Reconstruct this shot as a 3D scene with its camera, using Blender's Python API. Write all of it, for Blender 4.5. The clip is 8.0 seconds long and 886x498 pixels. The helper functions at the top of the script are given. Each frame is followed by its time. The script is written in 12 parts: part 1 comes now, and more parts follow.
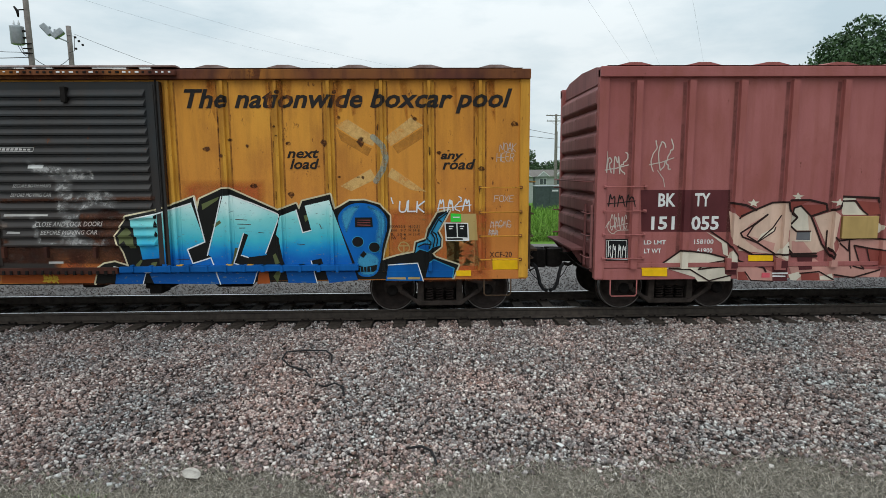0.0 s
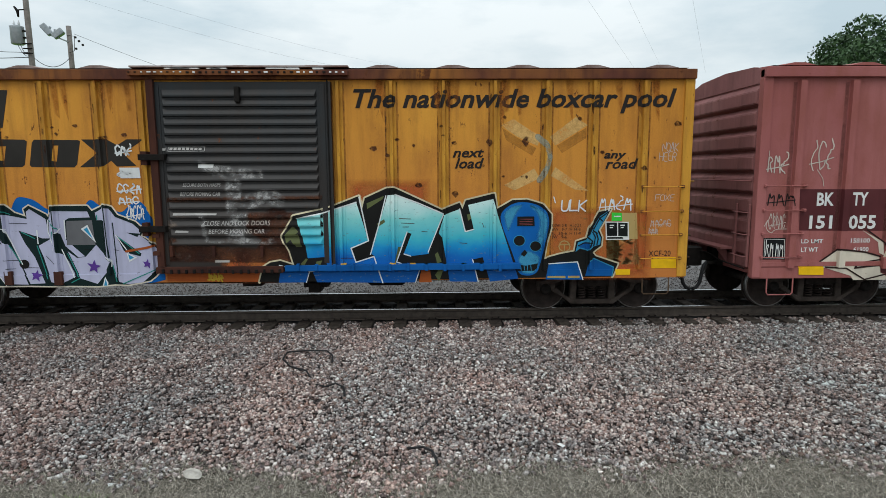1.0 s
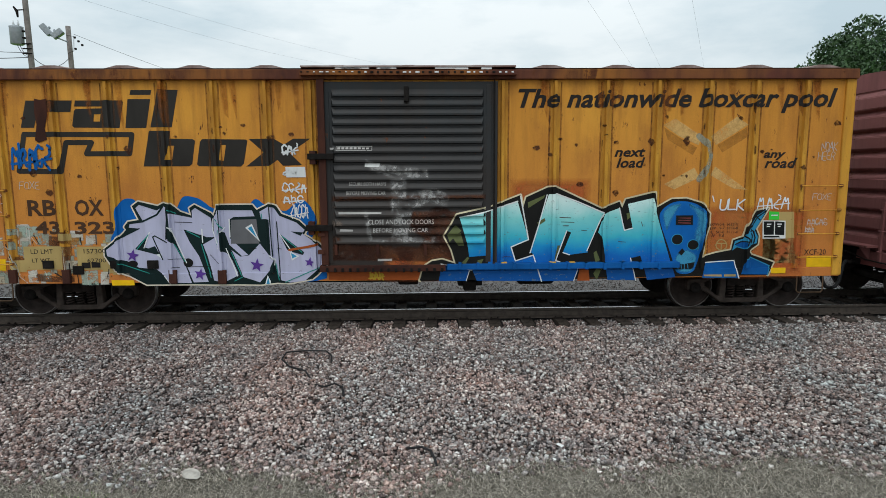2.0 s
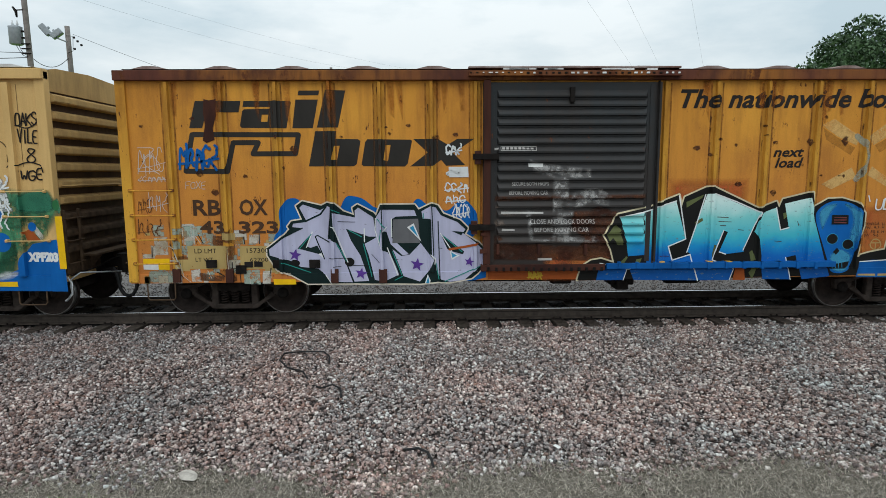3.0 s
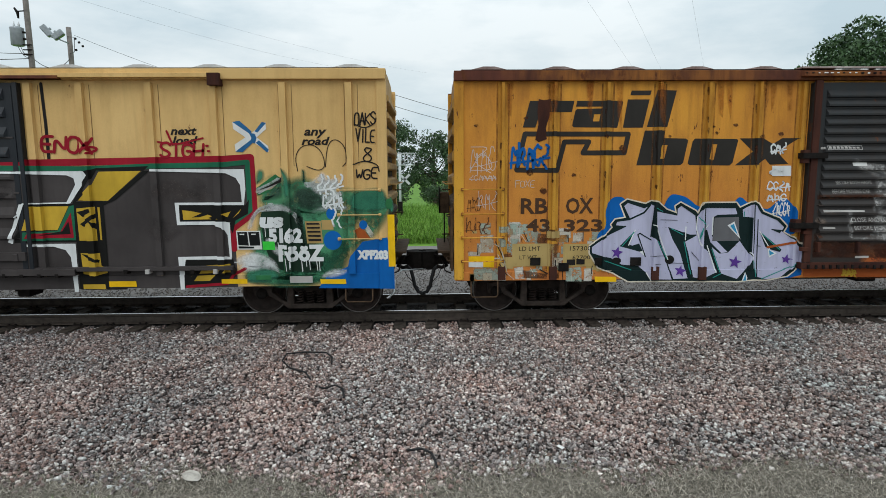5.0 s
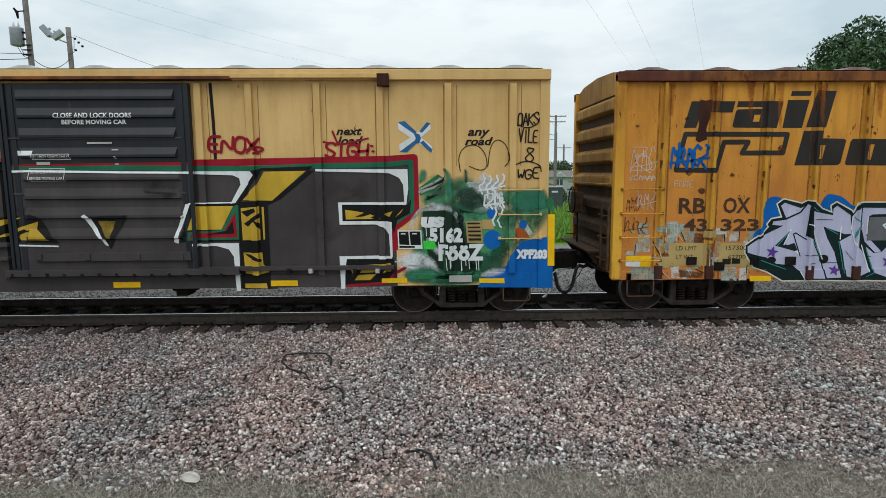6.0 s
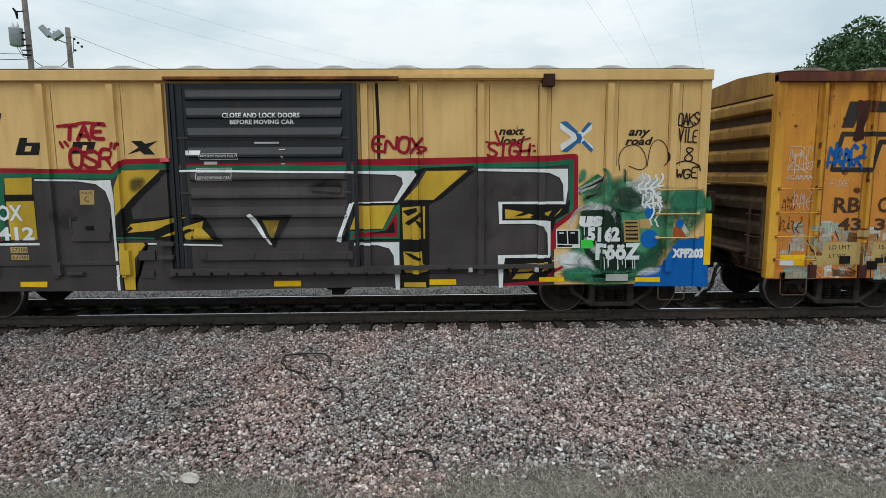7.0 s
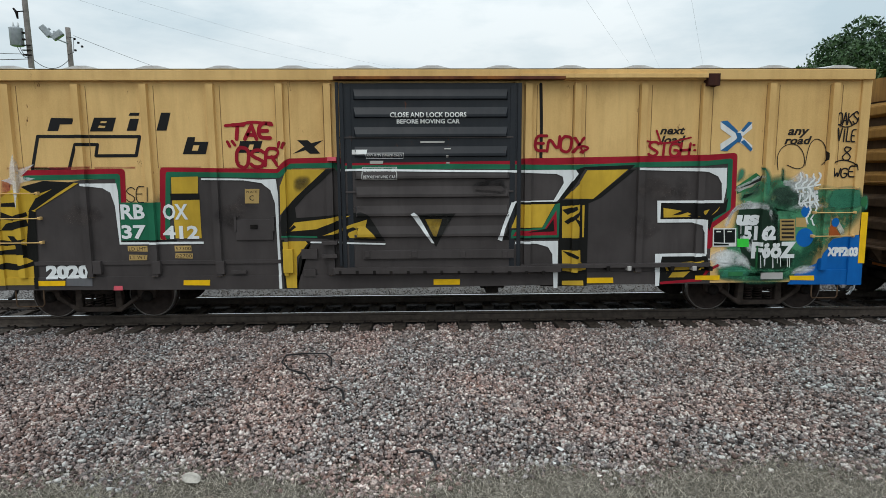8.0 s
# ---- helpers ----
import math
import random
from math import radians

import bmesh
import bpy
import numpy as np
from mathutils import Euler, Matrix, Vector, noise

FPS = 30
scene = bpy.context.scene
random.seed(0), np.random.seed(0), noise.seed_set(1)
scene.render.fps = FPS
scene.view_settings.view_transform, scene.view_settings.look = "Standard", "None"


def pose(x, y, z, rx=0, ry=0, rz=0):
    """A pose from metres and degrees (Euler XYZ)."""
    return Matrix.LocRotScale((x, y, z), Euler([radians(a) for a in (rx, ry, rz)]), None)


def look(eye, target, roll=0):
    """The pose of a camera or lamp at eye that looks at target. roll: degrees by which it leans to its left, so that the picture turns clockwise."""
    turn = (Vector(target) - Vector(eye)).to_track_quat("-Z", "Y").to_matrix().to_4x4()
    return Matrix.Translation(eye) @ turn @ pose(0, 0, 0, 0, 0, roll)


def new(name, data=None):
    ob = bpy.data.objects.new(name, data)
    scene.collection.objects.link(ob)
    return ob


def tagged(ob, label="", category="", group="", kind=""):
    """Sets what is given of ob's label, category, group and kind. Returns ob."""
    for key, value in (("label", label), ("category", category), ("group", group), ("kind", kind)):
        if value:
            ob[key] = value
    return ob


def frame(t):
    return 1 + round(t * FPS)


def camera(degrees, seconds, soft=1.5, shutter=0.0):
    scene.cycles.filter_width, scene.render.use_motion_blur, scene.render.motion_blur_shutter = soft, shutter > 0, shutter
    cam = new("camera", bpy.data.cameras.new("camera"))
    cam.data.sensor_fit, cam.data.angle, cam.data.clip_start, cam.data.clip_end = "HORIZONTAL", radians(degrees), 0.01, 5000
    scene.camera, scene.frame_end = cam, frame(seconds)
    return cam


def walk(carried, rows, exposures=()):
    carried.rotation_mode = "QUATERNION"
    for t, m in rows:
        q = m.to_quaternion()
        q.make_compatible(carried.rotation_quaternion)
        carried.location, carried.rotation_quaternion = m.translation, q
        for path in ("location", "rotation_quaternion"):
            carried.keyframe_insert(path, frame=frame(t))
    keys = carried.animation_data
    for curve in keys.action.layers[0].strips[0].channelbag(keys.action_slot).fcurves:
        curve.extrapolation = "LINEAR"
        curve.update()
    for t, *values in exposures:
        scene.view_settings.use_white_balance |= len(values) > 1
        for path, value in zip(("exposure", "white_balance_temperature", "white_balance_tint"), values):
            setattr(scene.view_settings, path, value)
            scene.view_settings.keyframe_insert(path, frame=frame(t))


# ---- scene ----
cam = camera(74.785, 8.0, soft=0.65)
walk(cam, [
    (0.0, pose(-0.0037, -11.649, 2.6044, 82.4203, 0, -1.4138) @ pose(0, 0, 0, 0, 0, -0.3144)),
    (0.5, pose(-0.0106, -11.649, 2.6129, 82.3924, 0, -1.3904) @ pose(0, 0, 0, 0, 0, -0.3144)),
    (1.0, pose(-0.0151, -11.649, 2.6112, 82.4066, 0, -1.4224) @ pose(0, 0, 0, 0, 0, -0.3144)),
    (1.5, pose(-0.0163, -11.649, 2.6005, 82.4455, 0, -1.4418) @ pose(0, 0, 0, 0, 0, -0.3144)),
    (3.0, pose(0.0263, -11.649, 2.6285, 82.3949, 0, -1.4590) @ pose(0, 0, 0, 0, 0, -0.3144)),
    (3.5, pose(0.0244, -11.649, 2.6265, 82.4133, 0, -1.4633) @ pose(0, 0, 0, 0, 0, -0.3144)),
    (4.0, pose(0.0033, -11.649, 2.6276, 82.4306, 0, -1.4459) @ pose(0, 0, 0, 0, 0, -0.3144)),
    (4.5, pose(-0.0086, -11.649, 2.6165, 82.5072, 0, -1.4275) @ pose(0, 0, 0, 0, 0, -0.3144)),
    (6.0, pose(0.0016, -11.649, 2.6390, 82.4769, 0, -1.4401) @ pose(0, 0, 0, 0, 0, -0.3144)),
    (6.5, pose(0.0091, -11.649, 2.6467, 82.4604, 0, -1.4400) @ pose(0, 0, 0, 0, 0, -0.3144)),
    (7.0, pose(0.0036, -11.649, 2.6441, 82.4935, 0, -1.4800) @ pose(0, 0, 0, 0, 0, -0.3144)),
    (7.5, pose(-0.0047, -11.649, 2.6433, 82.4847, 0, -1.4781) @ pose(0, 0, 0, 0, 0, -0.3144)),
    (8.0, pose(-0.0093, -11.649, 2.6436, 82.4913, 0, -1.4820) @ pose(0, 0, 0, 0, 0, -0.3144)),
])
TRAVEL = ((0.0, 0.000), (0.5, 1.425), (1.0, 2.849), (1.5, 4.272), (3.0, 8.556), (3.5, 9.984), (4.0, 11.402), (4.5, 12.818), (6.0, 17.067), (6.5, 18.474), (7.0, 19.883), (7.5, 21.292), (8.0, 22.693))

# ---- world, sun ----
world = bpy.data.worlds.new("overcast_sky")
scene.world = world
world.use_nodes = True
wn, wl = world.node_tree.nodes, world.node_tree.links
wn.clear()
w_out = wn.new("ShaderNodeOutputWorld")
w_bg = wn.new("ShaderNodeBackground")
w_sky = wn.new("ShaderNodeTexSky")
w_sky.sky_type = "NISHITA"
w_sky.sun_disc = False
w_sky.sun_elevation = radians(58)
w_sky.sun_rotation = radians(200)
w_geo = wn.new("ShaderNodeTexCoord")
w_map = wn.new("ShaderNodeMapping")
w_map.inputs["Scale"].default_value = (1.0, 1.0, 3.2)
w_noise = wn.new("ShaderNodeTexNoise")
w_noise.inputs["Scale"].default_value = 2.3
w_noise.inputs["Detail"].default_value = 7
w_noise.inputs["Roughness"].default_value = 0.55
w_ramp = wn.new("ShaderNodeValToRGB")
w_ramp.color_ramp.elements[0].position, w_ramp.color_ramp.elements[0].color = 0.36, (0.56, 0.685, 0.75, 1)
w_ramp.color_ramp.elements[1].position, w_ramp.color_ramp.elements[1].color = 0.60, (0.875, 0.945, 0.965, 1)
# an overcast dome is brighter overhead than at the horizon
w_sep = wn.new("ShaderNodeSeparateXYZ")
w_up = wn.new("ShaderNodeMapRange")
w_up.inputs["From Min"].default_value, w_up.inputs["From Max"].default_value = 0.18, 0.95
w_up.inputs["To Min"].default_value, w_up.inputs["To Max"].default_value = 1.0, 1.75
w_mul = wn.new("ShaderNodeVectorMath")
w_mul.operation = "SCALE"
w_mix = wn.new("ShaderNodeMix")
w_mix.data_type = "RGBA"
w_mix.inputs["Factor"].default_value = 0.93
w_sc = wn.new("ShaderNodeVectorMath")
w_sc.operation = "SCALE"
w_sc.inputs["Scale"].default_value = 0.1
wl.new(w_geo.outputs["Generated"], w_map.inputs["Vector"])
wl.new(w_map.outputs["Vector"], w_noise.inputs["Vector"])
wl.new(w_noise.outputs["Fac"], w_ramp.inputs["Fac"])
wl.new(w_geo.outputs["Generated"], w_sep.inputs["Vector"])
wl.new(w_sep.outputs["Z"], w_up.inputs["Value"])
wl.new(w_ramp.outputs["Color"], w_mul.inputs[0])
wl.new(w_up.outputs["Result"], w_mul.inputs["Scale"])
wl.new(w_sky.outputs["Color"], w_sc.inputs[0])
wl.new(w_sc.outputs["Vector"], w_mix.inputs["A"])
wl.new(w_mul.outputs["Vector"], w_mix.inputs["B"])
wl.new(w_mix.outputs["Result"], w_bg.inputs["Color"])
w_bg.inputs["Strength"].default_value = 1.0
wl.new(w_bg.outputs["Background"], w_out.inputs["Surface"])

sun = new("sun", bpy.data.lights.new("sun", "SUN"))
sun.data.energy, sun.data.angle, sun.data.color = 0.7, radians(35), (1.0, 0.965, 0.92)
sun.matrix_world = look((-12, -30, 42), (0, 0, 0))
scene.view_settings.exposure = 0.0

# ---- materials ----
def rgb(r, g, b):
    return (r, g, b, 1.0)


class Nodes:
    """A small wrapper that makes and links shader nodes."""

    def __init__(self, name):
        self.mat = bpy.data.materials.new(name)
        self.mat.use_nodes = True
        self.n, self.l = self.mat.node_tree.nodes, self.mat.node_tree.links
        self.bsdf = self.n["Principled BSDF"]
        self.co = self.n.new("ShaderNodeTexCoord")

    def vec(self, scale=(1, 1, 1), shift=(0, 0, 0)):
        m = self.n.new("ShaderNodeMapping")
        m.inputs["Scale"].default_value = scale
        m.inputs["Location"].default_value = shift
        self.l.new(self.co.outputs["Object"], m.inputs["Vector"])
        return m.outputs["Vector"]

    def noise(self, scale, vec=None, detail=5, rough=0.55):
        t = self.n.new("ShaderNodeTexNoise")
        t.inputs["Scale"].default_value, t.inputs["Detail"].default_value, t.inputs["Roughness"].default_value = scale, detail, rough
        self.l.new(vec if vec is not None else self.vec(), t.inputs["Vector"])
        return t.outputs["Fac"]

    def ramp(self, fac, stops):
        r = self.n.new("ShaderNodeValToRGB")
        while len(r.color_ramp.elements) < len(stops):
            r.color_ramp.elements.new(0.5)
        for e, (p, c) in zip(r.color_ramp.elements, stops):
            e.position, e.color = p, c if isinstance(c, tuple) else (c, c, c, 1)
        self.l.new(fac, r.inputs["Fac"])
        return r.outputs["Color"]

    def mix(self, fac, a, b, blend="MIX"):
        m = self.n.new("ShaderNodeMix")
        m.data_type, m.blend_type = "RGBA", blend
        for key, v in (("Factor", fac), ("A", a), ("B", b)):
            if isinstance(v, (int, float, tuple)):
                m.inputs[key].default_value = v
            else:
                self.l.new(v, m.inputs[key])
        return m.outputs["Result"]

    def math(self, op, a, b=0.0):
        m = self.n.new("ShaderNodeMath")
        m.operation = op
        for i, v in enumerate((a, b)):
            if isinstance(v, (int, float)):
                m.inputs[i].default_value = v
            else:
                self.l.new(v, m.inputs[i])
        return m.outputs[0]

    def axis(self, k):
        s = self.n.new("ShaderNodeSeparateXYZ")
        self.l.new(self.vec(), s.inputs["Vector"])
        return s.outputs[k]

    def done(self, color, rough=0.6, metal=0.0, bump=None, strength=0.2, dist=0.01, alpha=None, spec=0.4):
        for key, v in (("Base Color", color), ("Roughness", rough), ("Metallic", metal), ("Specular IOR Level", spec), ("Alpha", alpha)):
            if v is None:
                continue
            if isinstance(v, (int, float, tuple)):
                self.bsdf.inputs[key].default_value = v
            else:
                self.l.new(v, self.bsdf.inputs[key])
        if bump is not None:
            b = self.n.new("ShaderNodeBump")
            b.inputs["Strength"].default_value, b.inputs["Distance"].default_value = strength, dist
            self.l.new(bump, b.inputs["Height"])
            self.l.new(b.outputs["Normal"], self.bsdf.inputs["Normal"])
        return self.mat


def car_paint(name, light, base, dirt, rust=0.5, rust_size=3.0, streak=0.5, rough=0.55, grime=None, spec=0.15):
    """Weathered freight-car paint: faded patches, dirt that runs down in streaks, chips that have gone to rust."""
    m = Nodes(name)
    big = m.noise(0.55, m.vec((1, 1, 0.6)), 4)
    c = m.mix(m.ramp(big, [(0.35, 0.0), (0.65, 1.0)]), base, light)
    run = m.noise(7.0, m.vec((1, 1, 0.08)), 6, 0.65)
    c = m.mix(m.math("MULTIPLY", m.ramp(run, [(0.45, 0.0), (0.75, 1.0)]), streak), c, dirt)
    cloud = m.noise(2.2, m.vec((1, 1, 0.45), (3, 0, 7)), 6, 0.6)
    c = m.mix(m.math("MULTIPLY", m.ramp(cloud, [(0.5, 0.0), (0.7, 1.0)]), streak), c, dirt)
    if grime is not None:
        low = m.ramp(m.math("ADD", m.axis("Z"), m.math("MULTIPLY", cloud, 1.6)), [(0.0, 0.0), (1.0, 1.0)])
        z = m.n.new("ShaderNodeMapRange")
        z.inputs["From Min"].default_value, z.inputs["From Max"].default_value = 1.5, 4.3
        z.inputs["To Min"].default_value, z.inputs["To Max"].default_value = 0.85, 0.0
        m.l.new(m.math("ADD", m.axis("Z"), m.math("MULTIPLY", run, 1.4)), z.inputs["Value"])
        c = m.mix(z.outputs["Result"], c, grime)
    spots = m.noise(rust_size, m.vec((2.0, 1, 0.8), (11, 4, 2)), 8, 0.75)
    hole = m.ramp(spots, [(0.66 - 0.06 * rust, 0.0), (0.69 - 0.06 * rust, 1.0)])
    drip = m.ramp(m.noise(14.0, m.vec((1, 1, 0.12), (5, 0, 1)), 4), [(0.66, 0.0), (0.8, 0.5 * rust)])
    rusty = m.mix(m.noise(30.0), rgb(0.045, 0.016, 0.010), rgb(0.16, 0.055, 0.022))
    c = m.mix(drip, c, rgb(0.12, 0.045, 0.02))
    c = m.mix(hole, c, rusty)
    fine = m.noise(90.0, None, 3)
    c = m.mix(0.12, c, m.ramp(fine, [(0.3, 0.15), (0.7, 0.9)]), "OVERLAY")
    r = m.mix(hole, rgb(rough, rough, rough), rgb(0.9, 0.9, 0.9))
    return m.done(c, r, bump=m.mix(0.3, m.noise(6.0, None, 3), fine), strength=0.15, dist=0.006, spec=spec)


def aged_paint(name, color, wear=0.35, under=rgb(0.25, 0.10, 0.03), rough=0.5, vary=0.35):
    """Sprayed or stencilled paint, worn through here and there to what lies under it."""
    m = Nodes(name)
    n = m.noise(1.7, m.vec((1, 1, 0.7)), 5)
    dark = tuple(v * (1 - vary) for v in color[:3]) + (1.0,)
    c = m.mix(m.ramp(n, [(0.3, 0.0), (0.7, 1.0)]), dark, color)
    run = m.ramp(m.noise(9.0, m.vec((1, 1, 0.1)), 5), [(0.5, 0.0), (0.8, 0.45)])
    c = m.mix(run, c, tuple(v * 0.55 for v in color[:3]) + (1.0,))
    chip = m.ramp(m.noise(9.0, m.vec((1, 1, 1.6), (2, 5, 3)), 8, 0.72), [(0.70 - 0.12 * wear, 0.0), (0.73 - 0.12 * wear, min(1.0, wear * 2))])
    c = m.mix(chip, c, under)
    return m.done(c, rough, bump=m.noise(60.0), strength=0.05, dist=0.003, spec=0.1)


def plain(name, color, rough=0.6, metal=0.0, vary=0.3, scale=12.0, spec=0.22, bump=0.15):
    m = Nodes(name)
    n = m.noise(scale, None, 6, 0.6)
    dark = tuple(v * (1 - vary) for v in color[:3]) + (1.0,)
    lite = tuple(min(1.0, v * (1 + vary)) for v in color[:3]) + (1.0,)
    return m.done(m.ramp(n, [(0.3, dark), (0.7, lite)]), rough, metal, m.noise(scale * 4), bump, 0.005, spec=spec)


def per_piece(name, colors, rough=0.85, grain=40.0, patch=None):
    """Pieces that each take their own colour from a scale."""
    m = Nodes(name)
    g = m.n.new("ShaderNodeNewGeometry")
    c = m.ramp(g.outputs["Random Per Island"], [(i / max(1, len(colors) - 1), k) for i, k in enumerate(colors)])
    c = m.mix(0.7, c, m.ramp(m.noise(grain), [(0.35, 0.12), (0.65, 0.88)]), "OVERLAY")
    if patch is not None:
        # the stones turn darker and bluer towards one end
        far = m.n.new("ShaderNodeMapRange")
        far.inputs["From Min"].default_value, far.inputs["From Max"].default_value = -6.5, -0.5
        m.l.new(m.math("ADD", m.axis("X"), m.math("MULTIPLY", m.math("SUBTRACT", m.noise(0.7, m.vec((1, 1, 1), (3, 8, 0)), 6, 0.65), 0.5), 9.0)), far.inputs["Value"])
        c = m.mix(far.outputs["Result"], m.mix(1.0, c, rgb(0.64, 0.67, 0.69), "MULTIPLY"), c)
        # and darker and greyer towards the other
        pale = m.n.new("ShaderNodeMapRange")
        pale.inputs["From Min"].default_value, pale.inputs["From Max"].default_value = 0.0, 5.5
        m.l.new(m.math("ADD", m.axis("X"), m.math("MULTIPLY", m.math("SUBTRACT", m.noise(0.8, m.vec((1, 1, 1), (9, 2, 0)), 6, 0.65), 0.5), 7.0)), pale.inputs["Value"])
        c = m.mix(pale.outputs["Result"], c, m.mix(1.0, c, rgb(0.77, 0.82, 0.83), "MULTIPLY"))
        c = m.mix(m.ramp(m.noise(0.55, None, 5, 0.6), [(0.40, 0.0), (0.60, 1.0)]), m.mix(1.0, c, patch[0], "MULTIPLY"), m.mix(1.0, c, patch[1], "MULTIPLY"))
    return m.done(c, rough, bump=m.noise(grain * 2), strength=0.3, dist=0.004, spec=0.3)


ORANGE = car_paint("weathered_orange_paint", rgb(0.70, 0.325, 0.044), rgb(0.57, 0.24, 0.034), rgb(0.27, 0.098, 0.024), 0.6, 4.5, 0.5, grime=rgb(0.50, 0.165, 0.044))
ORANGE_RIB = car_paint("brighter_orange_post_paint", rgb(0.68, 0.36, 0.045), rgb(0.54, 0.25, 0.032), rgb(0.24, 0.09, 0.015), 0.8, 6.0, 0.6)
RUSTY_TOP = car_paint("rusted_chord_paint", rgb(0.36, 0.14, 0.025), rgb(0.12, 0.04, 0.026), rgb(0.06, 0.022, 0.018), 1.3, 1.6, 0.9, 0.75)
YELLOW = car_paint("faded_yellow_paint", rgb(0.72, 0.475, 0.195), rgb(0.64, 0.41, 0.16), rgb(0.42, 0.25, 0.09), 0.2, 2.0, 0.38)
END_DIRTY = car_paint("grimy_brown_end_paint", rgb(0.42, 0.235, 0.055), rgb(0.28, 0.145, 0.04), rgb(0.10, 0.052, 0.025), 0.6, 3.0, 0.7, 0.7)
END_TAN = car_paint("dusty_tan_end_paint", rgb(0.52, 0.34, 0.135), rgb(0.42, 0.265, 0.10), rgb(0.19, 0.115, 0.05), 0.3, 3.0, 0.5, 0.65)
# grime plus the shade between the end ribs, painted into one recess colour
END_GRIME_SHADE = car_paint("grimy_shaded_end_recess", rgb(0.10, 0.060, 0.030), rgb(0.060, 0.036, 0.022), rgb(0.03, 0.018, 0.014), 0.6, 3.0, 0.7, 0.8)
GEAR_BROWN = plain("dark_brown_fitting_steel", rgb(0.075, 0.048, 0.030), 0.8, 0.0, 0.5, 6.0, spec=0.12)
FRAME_STEEL = plain("dusty_cast_frame_steel", rgb(0.046, 0.036, 0.031), 0.85, 0.0, 0.5, 7.0, spec=0.12)
RIM_STEEL = plain("worn_rim_steel", rgb(0.16, 0.145, 0.135), 0.5, 0.3, 0.3, 12.0)
END_RED = car_paint("dusty_red_end_paint", rgb(0.27, 0.115, 0.11), rgb(0.20, 0.073, 0.071), rgb(0.10, 0.040, 0.038), 0.2, 3.0, 0.5, 0.65)
RED = car_paint("oxide_red_paint", rgb(0.375, 0.135, 0.128), rgb(0.31, 0.098, 0.093), rgb(0.24, 0.075, 0.052), 0.15, 3.0, 0.5, 0.6)
RED_DARK = aged_paint("dark_maroon_panel", rgb(0.115, 0.031, 0.034), 0.1, rgb(0.2, 0.07, 0.06))
DOOR_BLACK = car_paint("sooty_black_door_paint", rgb(0.024, 0.028, 0.031), rgb(0.012, 0.014, 0.016), rgb(0.026, 0.018, 0.014), 0.3, 3.0, 0.6, 0.45, grime=rgb(0.034, 0.025, 0.021), spec=0.3)
DOOR_NAVY = car_paint("dark_blue_grey_door_paint", rgb(0.012, 0.015, 0.020), rgb(0.008, 0.010, 0.014), rgb(0.03, 0.032, 0.036), 0.05, 3.0, 0.3, 0.4, spec=0.3)
STEEL_DARK = plain("grimy_black_steel", rgb(0.012, 0.010, 0.009), 0.8, 0.0, 0.5, 9.0, spec=0.12)
BOGIE = plain("rusty_brown_cast_steel", rgb(0.020, 0.0155, 0.0135), 0.85, 0.0, 0.55, 7.0, spec=0.12)
WHEEL = plain("worn_wheel_steel", rgb(0.030, 0.022, 0.019), 0.7, 0.0, 0.45, 8.0, spec=0.15)
TREAD = plain("polished_tread_steel", rgb(0.42, 0.42, 0.43), 0.3, 1.0, 0.2, 20.0)
RAIL = plain("brown_rail_web", rgb(0.060, 0.048, 0.040), 0.8, 0.1, 0.35, 10.0)
RAIL_TOP = plain("bright_rail_head", rgb(0.62, 0.62, 0.63), 0.25, 1.0, 0.12, 20.0)
RUBBER = plain("black_hose_rubber", rgb(0.016, 0.016, 0.017), 0.6, 0.0, 0.3, 20.0)
ROOF = car_paint("galvanised_roof_sheet", rgb(0.72, 0.74, 0.75), rgb(0.58, 0.60, 0.61), rgb(0.30, 0.26, 0.23), 0.3, 3.0, 0.5, 0.5)
ROOF_RUST = car_paint("rusty_roof_sheet", rgb(0.62, 0.60, 0.59), rgb(0.22, 0.13, 0.11), rgb(0.12, 0.06, 0.045), 0.7, 3.0, 0.6, 0.7)
YELLOW_TAPE = plain("reflective_yellow_tape", rgb(0.80, 0.47, 0.006), 0.45, 0.0, 0.12, 6.0)
WOOD_TIE = plain("creosoted_sleeper_wood", rgb(0.050, 0.040, 0.033), 0.9, 0.0, 0.55, 14.0, bump=0.5)
WOOD_POLE = plain("grey_weathered_pole_wood", rgb(0.20, 0.18, 0.165), 0.9, 0.0, 0.3, 5.0)
GREY_METAL = plain("painted_grey_metal", rgb(0.34, 0.37, 0.39), 0.5, 0.2, 0.15, 6.0)
CABLE = plain("black_cable", rgb(0.03, 0.03, 0.032), 0.6)
STONE = per_piece("ballast_stone", [rgb(0.15, 0.105, 0.095), rgb(0.36, 0.275, 0.255), rgb(0.055, 0.048, 0.048), rgb(0.44, 0.36, 0.335), rgb(0.17, 0.15, 0.15), rgb(0.56, 0.52, 0.49), rgb(0.22, 0.145, 0.12), rgb(0.06, 0.052, 0.053), rgb(0.38, 0.345, 0.335), rgb(0.74, 0.72, 0.69)], patch=(rgb(0.98, 1.0, 1.0), rgb(1.28, 1.12, 1.06)))
# stones between the rails: the shade under the train is in their colour
SHADED_STONE = per_piece("shaded_stone", [rgb(0.028, 0.025, 0.024), rgb(0.05, 0.044, 0.042), rgb(0.02, 0.018, 0.018), rgb(0.075, 0.068, 0.066)])
GREY_STONE = per_piece("grey_stone", [rgb(0.165, 0.155, 0.15), rgb(0.215, 0.20, 0.195), rgb(0.14, 0.13, 0.127), rgb(0.26, 0.245, 0.235)])
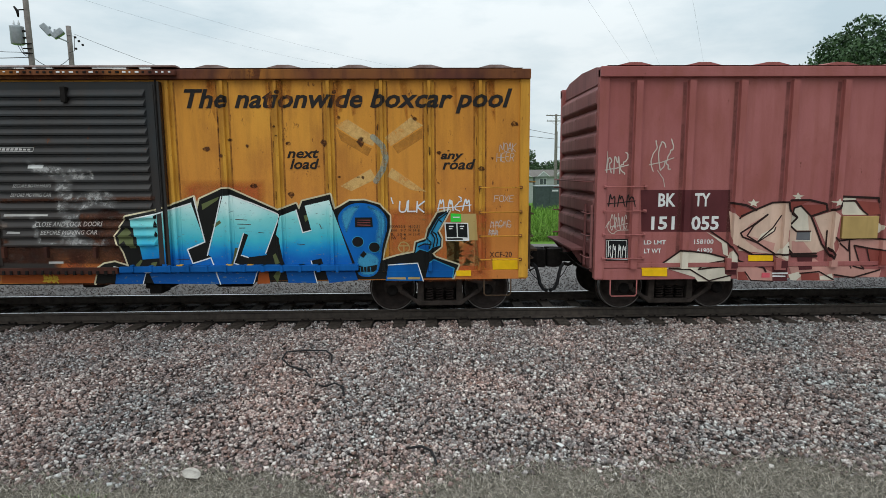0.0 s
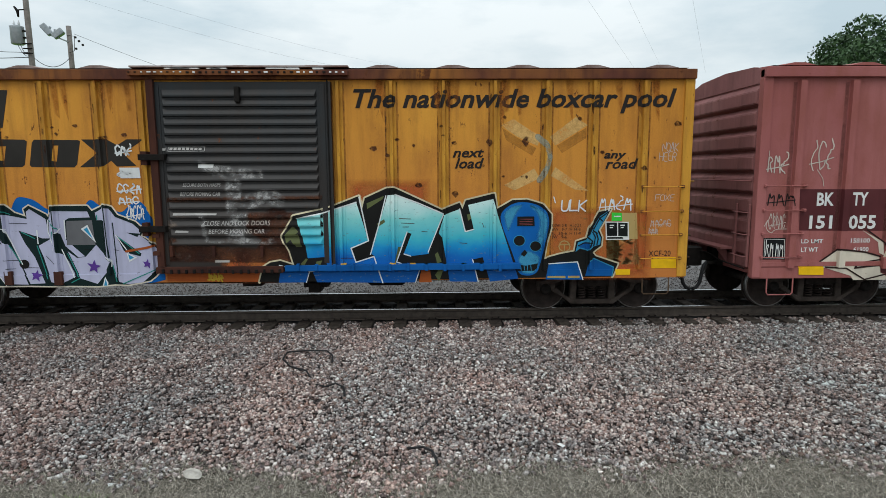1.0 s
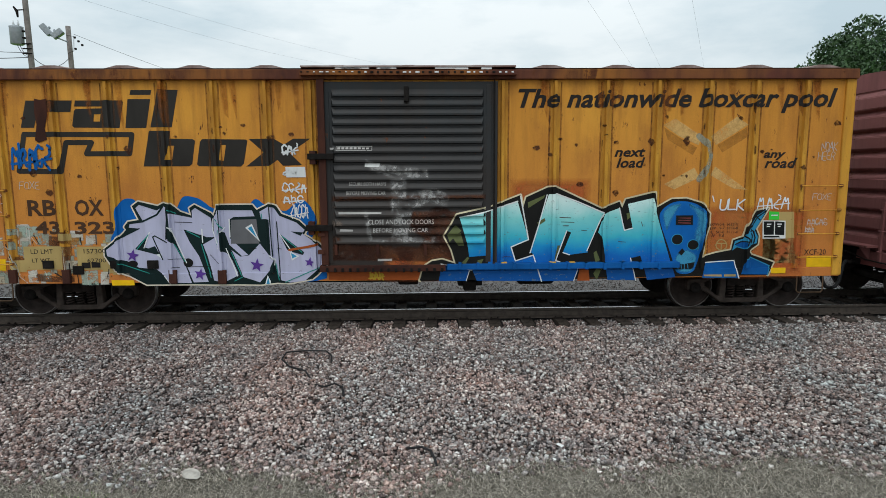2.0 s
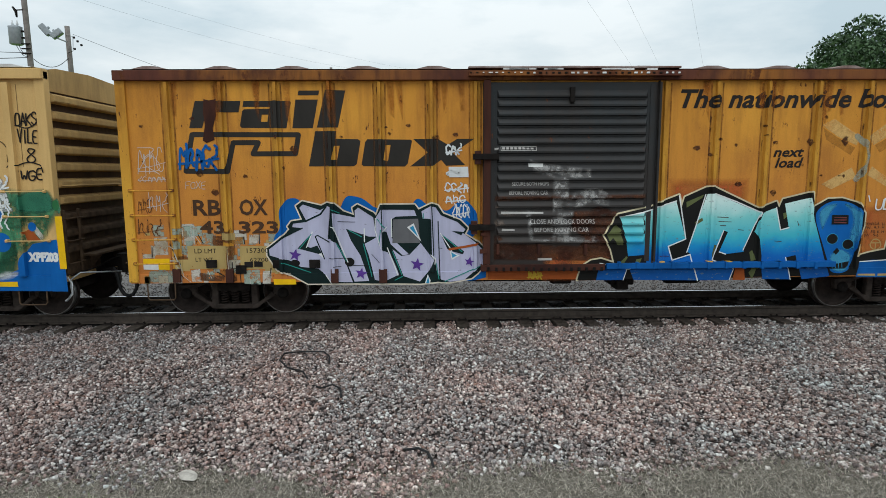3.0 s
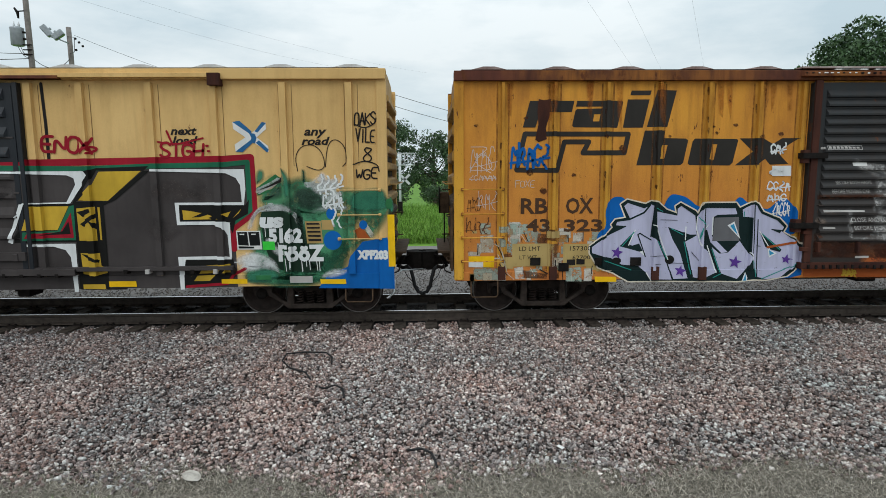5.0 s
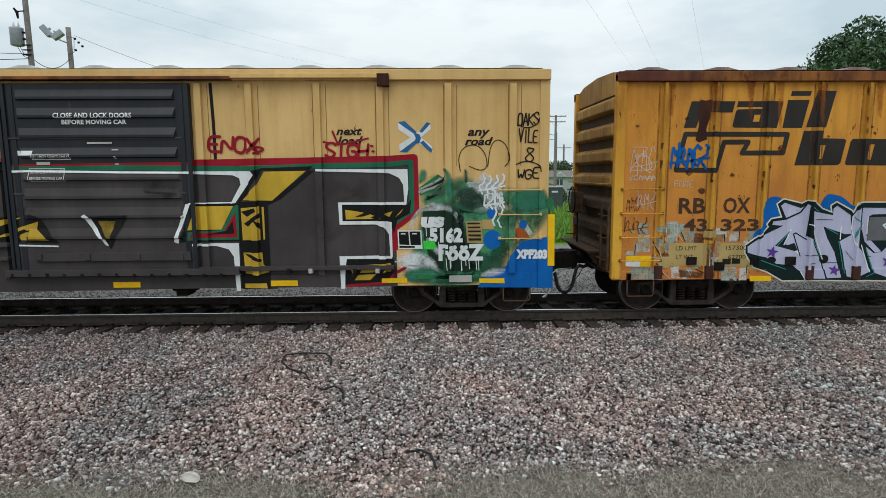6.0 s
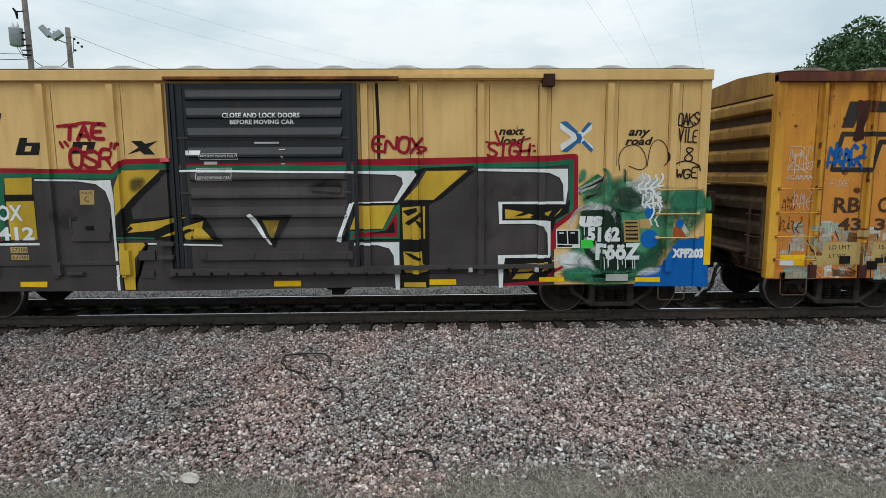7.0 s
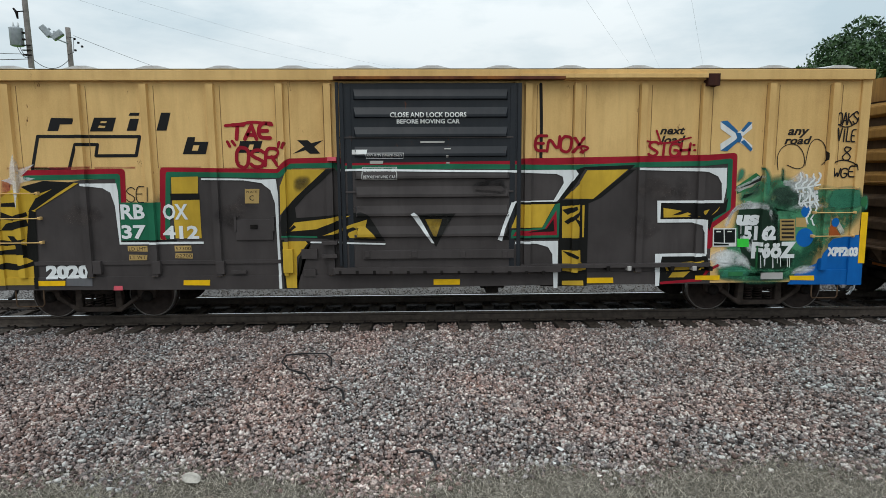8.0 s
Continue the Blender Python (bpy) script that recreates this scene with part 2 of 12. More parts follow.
DRY = per_piece("dry_grass_blade", [rgb(0.42, 0.375, 0.31), rgb(0.16, 0.142, 0.117), rgb(0.54, 0.49, 0.41), rgb(0.10, 0.09, 0.075), rgb(0.30, 0.268, 0.22)])
GREEN = per_piece("green_grass_blade", [rgb(0.10, 0.22, 0.025), rgb(0.16, 0.32, 0.04), rgb(0.08, 0.17, 0.02), rgb(0.20, 0.34, 0.07)])
LEAF = per_piece("tree_leaf", [rgb(0.046, 0.088, 0.038), rgb(0.062, 0.115, 0.045), rgb(0.034, 0.066, 0.030), rgb(0.085, 0.14, 0.06)], 0.6)
BARK = plain("tree_bark", rgb(0.09, 0.07, 0.055), 0.95, 0.0, 0.4, 6.0)


def ground_mat(name, a, b, c, scale):
    m = Nodes(name)
    k = m.ramp(m.noise(scale, None, 8, 0.7), [(0.25, a), (0.5, b), (0.75, c)])
    k = m.mix(m.ramp(m.noise(0.5), [(0.35, 0.0), (0.65, 0.5)]), k, a)
    return m.done(k, 0.95, bump=m.noise(scale), strength=0.6, dist=0.03, spec=0.2)


# near-black so that its colour paints shade into the gaps between stones
GAP_SHADE_GRAVEL = ground_mat("gap_shaded_gravel_bed", rgb(0.022, 0.018, 0.017), rgb(0.045, 0.036, 0.034), rgb(0.09, 0.074, 0.070), 26.0)
GREY_GRAVEL = ground_mat("grey_gravel_road", rgb(0.14, 0.132, 0.128), rgb(0.185, 0.175, 0.17), rgb(0.24, 0.228, 0.22), 22.0)
DRY_SOIL = ground_mat("dry_grass_soil", rgb(0.075, 0.066, 0.052), rgb(0.13, 0.115, 0.09), rgb(0.20, 0.175, 0.14), 18.0)
# bed colour darkened to paint the shade beneath the train
SHADED_BED = ground_mat("shaded_track_bed", rgb(0.014, 0.012, 0.012), rgb(0.025, 0.022, 0.021), rgb(0.05, 0.045, 0.043), 24.0)
MEADOW = ground_mat("meadow_green", rgb(0.07, 0.15, 0.02), rgb(0.12, 0.25, 0.035), rgb(0.18, 0.31, 0.06), 3.0)


# ---- shape helpers ----
def part(name, bm, material, parent=None, label=""):
    me = bpy.data.meshes.new(name)
    bm.to_mesh(me)
    bm.free()
    me.materials.append(material)
    ob = new(name, me)
    if parent is not None:
        ob.parent = parent
    if label:
        ob["label"] = label
    return ob


def share(ob, m):
    """Another part on the same mesh, under the same parent."""
    o = ob.copy()
    scene.collection.objects.link(o)
    o.matrix_basis = m
    return o


def box(bm, x0, x1, y0, y1, z0, z1, bevel=0.0):
    g = bmesh.ops.create_cube(bm, size=1.0, matrix=Matrix.Translation(((x0 + x1) / 2, (y0 + y1) / 2, (z0 + z1) / 2)) @ Matrix.Diagonal((x1 - x0, y1 - y0, z1 - z0, 1)))
    if bevel:
        edges = list({e for v in g["verts"] for e in v.link_edges})
        bmesh.ops.bevel(bm, geom=edges, offset=bevel, segments=2, affect="EDGES", profile=0.6)
    return bm


def boxes(*rows, bevel=0.0):
    bm = bmesh.new()
    for r in rows:
        box(bm, *r, bevel=bevel)
    return bm


def tube(bm, pts, r, sides=8, cap=True):
    """A round bar along a line of points."""
    pts = [Vector(p) for p in pts]
    rings, up = [], None
    for i, p in enumerate(pts):
        d = (pts[min(i + 1, len(pts) - 1)] - pts[max(i - 1, 0)]).normalized()
        if up is None:
            up = d.orthogonal().normalized()
        up = (up - d * up.dot(d)).normalized()
        side = d.cross(up)
        rr = r[i] if isinstance(r, (list, tuple)) else r
        rings.append([bm.verts.new(p + rr * (math.cos(2 * math.pi * k / sides) * up + math.sin(2 * math.pi * k / sides) * side)) for k in range(sides)])
    for a, b in zip(rings, rings[1:]):
        for k in range(sides):
            f = bm.faces.new((a[k], a[(k + 1) % sides], b[(k + 1) % sides], b[k]))
            f.smooth = True
    if cap:
        bm.faces.new(rings[0][::-1])
        bm.faces.new(rings[-1])
    return bm


def lathe_y(bm, profile, sides=40):
    """Turns (radius, y) points about the y axis; closed in itself."""
    rings = [[bm.verts.new((r * math.cos(2 * math.pi * k / sides), y, r * math.sin(2 * math.pi * k / sides))) for k in range(sides)] for r, y in profile]
    for a, b in zip(rings, rings[1:] + rings[:1]):
        for k in range(sides):
            f = bm.faces.new((a[k], b[k], b[(k + 1) % sides], a[(k + 1) % sides]))
            f.smooth = True
    return bm


def prism(bm, poly, y0, y1):
    """A polygon in (x, z) with thickness in y."""
    a = [bm.verts.new((x, y0, z)) for x, z in poly]
    b = [bm.verts.new((x, y1, z)) for x, z in poly]
    n = len(poly)
    bm.faces.new(a)
    bm.faces.new(b[::-1])
    for k in range(n):
        bm.faces.new((a[k], b[k], b[(k + 1) % n], a[(k + 1) % n]))
    return bm


def recalc(bm):
    bmesh.ops.recalc_face_normals(bm, faces=bm.faces)
    return bm


def arc(p0, p1, sag, n=10):
    p0, p1 = Vector(p0), Vector(p1)
    return [p0.lerp(p1, i / n) - Vector((0, 0, sag * 4 * (i / n) * (1 - i / n))) for i in range(n + 1)]


def mesh_np(name, verts, faces, material, parent=None):
    """A mesh of many alike pieces, from arrays: verts (n, 3), faces (m, k)."""
    me = bpy.data.meshes.new(name)
    k = faces.shape[1]
    me.vertices.add(len(verts))
    me.vertices.foreach_set("co", verts.astype(np.float32).ravel())
    me.loops.add(faces.size)
    me.loops.foreach_set("vertex_index", faces.astype(np.int32).ravel())
    me.polygons.add(len(faces))
    me.polygons.foreach_set("loop_start", np.arange(0, faces.size, k, dtype=np.int32))
    me.update(calc_edges=True)
    me.materials.append(material)
    ob = new(name, me)
    if parent is not None:
        ob.parent = parent
    return ob


# ---- ground ----
PROFILE = ((-300.0, -0.62), (-30.0, -0.62), (-12.0, -0.58), (-6.6, -0.50), (-5.75, -0.45), (-4.2, -0.385), (-2.6, -0.29), (-1.75, -0.245), (-1.38, -0.235),
           (-0.95, -0.24), (0.95, -0.24), (1.4, -0.235), (2.3, -0.30), (3.4, -0.36), (7.0, -0.36), (11.8, -0.34), (12.6, -0.25), (20.0, -0.15), (38.0, -0.2), (60.0, -2.0), (90.0, -2.8), (2500.0, -2.8))


def ground_z(y):
    for (a, za), (b, zb) in zip(PROFILE, PROFILE[1:]):
        if a <= y <= b:
            return za + (zb - za) * (y - a) / (b - a)
    return PROFILE[-1][1]


def build_ground():
    bm = bmesh.new()
    xs = [-2500.0, -300.0, -60.0, -20.0, 0.0, 20.0, 60.0, 300.0, 2500.0]
    grid = [[bm.verts.new((x, y, z)) for x in xs] for y, z in PROFILE]
    for j in range(len(PROFILE) - 1):
        ym = (PROFILE[j][0] + PROFILE[j + 1][0]) / 2
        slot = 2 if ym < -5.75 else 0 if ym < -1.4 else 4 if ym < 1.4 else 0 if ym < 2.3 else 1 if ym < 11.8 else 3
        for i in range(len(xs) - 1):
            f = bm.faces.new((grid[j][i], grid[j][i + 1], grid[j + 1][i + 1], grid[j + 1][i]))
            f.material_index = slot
    ob = part("ground", bm, GAP_SHADE_GRAVEL)
    for m in (GREY_GRAVEL, DRY_SOIL, MEADOW, SHADED_BED):
        ob.data.materials.append(m)
    return tagged(ob, "flat trackside ground of gravel, dry soil and meadow", "ground", kind="structure")


ground = build_ground()


def lump():
    """The corners and triangles of a block, from which broken stones are knocked."""
    v = np.array([(x, y, z) for z in (-0.8, 0.8) for y in (-0.8, 0.8) for x in (-0.8, 0.8)])
    f = np.array([(0, 2, 3), (0, 3, 1), (4, 5, 7), (4, 7, 6), (0, 1, 5), (0, 5, 4), (2, 6, 7), (2, 7, 3), (0, 4, 6), (0, 6, 2), (1, 3, 7), (1, 7, 5)])
    return v, f


def stones(name, n, x0, x1, y0, y1, s0, s1, rng, material, keep=None, sink=0.2):
    """Broken stones lying on the ground: angular lumps, each turned and squashed in its own way."""
    v, f = lump()
    x, y = rng.uniform(x0, x1, n), rng.uniform(y0, y1, n)
    if keep is not None:
        k = keep(x, y)
        x, y = x[k], y[k]
        n = len(x)
    z = np.interp(y, [p[0] for p in PROFILE], [p[1] for p in PROFILE])
    size = s0 + (s1 - s0) * rng.beta(1.6, 3.2, n)
    shape = rng.uniform(0.55, 1.15, (n, 1, 3)) * size[:, None, None]
    p = v[None] * (1 + rng.uniform(-0.55, 0.30, (n, len(v), 3))) * shape
    a, b = rng.uniform(0, 2 * np.pi, n), rng.uniform(-0.9, 0.9, n)
    ca, sa, cb, sb = np.cos(a)[:, None], np.sin(a)[:, None], np.cos(b)[:, None], np.sin(b)[:, None]
    px, py, pz = p[..., 0], p[..., 1], p[..., 2] * 0.8
    py, pz = py * cb - pz * sb, py * sb + pz * cb
    px, py = px * ca - py * sa, px * sa + py * ca
    lift = size * (0.45 - sink) + rng.uniform(0, 0.024, n)
    out = np.stack([px + x[:, None], py + y[:, None], pz + (z + lift)[:, None]], -1).reshape(-1, 3)
    faces = (f[None] + (np.arange(n) * len(v))[:, None, None]).reshape(-1, 3)
    return mesh_np(name, out, faces, material)


def blades(name, x, y, height, lean, width, rng, material):
    """Grass: each blade a bent strip of three quads that thins to its tip."""
    n = len(x)
    z = np.interp(y, [p[0] for p in PROFILE], [p[1] for p in PROFILE]) - 0.01
    a = rng.uniform(0, 2 * np.pi, n)
    h = height * rng.uniform(0.5, 1.2, n)
    ln = lean * rng.uniform(0.3, 1.3, n)
    dx, dy = np.cos(a), np.sin(a)
    t = np.array([0.0, 0.4, 0.75, 1.0])
    w = np.array([1.0, 0.85, 0.55, 0.12]) * width
    cx = x[:, None] + dx[:, None] * ln[:, None] * t ** 1.6
    cy = y[:, None] + dy[:, None] * ln[:, None] * t ** 1.6
    cz = z[:, None] + h[:, None] * t * (1 - 0.25 * t)
    b = a + rng.uniform(0.6, 2.5, n)
    ox, oy = np.cos(b)[:, None] * w, np.sin(b)[:, None] * w
    left = np.stack([cx - ox, cy - oy, cz], -1)
    right = np.stack([cx + ox, cy + oy, cz], -1)
    v = np.stack([left, right], 2).reshape(-1, 3)
    q = np.array([[2 * k, 2 * k + 1, 2 * k + 3, 2 * k + 2] for k in range(3)])
    faces = (q[None] + (np.arange(n) * 8)[:, None, None]).reshape(-1, 4)
    return mesh_np(name, v, faces, material)


def build_ballast():
    rng = np.random.default_rng(4)
    edge = lambda x, y: (np.abs(x) < 6.4 + (y + 6.3) * 1.15) & (y > -6.0 + 0.10 * np.sin(x * 2.3) + 0.08 * np.sin(x * 5.1 + 1) - 0.45 * np.exp(-((x + 0.45) / 0.8) ** 2) + rng.normal(size=len(x)) * 0.11)
    tagged(stones("ballast", 165000, -13.5, 13.5, -6.7, -1.36, 0.013, 0.041, rng, STONE, edge), "pinkish-grey crushed stone ballast beside the track", "ballast", kind="stuff")
    tagged(stones("ballast", 16000, -13.5, 13.5, -1.40, 1.5, 0.018, 0.040, rng, SHADED_STONE, lambda x, y: (np.abs(((x + 1.77) / 0.605 + 0.5) % 1 - 0.5) > 0.235) & (np.abs(np.abs(y) - 0.755) > 0.12) & (y > -0.9), 0.4), "crushed stone ballast between the sleepers, darkened for the train's shade", "ballast", kind="stuff")
    tagged(stones("ballast", 9000, -13.5, 13.5, -1.42, -0.86, 0.018, 0.042, rng, STONE, lambda x, y: np.abs(((x + 1.77) / 0.605 + 0.5) % 1 - 0.5) > 0.225, 0.3), "crushed stone packed between the sleeper ends", "ballast", kind="stuff")
    tagged(stones("ballast", 22000, -18, 18, 1.45, 6.5, 0.012, 0.028, rng, GREY_STONE), "grey crushed stone beyond the far rail", "ballast", kind="stuff")


def build_dry_grass():
    rng = np.random.default_rng(9)
    n = 75000
    x, y = rng.uniform(-6.5, 6.5, n), -5.55 - 1.75 * rng.beta(1.5, 1.2, n)
    clump = np.sin(x * 1.9 + 0.7) + np.sin(x * 4.3 + 2.0) * 0.6 + np.sin(x * 9.1) * 0.3
    limit = -5.82 + 0.14 * clump + 0.10 * rng.normal(size=n) - 0.33 * np.exp(-((x + 0.45) / 0.9) ** 2)
    k = y < limit
    tagged(blades("dry_grass", x[k], y[k], 0.075, 0.11, 0.0034, rng, DRY), "dry tan grass matted over the gravel edge", "dry grass", kind="stuff")
    gx, gy = rng.normal(-3.35, 0.13, 500), rng.normal(-6.5, 0.07, 500)
    tagged(blades("green_weed", gx, gy, 0.06, 0.06, 0.004, rng, GREEN), "small patch of fresh green weeds", "weeds", kind="stuff")


def build_meadow():
    rng = np.random.default_rng(12)
    n = 60000
    y = 12.2 + 26 * rng.beta(0.8, 1.6, n)
    x = rng.uniform(-1.0, 1.0, n) * (6 + y * 0.55) + 0.12 * y
    tall = 0.35 + 0.35 * (np.sin(x * 0.9) * np.sin(y * 0.7) + 1) * 0.5
    tagged(blades("tall_grass", x, y, tall, 0.25, 0.018, rng, GREEN), "tall bright green grass and weeds beyond the road", "tall grass", kind="stuff")


def build_track():
    track = tagged(new("railway_track"), "brown steel rails spiked to dark timber sleepers", "railway track", kind="structure")
    head = [(-0.037, 0.0), (-0.034, -0.038), (-0.009, -0.052), (-0.009, -0.145), (-0.07, -0.165), (-0.076, -0.18), (0.076, -0.18), (0.07, -0.165), (0.009, -0.145), (0.009, -0.052), (0.034, -0.038), (0.037, 0.0), (0.03, 0.004), (-0.03, 0.004)]
    for y in (-0.755, 0.755):
        bm = bmesh.new()
        a = [bm.verts.new((-160, y + p, q - 0.004)) for p, q in head]
        b = [bm.verts.new((160, y + p, q - 0.004)) for p, q in head]
        n = len(head)
        for k in range(n):
            bm.faces.new((a[k], a[(k + 1) % n], b[(k + 1) % n], b[k]))
        bm.faces.new(a)
        bm.faces.new(b)
        recalc(bm)
        rail = part("rail", bm, RAIL, track, "brown rail with a bright worn head")
        bm = bmesh.new()
        box(bm, -160, 160, y - 0.026, y + 0.026, -0.001, 0.0015)
        part("running_surface", bm, RAIL_TOP, rail, "bright steel running surface")
    bm = boxes((-0.11, 0.11, -1.30, 1.30, -0.36, -0.184), bevel=0.012)
    tie = part("sleeper", bm, WOOD_TIE, track)
    plate = boxes((-0.09, 0.09, -0.175, 0.175, -0.187, -0.172), bevel=0.004)
    for sx in (-0.06, 0.06):
        for sy in (-0.10, 0.10):
            box(plate, sx - 0.012, sx + 0.012, sy - 0.018, sy + 0.018, -0.175, -0.145, 0.004)
    first = part("tie_plate", plate, BOGIE, track)
    rng = random.Random(3)
    made = False
    for k in range(-44, 45):
        x = -1.77 + 0.605 * k + rng.uniform(-0.02, 0.02)
        m = pose(x, rng.uniform(-0.03, 0.03), rng.uniform(-0.012, 0.004), 0, 0, rng.uniform(-1.2, 1.2))
        if not made:
            tie.matrix_basis = m
            first.matrix_basis = pose(x, -0.755, 0)
        else:
            share(tie, m)
            share(first, pose(x, -0.755, 0))
        made = True
        share(first, pose(x, 0.755, 0))
    return track


# ---- freight cars ----
# All three share a plan: x along the car, near side at negative y, rail top at z = 0.
SHEET = 1.45


class Side:
    """The relief of a car's near side: upright posts, and a sliding door with level ridges."""

    def __init__(self, half, posts, post_prof, door, ridges, door_y=1.535, ridge=0.045, span=(0.86, 4.15)):
        self.half, self.posts, self.prof, self.door, self.ridges, self.door_y, self.ridge, self.span = half, posts, post_prof, door, ridges, door_y, ridge, span

    def cuts_x(self):
        out = [c + s * x for c in self.posts for s in (-1, 1) for x, _ in self.prof]
        return sorted(out + ([self.door[0], self.door[1]] if self.door else []))

    def cuts_z(self):
        return sorted(z + s * w for z, w in self.ridges for s in (-1, -0.8, -0.35, 1))

    def depth(self, x, z):
        """How far the surface stands out from the car's middle plane."""
        if self.door and self.door[0] <= x <= self.door[1] and z > self.door[2]:
            out = 0.0
            if self.door[0] + 0.24 < x < self.door[1] - 0.24:
                for c, w in self.ridges:
                    d = (z - c) / w
                    if abs(d) < 1:
                        out = self.ridge * min(1.0, (d + 1) / 0.2, (1 - d) / 1.35)
            return self.door_y + out
        out = 0.0
        for c in self.posts:
            d = abs(x - c)
            if d < self.prof[-1][0]:
                for (x0, y0), (x1, y1) in zip(self.prof, self.prof[1:]):
                    if x0 <= d <= x1:
                        out = max(out, y0 + (y1 - y0) * (d - x0) / (x1 - x0))
                if d < self.prof[0][0]:
                    out = max(out, self.prof[0][1])
        return SHEET + out


HAT = ((0.026, 0.068), (0.038, 0.012), (0.082, 0.010), (0.088, 0.0))
FLAT = ((0.056, 0.075), (0.064, 0.0))


def hat_post(prof, z0, z1):
    """An upright post of that cross-section, at x = 0 on the near side."""
    bm = bmesh.new()
    line = [(-x, y) for x, y in prof[::-1]] + [(x, y) for x, y in prof]
    a = [bm.verts.new((x, -SHEET - y, z0)) for x, y in line]
    b = [bm.verts.new((x, -SHEET - y * 0.96, z1)) for x, y in line]
    for k in range(len(line) - 1):
        bm.faces.new((a[k], a[k + 1], b[k + 1], b[k]))
    bm.faces.new(a[::-1])
    bm.faces.new(b)
    return recalc(bm)


def end_rib(w, h, d):
    """A pressed level rib of a car's end wall, with sloping ends; it stands out towards +x."""
    bm = bmesh.new()
    s = 0.07
    back = [bm.verts.new((0, y, z)) for y, z in ((-w, -h), (w, -h), (w, h), (-w, h))]
    front = [bm.verts.new((d, y, z)) for y, z in ((-w + s, -h * 0.72), (w - s, -h * 0.72), (w - s, h * 0.45), (-w + s, h * 0.45))]
    bm.faces.new(front)
    for k in range(4):
        bm.faces.new((back[k], back[(k + 1) % 4], front[(k + 1) % 4], front[k]))
    recalc(bm)
    bmesh.ops.bevel(bm, geom=[e for e in bm.edges if len(e.link_faces) == 2], offset=0.012, segments=2, affect="EDGES")
    return bm


def grab(x0, x1, y, z, out=0.07, r=0.0095):
    return tube(bmesh.new(), [(x0, y, z), (x0, y - out, z), (x0 + 0.02, y - out - 0.008, z), (x1 - 0.02, y - out - 0.008, z), (x1, y - out, z), (x1, y, z)], r, 8)


def wheelset(car, x):
    bm = bmesh.new()
    for s in (-1, 1):
        y = s * 0.72
        lathe_y(bm, [(0.03, y - s * 0.05), (0.11, y - s * 0.05), (0.13, y - s * 0.01), (0.33, y + s * 0.01), (0.355, y - s * 0.02), (0.445, y - s * 0.015), (0.448, y + s * 0.012), (0.423, y + s * 0.03),
                     (0.418, y + s * 0.125), (0.355, y + s * 0.12), (0.335, y + s * 0.055), (0.15, y + s * 0.05), (0.12, y + s * 0.11), (0.03, y + s * 0.11)])
    lathe_y(bm, [(0.001, -1.0), (0.075, -1.0), (0.075, 1.0), (0.001, 1.0)], 16)
    recalc(bm)
    w = part("wheelset", bm, WHEEL, car, "pair of brown steel wheels on an axle")
    bm = lathe_y(bmesh.new(), [(0.4195, -0.835), (0.4215, -0.835), (0.4245, -0.76), (0.4225, -0.76)])
    part("tread", recalc(bm), TREAD, w, "polished steel wheel tread")
    for y in (-0.849, 0.849):
        bm = lathe_y(bmesh.new(), [(0.402, y - 0.004), (0.418, y - 0.004), (0.418, y + 0.004), (0.402, y + 0.004)])
        part("rim_edge", recalc(bm), RIM_STEEL, w, "thin bright wheel rim")
    w.matrix_basis = pose(x, 0, 0.42)
    return w


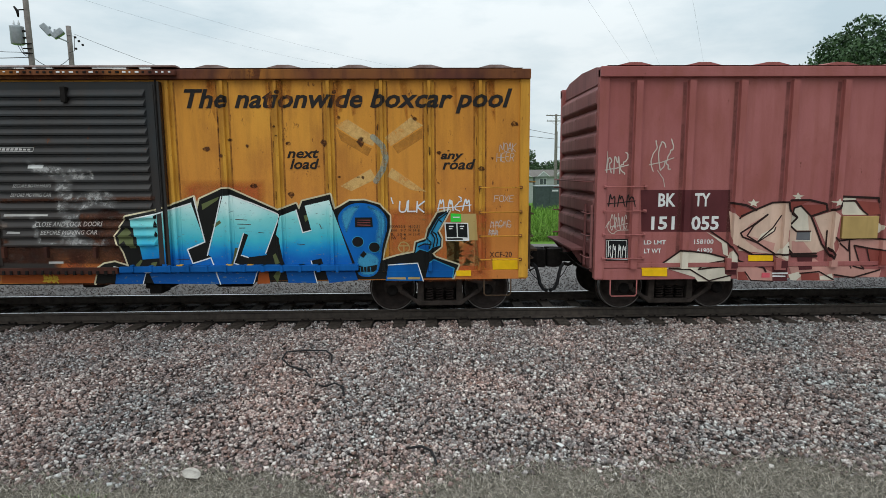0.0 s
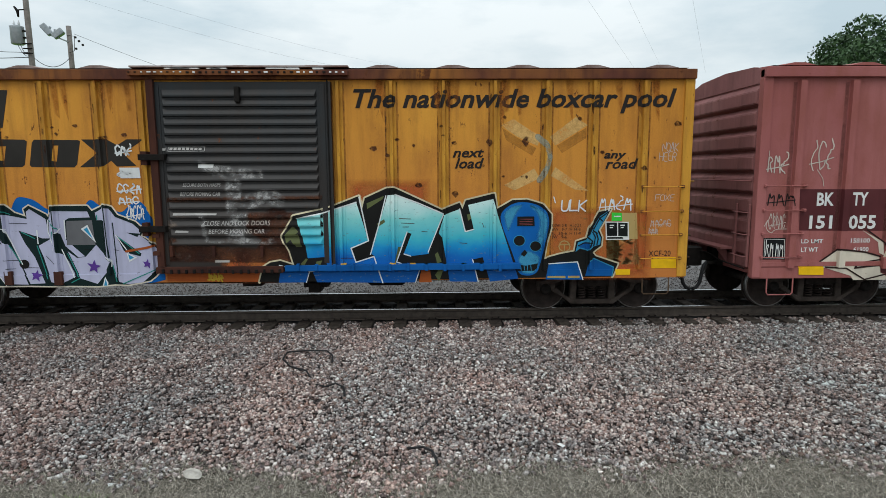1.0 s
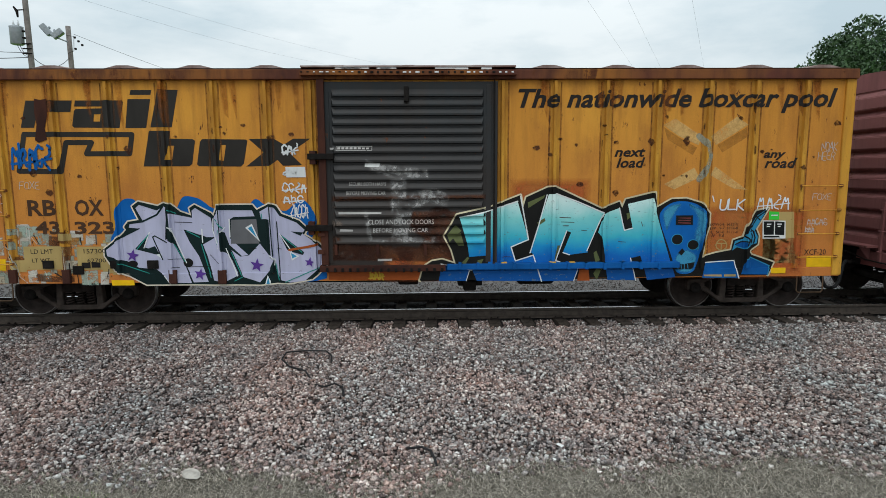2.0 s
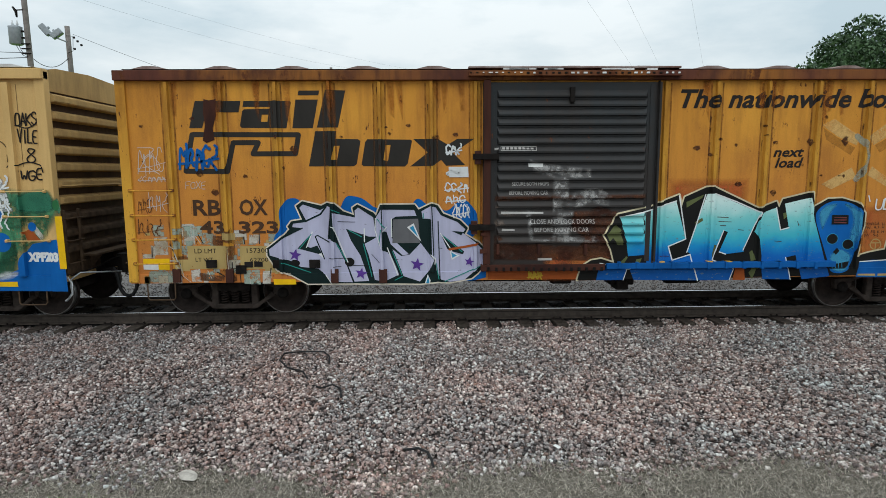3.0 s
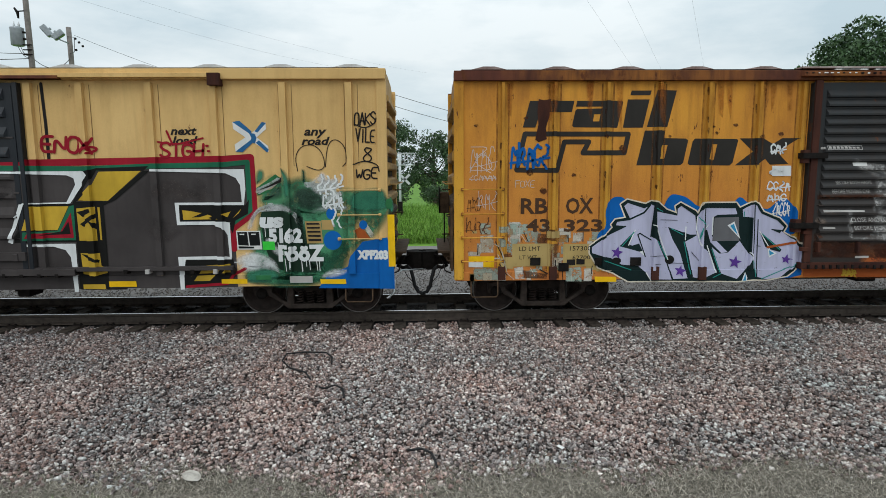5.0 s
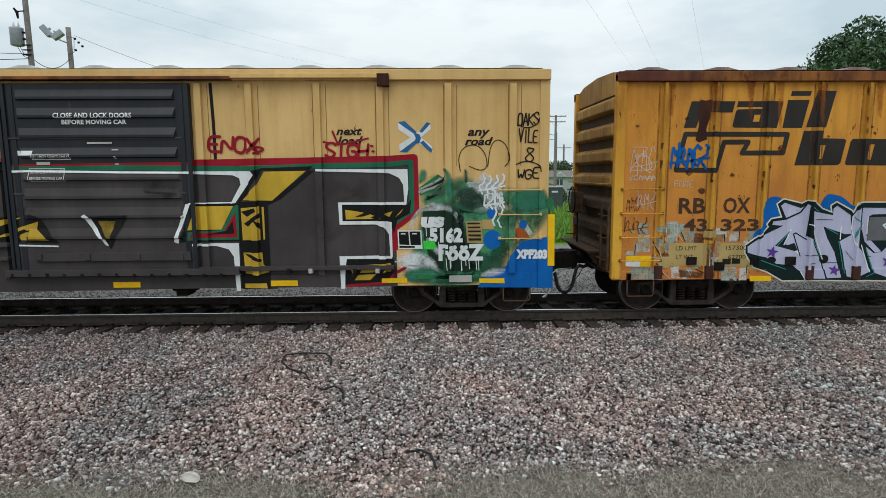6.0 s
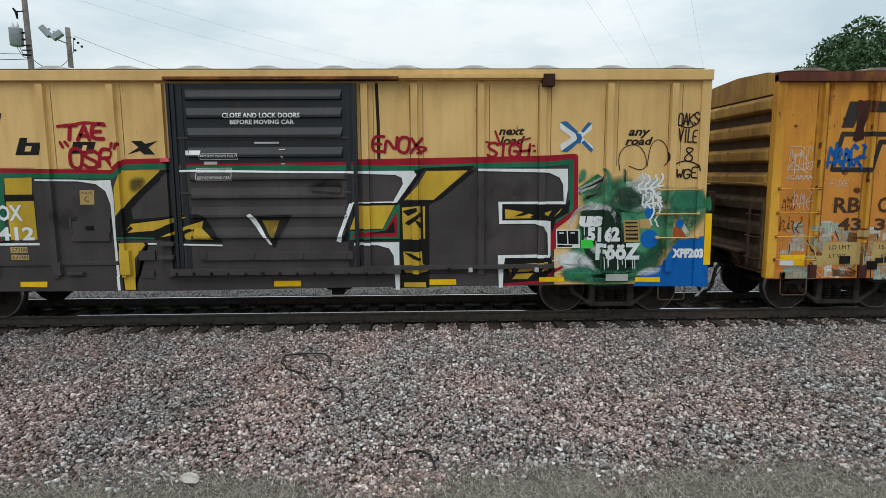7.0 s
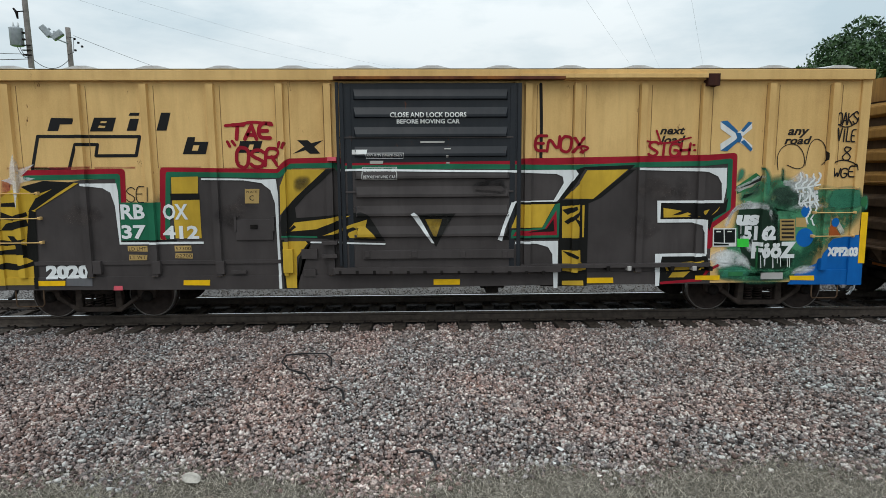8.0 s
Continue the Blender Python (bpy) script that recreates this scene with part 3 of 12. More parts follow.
def bogie(car, x):
    b = part("bogie", boxes((-0.22, 0.22, -0.95, 0.95, 0.38, 0.62), (-0.10, 0.10, -0.3, 0.3, 0.62, 0.74), (-0.38, 0.38, -0.92, 0.92, 0.15, 0.235), (-0.62, -0.50, -0.80, 0.80, 0.30, 0.42), (0.50, 0.62, -0.80, 0.80, 0.30, 0.42), (-0.30, 0.30, -0.62, -0.55, 0.22, 0.60), bevel=0.02), BOGIE, car, "cast steel two-axle bogie")
    b.matrix_basis = pose(x, 0, 0)
    h = 0.885
    outer = [(-h - 0.17, 0.45), (-h - 0.13, 0.58), (-h + 0.15, 0.60), (-0.42, 0.74), (0.42, 0.74), (h - 0.15, 0.60), (h + 0.13, 0.58), (h + 0.17, 0.45), (h + 0.11, 0.36), (h - 0.13, 0.38), (h - 0.33, 0.26), (0.40, 0.135), (-0.40, 0.135), (-h + 0.33, 0.26), (-h + 0.13, 0.38), (-h - 0.11, 0.36)]
    for s in (-1, 1):
        y = s * 0.99
        bm = bmesh.new()
        # arch bars, columns and pedestals around three open windows
        prism(bm, [outer[k] for k in (1, 2, 3, 4, 5, 6)] + [(h - 0.10, 0.50), (0.40, 0.64), (-0.40, 0.64), (-h + 0.10, 0.50)], y - 0.07, y + 0.07)
        prism(bm, [outer[k] for k in (9, 10, 11, 12, 13, 14)] + [(-h + 0.20, 0.45), (-0.50, 0.29), (-0.36, 0.225), (0.36, 0.225), (0.50, 0.29), (h - 0.20, 0.45)], y - 0.08, y + 0.08)
        for c in (-1, 1):
            prism(bm, [(c * 0.30, 0.2), (c * 0.43, 0.24), (c * 0.40, 0.68), (c * 0.30, 0.70)], y - 0.065, y + 0.065)
            prism(bm, [(c * (h - 0.19), 0.39), (c * (h + 0.14), 0.38), (c * (h + 0.16), 0.57), (c * (h - 0.17), 0.58)], y - 0.055, y + 0.055)
        recalc(bm)
        bmesh.ops.bevel(bm, geom=list(bm.edges), offset=0.012, segments=1, affect="EDGES")
        part("side_frame", bm, FRAME_STEEL, b, "dusty cast side frame")
        for c in (-1, 1):
            bm = lathe_y(bmesh.new(), [(0.001, y - 0.10), (0.085, y - 0.10), (0.105, y - 0.07), (0.105, y + 0.07), (0.001, y + 0.07)], 20)
            recalc(bm)
            cap = part("bearing_cap", bm, STEEL_DARK, b)
            cap.matrix_basis = pose(c * h, 0, 0.42)
        bm = boxes((-0.29, 0.29, y - 0.09, y + 0.06, 0.47, 0.62), bevel=0.02)
        part("bolster_end", bm, BOGIE, b)
        for c in (-0.19, 0.0, 0.19):
            pts = [(c + 0.062 * math.cos(a), y - 0.02 + 0.062 * math.sin(a), 0.235 + 0.235 * a / (2 * math.pi * 5)) for a in np.linspace(0, 2 * math.pi * 5, 61)]
            part("coil_spring", tube(bmesh.new(), pts, 0.014, 6), WHEEL, b)
    return b


def coupler(car, s, x, mat):
    """Draft box, shank and knuckle at the end s (+1 or -1) of a car."""
    y = 0.0
    bm = boxes((x - 0.30, x + 0.02, -0.25, 0.25, 0.70, 1.05), (x, x + 0.30, -0.10, 0.10, 0.79, 0.96), bevel=0.025)
    head = [(0.26, -0.14), (0.40, -0.22), (0.56, -0.24), (0.60, -0.12), (0.50, -0.06), (0.50, 0.02), (0.585, 0.06), (0.58, 0.17), (0.46, 0.22), (0.34, 0.18), (0.26, 0.10)]
    a = [bm.verts.new((x + p, q, 0.70)) for p, q in head]
    b = [bm.verts.new((x + p, q, 1.06)) for p, q in head]
    bm.faces.new(a)
    bm.faces.new(b)
    for k in range(len(head)):
        bm.faces.new((a[k], a[(k + 1) % len(head)], b[(k + 1) % len(head)], b[k]))
    recalc(bm)
    c = part("coupler", bm, STEEL_DARK, car, "grimy cast steel knuckle coupler")
    bm = tube(bmesh.new(), [(x + 0.05, -1.32, 0.82), (x + 0.16, -1.28, 0.86), (x + 0.17, -0.7, 0.88), (x + 0.24, -0.3, 0.98), (x + 0.38, -0.12, 1.02)], 0.013)
    part("uncoupling_lever", bm, STEEL_DARK, c)
    hx = [(x + 0.28, -0.36, 0.80), (x + 0.35, -0.38, 0.74), (x + 0.395, -0.40, 0.58), (x + 0.43, -0.41, 0.40), (x + 0.50, -0.41, 0.29), (x + 0.585, -0.41, 0.26)]
    part("air_hose", tube(bmesh.new(), hx, 0.034, 10), RUBBER, c, "black rubber brake hose")
    bm = tube(bmesh.new(), [(x + 0.08, -0.34, 0.82), (x + 0.20, -0.36, 0.77), (x + 0.30, -0.37, 0.80)], 0.035, 8)
    part("angle_cock", bm, STEEL_DARK, c)
    bm = tube(bmesh.new(), [(x + 0.20, -0.36, 0.78), (x + 0.27, -0.30, 0.60), (x + 0.50, -0.36, 0.36)], 0.008, 6)
    part("hose_chain", bm, STEEL_DARK, c)
    if s < 0:
        c.matrix_basis = pose(0, 0, 0, 0, 0, 180)
        for ch in c.children:
            if ch.name.startswith(("uncoupling_lever", "air_hose", "angle_cock", "hose_chain")):
                ch.matrix_basis = Matrix.Scale(-1, 4, (0, 1, 0))
    return c


def boxcar(center, half, side, mats, trucks, label, post_prof, top, sill, ladder_z, roof_mat, brake_end=0, peak=0.11, ribs=(3.915, 0.385, 8, 0.19, 0.10), recess=None, gear=None):
    """A boxcar with its body, ends, roof, running gear and fittings. mats: body, post, chord, sill, door, end."""
    body_m, post_m, chord_m, sill_m, door_m, end_m = mats
    rib_z, rib_step, rib_n, rib_h, rib_d = ribs
    recess, gear = recess or end_m, gear or end_m
    car = tagged(new("boxcar"), label, "boxcar", "coupled freight cars")
    car.empty_display_size = 0.5
    hb = half - 0.10
    body = part("body", boxes((-hb, hb, -SHEET, SHEET, sill[0] + 0.05, top[1] - 0.03), bevel=0.008), body_m, car)
    for s in (-1, 1):
        part("top_chord", boxes((-half, half, min(s * 1.36, s * (SHEET + 0.095)), max(s * 1.36, s * (SHEET + 0.095)), top[0], top[1]), bevel=0.012), chord_m, car, "rusted upper side rail")
        part("side_sill", boxes((-half + 0.02, half - 0.02, min(s * 1.36, s * (SHEET + 0.018)), max(s * 1.36, s * (SHEET + 0.018)), sill[0], sill[1]), bevel=0.008), sill_m, car)
    # corner posts and ribs
    for e in (-1, 1):
        for s in (-1, 1):
            part("corner_post", boxes((min(e * (half - 0.17), e * half), max(e * (half - 0.17), e * half), min(s * 1.34, s * (SHEET + 0.04)), max(s * 1.34, s * (SHEET + 0.04)), sill[0] + 0.02, top[1] - 0.03), bevel=0.014), post_m, car)
    first = part("side_post", hat_post(post_prof, side.span[0], side.span[1]), post_m, car)
    first.matrix_basis = pose(side.posts[0], 0, 0)
    for x in side.posts[1:]:
        share(first, pose(x, 0, 0))
    for x in side.posts:
        share(first, pose(-x, 0, 0, 0, 0, 180))
    # roof: two shallow slopes with standing seams
    bm = bmesh.new()
    sect = [(-SHEET - 0.05, top[1] + 0.022), (-1.0, top[1] + peak * 0.55), (0, top[1] + peak), (1.0, top[1] + peak * 0.55), (SHEET + 0.05, top[1] + 0.022)]
    a = [bm.verts.new((-half + 0.13, y, z)) for y, z in sect]
    b = [bm.verts.new((half - 0.13, y, z)) for y, z in sect]
    for k in range(4):
        bm.faces.new((a[k], b[k], b[k + 1], a[k + 1]))
    bm.faces.new(a)
    bm.faces.new(b[::-1])
    bm.faces.new((a[0], a[4], b[4], b[0]))
    roof = part("roof", recalc(bm), roof_mat, car)
    bm = bmesh.new()
    for k in range(4):
        (y0, z0), (y1, z1) = sect[k], sect[k + 1]
        v = [bm.verts.new(p) for p in ((-0.30, y0, z0), (-0.10, y0, z0 + 0.05), (0.10, y0, z0 + 0.05), (0.30, y0, z0), (-0.30, y1, z1), (-0.10, y1, z1 + 0.05), (0.10, y1, z1 + 0.05), (0.30, y1, z1))]
        for i in range(3):
            bm.faces.new((v[i], v[i + 1], v[i + 5], v[i + 4]))
        if k in (0, 3):
            bm.faces.new(v[:4] if k == 0 else v[4:])
    seam = part("roof_seam", recalc(bm), roof_mat, roof)
    n = round(2 * half / 1.17)
    for k in range(n):
        m = pose(-half + (k + 0.5) * 2 * half / n, 0, 0)
        if k == 0:
            seam.matrix_basis = m
        else:
            share(seam, m)
    # end walls
    bm = bmesh.new()
    poly = [(-1.40, 0.80), (1.40, 0.80), (1.40, top[1] - 0.03), (1.0, top[1] + peak * 0.55 + 0.012), (0, top[1] + peak + 0.012), (-1.0, top[1] + peak * 0.55 + 0.012), (-1.40, top[1] - 0.03)]
    lo = [bm.verts.new((-0.05, y, z)) for y, z in poly]
    hi = [bm.verts.new((0.0, y, z)) for y, z in poly]
    bm.faces.new(hi)
    bm.faces.new(lo[::-1])
    for k in range(len(poly)):
        bm.faces.new((lo[k], lo[(k + 1) % len(poly)], hi[(k + 1) % len(poly)], hi[k]))
    recalc(bm)
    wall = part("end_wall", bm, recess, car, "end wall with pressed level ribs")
    wall.matrix_basis = pose(half - 0.09, 0, 0)
    rib = part("end_rib", end_rib(1.37, rib_h, rib_d), end_m, wall)
    rib.matrix_basis = pose(0, 0, rib_z)
    # the lowest ribs take the darker gear colour
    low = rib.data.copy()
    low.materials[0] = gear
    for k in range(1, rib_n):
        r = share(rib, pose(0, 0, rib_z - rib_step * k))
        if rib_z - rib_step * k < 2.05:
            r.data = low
    gable = part("end_gable", prism(bmesh.new(), [(-1.40, rib_z + rib_h + 0.03)] + [(1.40, rib_z + rib_h + 0.03)] + poly[2:], 0.003, 0.02), end_m, wall)
    gable.matrix_basis = pose(0, 0, 0, 0, 0, 90) @ Matrix.Scale(-1, 4, (0, 1, 0))
    other = part("end_wall", bmesh.new(), end_m, car, "end wall with pressed level ribs")
    other.data = wall.data
    other.matrix_basis = pose(-half + 0.09, 0, 0, 0, 0, 180)
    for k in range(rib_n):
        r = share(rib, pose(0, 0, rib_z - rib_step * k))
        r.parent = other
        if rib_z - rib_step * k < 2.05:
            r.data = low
    g = share(gable, gable.matrix_basis.copy())
    g.parent = other
    # steps, ladders and grab irons
    for e in (-1, 1):
        x0, x1 = (half - 0.86, half - 0.14) if e > 0 else (-half + 0.14, -half + 0.86)
        for z in ladder_z:
            part("ladder_rung", grab(x0, x1, -SHEET - 0.02, z), post_m, car)
            for xx in (x0, x1):
                part("rung_bracket", boxes((xx - 0.024, xx + 0.024, -SHEET - 0.085, -SHEET, z - 0.026, z + 0.026), bevel=0.01), RUSTY_TOP if body_m is ORANGE else post_m, car)
        xs = (half - 0.78, half - 0.30) if e > 0 else (-half + 0.30, -half + 0.78)
        bm = tube(bmesh.new(), [(xs[0], -SHEET + 0.0, sill[0] + 0.12), (xs[0], -SHEET - 0.01, sill[0] - 0.26), (xs[0] + 0.03, -SHEET - 0.01, sill[0] - 0.30), (xs[1] - 0.03, -SHEET - 0.01, sill[0] - 0.30), (xs[1], -SHEET - 0.01, sill[0] - 0.26), (xs[1], -SHEET, sill[0] + 0.12)], 0.0125, 8)
        part("sill_step", bm, sill_m if body_m is RED else GEAR_BROWN, car)
        # end ladder, crossover platform
        xe = e * (half + 0.02)
        for z in (1.05, 1.45, 1.85):
            bm = tube(bmesh.new(), [(xe - e * 0.08, -1.34, z), (xe + e * 0.09, -1.34, z), (xe + e * 0.10, -1.30, z), (xe + e * 0.10, -0.94, z), (xe + e * 0.09, -0.90, z), (xe - e * 0.08, -0.90, z)], 0.011)
            part("end_rung", bm, gear, car)
        for y in (-1.34, -0.90):
            part("ladder_stile", boxes((min(xe, xe + e * 0.04), max(xe, xe + e * 0.04), y - 0.03, y + 0.03, 0.86, 2.0), bevel=0.006), gear, car)
        part("crossover_platform", boxes((min(xe, xe + e * 0.26), max(xe, xe + e * 0.26), -0.86, 1.30, 1.12, 1.16), bevel=0.006), gear, car)
        for y in (-0.6, 0.2, 1.0):
            part("platform_bracket", prism(bmesh.new(), [(xe, 0.84), (xe + e * 0.22, 1.12), (xe, 1.12)], y - 0.02, y + 0.02), gear, car)
        bm = tube(bmesh.new(), [(xe - e * 0.05, -1.30, 2.42), (xe + e * 0.12, -1.30, 2.42), (xe + e * 0.12, 1.30, 2.42), (xe - e * 0.05, 1.30, 2.42)], 0.012)
        part("end_handrail", bm, end_m, car)
        for z in (1.25, 1.75, 2.25):
            bm = tube(bmesh.new(), [(xe - e * 0.05, 1.30, z), (xe + e * 0.12, 1.32, z), (xe + e * 0.12, 1.40, z), (xe - e * 0.05, 1.42, z)], 0.012)
            part("end_rung", bm, gear, car)
        part("buffer_beam", boxes((min(e * (half - 0.28), e * half), max(e * (half - 0.28), e * half), -1.30, 1.30, 0.84, 1.02), bevel=0.01), gear, car)
        coupler(car, e, half + 0.0, end_m)
    if brake_end:
        xe = brake_end * (half + 0.22)
        bm = bmesh.new()
        ring = [(xe, 0.62 + 0.27 * math.cos(a), 2.05 + 0.27 * math.sin(a)) for a in np.linspace(0, 2 * math.pi, 33)]
        tube(bm, ring, 0.014, 8, False)
        for a in np.linspace(0, 2 * math.pi, 6)[:-1]:
            tube(bm, [(xe - brake_end * 0.05, 0.62, 2.05), (xe, 0.62 + 0.27 * math.cos(a), 2.05 + 0.27 * math.sin(a))], 0.010, 6)
        part("brake_wheel", bm, STEEL_DARK, car, "black spoked hand-brake wheel")
        part("brake_housing", boxes((min(xe, xe - brake_end * 0.20), max(xe, xe - brake_end * 0.20), 0.45, 0.80, 1.78, 2.22), bevel=0.03), gear, car)
        part("brake_chain", tube(bmesh.new(), [(xe - brake_end * 0.1, 0.55, 1.80), (xe - brake_end * 0.1, 0.50, 1.0)], 0.015, 6), STEEL_DARK, car)
    # underframe
    part("centre_sill", boxes((-half + 0.25, half - 0.25, -0.18, 0.18, 0.66, 0.98), bevel=0.02), STEEL_DARK, car)
    part("underfloor", boxes((-half + 0.15, half - 0.15, -1.38, 1.38, 0.80, 0.86), bevel=0.006), STEEL_DARK, car)
    k = 0
    for x in np.linspace(-half * 0.62, half * 0.62, 9):
        part("cross_bearer", boxes((x - 0.05, x + 0.05, -1.34, 1.34, 0.72, 0.82), bevel=0.006), STEEL_DARK, car)
    bm = lathe_y(bmesh.new(), [(0.001, -0.35), (0.15, -0.35), (0.19, -0.30), (0.19, 0.30), (0.15, 0.35), (0.001, 0.35)], 24)
    tank = part("air_reservoir", recalc(bm), STEEL_DARK, car)
    tank.matrix_basis = pose(2.35, -0.75, 0.66, 0, 0, 90)
    part("brake_valve", boxes((0.85, 1.30, -1.15, -0.75, 0.52, 0.80), (0.95, 1.18, -1.22, -0.85, 0.44, 0.62), bevel=0.03), STEEL_DARK, car)
    part("brake_cylinder", boxes((-0.25, 0.12, -1.20, -0.90, 0.56, 0.80), bevel=0.04), STEEL_DARK, car)
    part("brake_rod", tube(bmesh.new(), [(-4.6, -0.35, 0.50), (-0.1, -0.9, 0.58), (4.6, -0.35, 0.50)], 0.016), STEEL_DARK, car)
    wheels = []
    for x in trucks:
        bogie(car, x)
        wheels += [wheelset(car, x - 0.885), wheelset(car, x + 0.885)]
    return car, wheels


def corrugated_door(car, side, material, label, fancy):
    """The sliding door: a framed panel with level ridges, its track, rollers and lock bars."""
    x0, x1, z0, z1 = side.door
    bm = boxes((x0, x1, -side.door_y, -SHEET + 0.01, z0, z1), bevel=0.006)
    d = part("door", bm, material, car, label)
    for c, w in side.ridges:
        bm = bmesh.new()
        xa, xb = x0 + 0.24, x1 - 0.24
        yb = -side.door_y
        yf = yb - side.ridge
        v = [bm.verts.new(p) for p in ((xa, yb, c - w), (xb, yb, c - w), (xb, yb, c + w), (xa, yb, c + w), (xa + 0.03, yf, c - w * 0.8), (xb - 0.03, yf, c - w * 0.8), (xb - 0.03, yf, c - w * 0.35), (xa + 0.03, yf, c - w * 0.35))]
        bm.faces.new(v[4:])
        for k in range(4):
            bm.faces.new((v[k], v[(k + 1) % 4], v[4 + (k + 1) % 4], v[4 + k]))
        part("door_ridge", recalc(bm), material, d)
    for a, b in ((x0, x0 + 0.07), (x1 - 0.07, x1)):
        part("door_edge", boxes((a, b, -side.door_y - 0.03, -side.door_y, z0, z1), bevel=0.008), material, d)
    for xx in (x0 + 0.15, x1 - 0.15):
        part("door_stile", boxes((xx - 0.045, xx + 0.045, -side.door_y - 0.012, -side.door_y, z0 + 0.05, z1 - 0.05), bevel=0.004), material, d)
    return d



# ---- the train ----
# posts and doors are given from each car's middle
CA, CY, CR = -6.015, -22.60, 10.73
SIDE_A = Side(7.775, [x - CA for x in (-12.94, -12.04, -11.12, -10.21, -9.35, -8.46, -7.70, -4.40, -3.49, -2.59, -1.70, -0.80, 0.02, 0.90)], HAT,
              (-7.57 - CA, -4.50 - CA, 0.98, 4.13), [(1.425 + 0.157 * k, 0.066) for k in range(17)], ridge=0.05)
SIDE_Y = Side(7.65, [x - CY for x in (-29.76, -28.61, -27.48, -26.37, -25.21, -24.40, -20.95, -20.10, -18.95, -17.88, -16.71, -15.59)], FLAT,
              (-24.19 - CY, -21.08 - CY, 0.93, 4.15), [(1.62, 0.10), (1.98, 0.10), (2.31, 0.10), (2.62, 0.09), (3.0, 0.09), (3.33, 0.09), (3.66, 0.09), (3.96, 0.09)], ridge=0.05)
SIDE_R = Side(7.77, [x - CR for x in (3.65, 4.57, 5.47, 6.38, 7.29, 8.2, 12.95, 13.85, 14.75, 15.65, 16.55, 17.45)], FLAT,
              (9.2 - CR, 12.2 - CR, 0.93, 4.15), [(1.3 + 0.34 * k, 0.11) for k in range(9)])

car_a, wheels_a = boxcar(CA, 7.775, SIDE_A, (ORANGE, ORANGE_RIB, RUSTY_TOP, ORANGE, DOOR_BLACK, END_DIRTY), (-12.11 - CA, 0.198 - CA), "weathered orange boxcar covered with graffiti, rusty black sliding door",
                         HAT, (4.17, 4.335), (0.70, 0.86), (2.33, 1.90, 1.48, 1.06), ROOF_RUST, -1, ribs=(3.83, 0.45, 7, 0.14, 0.11), recess=END_GRIME_SHADE, gear=GEAR_BROWN)
corrugated_door(car_a, SIDE_A, DOOR_BLACK, "sooty black corrugated sliding door", False)
car_y, wheels_y = boxcar(CY, 7.65, SIDE_Y, (YELLOW, YELLOW, YELLOW, YELLOW, DOOR_NAVY, END_TAN), (-28.76 - CY, -16.45 - CY), "pale yellow boxcar half covered with dark grey graffiti",
                         FLAT, (4.20, 4.375), (0.64, 0.86), (2.33, 1.90, 1.48), ROOF, -1, ribs=(3.92, 0.292, 10, 0.088, 0.12), recess=END_GRIME_SHADE, gear=GEAR_BROWN)
corrugated_door(car_y, SIDE_Y, DOOR_NAVY, "dark blue-grey ribbed sliding door", True)
car_r, wheels_r = boxcar(CR, 7.77, SIDE_R, (RED, RED, RED, RED, RED, END_RED), (4.53 - CR, 16.84 - CR), "oxide-red boxcar with pinkish graffiti low on its side",
                         FLAT, (4.20, 4.375), (0.66, 0.86), (2.33, 1.90, 1.48, 1.06), RED, 0)
corrugated_door(car_r, SIDE_R, RED, "oxide-red sliding door", False)
part("lever_handle", tube(bmesh.new(), [(8.28, -0.7, 0.8), (7.87, -1.3, 0.88), (7.72, -1.34, 0.77), (7.71, -1.36, 0.64), (7.73, -1.36, 0.53), (7.64, -1.38, 0.38)], 0.013, 8), GREY_METAL, car_y, "pale grey uncoupling lever handle")
TRAIN = ((car_a, wheels_a), (car_y, wheels_y), (car_r, wheels_r))
car_a.location.x, car_y.location.x, car_r.location.x = CA, CY, CR


# ---- paint on the car sides ----
from mathutils import geometry


def z_paint(name, stops, wear=0.25, under=rgb(0.3, 0.12, 0.03)):
    """Sprayed paint that fades from one colour to the next with height."""
    m = Nodes(name)
    z = m.n.new("ShaderNodeMapRange")
    z.inputs["From Min"].default_value, z.inputs["From Max"].default_value = 0.7, 2.3
    m.l.new(m.math("ADD", m.axis("Z"), m.math("MULTIPLY", m.math("SUBTRACT", m.noise(2.5), 0.5), 0.35)), z.inputs["Value"])
    c = m.ramp(z.outputs["Result"], stops)
    chip = m.ramp(m.noise(11.0, m.vec((1, 1, 2.2)), 8, 0.7), [(0.68 - 0.1 * wear, 0.0), (0.71 - 0.1 * wear, 0.8)])
    c = m.mix(chip, c, under)
    return m.done(c, 0.5, bump=m.noise(50.0), strength=0.06, dist=0.003, spec=0.15)


def mist(name, color, a0=0.42, a1=0.66, top=0.9, other=None, scale=2.6):
    """Thin overspray that lets the paint beneath show through and thins out to its rim."""
    m = Nodes(name)
    n = m.noise(scale, None, 8, 0.72)
    c = m.mix(m.ramp(m.noise(1.9, m.vec((1, 1, 1), (4, 0, 9)), 6, 0.65), [(0.42, 0.0), (0.56, 1.0)]), color, other or color)
    rim = m.n.new("ShaderNodeAttribute")
    rim.attribute_name = "fade"
    grain = m.ramp(m.noise(120.0, None, 2), [(0.35, 0.75), (0.65, 1.0)])
    a = m.math("MULTIPLY", m.math("MULTIPLY", m.ramp(n, [(a0, 0.0), (a1, top)]), rim.outputs["Fac"]), grain)
    return m.done(c, 0.7, alpha=a, spec=0.1)


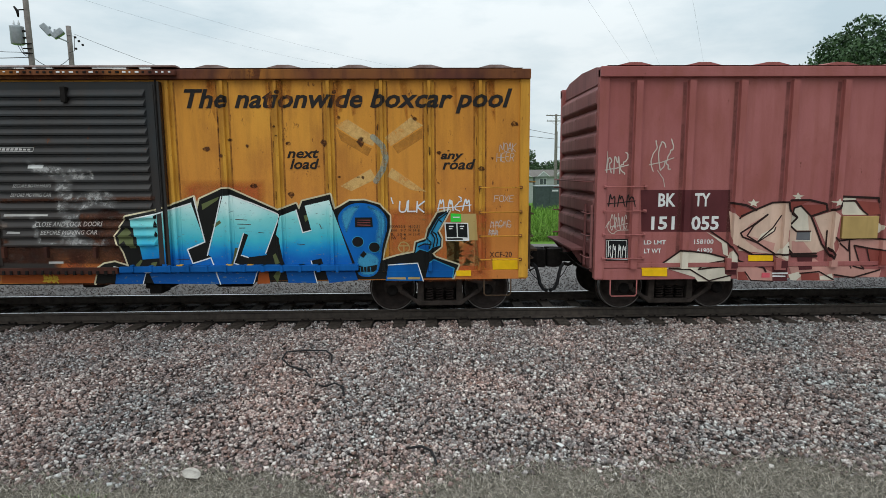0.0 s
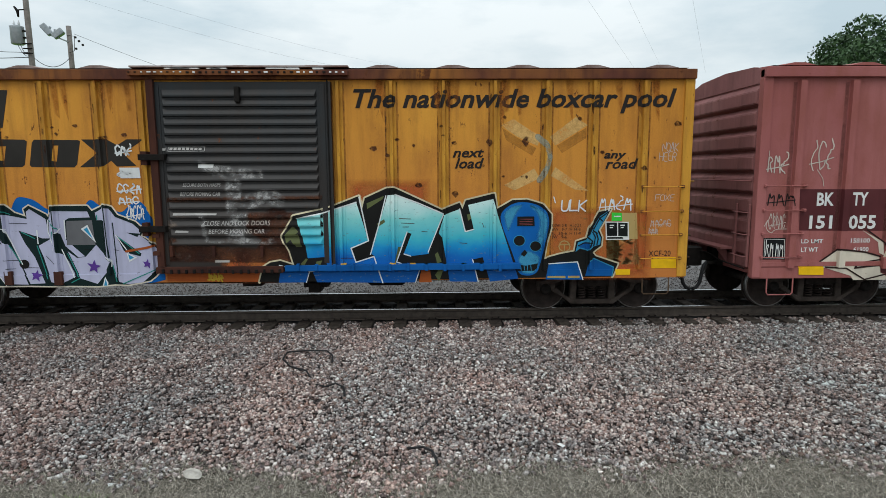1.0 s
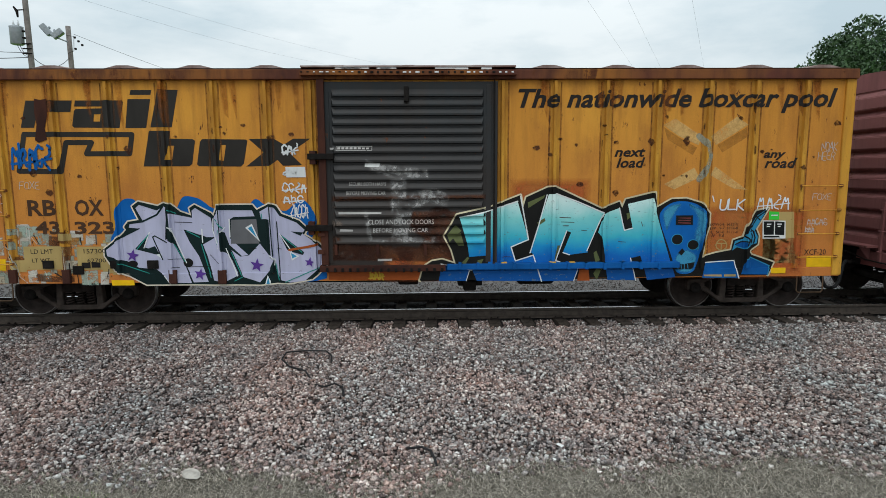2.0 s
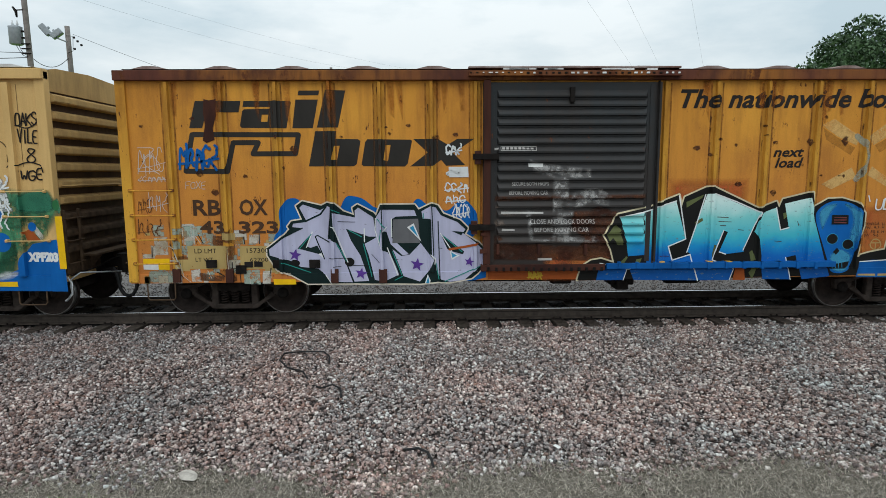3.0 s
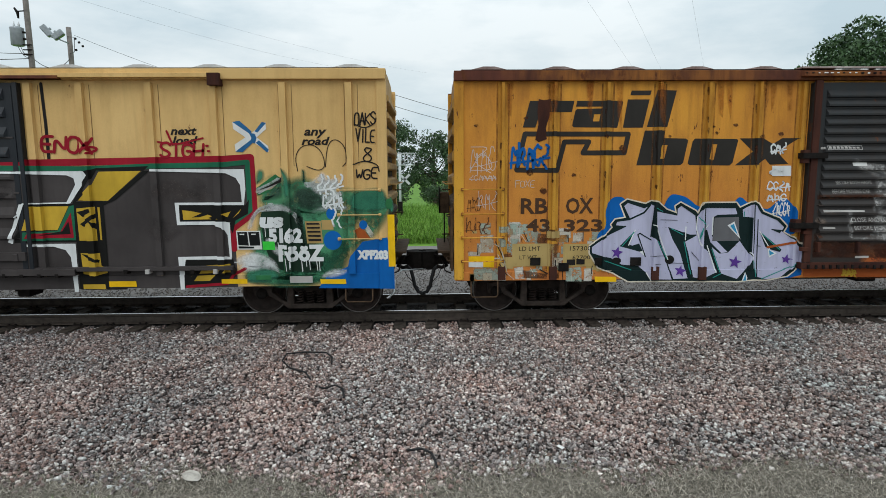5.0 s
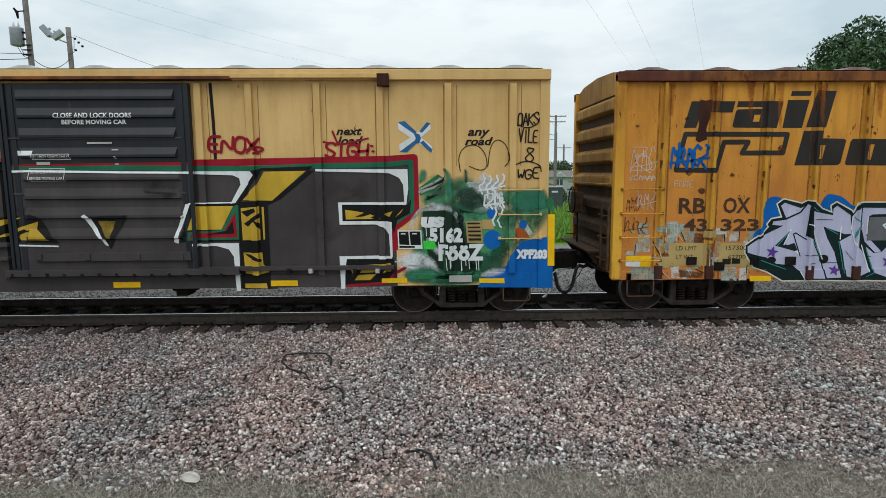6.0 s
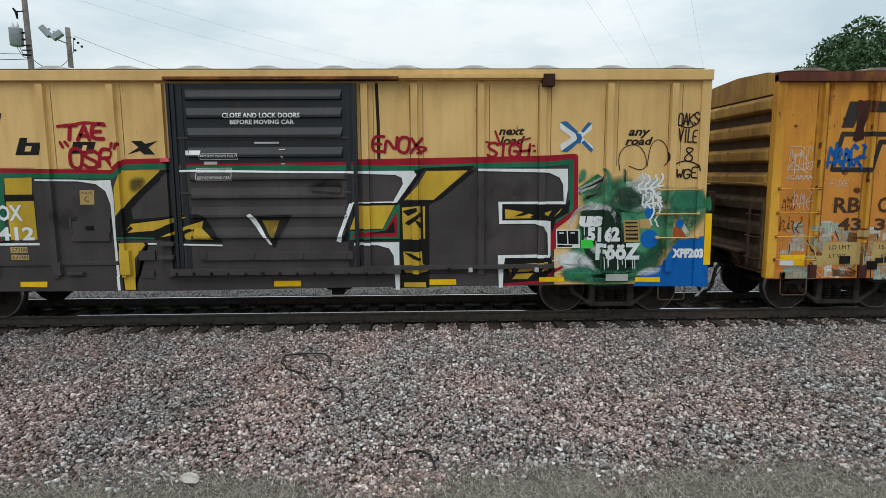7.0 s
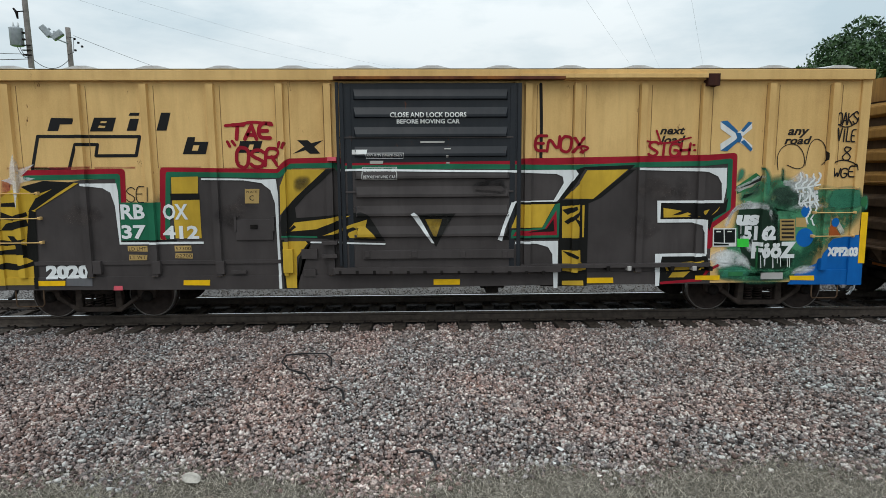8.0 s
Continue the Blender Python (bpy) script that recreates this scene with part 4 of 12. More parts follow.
STENCIL_DARK = aged_paint("dark_stencil_paint", rgb(0.028, 0.024, 0.022), 0.25, rgb(0.42, 0.18, 0.03))
STENCIL_FADED = aged_paint("faded_brown_stencil", rgb(0.085, 0.045, 0.026), 0.7, rgb(0.40, 0.17, 0.04))
MIST_RUSTRED = mist("rusty_red_bleed", rgb(0.46, 0.11, 0.035), 0.22, 0.52, 0.9, rgb(0.46, 0.15, 0.04), 3.0)
# three paints for shade beside posts; the middle one also draws real seams
POST_SHADE = mist("post_shade", rgb(0.12, 0.050, 0.020), 0.28, 0.66, 0.85, rgb(0.20, 0.08, 0.026), 5.0)
SEAM_SHADE_LINE = aged_paint("dirty_seam_and_shade", rgb(0.23, 0.14, 0.055), 0.3, rgb(0.5, 0.33, 0.12))
POST_SHADE_RED = mist("shade_beside_posts", rgb(0.13, 0.050, 0.042), 0.25, 0.65, 0.7)
LOGO_DARK = aged_paint("faded_black_logo_paint", rgb(0.040, 0.036, 0.032), 0.3, rgb(0.30, 0.12, 0.03))
LOGO_BLACK = aged_paint("black_logo_paint", rgb(0.018, 0.018, 0.019), 0.05, rgb(0.5, 0.33, 0.09))
FADED_CREAM = mist("faded_cream_emblem", rgb(0.78, 0.52, 0.20), 0.25, 0.55, 0.75)
FADED_ORANGE = mist("faded_brown_emblem", rgb(0.42, 0.19, 0.04), 0.25, 0.6, 0.7)
FADED_BLUE = mist("faded_blue_emblem", rgb(0.36, 0.38, 0.30), 0.3, 0.6, 0.8)
FADED_TAN = aged_paint("faded_tan_panel", rgb(0.50, 0.36, 0.14), 0.5, rgb(0.25, 0.10, 0.03))
MIST_CREAM = mist("cream_overspray", rgb(0.74, 0.60, 0.38), 0.2, 0.6, 0.9)
MIST_BLACK = mist("black_overspray", rgb(0.03, 0.03, 0.028), 0.25, 0.6, 0.8)
MIST_RED = mist("red_overspray", rgb(0.36, 0.03, 0.04), 0.25, 0.6, 0.7)
MIST_WHITE = mist("white_overspray", rgb(0.80, 0.82, 0.82), 0.35, 0.62, 0.9)
MIST_CHALK = mist("chalk_white_overspray", rgb(0.78, 0.80, 0.80), 0.27, 0.58, 0.88)
MIST_TEAL = mist("teal_green_overspray", rgb(0.035, 0.17, 0.105), 0.05, 0.34, 0.97, rgb(0.05, 0.22, 0.13))
MIST_GREEN = mist("green_overspray", rgb(0.020, 0.09, 0.05), 0.34, 0.47, 0.97, rgb(0.075, 0.27, 0.14))
MIST_DARK = mist("smoky_overspray", rgb(0.016, 0.034, 0.024), 0.34, 0.50, 0.95, rgb(0.05, 0.10, 0.07))
GHOST = mist("worn_whitewash", rgb(0.40, 0.39, 0.38), 0.42, 0.60, 0.75, scale=6.0)
SPRAY_CREAM = aged_paint("cream_spray_paint", rgb(0.70, 0.62, 0.42), 0.3)
SPRAY_BLACK = aged_paint("black_spray_paint", rgb(0.014, 0.014, 0.013), 0.12, rgb(0.10, 0.09, 0.05))
SPRAY_BLACKGREEN = aged_paint("green_black_spray_paint", rgb(0.010, 0.024, 0.024), 0.1, rgb(0.10, 0.12, 0.11))
SPRAY_BROWNBLACK = aged_paint("brown_black_spray_paint", rgb(0.035, 0.018, 0.016), 0.15, rgb(0.2, 0.07, 0.06))
SPRAY_CYAN = z_paint("cyan_to_blue_spray_paint", [(0.0, rgb(0.004, 0.085, 0.34)), (0.25, rgb(0.005, 0.13, 0.45)), (0.36, rgb(0.01, 0.26, 0.56)), (0.47, rgb(0.05, 0.44, 0.56)), (0.68, rgb(0.20, 0.60, 0.60)), (0.90, rgb(0.66, 0.83, 0.80))], 0.75, rgb(0.14, 0.20, 0.21))
SPRAY_BLUE = aged_paint("blue_spray_paint", rgb(0.006, 0.115, 0.40), 0.2, rgb(0.10, 0.08, 0.06))
SPRAY_BLUE2 = aged_paint("bright_blue_spray_paint", rgb(0.006, 0.135, 0.47), 0.15, rgb(0.3, 0.14, 0.04))
SPRAY_SKY = aged_paint("sky_blue_spray_paint", rgb(0.04, 0.32, 0.56), 0.2, rgb(0.02, 0.05, 0.12))
MIST_SKY = mist("sky_blue_overspray", rgb(0.07, 0.36, 0.56), 0.15, 0.5, 0.8)
SPRAY_OLIVE = aged_paint("olive_spray_paint", rgb(0.13, 0.15, 0.06), 0.3, rgb(0.02, 0.02, 0.02))
SPRAY_ORANGE = aged_paint("red_orange_spray_paint", rgb(0.42, 0.10, 0.025), 0.4, rgb(0.12, 0.05, 0.03))
SPRAY_WHITE = aged_paint("white_spray_paint", rgb(0.76, 0.78, 0.78), 0.2, rgb(0.35, 0.30, 0.25), vary=0.15)
SPRAY_LAVENDER = aged_paint("lavender_spray_paint", rgb(0.50, 0.50, 0.66), 0.45, rgb(0.13, 0.11, 0.13), vary=0.18)
SPRAY_GREENBLACK = aged_paint("dark_green_spray_paint", rgb(0.020, 0.050, 0.030), 0.25, rgb(0.10, 0.16, 0.10), vary=0.5)
SPRAY_TEAL = aged_paint("teal_spray_paint", rgb(0.03, 0.30, 0.26), 0.2)
SPRAY_PURPLE = aged_paint("purple_spray_paint", rgb(0.12, 0.05, 0.30), 0.1)
SPRAY_CHARCOAL = aged_paint("charcoal_spray_paint", rgb(0.070, 0.061, 0.060), 0.16, rgb(0.13, 0.11, 0.10), vary=0.35)
SPRAY_RED = aged_paint("red_spray_paint", rgb(0.36, 0.014, 0.030), 0.15, rgb(0.45, 0.28, 0.10))
SPRAY_GREEN = aged_paint("green_spray_paint", rgb(0.022, 0.16, 0.085), 0.15, rgb(0.05, 0.06, 0.05))
SPRAY_GREEN2 = aged_paint("leaf_green_spray_paint", rgb(0.04, 0.20, 0.075), 0.35, rgb(0.20, 0.26, 0.14), vary=0.6)
SPRAY_YELLOW = aged_paint("yellow_spray_paint", rgb(0.62, 0.40, 0.045), 0.2, rgb(0.06, 0.05, 0.03))
SPRAY_BONE = aged_paint("bone_spray_paint", rgb(0.78, 0.70, 0.57), 0.3, rgb(0.35, 0.2, 0.16))
SPRAY_PEACH = aged_paint("peach_spray_paint", rgb(0.70, 0.49, 0.38), 0.35, rgb(0.3, 0.12, 0.10))
SPRAY_BRICK = aged_paint("brick_red_spray_paint", rgb(0.30, 0.075, 0.06), 0.3, rgb(0.2, 0.07, 0.06))
SPRAY_PINK = aged_paint("pink_spray_paint", rgb(0.60, 0.31, 0.26), 0.35, rgb(0.2, 0.07, 0.06))
PATCH_MINT = mist("worn_mint_primer", rgb(0.36, 0.45, 0.38), 0.38, 0.50, 0.9, rgb(0.30, 0.33, 0.27), 9.0)
PATCH_WHITE = mist("worn_chalky_primer", rgb(0.60, 0.59, 0.53), 0.36, 0.48, 0.92, rgb(0.42, 0.36, 0.26), 9.0)
GREY_PATCH = aged_paint("grey_patch_paint", rgb(0.16, 0.16, 0.17), 0.1)
STENCIL_WHITE = aged_paint("worn_white_stencil", rgb(0.50, 0.48, 0.46), 0.6, rgb(0.04, 0.03, 0.03))
SIGN_WHITE = aged_paint("white_sign_paint", rgb(0.74, 0.74, 0.72), 0.1, rgb(0.4, 0.35, 0.3), vary=0.12)
SIGN_DARK = aged_paint("black_sign_paint", rgb(0.012, 0.014, 0.014), 0.05, rgb(0.1, 0.1, 0.1))
PRINT_RED = plain("dull_red_print", rgb(0.16, 0.04, 0.04))
PRINT_TAN = aged_paint("tan_stencil_panel", rgb(0.50, 0.34, 0.13), 0.2)
PRINT_BROWN = mist("worn_brown_patch", rgb(0.12, 0.048, 0.022), 0.36, 0.5, 0.9, rgb(0.20, 0.08, 0.03), 9.0)
CHALK = aged_paint("chalk_marker", rgb(0.62, 0.54, 0.48), 0.3, rgb(0.3, 0.14, 0.06))
INK = aged_paint("black_marker", rgb(0.022, 0.019, 0.018), 0.2, rgb(0.3, 0.2, 0.08))
RUST = car_paint("bare_rust", rgb(0.060, 0.024, 0.018), rgb(0.030, 0.013, 0.011), rgb(0.11, 0.038, 0.022), 0.6, 5.0, 0.5, 0.9)
RUST_RUN = mist("rust_bleed", rgb(0.045, 0.016, 0.010), 0.34, 0.50, 0.9, rgb(0.10, 0.04, 0.022), 14.0)
RUST_HAZE = mist("reddish_rust_wash", rgb(0.40, 0.125, 0.022), 0.30, 0.66, 0.7, rgb(0.28, 0.085, 0.018), 4.0)
DUST = mist("brown_dust", rgb(0.11, 0.088, 0.08), 0.35, 0.7, 0.6, rgb(0.028, 0.025, 0.025), 3.0)
DUST_PALE = mist("pale_dust", rgb(0.22, 0.17, 0.14), 0.36, 0.6, 0.7, rgb(0.10, 0.07, 0.06), 6.0)
STICKER_GREEN = plain("green_sticker", rgb(0.04, 0.55, 0.05), 0.5, 0.0, 0.1)
STICKER_RED = plain("pink_red_sticker", rgb(0.62, 0.10, 0.13), 0.5, 0.0, 0.1)
EMBLEM_BLUE = aged_paint("emblem_blue_paint", rgb(0.035, 0.16, 0.36), 0.1)

A, Y, R = (car_a, SIDE_A), (car_y, SIDE_Y), (car_r, SIDE_R)


LAID = []


def surface_y(side, x, z):
    if abs(x) > side.half - 0.17:
        return SHEET + 0.042
    if z < side.span[0]:
        return SHEET + 0.019
    return side.depth(x, z)


def drape(target, name, bm, material, layer, label=""):
    """Lays a flat (x, z) mesh on a car's side, following posts, ridges and sill."""
    car, side = target
    if not bm.verts:
        bm.free()
        return None
    if "fade" not in bm.verts.layers.float:
        lay = bm.verts.layers.float.new("fade")
        for v in bm.verts:
            v[lay] = 1.0
    xs = [v.co.x for v in bm.verts]
    zs = [v.co.z for v in bm.verts]
    cx = side.cuts_x() + [s * (side.half - q) for s in (-1, 1) for q in (0.168, 0.172)]
    if side.door:
        cx += [side.door[0] + q for q in (-0.002, 0.068, 0.072, 0.105, 0.195, 0.24, 0.27)] + [side.door[1] - q for q in (-0.002, 0.068, 0.072, 0.105, 0.195, 0.24, 0.27)]
    cz = [side.span[0] - 0.002, side.span[0] + 0.002]
    if side.door and min(xs) < side.door[1] and max(xs) > side.door[0]:
        cz += side.cuts_z() + [side.door[2], side.door[2] + 0.003]
    for axis, cuts, lo, hi in ((0, cx, min(xs), max(xs)), (2, cz, min(zs), max(zs))):
        for c in cuts:
            if lo + 0.001 < c < hi - 0.001:
                no = Vector((1, 0, 0)) if axis == 0 else Vector((0, 0, 1))
                bmesh.ops.bisect_plane(bm, geom=bm.verts[:] + bm.edges[:] + bm.faces[:], plane_co=no * c, plane_no=no, dist=1e-5)
    lift = 0.0001 * (len(LAID) % 24)
    LAID.append(name)
    for v in bm.verts:
        v.co.y = -surface_y(side, v.co.x, v.co.z) - 0.0025 * layer - lift - v.co.y
    bmesh.ops.recalc_face_normals(bm, faces=bm.faces)
    ob = part(name, bm, material, car, label)
    for p in ob.data.polygons:
        if p.normal.y > 0:
            p.flip()
    return ob


def pairs(flat):
    return [(flat[k], flat[k + 1]) for k in range(0, len(flat), 2)]


def fill(target, name, material, layer, flat, label="", soft=0.0, hole=()):
    pts = pairs(flat) + pairs(hole)
    n_out = len(flat) // 2
    bm = bmesh.new()
    vs = [bm.verts.new((x, 0, z)) for x, z in pts]
    bm.verts.ensure_lookup_table()
    loops = [pts[:n_out], pts[n_out:]] if hole else [pts]
    tris = geometry.tessellate_polygon([[Vector((x, z, 0)) for x, z in loop] for loop in loops])
    for t in tris:
        if len(set(t)) == 3:
            bm.faces.new([vs[k] for k in t])
    if soft:
        # a rim where the paint thins out, inside the outline or (negative) outside it
        bmesh.ops.recalc_face_normals(bm, faces=bm.faces)
        bmesh.ops.inset_region(bm, faces=bm.faces[:], thickness=abs(soft), use_boundary=True, use_even_offset=False, use_outset=soft < 0)
        lay = bm.verts.layers.float.new("fade")
        for v in bm.verts:
            v[lay] = 0.0 if any(len(e.link_faces) == 1 for e in v.link_edges) else 1.0
            v.co.y = 0.0
    bmesh.ops.subdivide_edges(bm, edges=[e for e in bm.edges if e.calc_length() > 0.6], cuts=2)
    bmesh.ops.triangulate(bm, faces=bm.faces)
    return drape(target, name, bm, material, layer, label)


def ribbon(bm, pts, width, closed=False):
    """A painted stroke with rounded joints."""
    pts = [Vector((x, 0, z)) for x, z in pts]
    n = len(pts)
    h = width / 2
    for k in range(n if closed else n - 1):
        a, b = pts[k], pts[(k + 1) % n]
        d = (b - a)
        if d.length < 1e-4:
            continue
        d.normalize()
        s = Vector((-d.z, 0, d.x)) * h
        up = Vector((0, 0.0004 * (k % 5), 0))
        q = [bm.verts.new(p + up) for p in (a - s, b - s, b - s * 0.7 + d * h * 0.7, b + d * h, b + s * 0.7 + d * h * 0.7, b + s, a + s, a + s * 0.7 - d * h * 0.7, a - d * h, a - s * 0.7 - d * h * 0.7)]
        bm.faces.new(q)


def rounded(pts):
    """Cuts the corners of an open line twice, so that a drawn stroke bends instead of breaking."""
    for _ in range(2):
        out = [pts[0]]
        for (a, b), (c, d) in zip(pts, pts[1:]):
            out += [(a * 0.75 + c * 0.25, b * 0.75 + d * 0.25), (a * 0.25 + c * 0.75, b * 0.25 + d * 0.75)]
        pts = out + [pts[-1]]
    return pts


def smooth(flat):
    """The same closed outline with its corners cut twice."""
    pts = pairs(flat)
    for _ in range(2):
        pts = [(a * q + c * (1 - q), b * q + d * (1 - q)) for (a, b), (c, d) in zip(pts, pts[1:] + pts[:1]) for q in (0.75, 0.25)]
    return tuple(v for p in pts for v in p)


def line(target, name, material, layer, width, flat, closed=False):
    bm = bmesh.new()
    pts = pairs(flat)
    ribbon(bm, rounded(pts) if name == "scrawl_tag" and len(pts) > 3 else pts, width, closed)
    bmesh.ops.triangulate(bm, faces=bm.faces)
    return drape(target, name, bm, material, layer)


def disc(target, name, material, layer, x, z, rx, rz):
    return fill(target, name, material, layer, tuple(v for k in range(18) for v in (x + rx * math.cos(k * math.pi / 9), z + rz * math.sin(k * math.pi / 9))))


def scrawl(target, name, material, layer, width, x0, z0, x1, z1, seed, n):
    """An unreadable hand-sprayed tag: n looping strokes side by side."""
    rng = random.Random(seed)
    bm = bmesh.new()
    step = (x1 - x0) / n
    for k in range(n):
        cx = x0 + (k + 0.5) * step
        kind = rng.randrange(4)
        h, cz = (z1 - z0) / 2, (z0 + z1) / 2
        if kind == 0:
            pts = [(cx + step * 0.42 * math.cos(a), cz + h * math.sin(a) * rng.uniform(0.8, 1.0)) for a in np.linspace(0.6, 5.9, 12)]
        elif kind == 1:
            pts = [(cx - step * 0.4, z0), (cx - step * 0.15, z1), (cx + step * 0.05, cz - h * 0.2), (cx + step * 0.25, z1 - h * 0.2), (cx + step * 0.42, z0)]
        elif kind == 2:
            pts = [(cx + step * 0.4 * math.sin(a), cz + h * (1 - 2 * i / 13)) for i, a in enumerate(np.linspace(0.4, 6.6, 14))]
        else:
            pts = [(cx - step * 0.3, z1), (cx - step * 0.25, z0), (cx - step * 0.28, cz), (cx + step * 0.1, cz + h * 0.7), (cx + step * 0.35, cz + h * 0.2), (cx + step * 0.05, cz - h * 0.1), (cx + step * 0.45, z0 + h * 0.1)]
        ribbon(bm, rounded([(px + rng.uniform(-0.14, 0.14) * step, pz + rng.uniform(-0.12, 0.12) * h) for px, pz in pts]), width * rng.uniform(0.8, 1.1))
    if n > 2:
        ribbon(bm, [(x0, z0 + (z1 - z0) * 0.2), (x0 + (x1 - x0) * 0.5, z0 + (z1 - z0) * 0.28), (x1, z0 + (z1 - z0) * 0.42)], width * 0.8)
    bmesh.ops.triangulate(bm, faces=bm.faces)
    return drape(target, name, bm, material, layer)


# single-stroke letters on a grid four wide and six high
STROKES = {"A": "002640 1232", "D": "00063645413000", "E": "46060040 0333", "F": "460600 0333", "G": "453616050120414323", "H": "0006 4046 0343", "I": "2026", "K": "0006 460340", "L": "060040", "N": "00064046",
           "O": "160501203041453616", "R": "00063645443303 2340", "S": "45361605044241301001", "T": "0646 2620", "U": "060110304146", "V": "062046", "W": "0610243046", "X": "0640 0046", "8": "1605424130100102453616"}


def tag_word(target, word, material, layer, width, x0, z0, x1, z1, seed=1, slant=0.12):
    """A hand-drawn tag: each letter from loose strokes, one part a letter."""
    rng = random.Random(seed)
    step = (x1 - x0) / len(word)
    for k, c in enumerate(word):
        bm = bmesh.new()
        rise, tall = rng.uniform(-0.06, 0.06), rng.uniform(0.9, 1.08)
        for stroke in STROKES[c].split():
            pts = [(int(stroke[i]) / 4, int(stroke[i + 1]) / 6) for i in range(0, len(stroke), 2)]
            pts = [(x0 + step * (k + 0.08 + 0.84 * a + slant * b + rng.uniform(-0.03, 0.03)), z0 + (z1 - z0) * (b * tall + rise + rng.uniform(-0.03, 0.03))) for a, b in pts]
            ribbon(bm, rounded(pts) if len(pts) > 3 else pts, width)
        bmesh.ops.triangulate(bm, faces=bm.faces)
        drape(target, "tag_letter", bm, material, layer)


def text(target, words, material, layer, x0, x1, z0, z1, shear=0.0, bold=0.0):
    """Stencilled lettering from x0 to x1, with capitals from z0 to z1."""
    cu = bpy.data.curves.new("lettering", "FONT")
    cu.body, cu.shear, cu.resolution_u = words, shear, 2
    size = (z1 - z0) / 0.69
    cu.size, cu.offset = size, bold * 0.5
    ob = bpy.data.objects.new("lettering", cu)
    scene.collection.objects.link(ob)
    bpy.context.view_layer.update()
    me = ob.evaluated_get(bpy.context.evaluated_depsgraph_get()).to_mesh()
    bm = bmesh.new()
    bm.from_mesh(me)
    ob.to_mesh_clear()
    bpy.data.objects.remove(ob)
    bpy.data.curves.remove(cu)
    if not bm.verts:
        bm.free()
        return None
    a, b = min(v.co.x for v in bm.verts), max(v.co.x for v in bm.verts)
    k = (x1 - x0) / (b - a)
    for v in bm.verts:
        v.co = Vector((x0 + (v.co.x - a) * k, 0, z0 + v.co.y))
    bmesh.ops.triangulate(bm, faces=bm.faces)
    if z1 - z0 < 0.13:
        ob = drape(target, "lettering", bm, material, layer)
        ob["kind"] = "stuff"
        return ob
    # every letter is a piece of its own
    bm.verts.ensure_lookup_table()
    left = dict.fromkeys(bm.verts)
    while left:
        todo, isle = [next(iter(left))], set()
        while todo:
            v = todo.pop()
            if v not in isle:
                isle.add(v)
                todo += [e.other_vert(v) for e in v.link_edges]
        for v in isle:
            left.pop(v, None)
        one, back = bmesh.new(), {}
        for v in sorted(isle, key=lambda q: q.index):
            back[v] = one.verts.new(v.co)
        for f in sorted({f for v in isle for f in v.link_faces}, key=lambda q: q.index):
            one.faces.new([back[v] for v in f.verts])
        drape(target, "letter", one, material, layer)
    bm.free()
    return None


def block(target, name, material, flat, y0, y1, label="", bevel=0.006):
    """A solid fitting on a car's side, from y0 to y1 out from the middle plane."""
    x0, z0, x1, z1 = flat
    return part(name, boxes((min(x0, x1), max(x0, x1), -y1, -y0, min(z0, z1), max(z0, z1)), bevel=bevel), material, target[0], label)


def box_plate(target, name, material, flat, depth, label):
    x0, z1, x1, z0 = flat
    return part(name, boxes((min(x0, x1), max(x0, x1), -SHEET - depth, -SHEET, min(z0, z1), max(z0, z1)), bevel=0.006), material, target[0], label)


# dark strips painting the posts' shade, with the yellow car's dirty sheet seams
for c in SIDE_A.posts:
    for q in (-0.102, 0.102):
        fill(A, "post_shade", POST_SHADE, 1, (c + q - 0.015, 0.9, c + q + 0.015, 0.9, c + q + 0.015, 4.13, c + q - 0.015, 4.13), soft=0.008)
for c in SIDE_Y.posts:
    for q in (-0.075, 0.15):
        line(Y, "seam_shade_line", SEAM_SHADE_LINE, 1, 0.010, (c + q, 2.75, c + q, 4.12))
for c in SIDE_R.posts[:6]:
    fill(R, "post_shade", POST_SHADE_RED, 1, (c - 0.16, 0.9, c - 0.07, 0.9, c - 0.07, 4.13, c - 0.16, 4.13), soft=0.03)
for x0, x1, z0, z1 in ((5.25, 7.15, 0.66, 2.0), (-0.5, 0.75, 0.66, 1.25), (1.72, 3.2, 1.9, 2.5)):
    fill(A, "rust_wash", MIST_RUSTRED, 1, (x0, z0, x1, z0, x1, z1, x0, z1), soft=min(0.25, (x1 - x0) * 0.3))

# orange car: factory lettering and faded emblem
text(A, "The nationwide boxcar pool", STENCIL_DARK, 2, 1.88, 7.47, 3.71, 4.01, 0.28, 0.022)
text(A, "next", STENCIL_DARK, 2, 3.58, 4.13, 2.86, 3.02, 0.28, 0.012)
text(A, "load", STENCIL_DARK, 2, 3.62, 4.13, 2.67, 2.84, 0.28, 0.012)
text(A, "any", STENCIL_DARK, 2, 6.23, 6.63, 2.83, 2.96, 0.28, 0.012)
text(A, "road", STENCIL_DARK, 2, 6.26, 6.84, 2.65, 2.82, 0.28, 0.012)
fill(A, "faded_emblem", FADED_CREAM, 1, (4.42, 3.4, 4.63, 3.51, 5.12, 3.2, 5.06, 3.05, 4.7, 3.21))
fill(A, "faded_emblem", FADED_CREAM, 1, (5.93, 3.4, 5.72, 3.54, 5.27, 3.2, 5.37, 3.05))
fill(A, "faded_emblem", FADED_CREAM, 1, (5.98, 2.26, 5.72, 2.29, 5.3, 2.53, 5.38, 2.68))
fill(A, "faded_emblem", FADED_CREAM, 1, (4.48, 2.37, 4.67, 2.28, 5.11, 2.49, 5.01, 2.66))
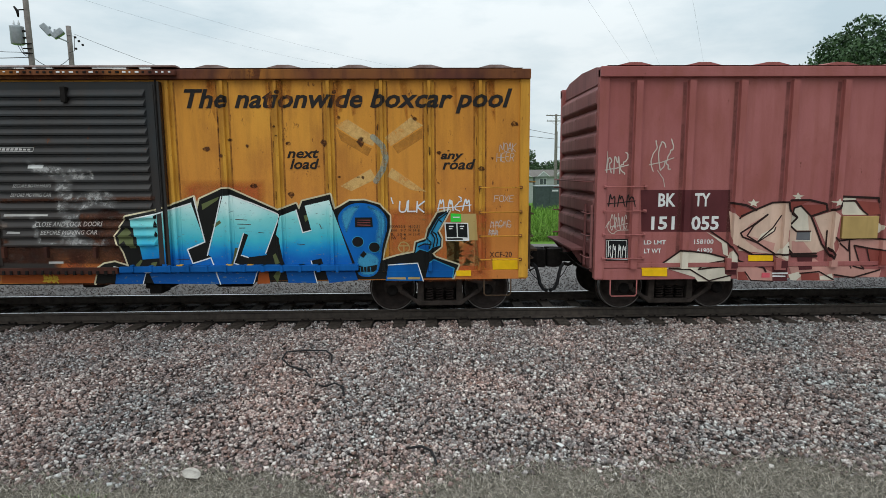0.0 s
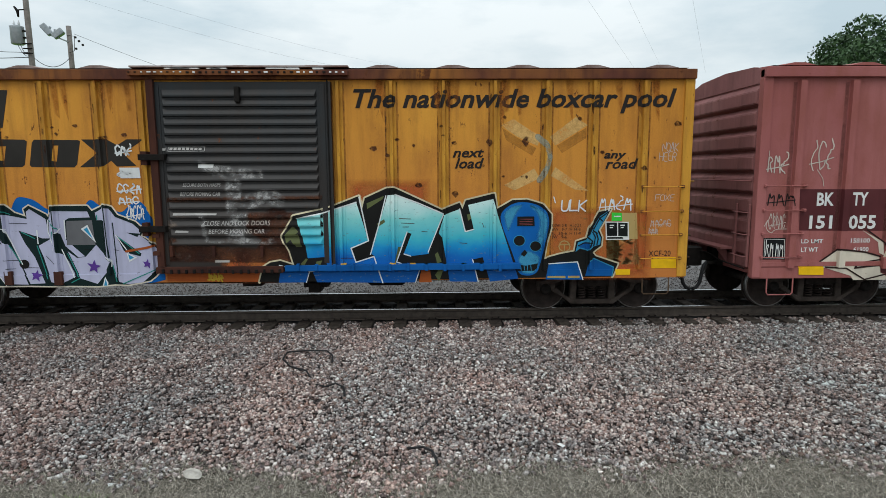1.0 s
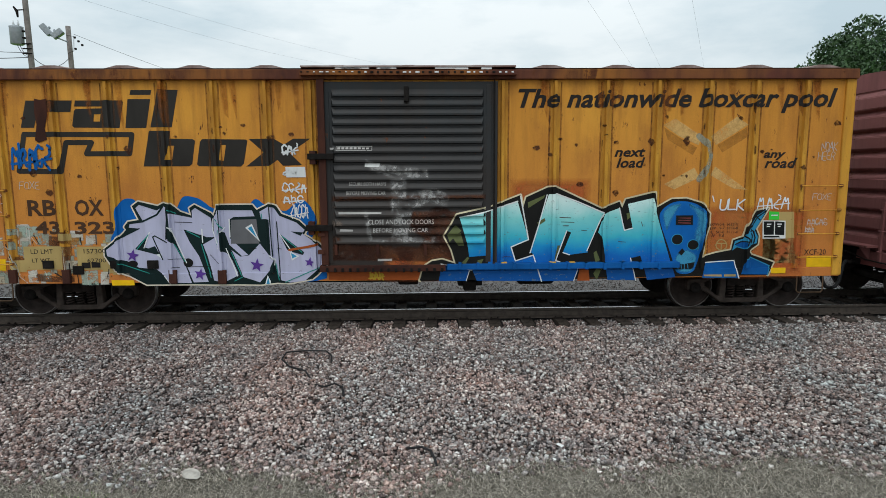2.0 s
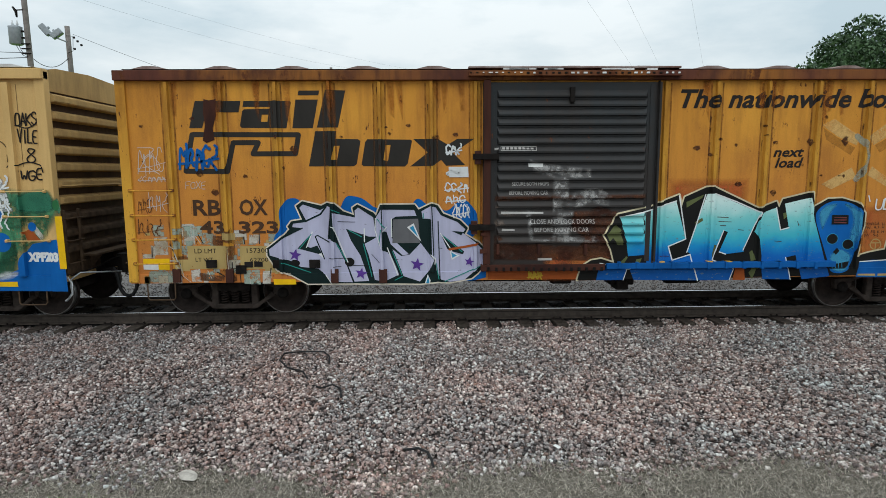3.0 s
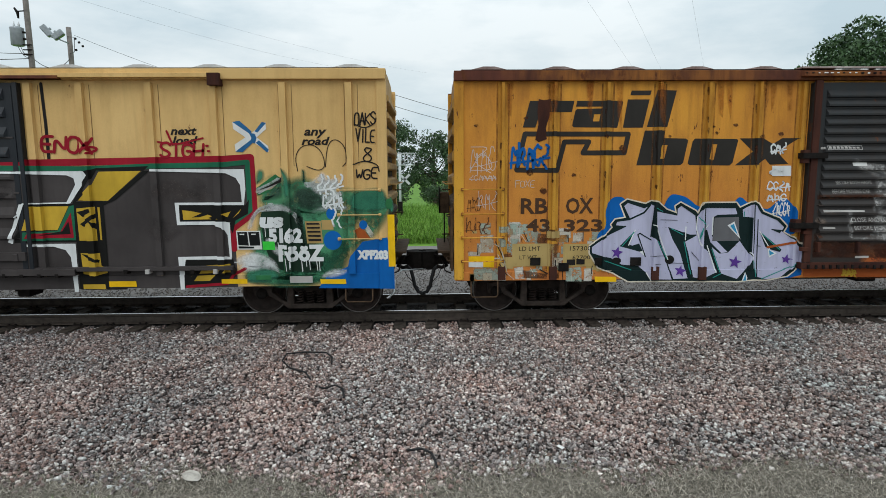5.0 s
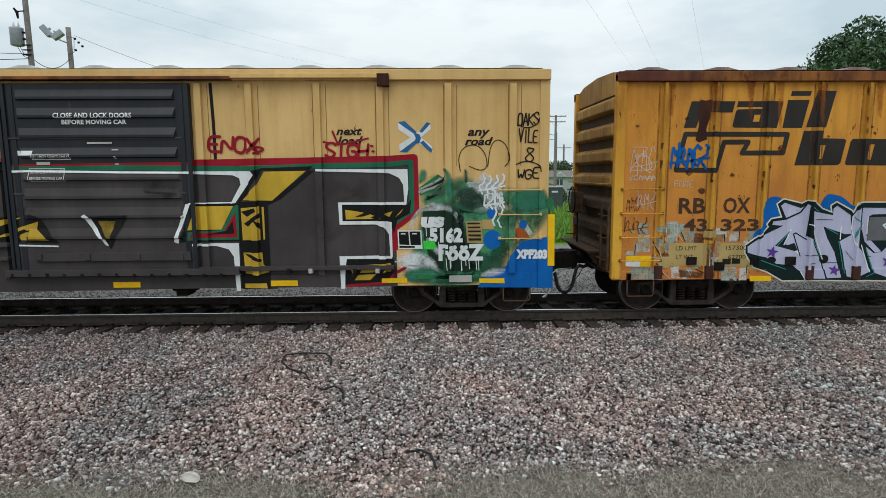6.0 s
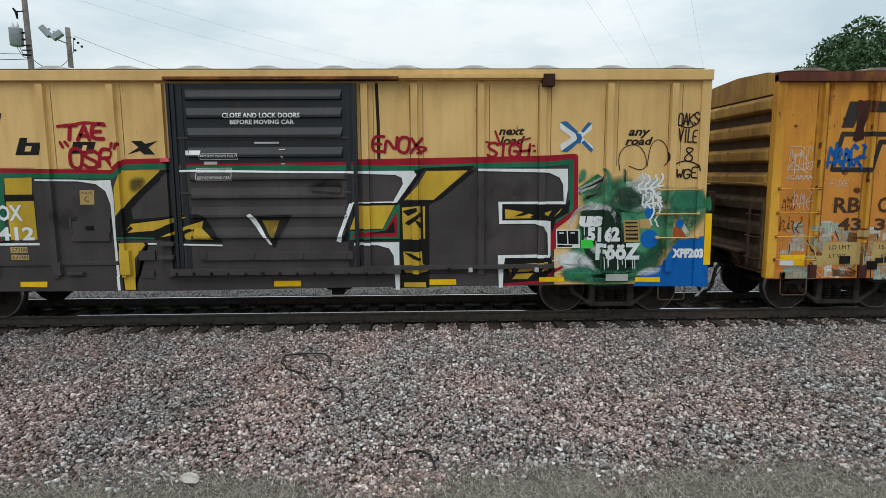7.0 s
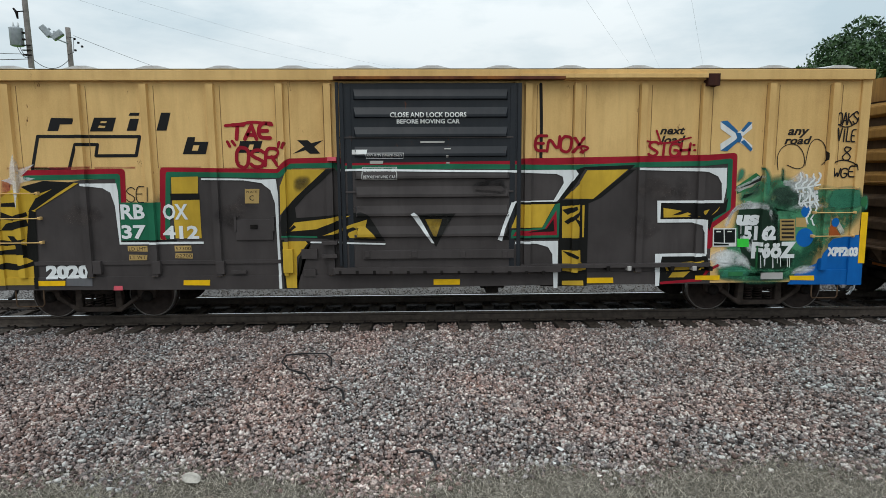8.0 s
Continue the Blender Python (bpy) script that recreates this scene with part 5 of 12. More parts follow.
fill(A, "faded_emblem", FADED_ORANGE, 1, (4.44, 3.36, 4.7, 3.19, 5.04, 3.01, 4.97, 2.88, 4.51, 3.15))
fill(A, "faded_emblem", FADED_ORANGE, 1, (5.91, 3.36, 5.4, 3.05, 5.49, 2.92, 5.91, 3.18))
line(A, "faded_emblem", FADED_BLUE, 2, 0.1, (5.06, 3.21, 5.23, 3.05, 5.28, 2.86, 5.23, 2.66, 5.1, 2.45))

# orange car: blue lettered mural with a skull and a hand
fill(A, "graffiti_halo", MIST_CREAM, 1, (0.15, 0.69, 0.23, 0.96, 0.37, 1.05, 0.55, 1.08, 0.79, 1, 0.72, 1.25, 0.59, 1.5, 0.73, 1.72, 0.81, 1.87, 1.39, 1.99, 1.94, 2.2, 1.99, 1.97, 2.04, 2.16, 2.42, 2.33, 2.55, 2.34, 3.38, 1.95, 3.7, 2.07, 3.75, 1.96, 3.81, 2.11, 4.31, 2.23, 4.36, 1.96, 4.44, 2, 4.63, 2.11, 4.89, 2.12, 5.16, 2.04, 5.33, 1.85, 5.33, 1.63, 5.25, 1.35, 5.18, 1.06, 5.48, 1.14, 5.75, 1.19, 5.78, 1.37, 5.96, 1.43, 6, 1.61, 6.17, 1.89, 6.39, 1.94, 6.24, 1.67, 6.18, 1.57, 6.24, 1.44, 6.23, 1.29, 6.07, 1.17, 6.13, 1.1, 6.54, 0.96, 6.44, 0.73), soft=-0.06)
line(A, "graffiti_outline", SPRAY_CREAM, 2, 0.055, (0.15, 0.69, 0.23, 0.96, 0.37, 1.05, 0.55, 1.08, 0.79, 1, 0.72, 1.25, 0.59, 1.5, 0.73, 1.72, 0.81, 1.87, 1.39, 1.99, 1.94, 2.2, 1.99, 1.97, 2.04, 2.16, 2.42, 2.33, 2.55, 2.34, 3.38, 1.95, 3.7, 2.07, 3.75, 1.96, 3.81, 2.11, 4.31, 2.23, 4.36, 1.96, 4.44, 2, 4.63, 2.11, 4.89, 2.12, 5.16, 2.04, 5.33, 1.85, 5.33, 1.63, 5.25, 1.35, 5.18, 1.06, 5.48, 1.14, 5.75, 1.19, 5.78, 1.37, 5.96, 1.43, 6, 1.61, 6.17, 1.89, 6.39, 1.94, 6.24, 1.67, 6.18, 1.57, 6.24, 1.44, 6.23, 1.29, 6.07, 1.17, 6.13, 1.1, 6.54, 0.96, 6.44, 0.73))
fill(A, "graffiti_shadow", SPRAY_BLACK, 3, (0.15, 0.69, 0.23, 0.96, 0.37, 1.05, 0.55, 1.08, 0.79, 1, 0.72, 1.25, 0.59, 1.5, 0.73, 1.72, 0.81, 1.87, 1.39, 1.99, 1.94, 2.2, 1.99, 1.97, 2.04, 2.16, 2.42, 2.33, 2.55, 2.34, 3.38, 1.95, 3.7, 2.07, 3.75, 1.96, 3.81, 2.11, 4.31, 2.23, 4.36, 1.96, 4.44, 2, 4.63, 2.11, 4.89, 2.12, 5.16, 2.04, 5.33, 1.85, 5.33, 1.63, 5.25, 1.35, 5.18, 1.06, 5.48, 1.14, 5.75, 1.19, 5.78, 1.37, 5.96, 1.43, 6, 1.61, 6.17, 1.89, 6.39, 1.94, 6.24, 1.67, 6.18, 1.57, 6.24, 1.44, 6.23, 1.29, 6.07, 1.17, 6.13, 1.1, 6.54, 0.96, 6.44, 0.73), label="black background of the spray-painted mural")
fill(A, "graffiti_letter", SPRAY_CYAN, 4, (0.86, 1.82, 1.31, 1.91, 1.89, 2.09, 2.09, 1.41, 1.78, 1.28, 1.86, 1.04, 2.18, 1.13, 2.32, 0.66, 1.17, 0.68, 1.08, 0.9, 1.38, 0.96, 1.32, 1.14, 1.03, 1.12, 1, 1.33), label="cyan to blue spray-painted letter")
fill(A, "graffiti_letter", SPRAY_CYAN, 4, (0.55, 1, 0.99, 0.88, 1.05, 0.87, 0.98, 0.68, 0.49, 0.68))
fill(A, "graffiti_letter", SPRAY_CYAN, 4, (2.44, 2.21, 2.57, 2.22, 3.41, 1.87, 3.14, 1.22, 3.16, 1.17, 2.83, 1.13, 2.71, 1.18, 2.85, 1.53, 2.77, 1.56, 2.58, 1.03, 2.66, 1, 3.03, 0.96, 2.92, 0.66, 2.33, 0.66, 2.19, 1.14, 2.12, 1.19), label="cyan to blue spray-painted letter with white rim")
fill(A, "graffiti_letter", SPRAY_CYAN, 4, (3.43, 1.86, 3.7, 1.96, 3.8, 1.56, 3.95, 1.6, 3.85, 2.03, 4.29, 2.13, 4.37, 1.86, 4.75, 0.71, 4.24, 0.66, 4.11, 1.1, 3.93, 1.06, 4.03, 0.66, 3.52, 0.67, 3.39, 1.46, 3.33, 1.53), label="cyan to blue spray-painted letter")
fill(A, "graffiti_accent", SPRAY_ORANGE, 4, (3.03, 0.95, 3.16, 0.97, 3.2, 0.66, 2.97, 0.66))
fill(A, "graffiti_accent", SPRAY_OLIVE, 4, (0.64, 1.52, 0.79, 1.69, 0.89, 1.59, 0.68, 1.39))
fill(A, "graffiti_accent", SPRAY_OLIVE, 4, (0.72, 1.49, 0.88, 1.55, 0.94, 1.32, 0.84, 1.32))
fill(A, "graffiti_accent", SPRAY_OLIVE, 4, (2.07, 2.07, 2.38, 2.2, 2.35, 2.14, 2.08, 1.97))
fill(A, "graffiti_accent", SPRAY_OLIVE, 4, (2.24, 1.71, 2.37, 1.79, 2.39, 1.74, 2.27, 1.66))
fill(A, "graffiti_accent", SPRAY_OLIVE, 4, (2.54, 0.98, 2.61, 1.3, 2.66, 1.3, 2.59, 1.07))
fill(A, "graffiti_accent", SPRAY_OLIVE, 4, (3.26, 1.16, 3.31, 1.2, 3.38, 1.03, 3.3, 0.99))
fill(A, "graffiti_accent", SPRAY_OLIVE, 4, (3.83, 1.86, 3.95, 1.89, 3.9, 1.79, 3.85, 1.75))
fill(A, "graffiti_accent", SPRAY_OLIVE, 4, (0.9, 1.02, 1, 1.12, 1.03, 1.1, 0.95, 0.97))
fill(A, "graffiti_accent", SPRAY_OLIVE, 4, (1.18, 1.06, 1.28, 1.08, 1.24, 0.98, 1.16, 0.96))
fill(A, "graffiti_accent", SPRAY_OLIVE, 4, (3.26, 0.79, 3.4, 0.99, 3.41, 0.89, 3.33, 0.67))
line(A, "graffiti_outline", SPRAY_WHITE, 6, 0.022, (1.94, 2.18, 2.09, 1.41, 1.78, 1.28, 1.86, 1.03, 2.18, 1.13, 2.33, 0.66))
line(A, "graffiti_outline", SPRAY_WHITE, 6, 0.018, (0.53, 1, 0.86, 0.92, 1.07, 0.87, 1.38, 0.96))
line(A, "graffiti_outline", SPRAY_WHITE, 6, 0.02, (2.41, 2.2, 2.27, 1.67, 2.12, 1.17))
line(A, "graffiti_outline", SPRAY_WHITE, 6, 0.02, (2.77, 1.56, 2.58, 1.03, 2.66, 1))
line(A, "graffiti_outline", SPRAY_WHITE, 6, 0.018, (3.41, 1.86, 3.14, 1.2))
line(A, "graffiti_outline", SPRAY_WHITE, 6, 0.02, (3.7, 1.96, 3.8, 1.56, 3.95, 1.6))
line(A, "graffiti_outline", SPRAY_WHITE, 6, 0.018, (3.93, 1.06, 4.03, 0.66))
line(A, "graffiti_outline", SPRAY_WHITE, 6, 0.02, (2.83, 1.13, 2.71, 1.17))
line(A, "graffiti_outline", SPRAY_WHITE, 6, 0.016, (3.01, 0.96, 2.91, 0.66))
line(A, "graffiti_outline", SPRAY_WHITE, 6, 0.016, (1.04, 0.87, 0.98, 0.68))
line(A, "graffiti_outline", SPRAY_WHITE, 6, 0.022, (0.86, 1.82, 1.31, 1.91, 1.89, 2.09))
line(A, "graffiti_outline", SPRAY_WHITE, 6, 0.022, (2.57, 2.22, 2.97, 2.07, 3.41, 1.88))
line(A, "paint_scratch", RUST, 5, 0.012, (2.64, 1.8, 2.84, 1.79))
line(A, "paint_scratch", RUST, 5, 0.01, (2.67, 1.72, 2.9, 1.71))
line(A, "paint_scratch", RUST, 5, 0.012, (2.7, 1.65, 2.8, 1.65))
line(A, "paint_scratch", RUST, 5, 0.01, (3.03, 1.57, 3.13, 1.56))
line(A, "paint_scratch", RUST, 5, 0.01, (3.7, 1.36, 3.83, 1.35))
line(A, "paint_scratch", RUST, 5, 0.01, (4.1, 1.71, 4.13, 1.63))
line(A, "paint_scratch", RUST, 5, 0.01, (1.61, 1.11, 1.8, 1.1))
fill(A, "graffiti_skull", SPRAY_BLUE2, 4, smooth((4.42, 1.89, 4.63, 2.06, 4.89, 2.08, 5.15, 2, 5.29, 1.82, 5.28, 1.58, 5.21, 1.35, 5.16, 1.04, 5.08, 0.77, 4.76, 0.76, 4.71, 0.98, 4.57, 1.35, 4.43, 1.71)), label="blue spray-painted skull")
fill(A, "graffiti_accent", MIST_SKY, 5, smooth((4.86, 2.06, 5.15, 1.99, 5.29, 1.82, 5.28, 1.58, 5.2, 1.35, 5.13, 1.11, 5.04, 1.45, 5.13, 1.79)), soft=0.06)
fill(A, "graffiti_accent", MIST_SKY, 5, smooth((4.74, 1.13, 4.91, 1.25, 5.13, 1.13, 5.15, 1.03, 5.07, 0.77, 4.78, 0.78, 4.72, 0.98)), soft=0.05)
fill(A, "graffiti_accent", MIST_SKY, 5, smooth((4.45, 1.89, 4.63, 2.04, 4.86, 2.04, 4.7, 1.86, 4.57, 1.49, 4.5, 1.66)), soft=0.05)
disc(A, "graffiti_rim", SPRAY_SKY, 6, 4.76, 1.39, 0.11, 0.102)
disc(A, "graffiti_mark", SPRAY_BLACK, 7, 4.76, 1.39, 0.098, 0.09)
disc(A, "graffiti_rim", SPRAY_SKY, 6, 5.05, 1.29, 0.107, 0.099)
disc(A, "graffiti_mark", SPRAY_BLACK, 7, 5.05, 1.29, 0.095, 0.087)
fill(A, "graffiti_mark", SPRAY_BLACK, 6, (4.79, 1.15, 4.86, 1.23, 4.91, 1.17, 4.85, 1.1))
fill(A, "graffiti_mark", SPRAY_BLACK, 6, (4.71, 0.97, 4.88, 0.94, 5.1, 0.98, 5.08, 0.89, 5.03, 0.85, 4.74, 0.85))
line(A, "graffiti_accent", SPRAY_SKY, 7, 0.012, (4.79, 0.94, 4.8, 0.86))
line(A, "graffiti_accent", SPRAY_SKY, 7, 0.012, (4.85, 0.94, 4.86, 0.86))
line(A, "graffiti_accent", SPRAY_SKY, 7, 0.012, (4.91, 0.94, 4.91, 0.86))
line(A, "graffiti_accent", SPRAY_SKY, 7, 0.012, (4.97, 0.94, 4.98, 0.86))
line(A, "graffiti_outline", SPRAY_BLACK, 5, 0.03, (4.43, 1.92, 4.63, 2.08, 4.89, 2.1, 5.16, 2.02, 5.31, 1.83, 5.3, 1.62, 5.22, 1.34, 5.18, 1.06))
fill(A, "graffiti_arm", SPRAY_BLUE, 4, (5.24, 0.69, 5.29, 0.97, 5.52, 1, 5.82, 1, 5.91, 0.68), label="blue spray-painted sleeve")
fill(A, "graffiti_arm", SPRAY_BLUE, 4, (5.95, 0.75, 6.02, 1.02, 6.1, 1.06, 6.46, 0.9, 6.43, 0.74))
line(A, "graffiti_outline", SPRAY_WHITE, 6, 0.018, (5.29, 0.97, 5.81, 1, 5.91, 0.68))
line(A, "graffiti_outline", SPRAY_SKY, 6, 0.018, (6.02, 1.02, 6.1, 1.06, 6.46, 0.9, 6.43, 0.74))
fill(A, "graffiti_hand", SPRAY_SKY, 4, (5.77, 1.18, 5.81, 1.35, 5.95, 1.39, 6.01, 1.49, 6.04, 1.57, 6.19, 1.81, 6.36, 1.92, 6.23, 1.67, 6.16, 1.54, 6.22, 1.43, 6.21, 1.31, 6.07, 1.27, 5.99, 1.2, 5.85, 1.24), label="light blue spray-painted pointing hand")
fill(A, "graffiti_accent", SPRAY_BLUE, 5, (5.82, 1.29, 5.95, 1.36, 6.05, 1.29, 5.99, 1.22, 5.85, 1.26))
line(A, "graffiti_mark", SPRAY_BLACK, 6, 0.022, (6.05, 1.53, 6.19, 1.78, 6.34, 1.89))
line(A, "graffiti_mark", SPRAY_BLACK, 6, 0.022, (5.98, 1.44, 6.05, 1.38, 6.02, 1.27))
line(A, "graffiti_mark", SPRAY_BLACK, 6, 0.022, (6.06, 1.54, 6.12, 1.44, 6.09, 1.29))
line(A, "graffiti_mark", SPRAY_BLACK, 6, 0.022, (6.13, 1.53, 6.17, 1.41, 6.15, 1.31))
line(A, "graffiti_mark", SPRAY_BLACK, 6, 0.022, (5.82, 1.29, 5.92, 1.34, 6.05, 1.34))
line(A, "graffiti_mark", SPRAY_BLACK, 6, 0.022, (6.17, 1.79, 6.24, 1.73))
line(A, "graffiti_mark", SPRAY_BLACK, 6, 0.022, (6.06, 1.57, 6.15, 1.51))
fill(A, "notice_plate", SIGN_DARK, 7, (4.72, 1.82, 5.02, 1.82, 5.03, 1.65, 4.72, 1.65), label="small dark notice with faint red print")
fill(A, "notice_print", PRINT_RED, 8, (4.76, 1.78, 4.99, 1.78, 4.99, 1.76, 4.76, 1.77))
fill(A, "notice_print", PRINT_RED, 8, (4.76, 1.74, 4.99, 1.74, 4.99, 1.72, 4.76, 1.72))
fill(A, "notice_print", PRINT_RED, 8, (4.76, 1.7, 4.99, 1.69, 4.99, 1.67, 4.76, 1.68))
fill(A, "stencil_print", PRINT_TAN, 5, (5.27, 0.75, 5.59, 0.75, 5.6, 0.71, 5.27, 0.72))
fill(A, "stencil_print", PRINT_TAN, 5, (5.64, 0.75, 5.85, 0.75, 5.85, 0.71, 5.64, 0.71))

# orange car: placards, tapes and tags
fill(A, "paper_patch", FADED_TAN, 1, (5.68, 1.86, 6.03, 1.86, 6.05, 1.54, 5.69, 1.54))
fill(A, "paper_patch", FADED_TAN, 1, (6.32, 1.4, 6.87, 1.4, 6.9, 0.94, 6.34, 0.95))
fill(A, "paper_patch", FADED_TAN, 1, (6.58, 1.87, 6.85, 1.87, 6.88, 1.4, 6.61, 1.4))
fill(A, "placard_border", SIGN_WHITE, 3, (6.29, 1.72, 6.71, 1.71, 6.73, 1.39, 6.31, 1.39))
fill(A, "placard", SIGN_DARK, 4, (6.31, 1.7, 6.5, 1.7, 6.51, 1.46, 6.33, 1.46), label="black and white consolidated stencil placard")
fill(A, "placard", SIGN_DARK, 4, (6.52, 1.7, 6.69, 1.69, 6.7, 1.45, 6.53, 1.46))
fill(A, "placard", SIGN_DARK, 4, (6.33, 1.44, 6.61, 1.44, 6.62, 1.41, 6.33, 1.41))
fill(A, "placard_print", SIGN_WHITE, 5, (6.37, 1.66, 6.45, 1.66, 6.45, 1.64, 6.37, 1.64))
fill(A, "placard_print", SIGN_WHITE, 5, (6.37, 1.62, 6.43, 1.62, 6.43, 1.6, 6.37, 1.6))
fill(A, "placard_print", SIGN_WHITE, 5, (6.56, 1.66, 6.64, 1.66, 6.64, 1.64, 6.56, 1.64))
fill(A, "placard_print", SIGN_WHITE, 5, (6.57, 1.62, 6.62, 1.62, 6.62, 1.6, 6.57, 1.6))
fill(A, "sticker", STICKER_GREEN, 3, (6.4, 1.88, 6.58, 1.87, 6.59, 1.73, 6.4, 1.73), label="bright green sticker")
fill(A, "sticker_print", SIGN_WHITE, 4, (6.44, 1.82, 6.56, 1.82, 6.56, 1.8, 6.44, 1.8))
text(A, "EXW10-8", STENCIL_DARK, 2, 5.34, 5.6, 1.63, 1.68, 0.0, 0.0)
text(A, "H 12-11", STENCIL_DARK, 2, 5.66, 5.85, 1.62, 1.68, 0.0, 0.0)
text(A, "EW   9-7", STENCIL_DARK, 2, 5.35, 5.61, 1.56, 1.61, 0.0, 0.0)
text(A, "H 14-8", STENCIL_DARK, 2, 5.66, 5.85, 1.56, 1.61, 0.0, 0.0)
text(A, "IL  50-6", STENCIL_DARK, 2, 5.35, 5.61, 1.49, 1.54, 0.0, 0.0)
text(A, "H 11-0", STENCIL_DARK, 2, 5.66, 5.86, 1.49, 1.54, 0.0, 0.0)
text(A, "IW   9-6", STENCIL_DARK, 2, 5.35, 5.61, 1.42, 1.48, 0.0, 0.0)
line(A, "stencil_ring", PRINT_TAN, 2, 0.02, (5.67, 1.28, 5.66, 1.23, 5.62, 1.2, 5.58, 1.18, 5.53, 1.2, 5.49, 1.23, 5.47, 1.28, 5.49, 1.33, 5.52, 1.37, 5.57, 1.38, 5.62, 1.36, 5.65, 1.33, 5.67, 1.28))
line(A, "stencil_ring", PRINT_TAN, 2, 0.02, (5.49, 1.31, 5.65, 1.31))
line(A, "stencil_ring", PRINT_TAN, 2, 0.02, (5.57, 1.31, 5.57, 1.2))
fill(A, "reflector_tape", YELLOW_TAPE, 4, (6.49, 0.86, 6.76, 0.86, 6.76, 0.76, 6.5, 0.76))
fill(A, "reflector_tape", YELLOW_TAPE, 3, (7.14, 1.07, 7.59, 1.07, 7.6, 0.87, 7.15, 0.87))
text(A, "XCF-20", STENCIL_DARK, 2, 7.09, 7.49, 1.09, 1.19, 0.0, 0.0)
tag_word(A, "ULK", SPRAY_WHITE, 5, 0.026, 5.48, 1.91, 5.94, 2.1, 10)
line(A, "scrawl_tag", SPRAY_WHITE, 5, 0.02, (5.36, 2.16, 5.39, 2.06))
scrawl(A, "scrawl_tag", SPRAY_WHITE, 5, 0.022, 6.17, 1.92, 6.76, 2.17, 4, 4)
tag_word(A, "NOAK", CHALK, 3, 0.01, 7.25, 2.95, 7.54, 3.1, 11)
tag_word(A, "HEER", CHALK, 3, 0.01, 7.2, 2.78, 7.51, 2.92, 12)
tag_word(A, "FOXE", CHALK, 3, 0.009, 7.16, 2.08, 7.51, 2.19, 13)
scrawl(A, "scrawl_tag", CHALK, 3, 0.01, 7.1, 1.62, 7.47, 1.76, 8, 5)
scrawl(A, "scrawl_tag", CHALK, 3, 0.012, 7.07, 1.48, 7.24, 1.6, 9, 3)

# orange car: door
fill(A, "dust_patch", DUST_PALE, 1, (0.09, 1.49, 0.26, 1.57, 0.46, 1.54, 0.53, 1.44, 0.32, 1.39), soft=0.05)
fill(A, "dust_patch", DUST_PALE, 1, (-0.03, 1.89, 0.04, 1.93, 0.12, 1.91, 0.15, 1.87, 0.06, 1.85), soft=0.05)
fill(A, "dust_patch", DUST_PALE, 1, (-1.34, 1.19, -1.19, 1.26, -1.02, 1.23, -0.97, 1.15, -1.15, 1.1), soft=0.05)
fill(A, "dust_patch", DUST_PALE, 1, (0.2, 1.83, 0.34, 1.9, 0.5, 1.88, 0.55, 1.8, 0.38, 1.75), soft=0.05)
fill(A, "dust_patch", DUST_PALE, 1, (0.29, 1.17, 0.42, 1.23, 0.56, 1.21, 0.61, 1.14, 0.45, 1.1), soft=0.05)
fill(A, "dust_patch", DUST_PALE, 1, (-1.26, 1.89, -1.14, 1.95, -1, 1.92, -0.96, 1.86, -1.1, 1.82), soft=0.05)
fill(A, "dust_patch", RUST_RUN, 1, (0.3, 1.95, 0.46, 2.03, 0.66, 2, 0.72, 1.91, 0.52, 1.85), soft=0.05)
fill(A, "dust_patch", DUST_PALE, 1, (-1.12, 1.33, -1.02, 1.38, -0.91, 1.36, -0.87, 1.3, -0.99, 1.27), soft=0.05)
fill(A, "dust_patch", RUST_RUN, 1, (-1.53, 1.46, -1.4, 1.53, -1.24, 1.51, -1.19, 1.43, -1.36, 1.38), soft=0.05)
fill(A, "dust_patch", DUST_PALE, 1, (-1.29, 1.91, -1.19, 1.96, -1.09, 1.94, -1.05, 1.89, -1.17, 1.86), soft=0.05)
fill(A, "dust_patch", DUST_PALE, 1, (0.26, 1.25, 0.34, 1.29, 0.43, 1.28, 0.46, 1.23, 0.36, 1.21), soft=0.05)
fill(A, "dust_patch", DUST_PALE, 1, (-1.57, 1.74, -1.4, 1.82, -1.21, 1.8, -1.15, 1.7, -1.35, 1.64), soft=0.05)
fill(A, "dust_patch", DUST_PALE, 1, (-0.45, 1.44, -0.31, 1.51, -0.14, 1.49, -0.08, 1.4, -0.26, 1.36), soft=0.05)
fill(A, "dust_patch", DUST_PALE, 1, (0.46, 1.86, 0.53, 1.9, 0.62, 1.88, 0.65, 1.84, 0.55, 1.81), soft=0.05)
fill(A, "dust_patch", DUST_PALE, 1, (-1.44, 2.02, -1.36, 2.06, -1.27, 2.04, -1.24, 2, -1.34, 1.97), soft=0.05)
fill(A, "dust_patch", RUST_RUN, 1, (0.45, 1.3, 0.61, 1.38, 0.8, 1.35, 0.87, 1.25, 0.66, 1.2), soft=0.05)
fill(A, "paint_ghost", GHOST, 2, (-0.78, 2.86, -0.6, 2.78, 0.32, 2.67, 0.35, 2.5, -0.04, 2.49, -0.05, 2.17, 0.12, 2.32, 0.48, 2.36, 0.7, 2.19, 0.64, 2, 0.36, 2.06, 0.05, 1.95, -0.01, 1.53, 0.23, 1.45, 0.46, 1.5, 0.45, 1.36, -0.32, 1.37, -0.74, 1.4, -0.83, 1.96, -0.72, 1.96, -0.65, 1.45, -0.35, 1.45, -0.35, 2.49, -0.69, 2.62), label="worn whitish ghost of old lettering", soft=0.05)
fill(A, "paint_ghost", GHOST, 2, (0.03, 2.12, 0.26, 2.28, 0.59, 2.22, 0.69, 2.11, 0.31, 2.07), soft=0.05)
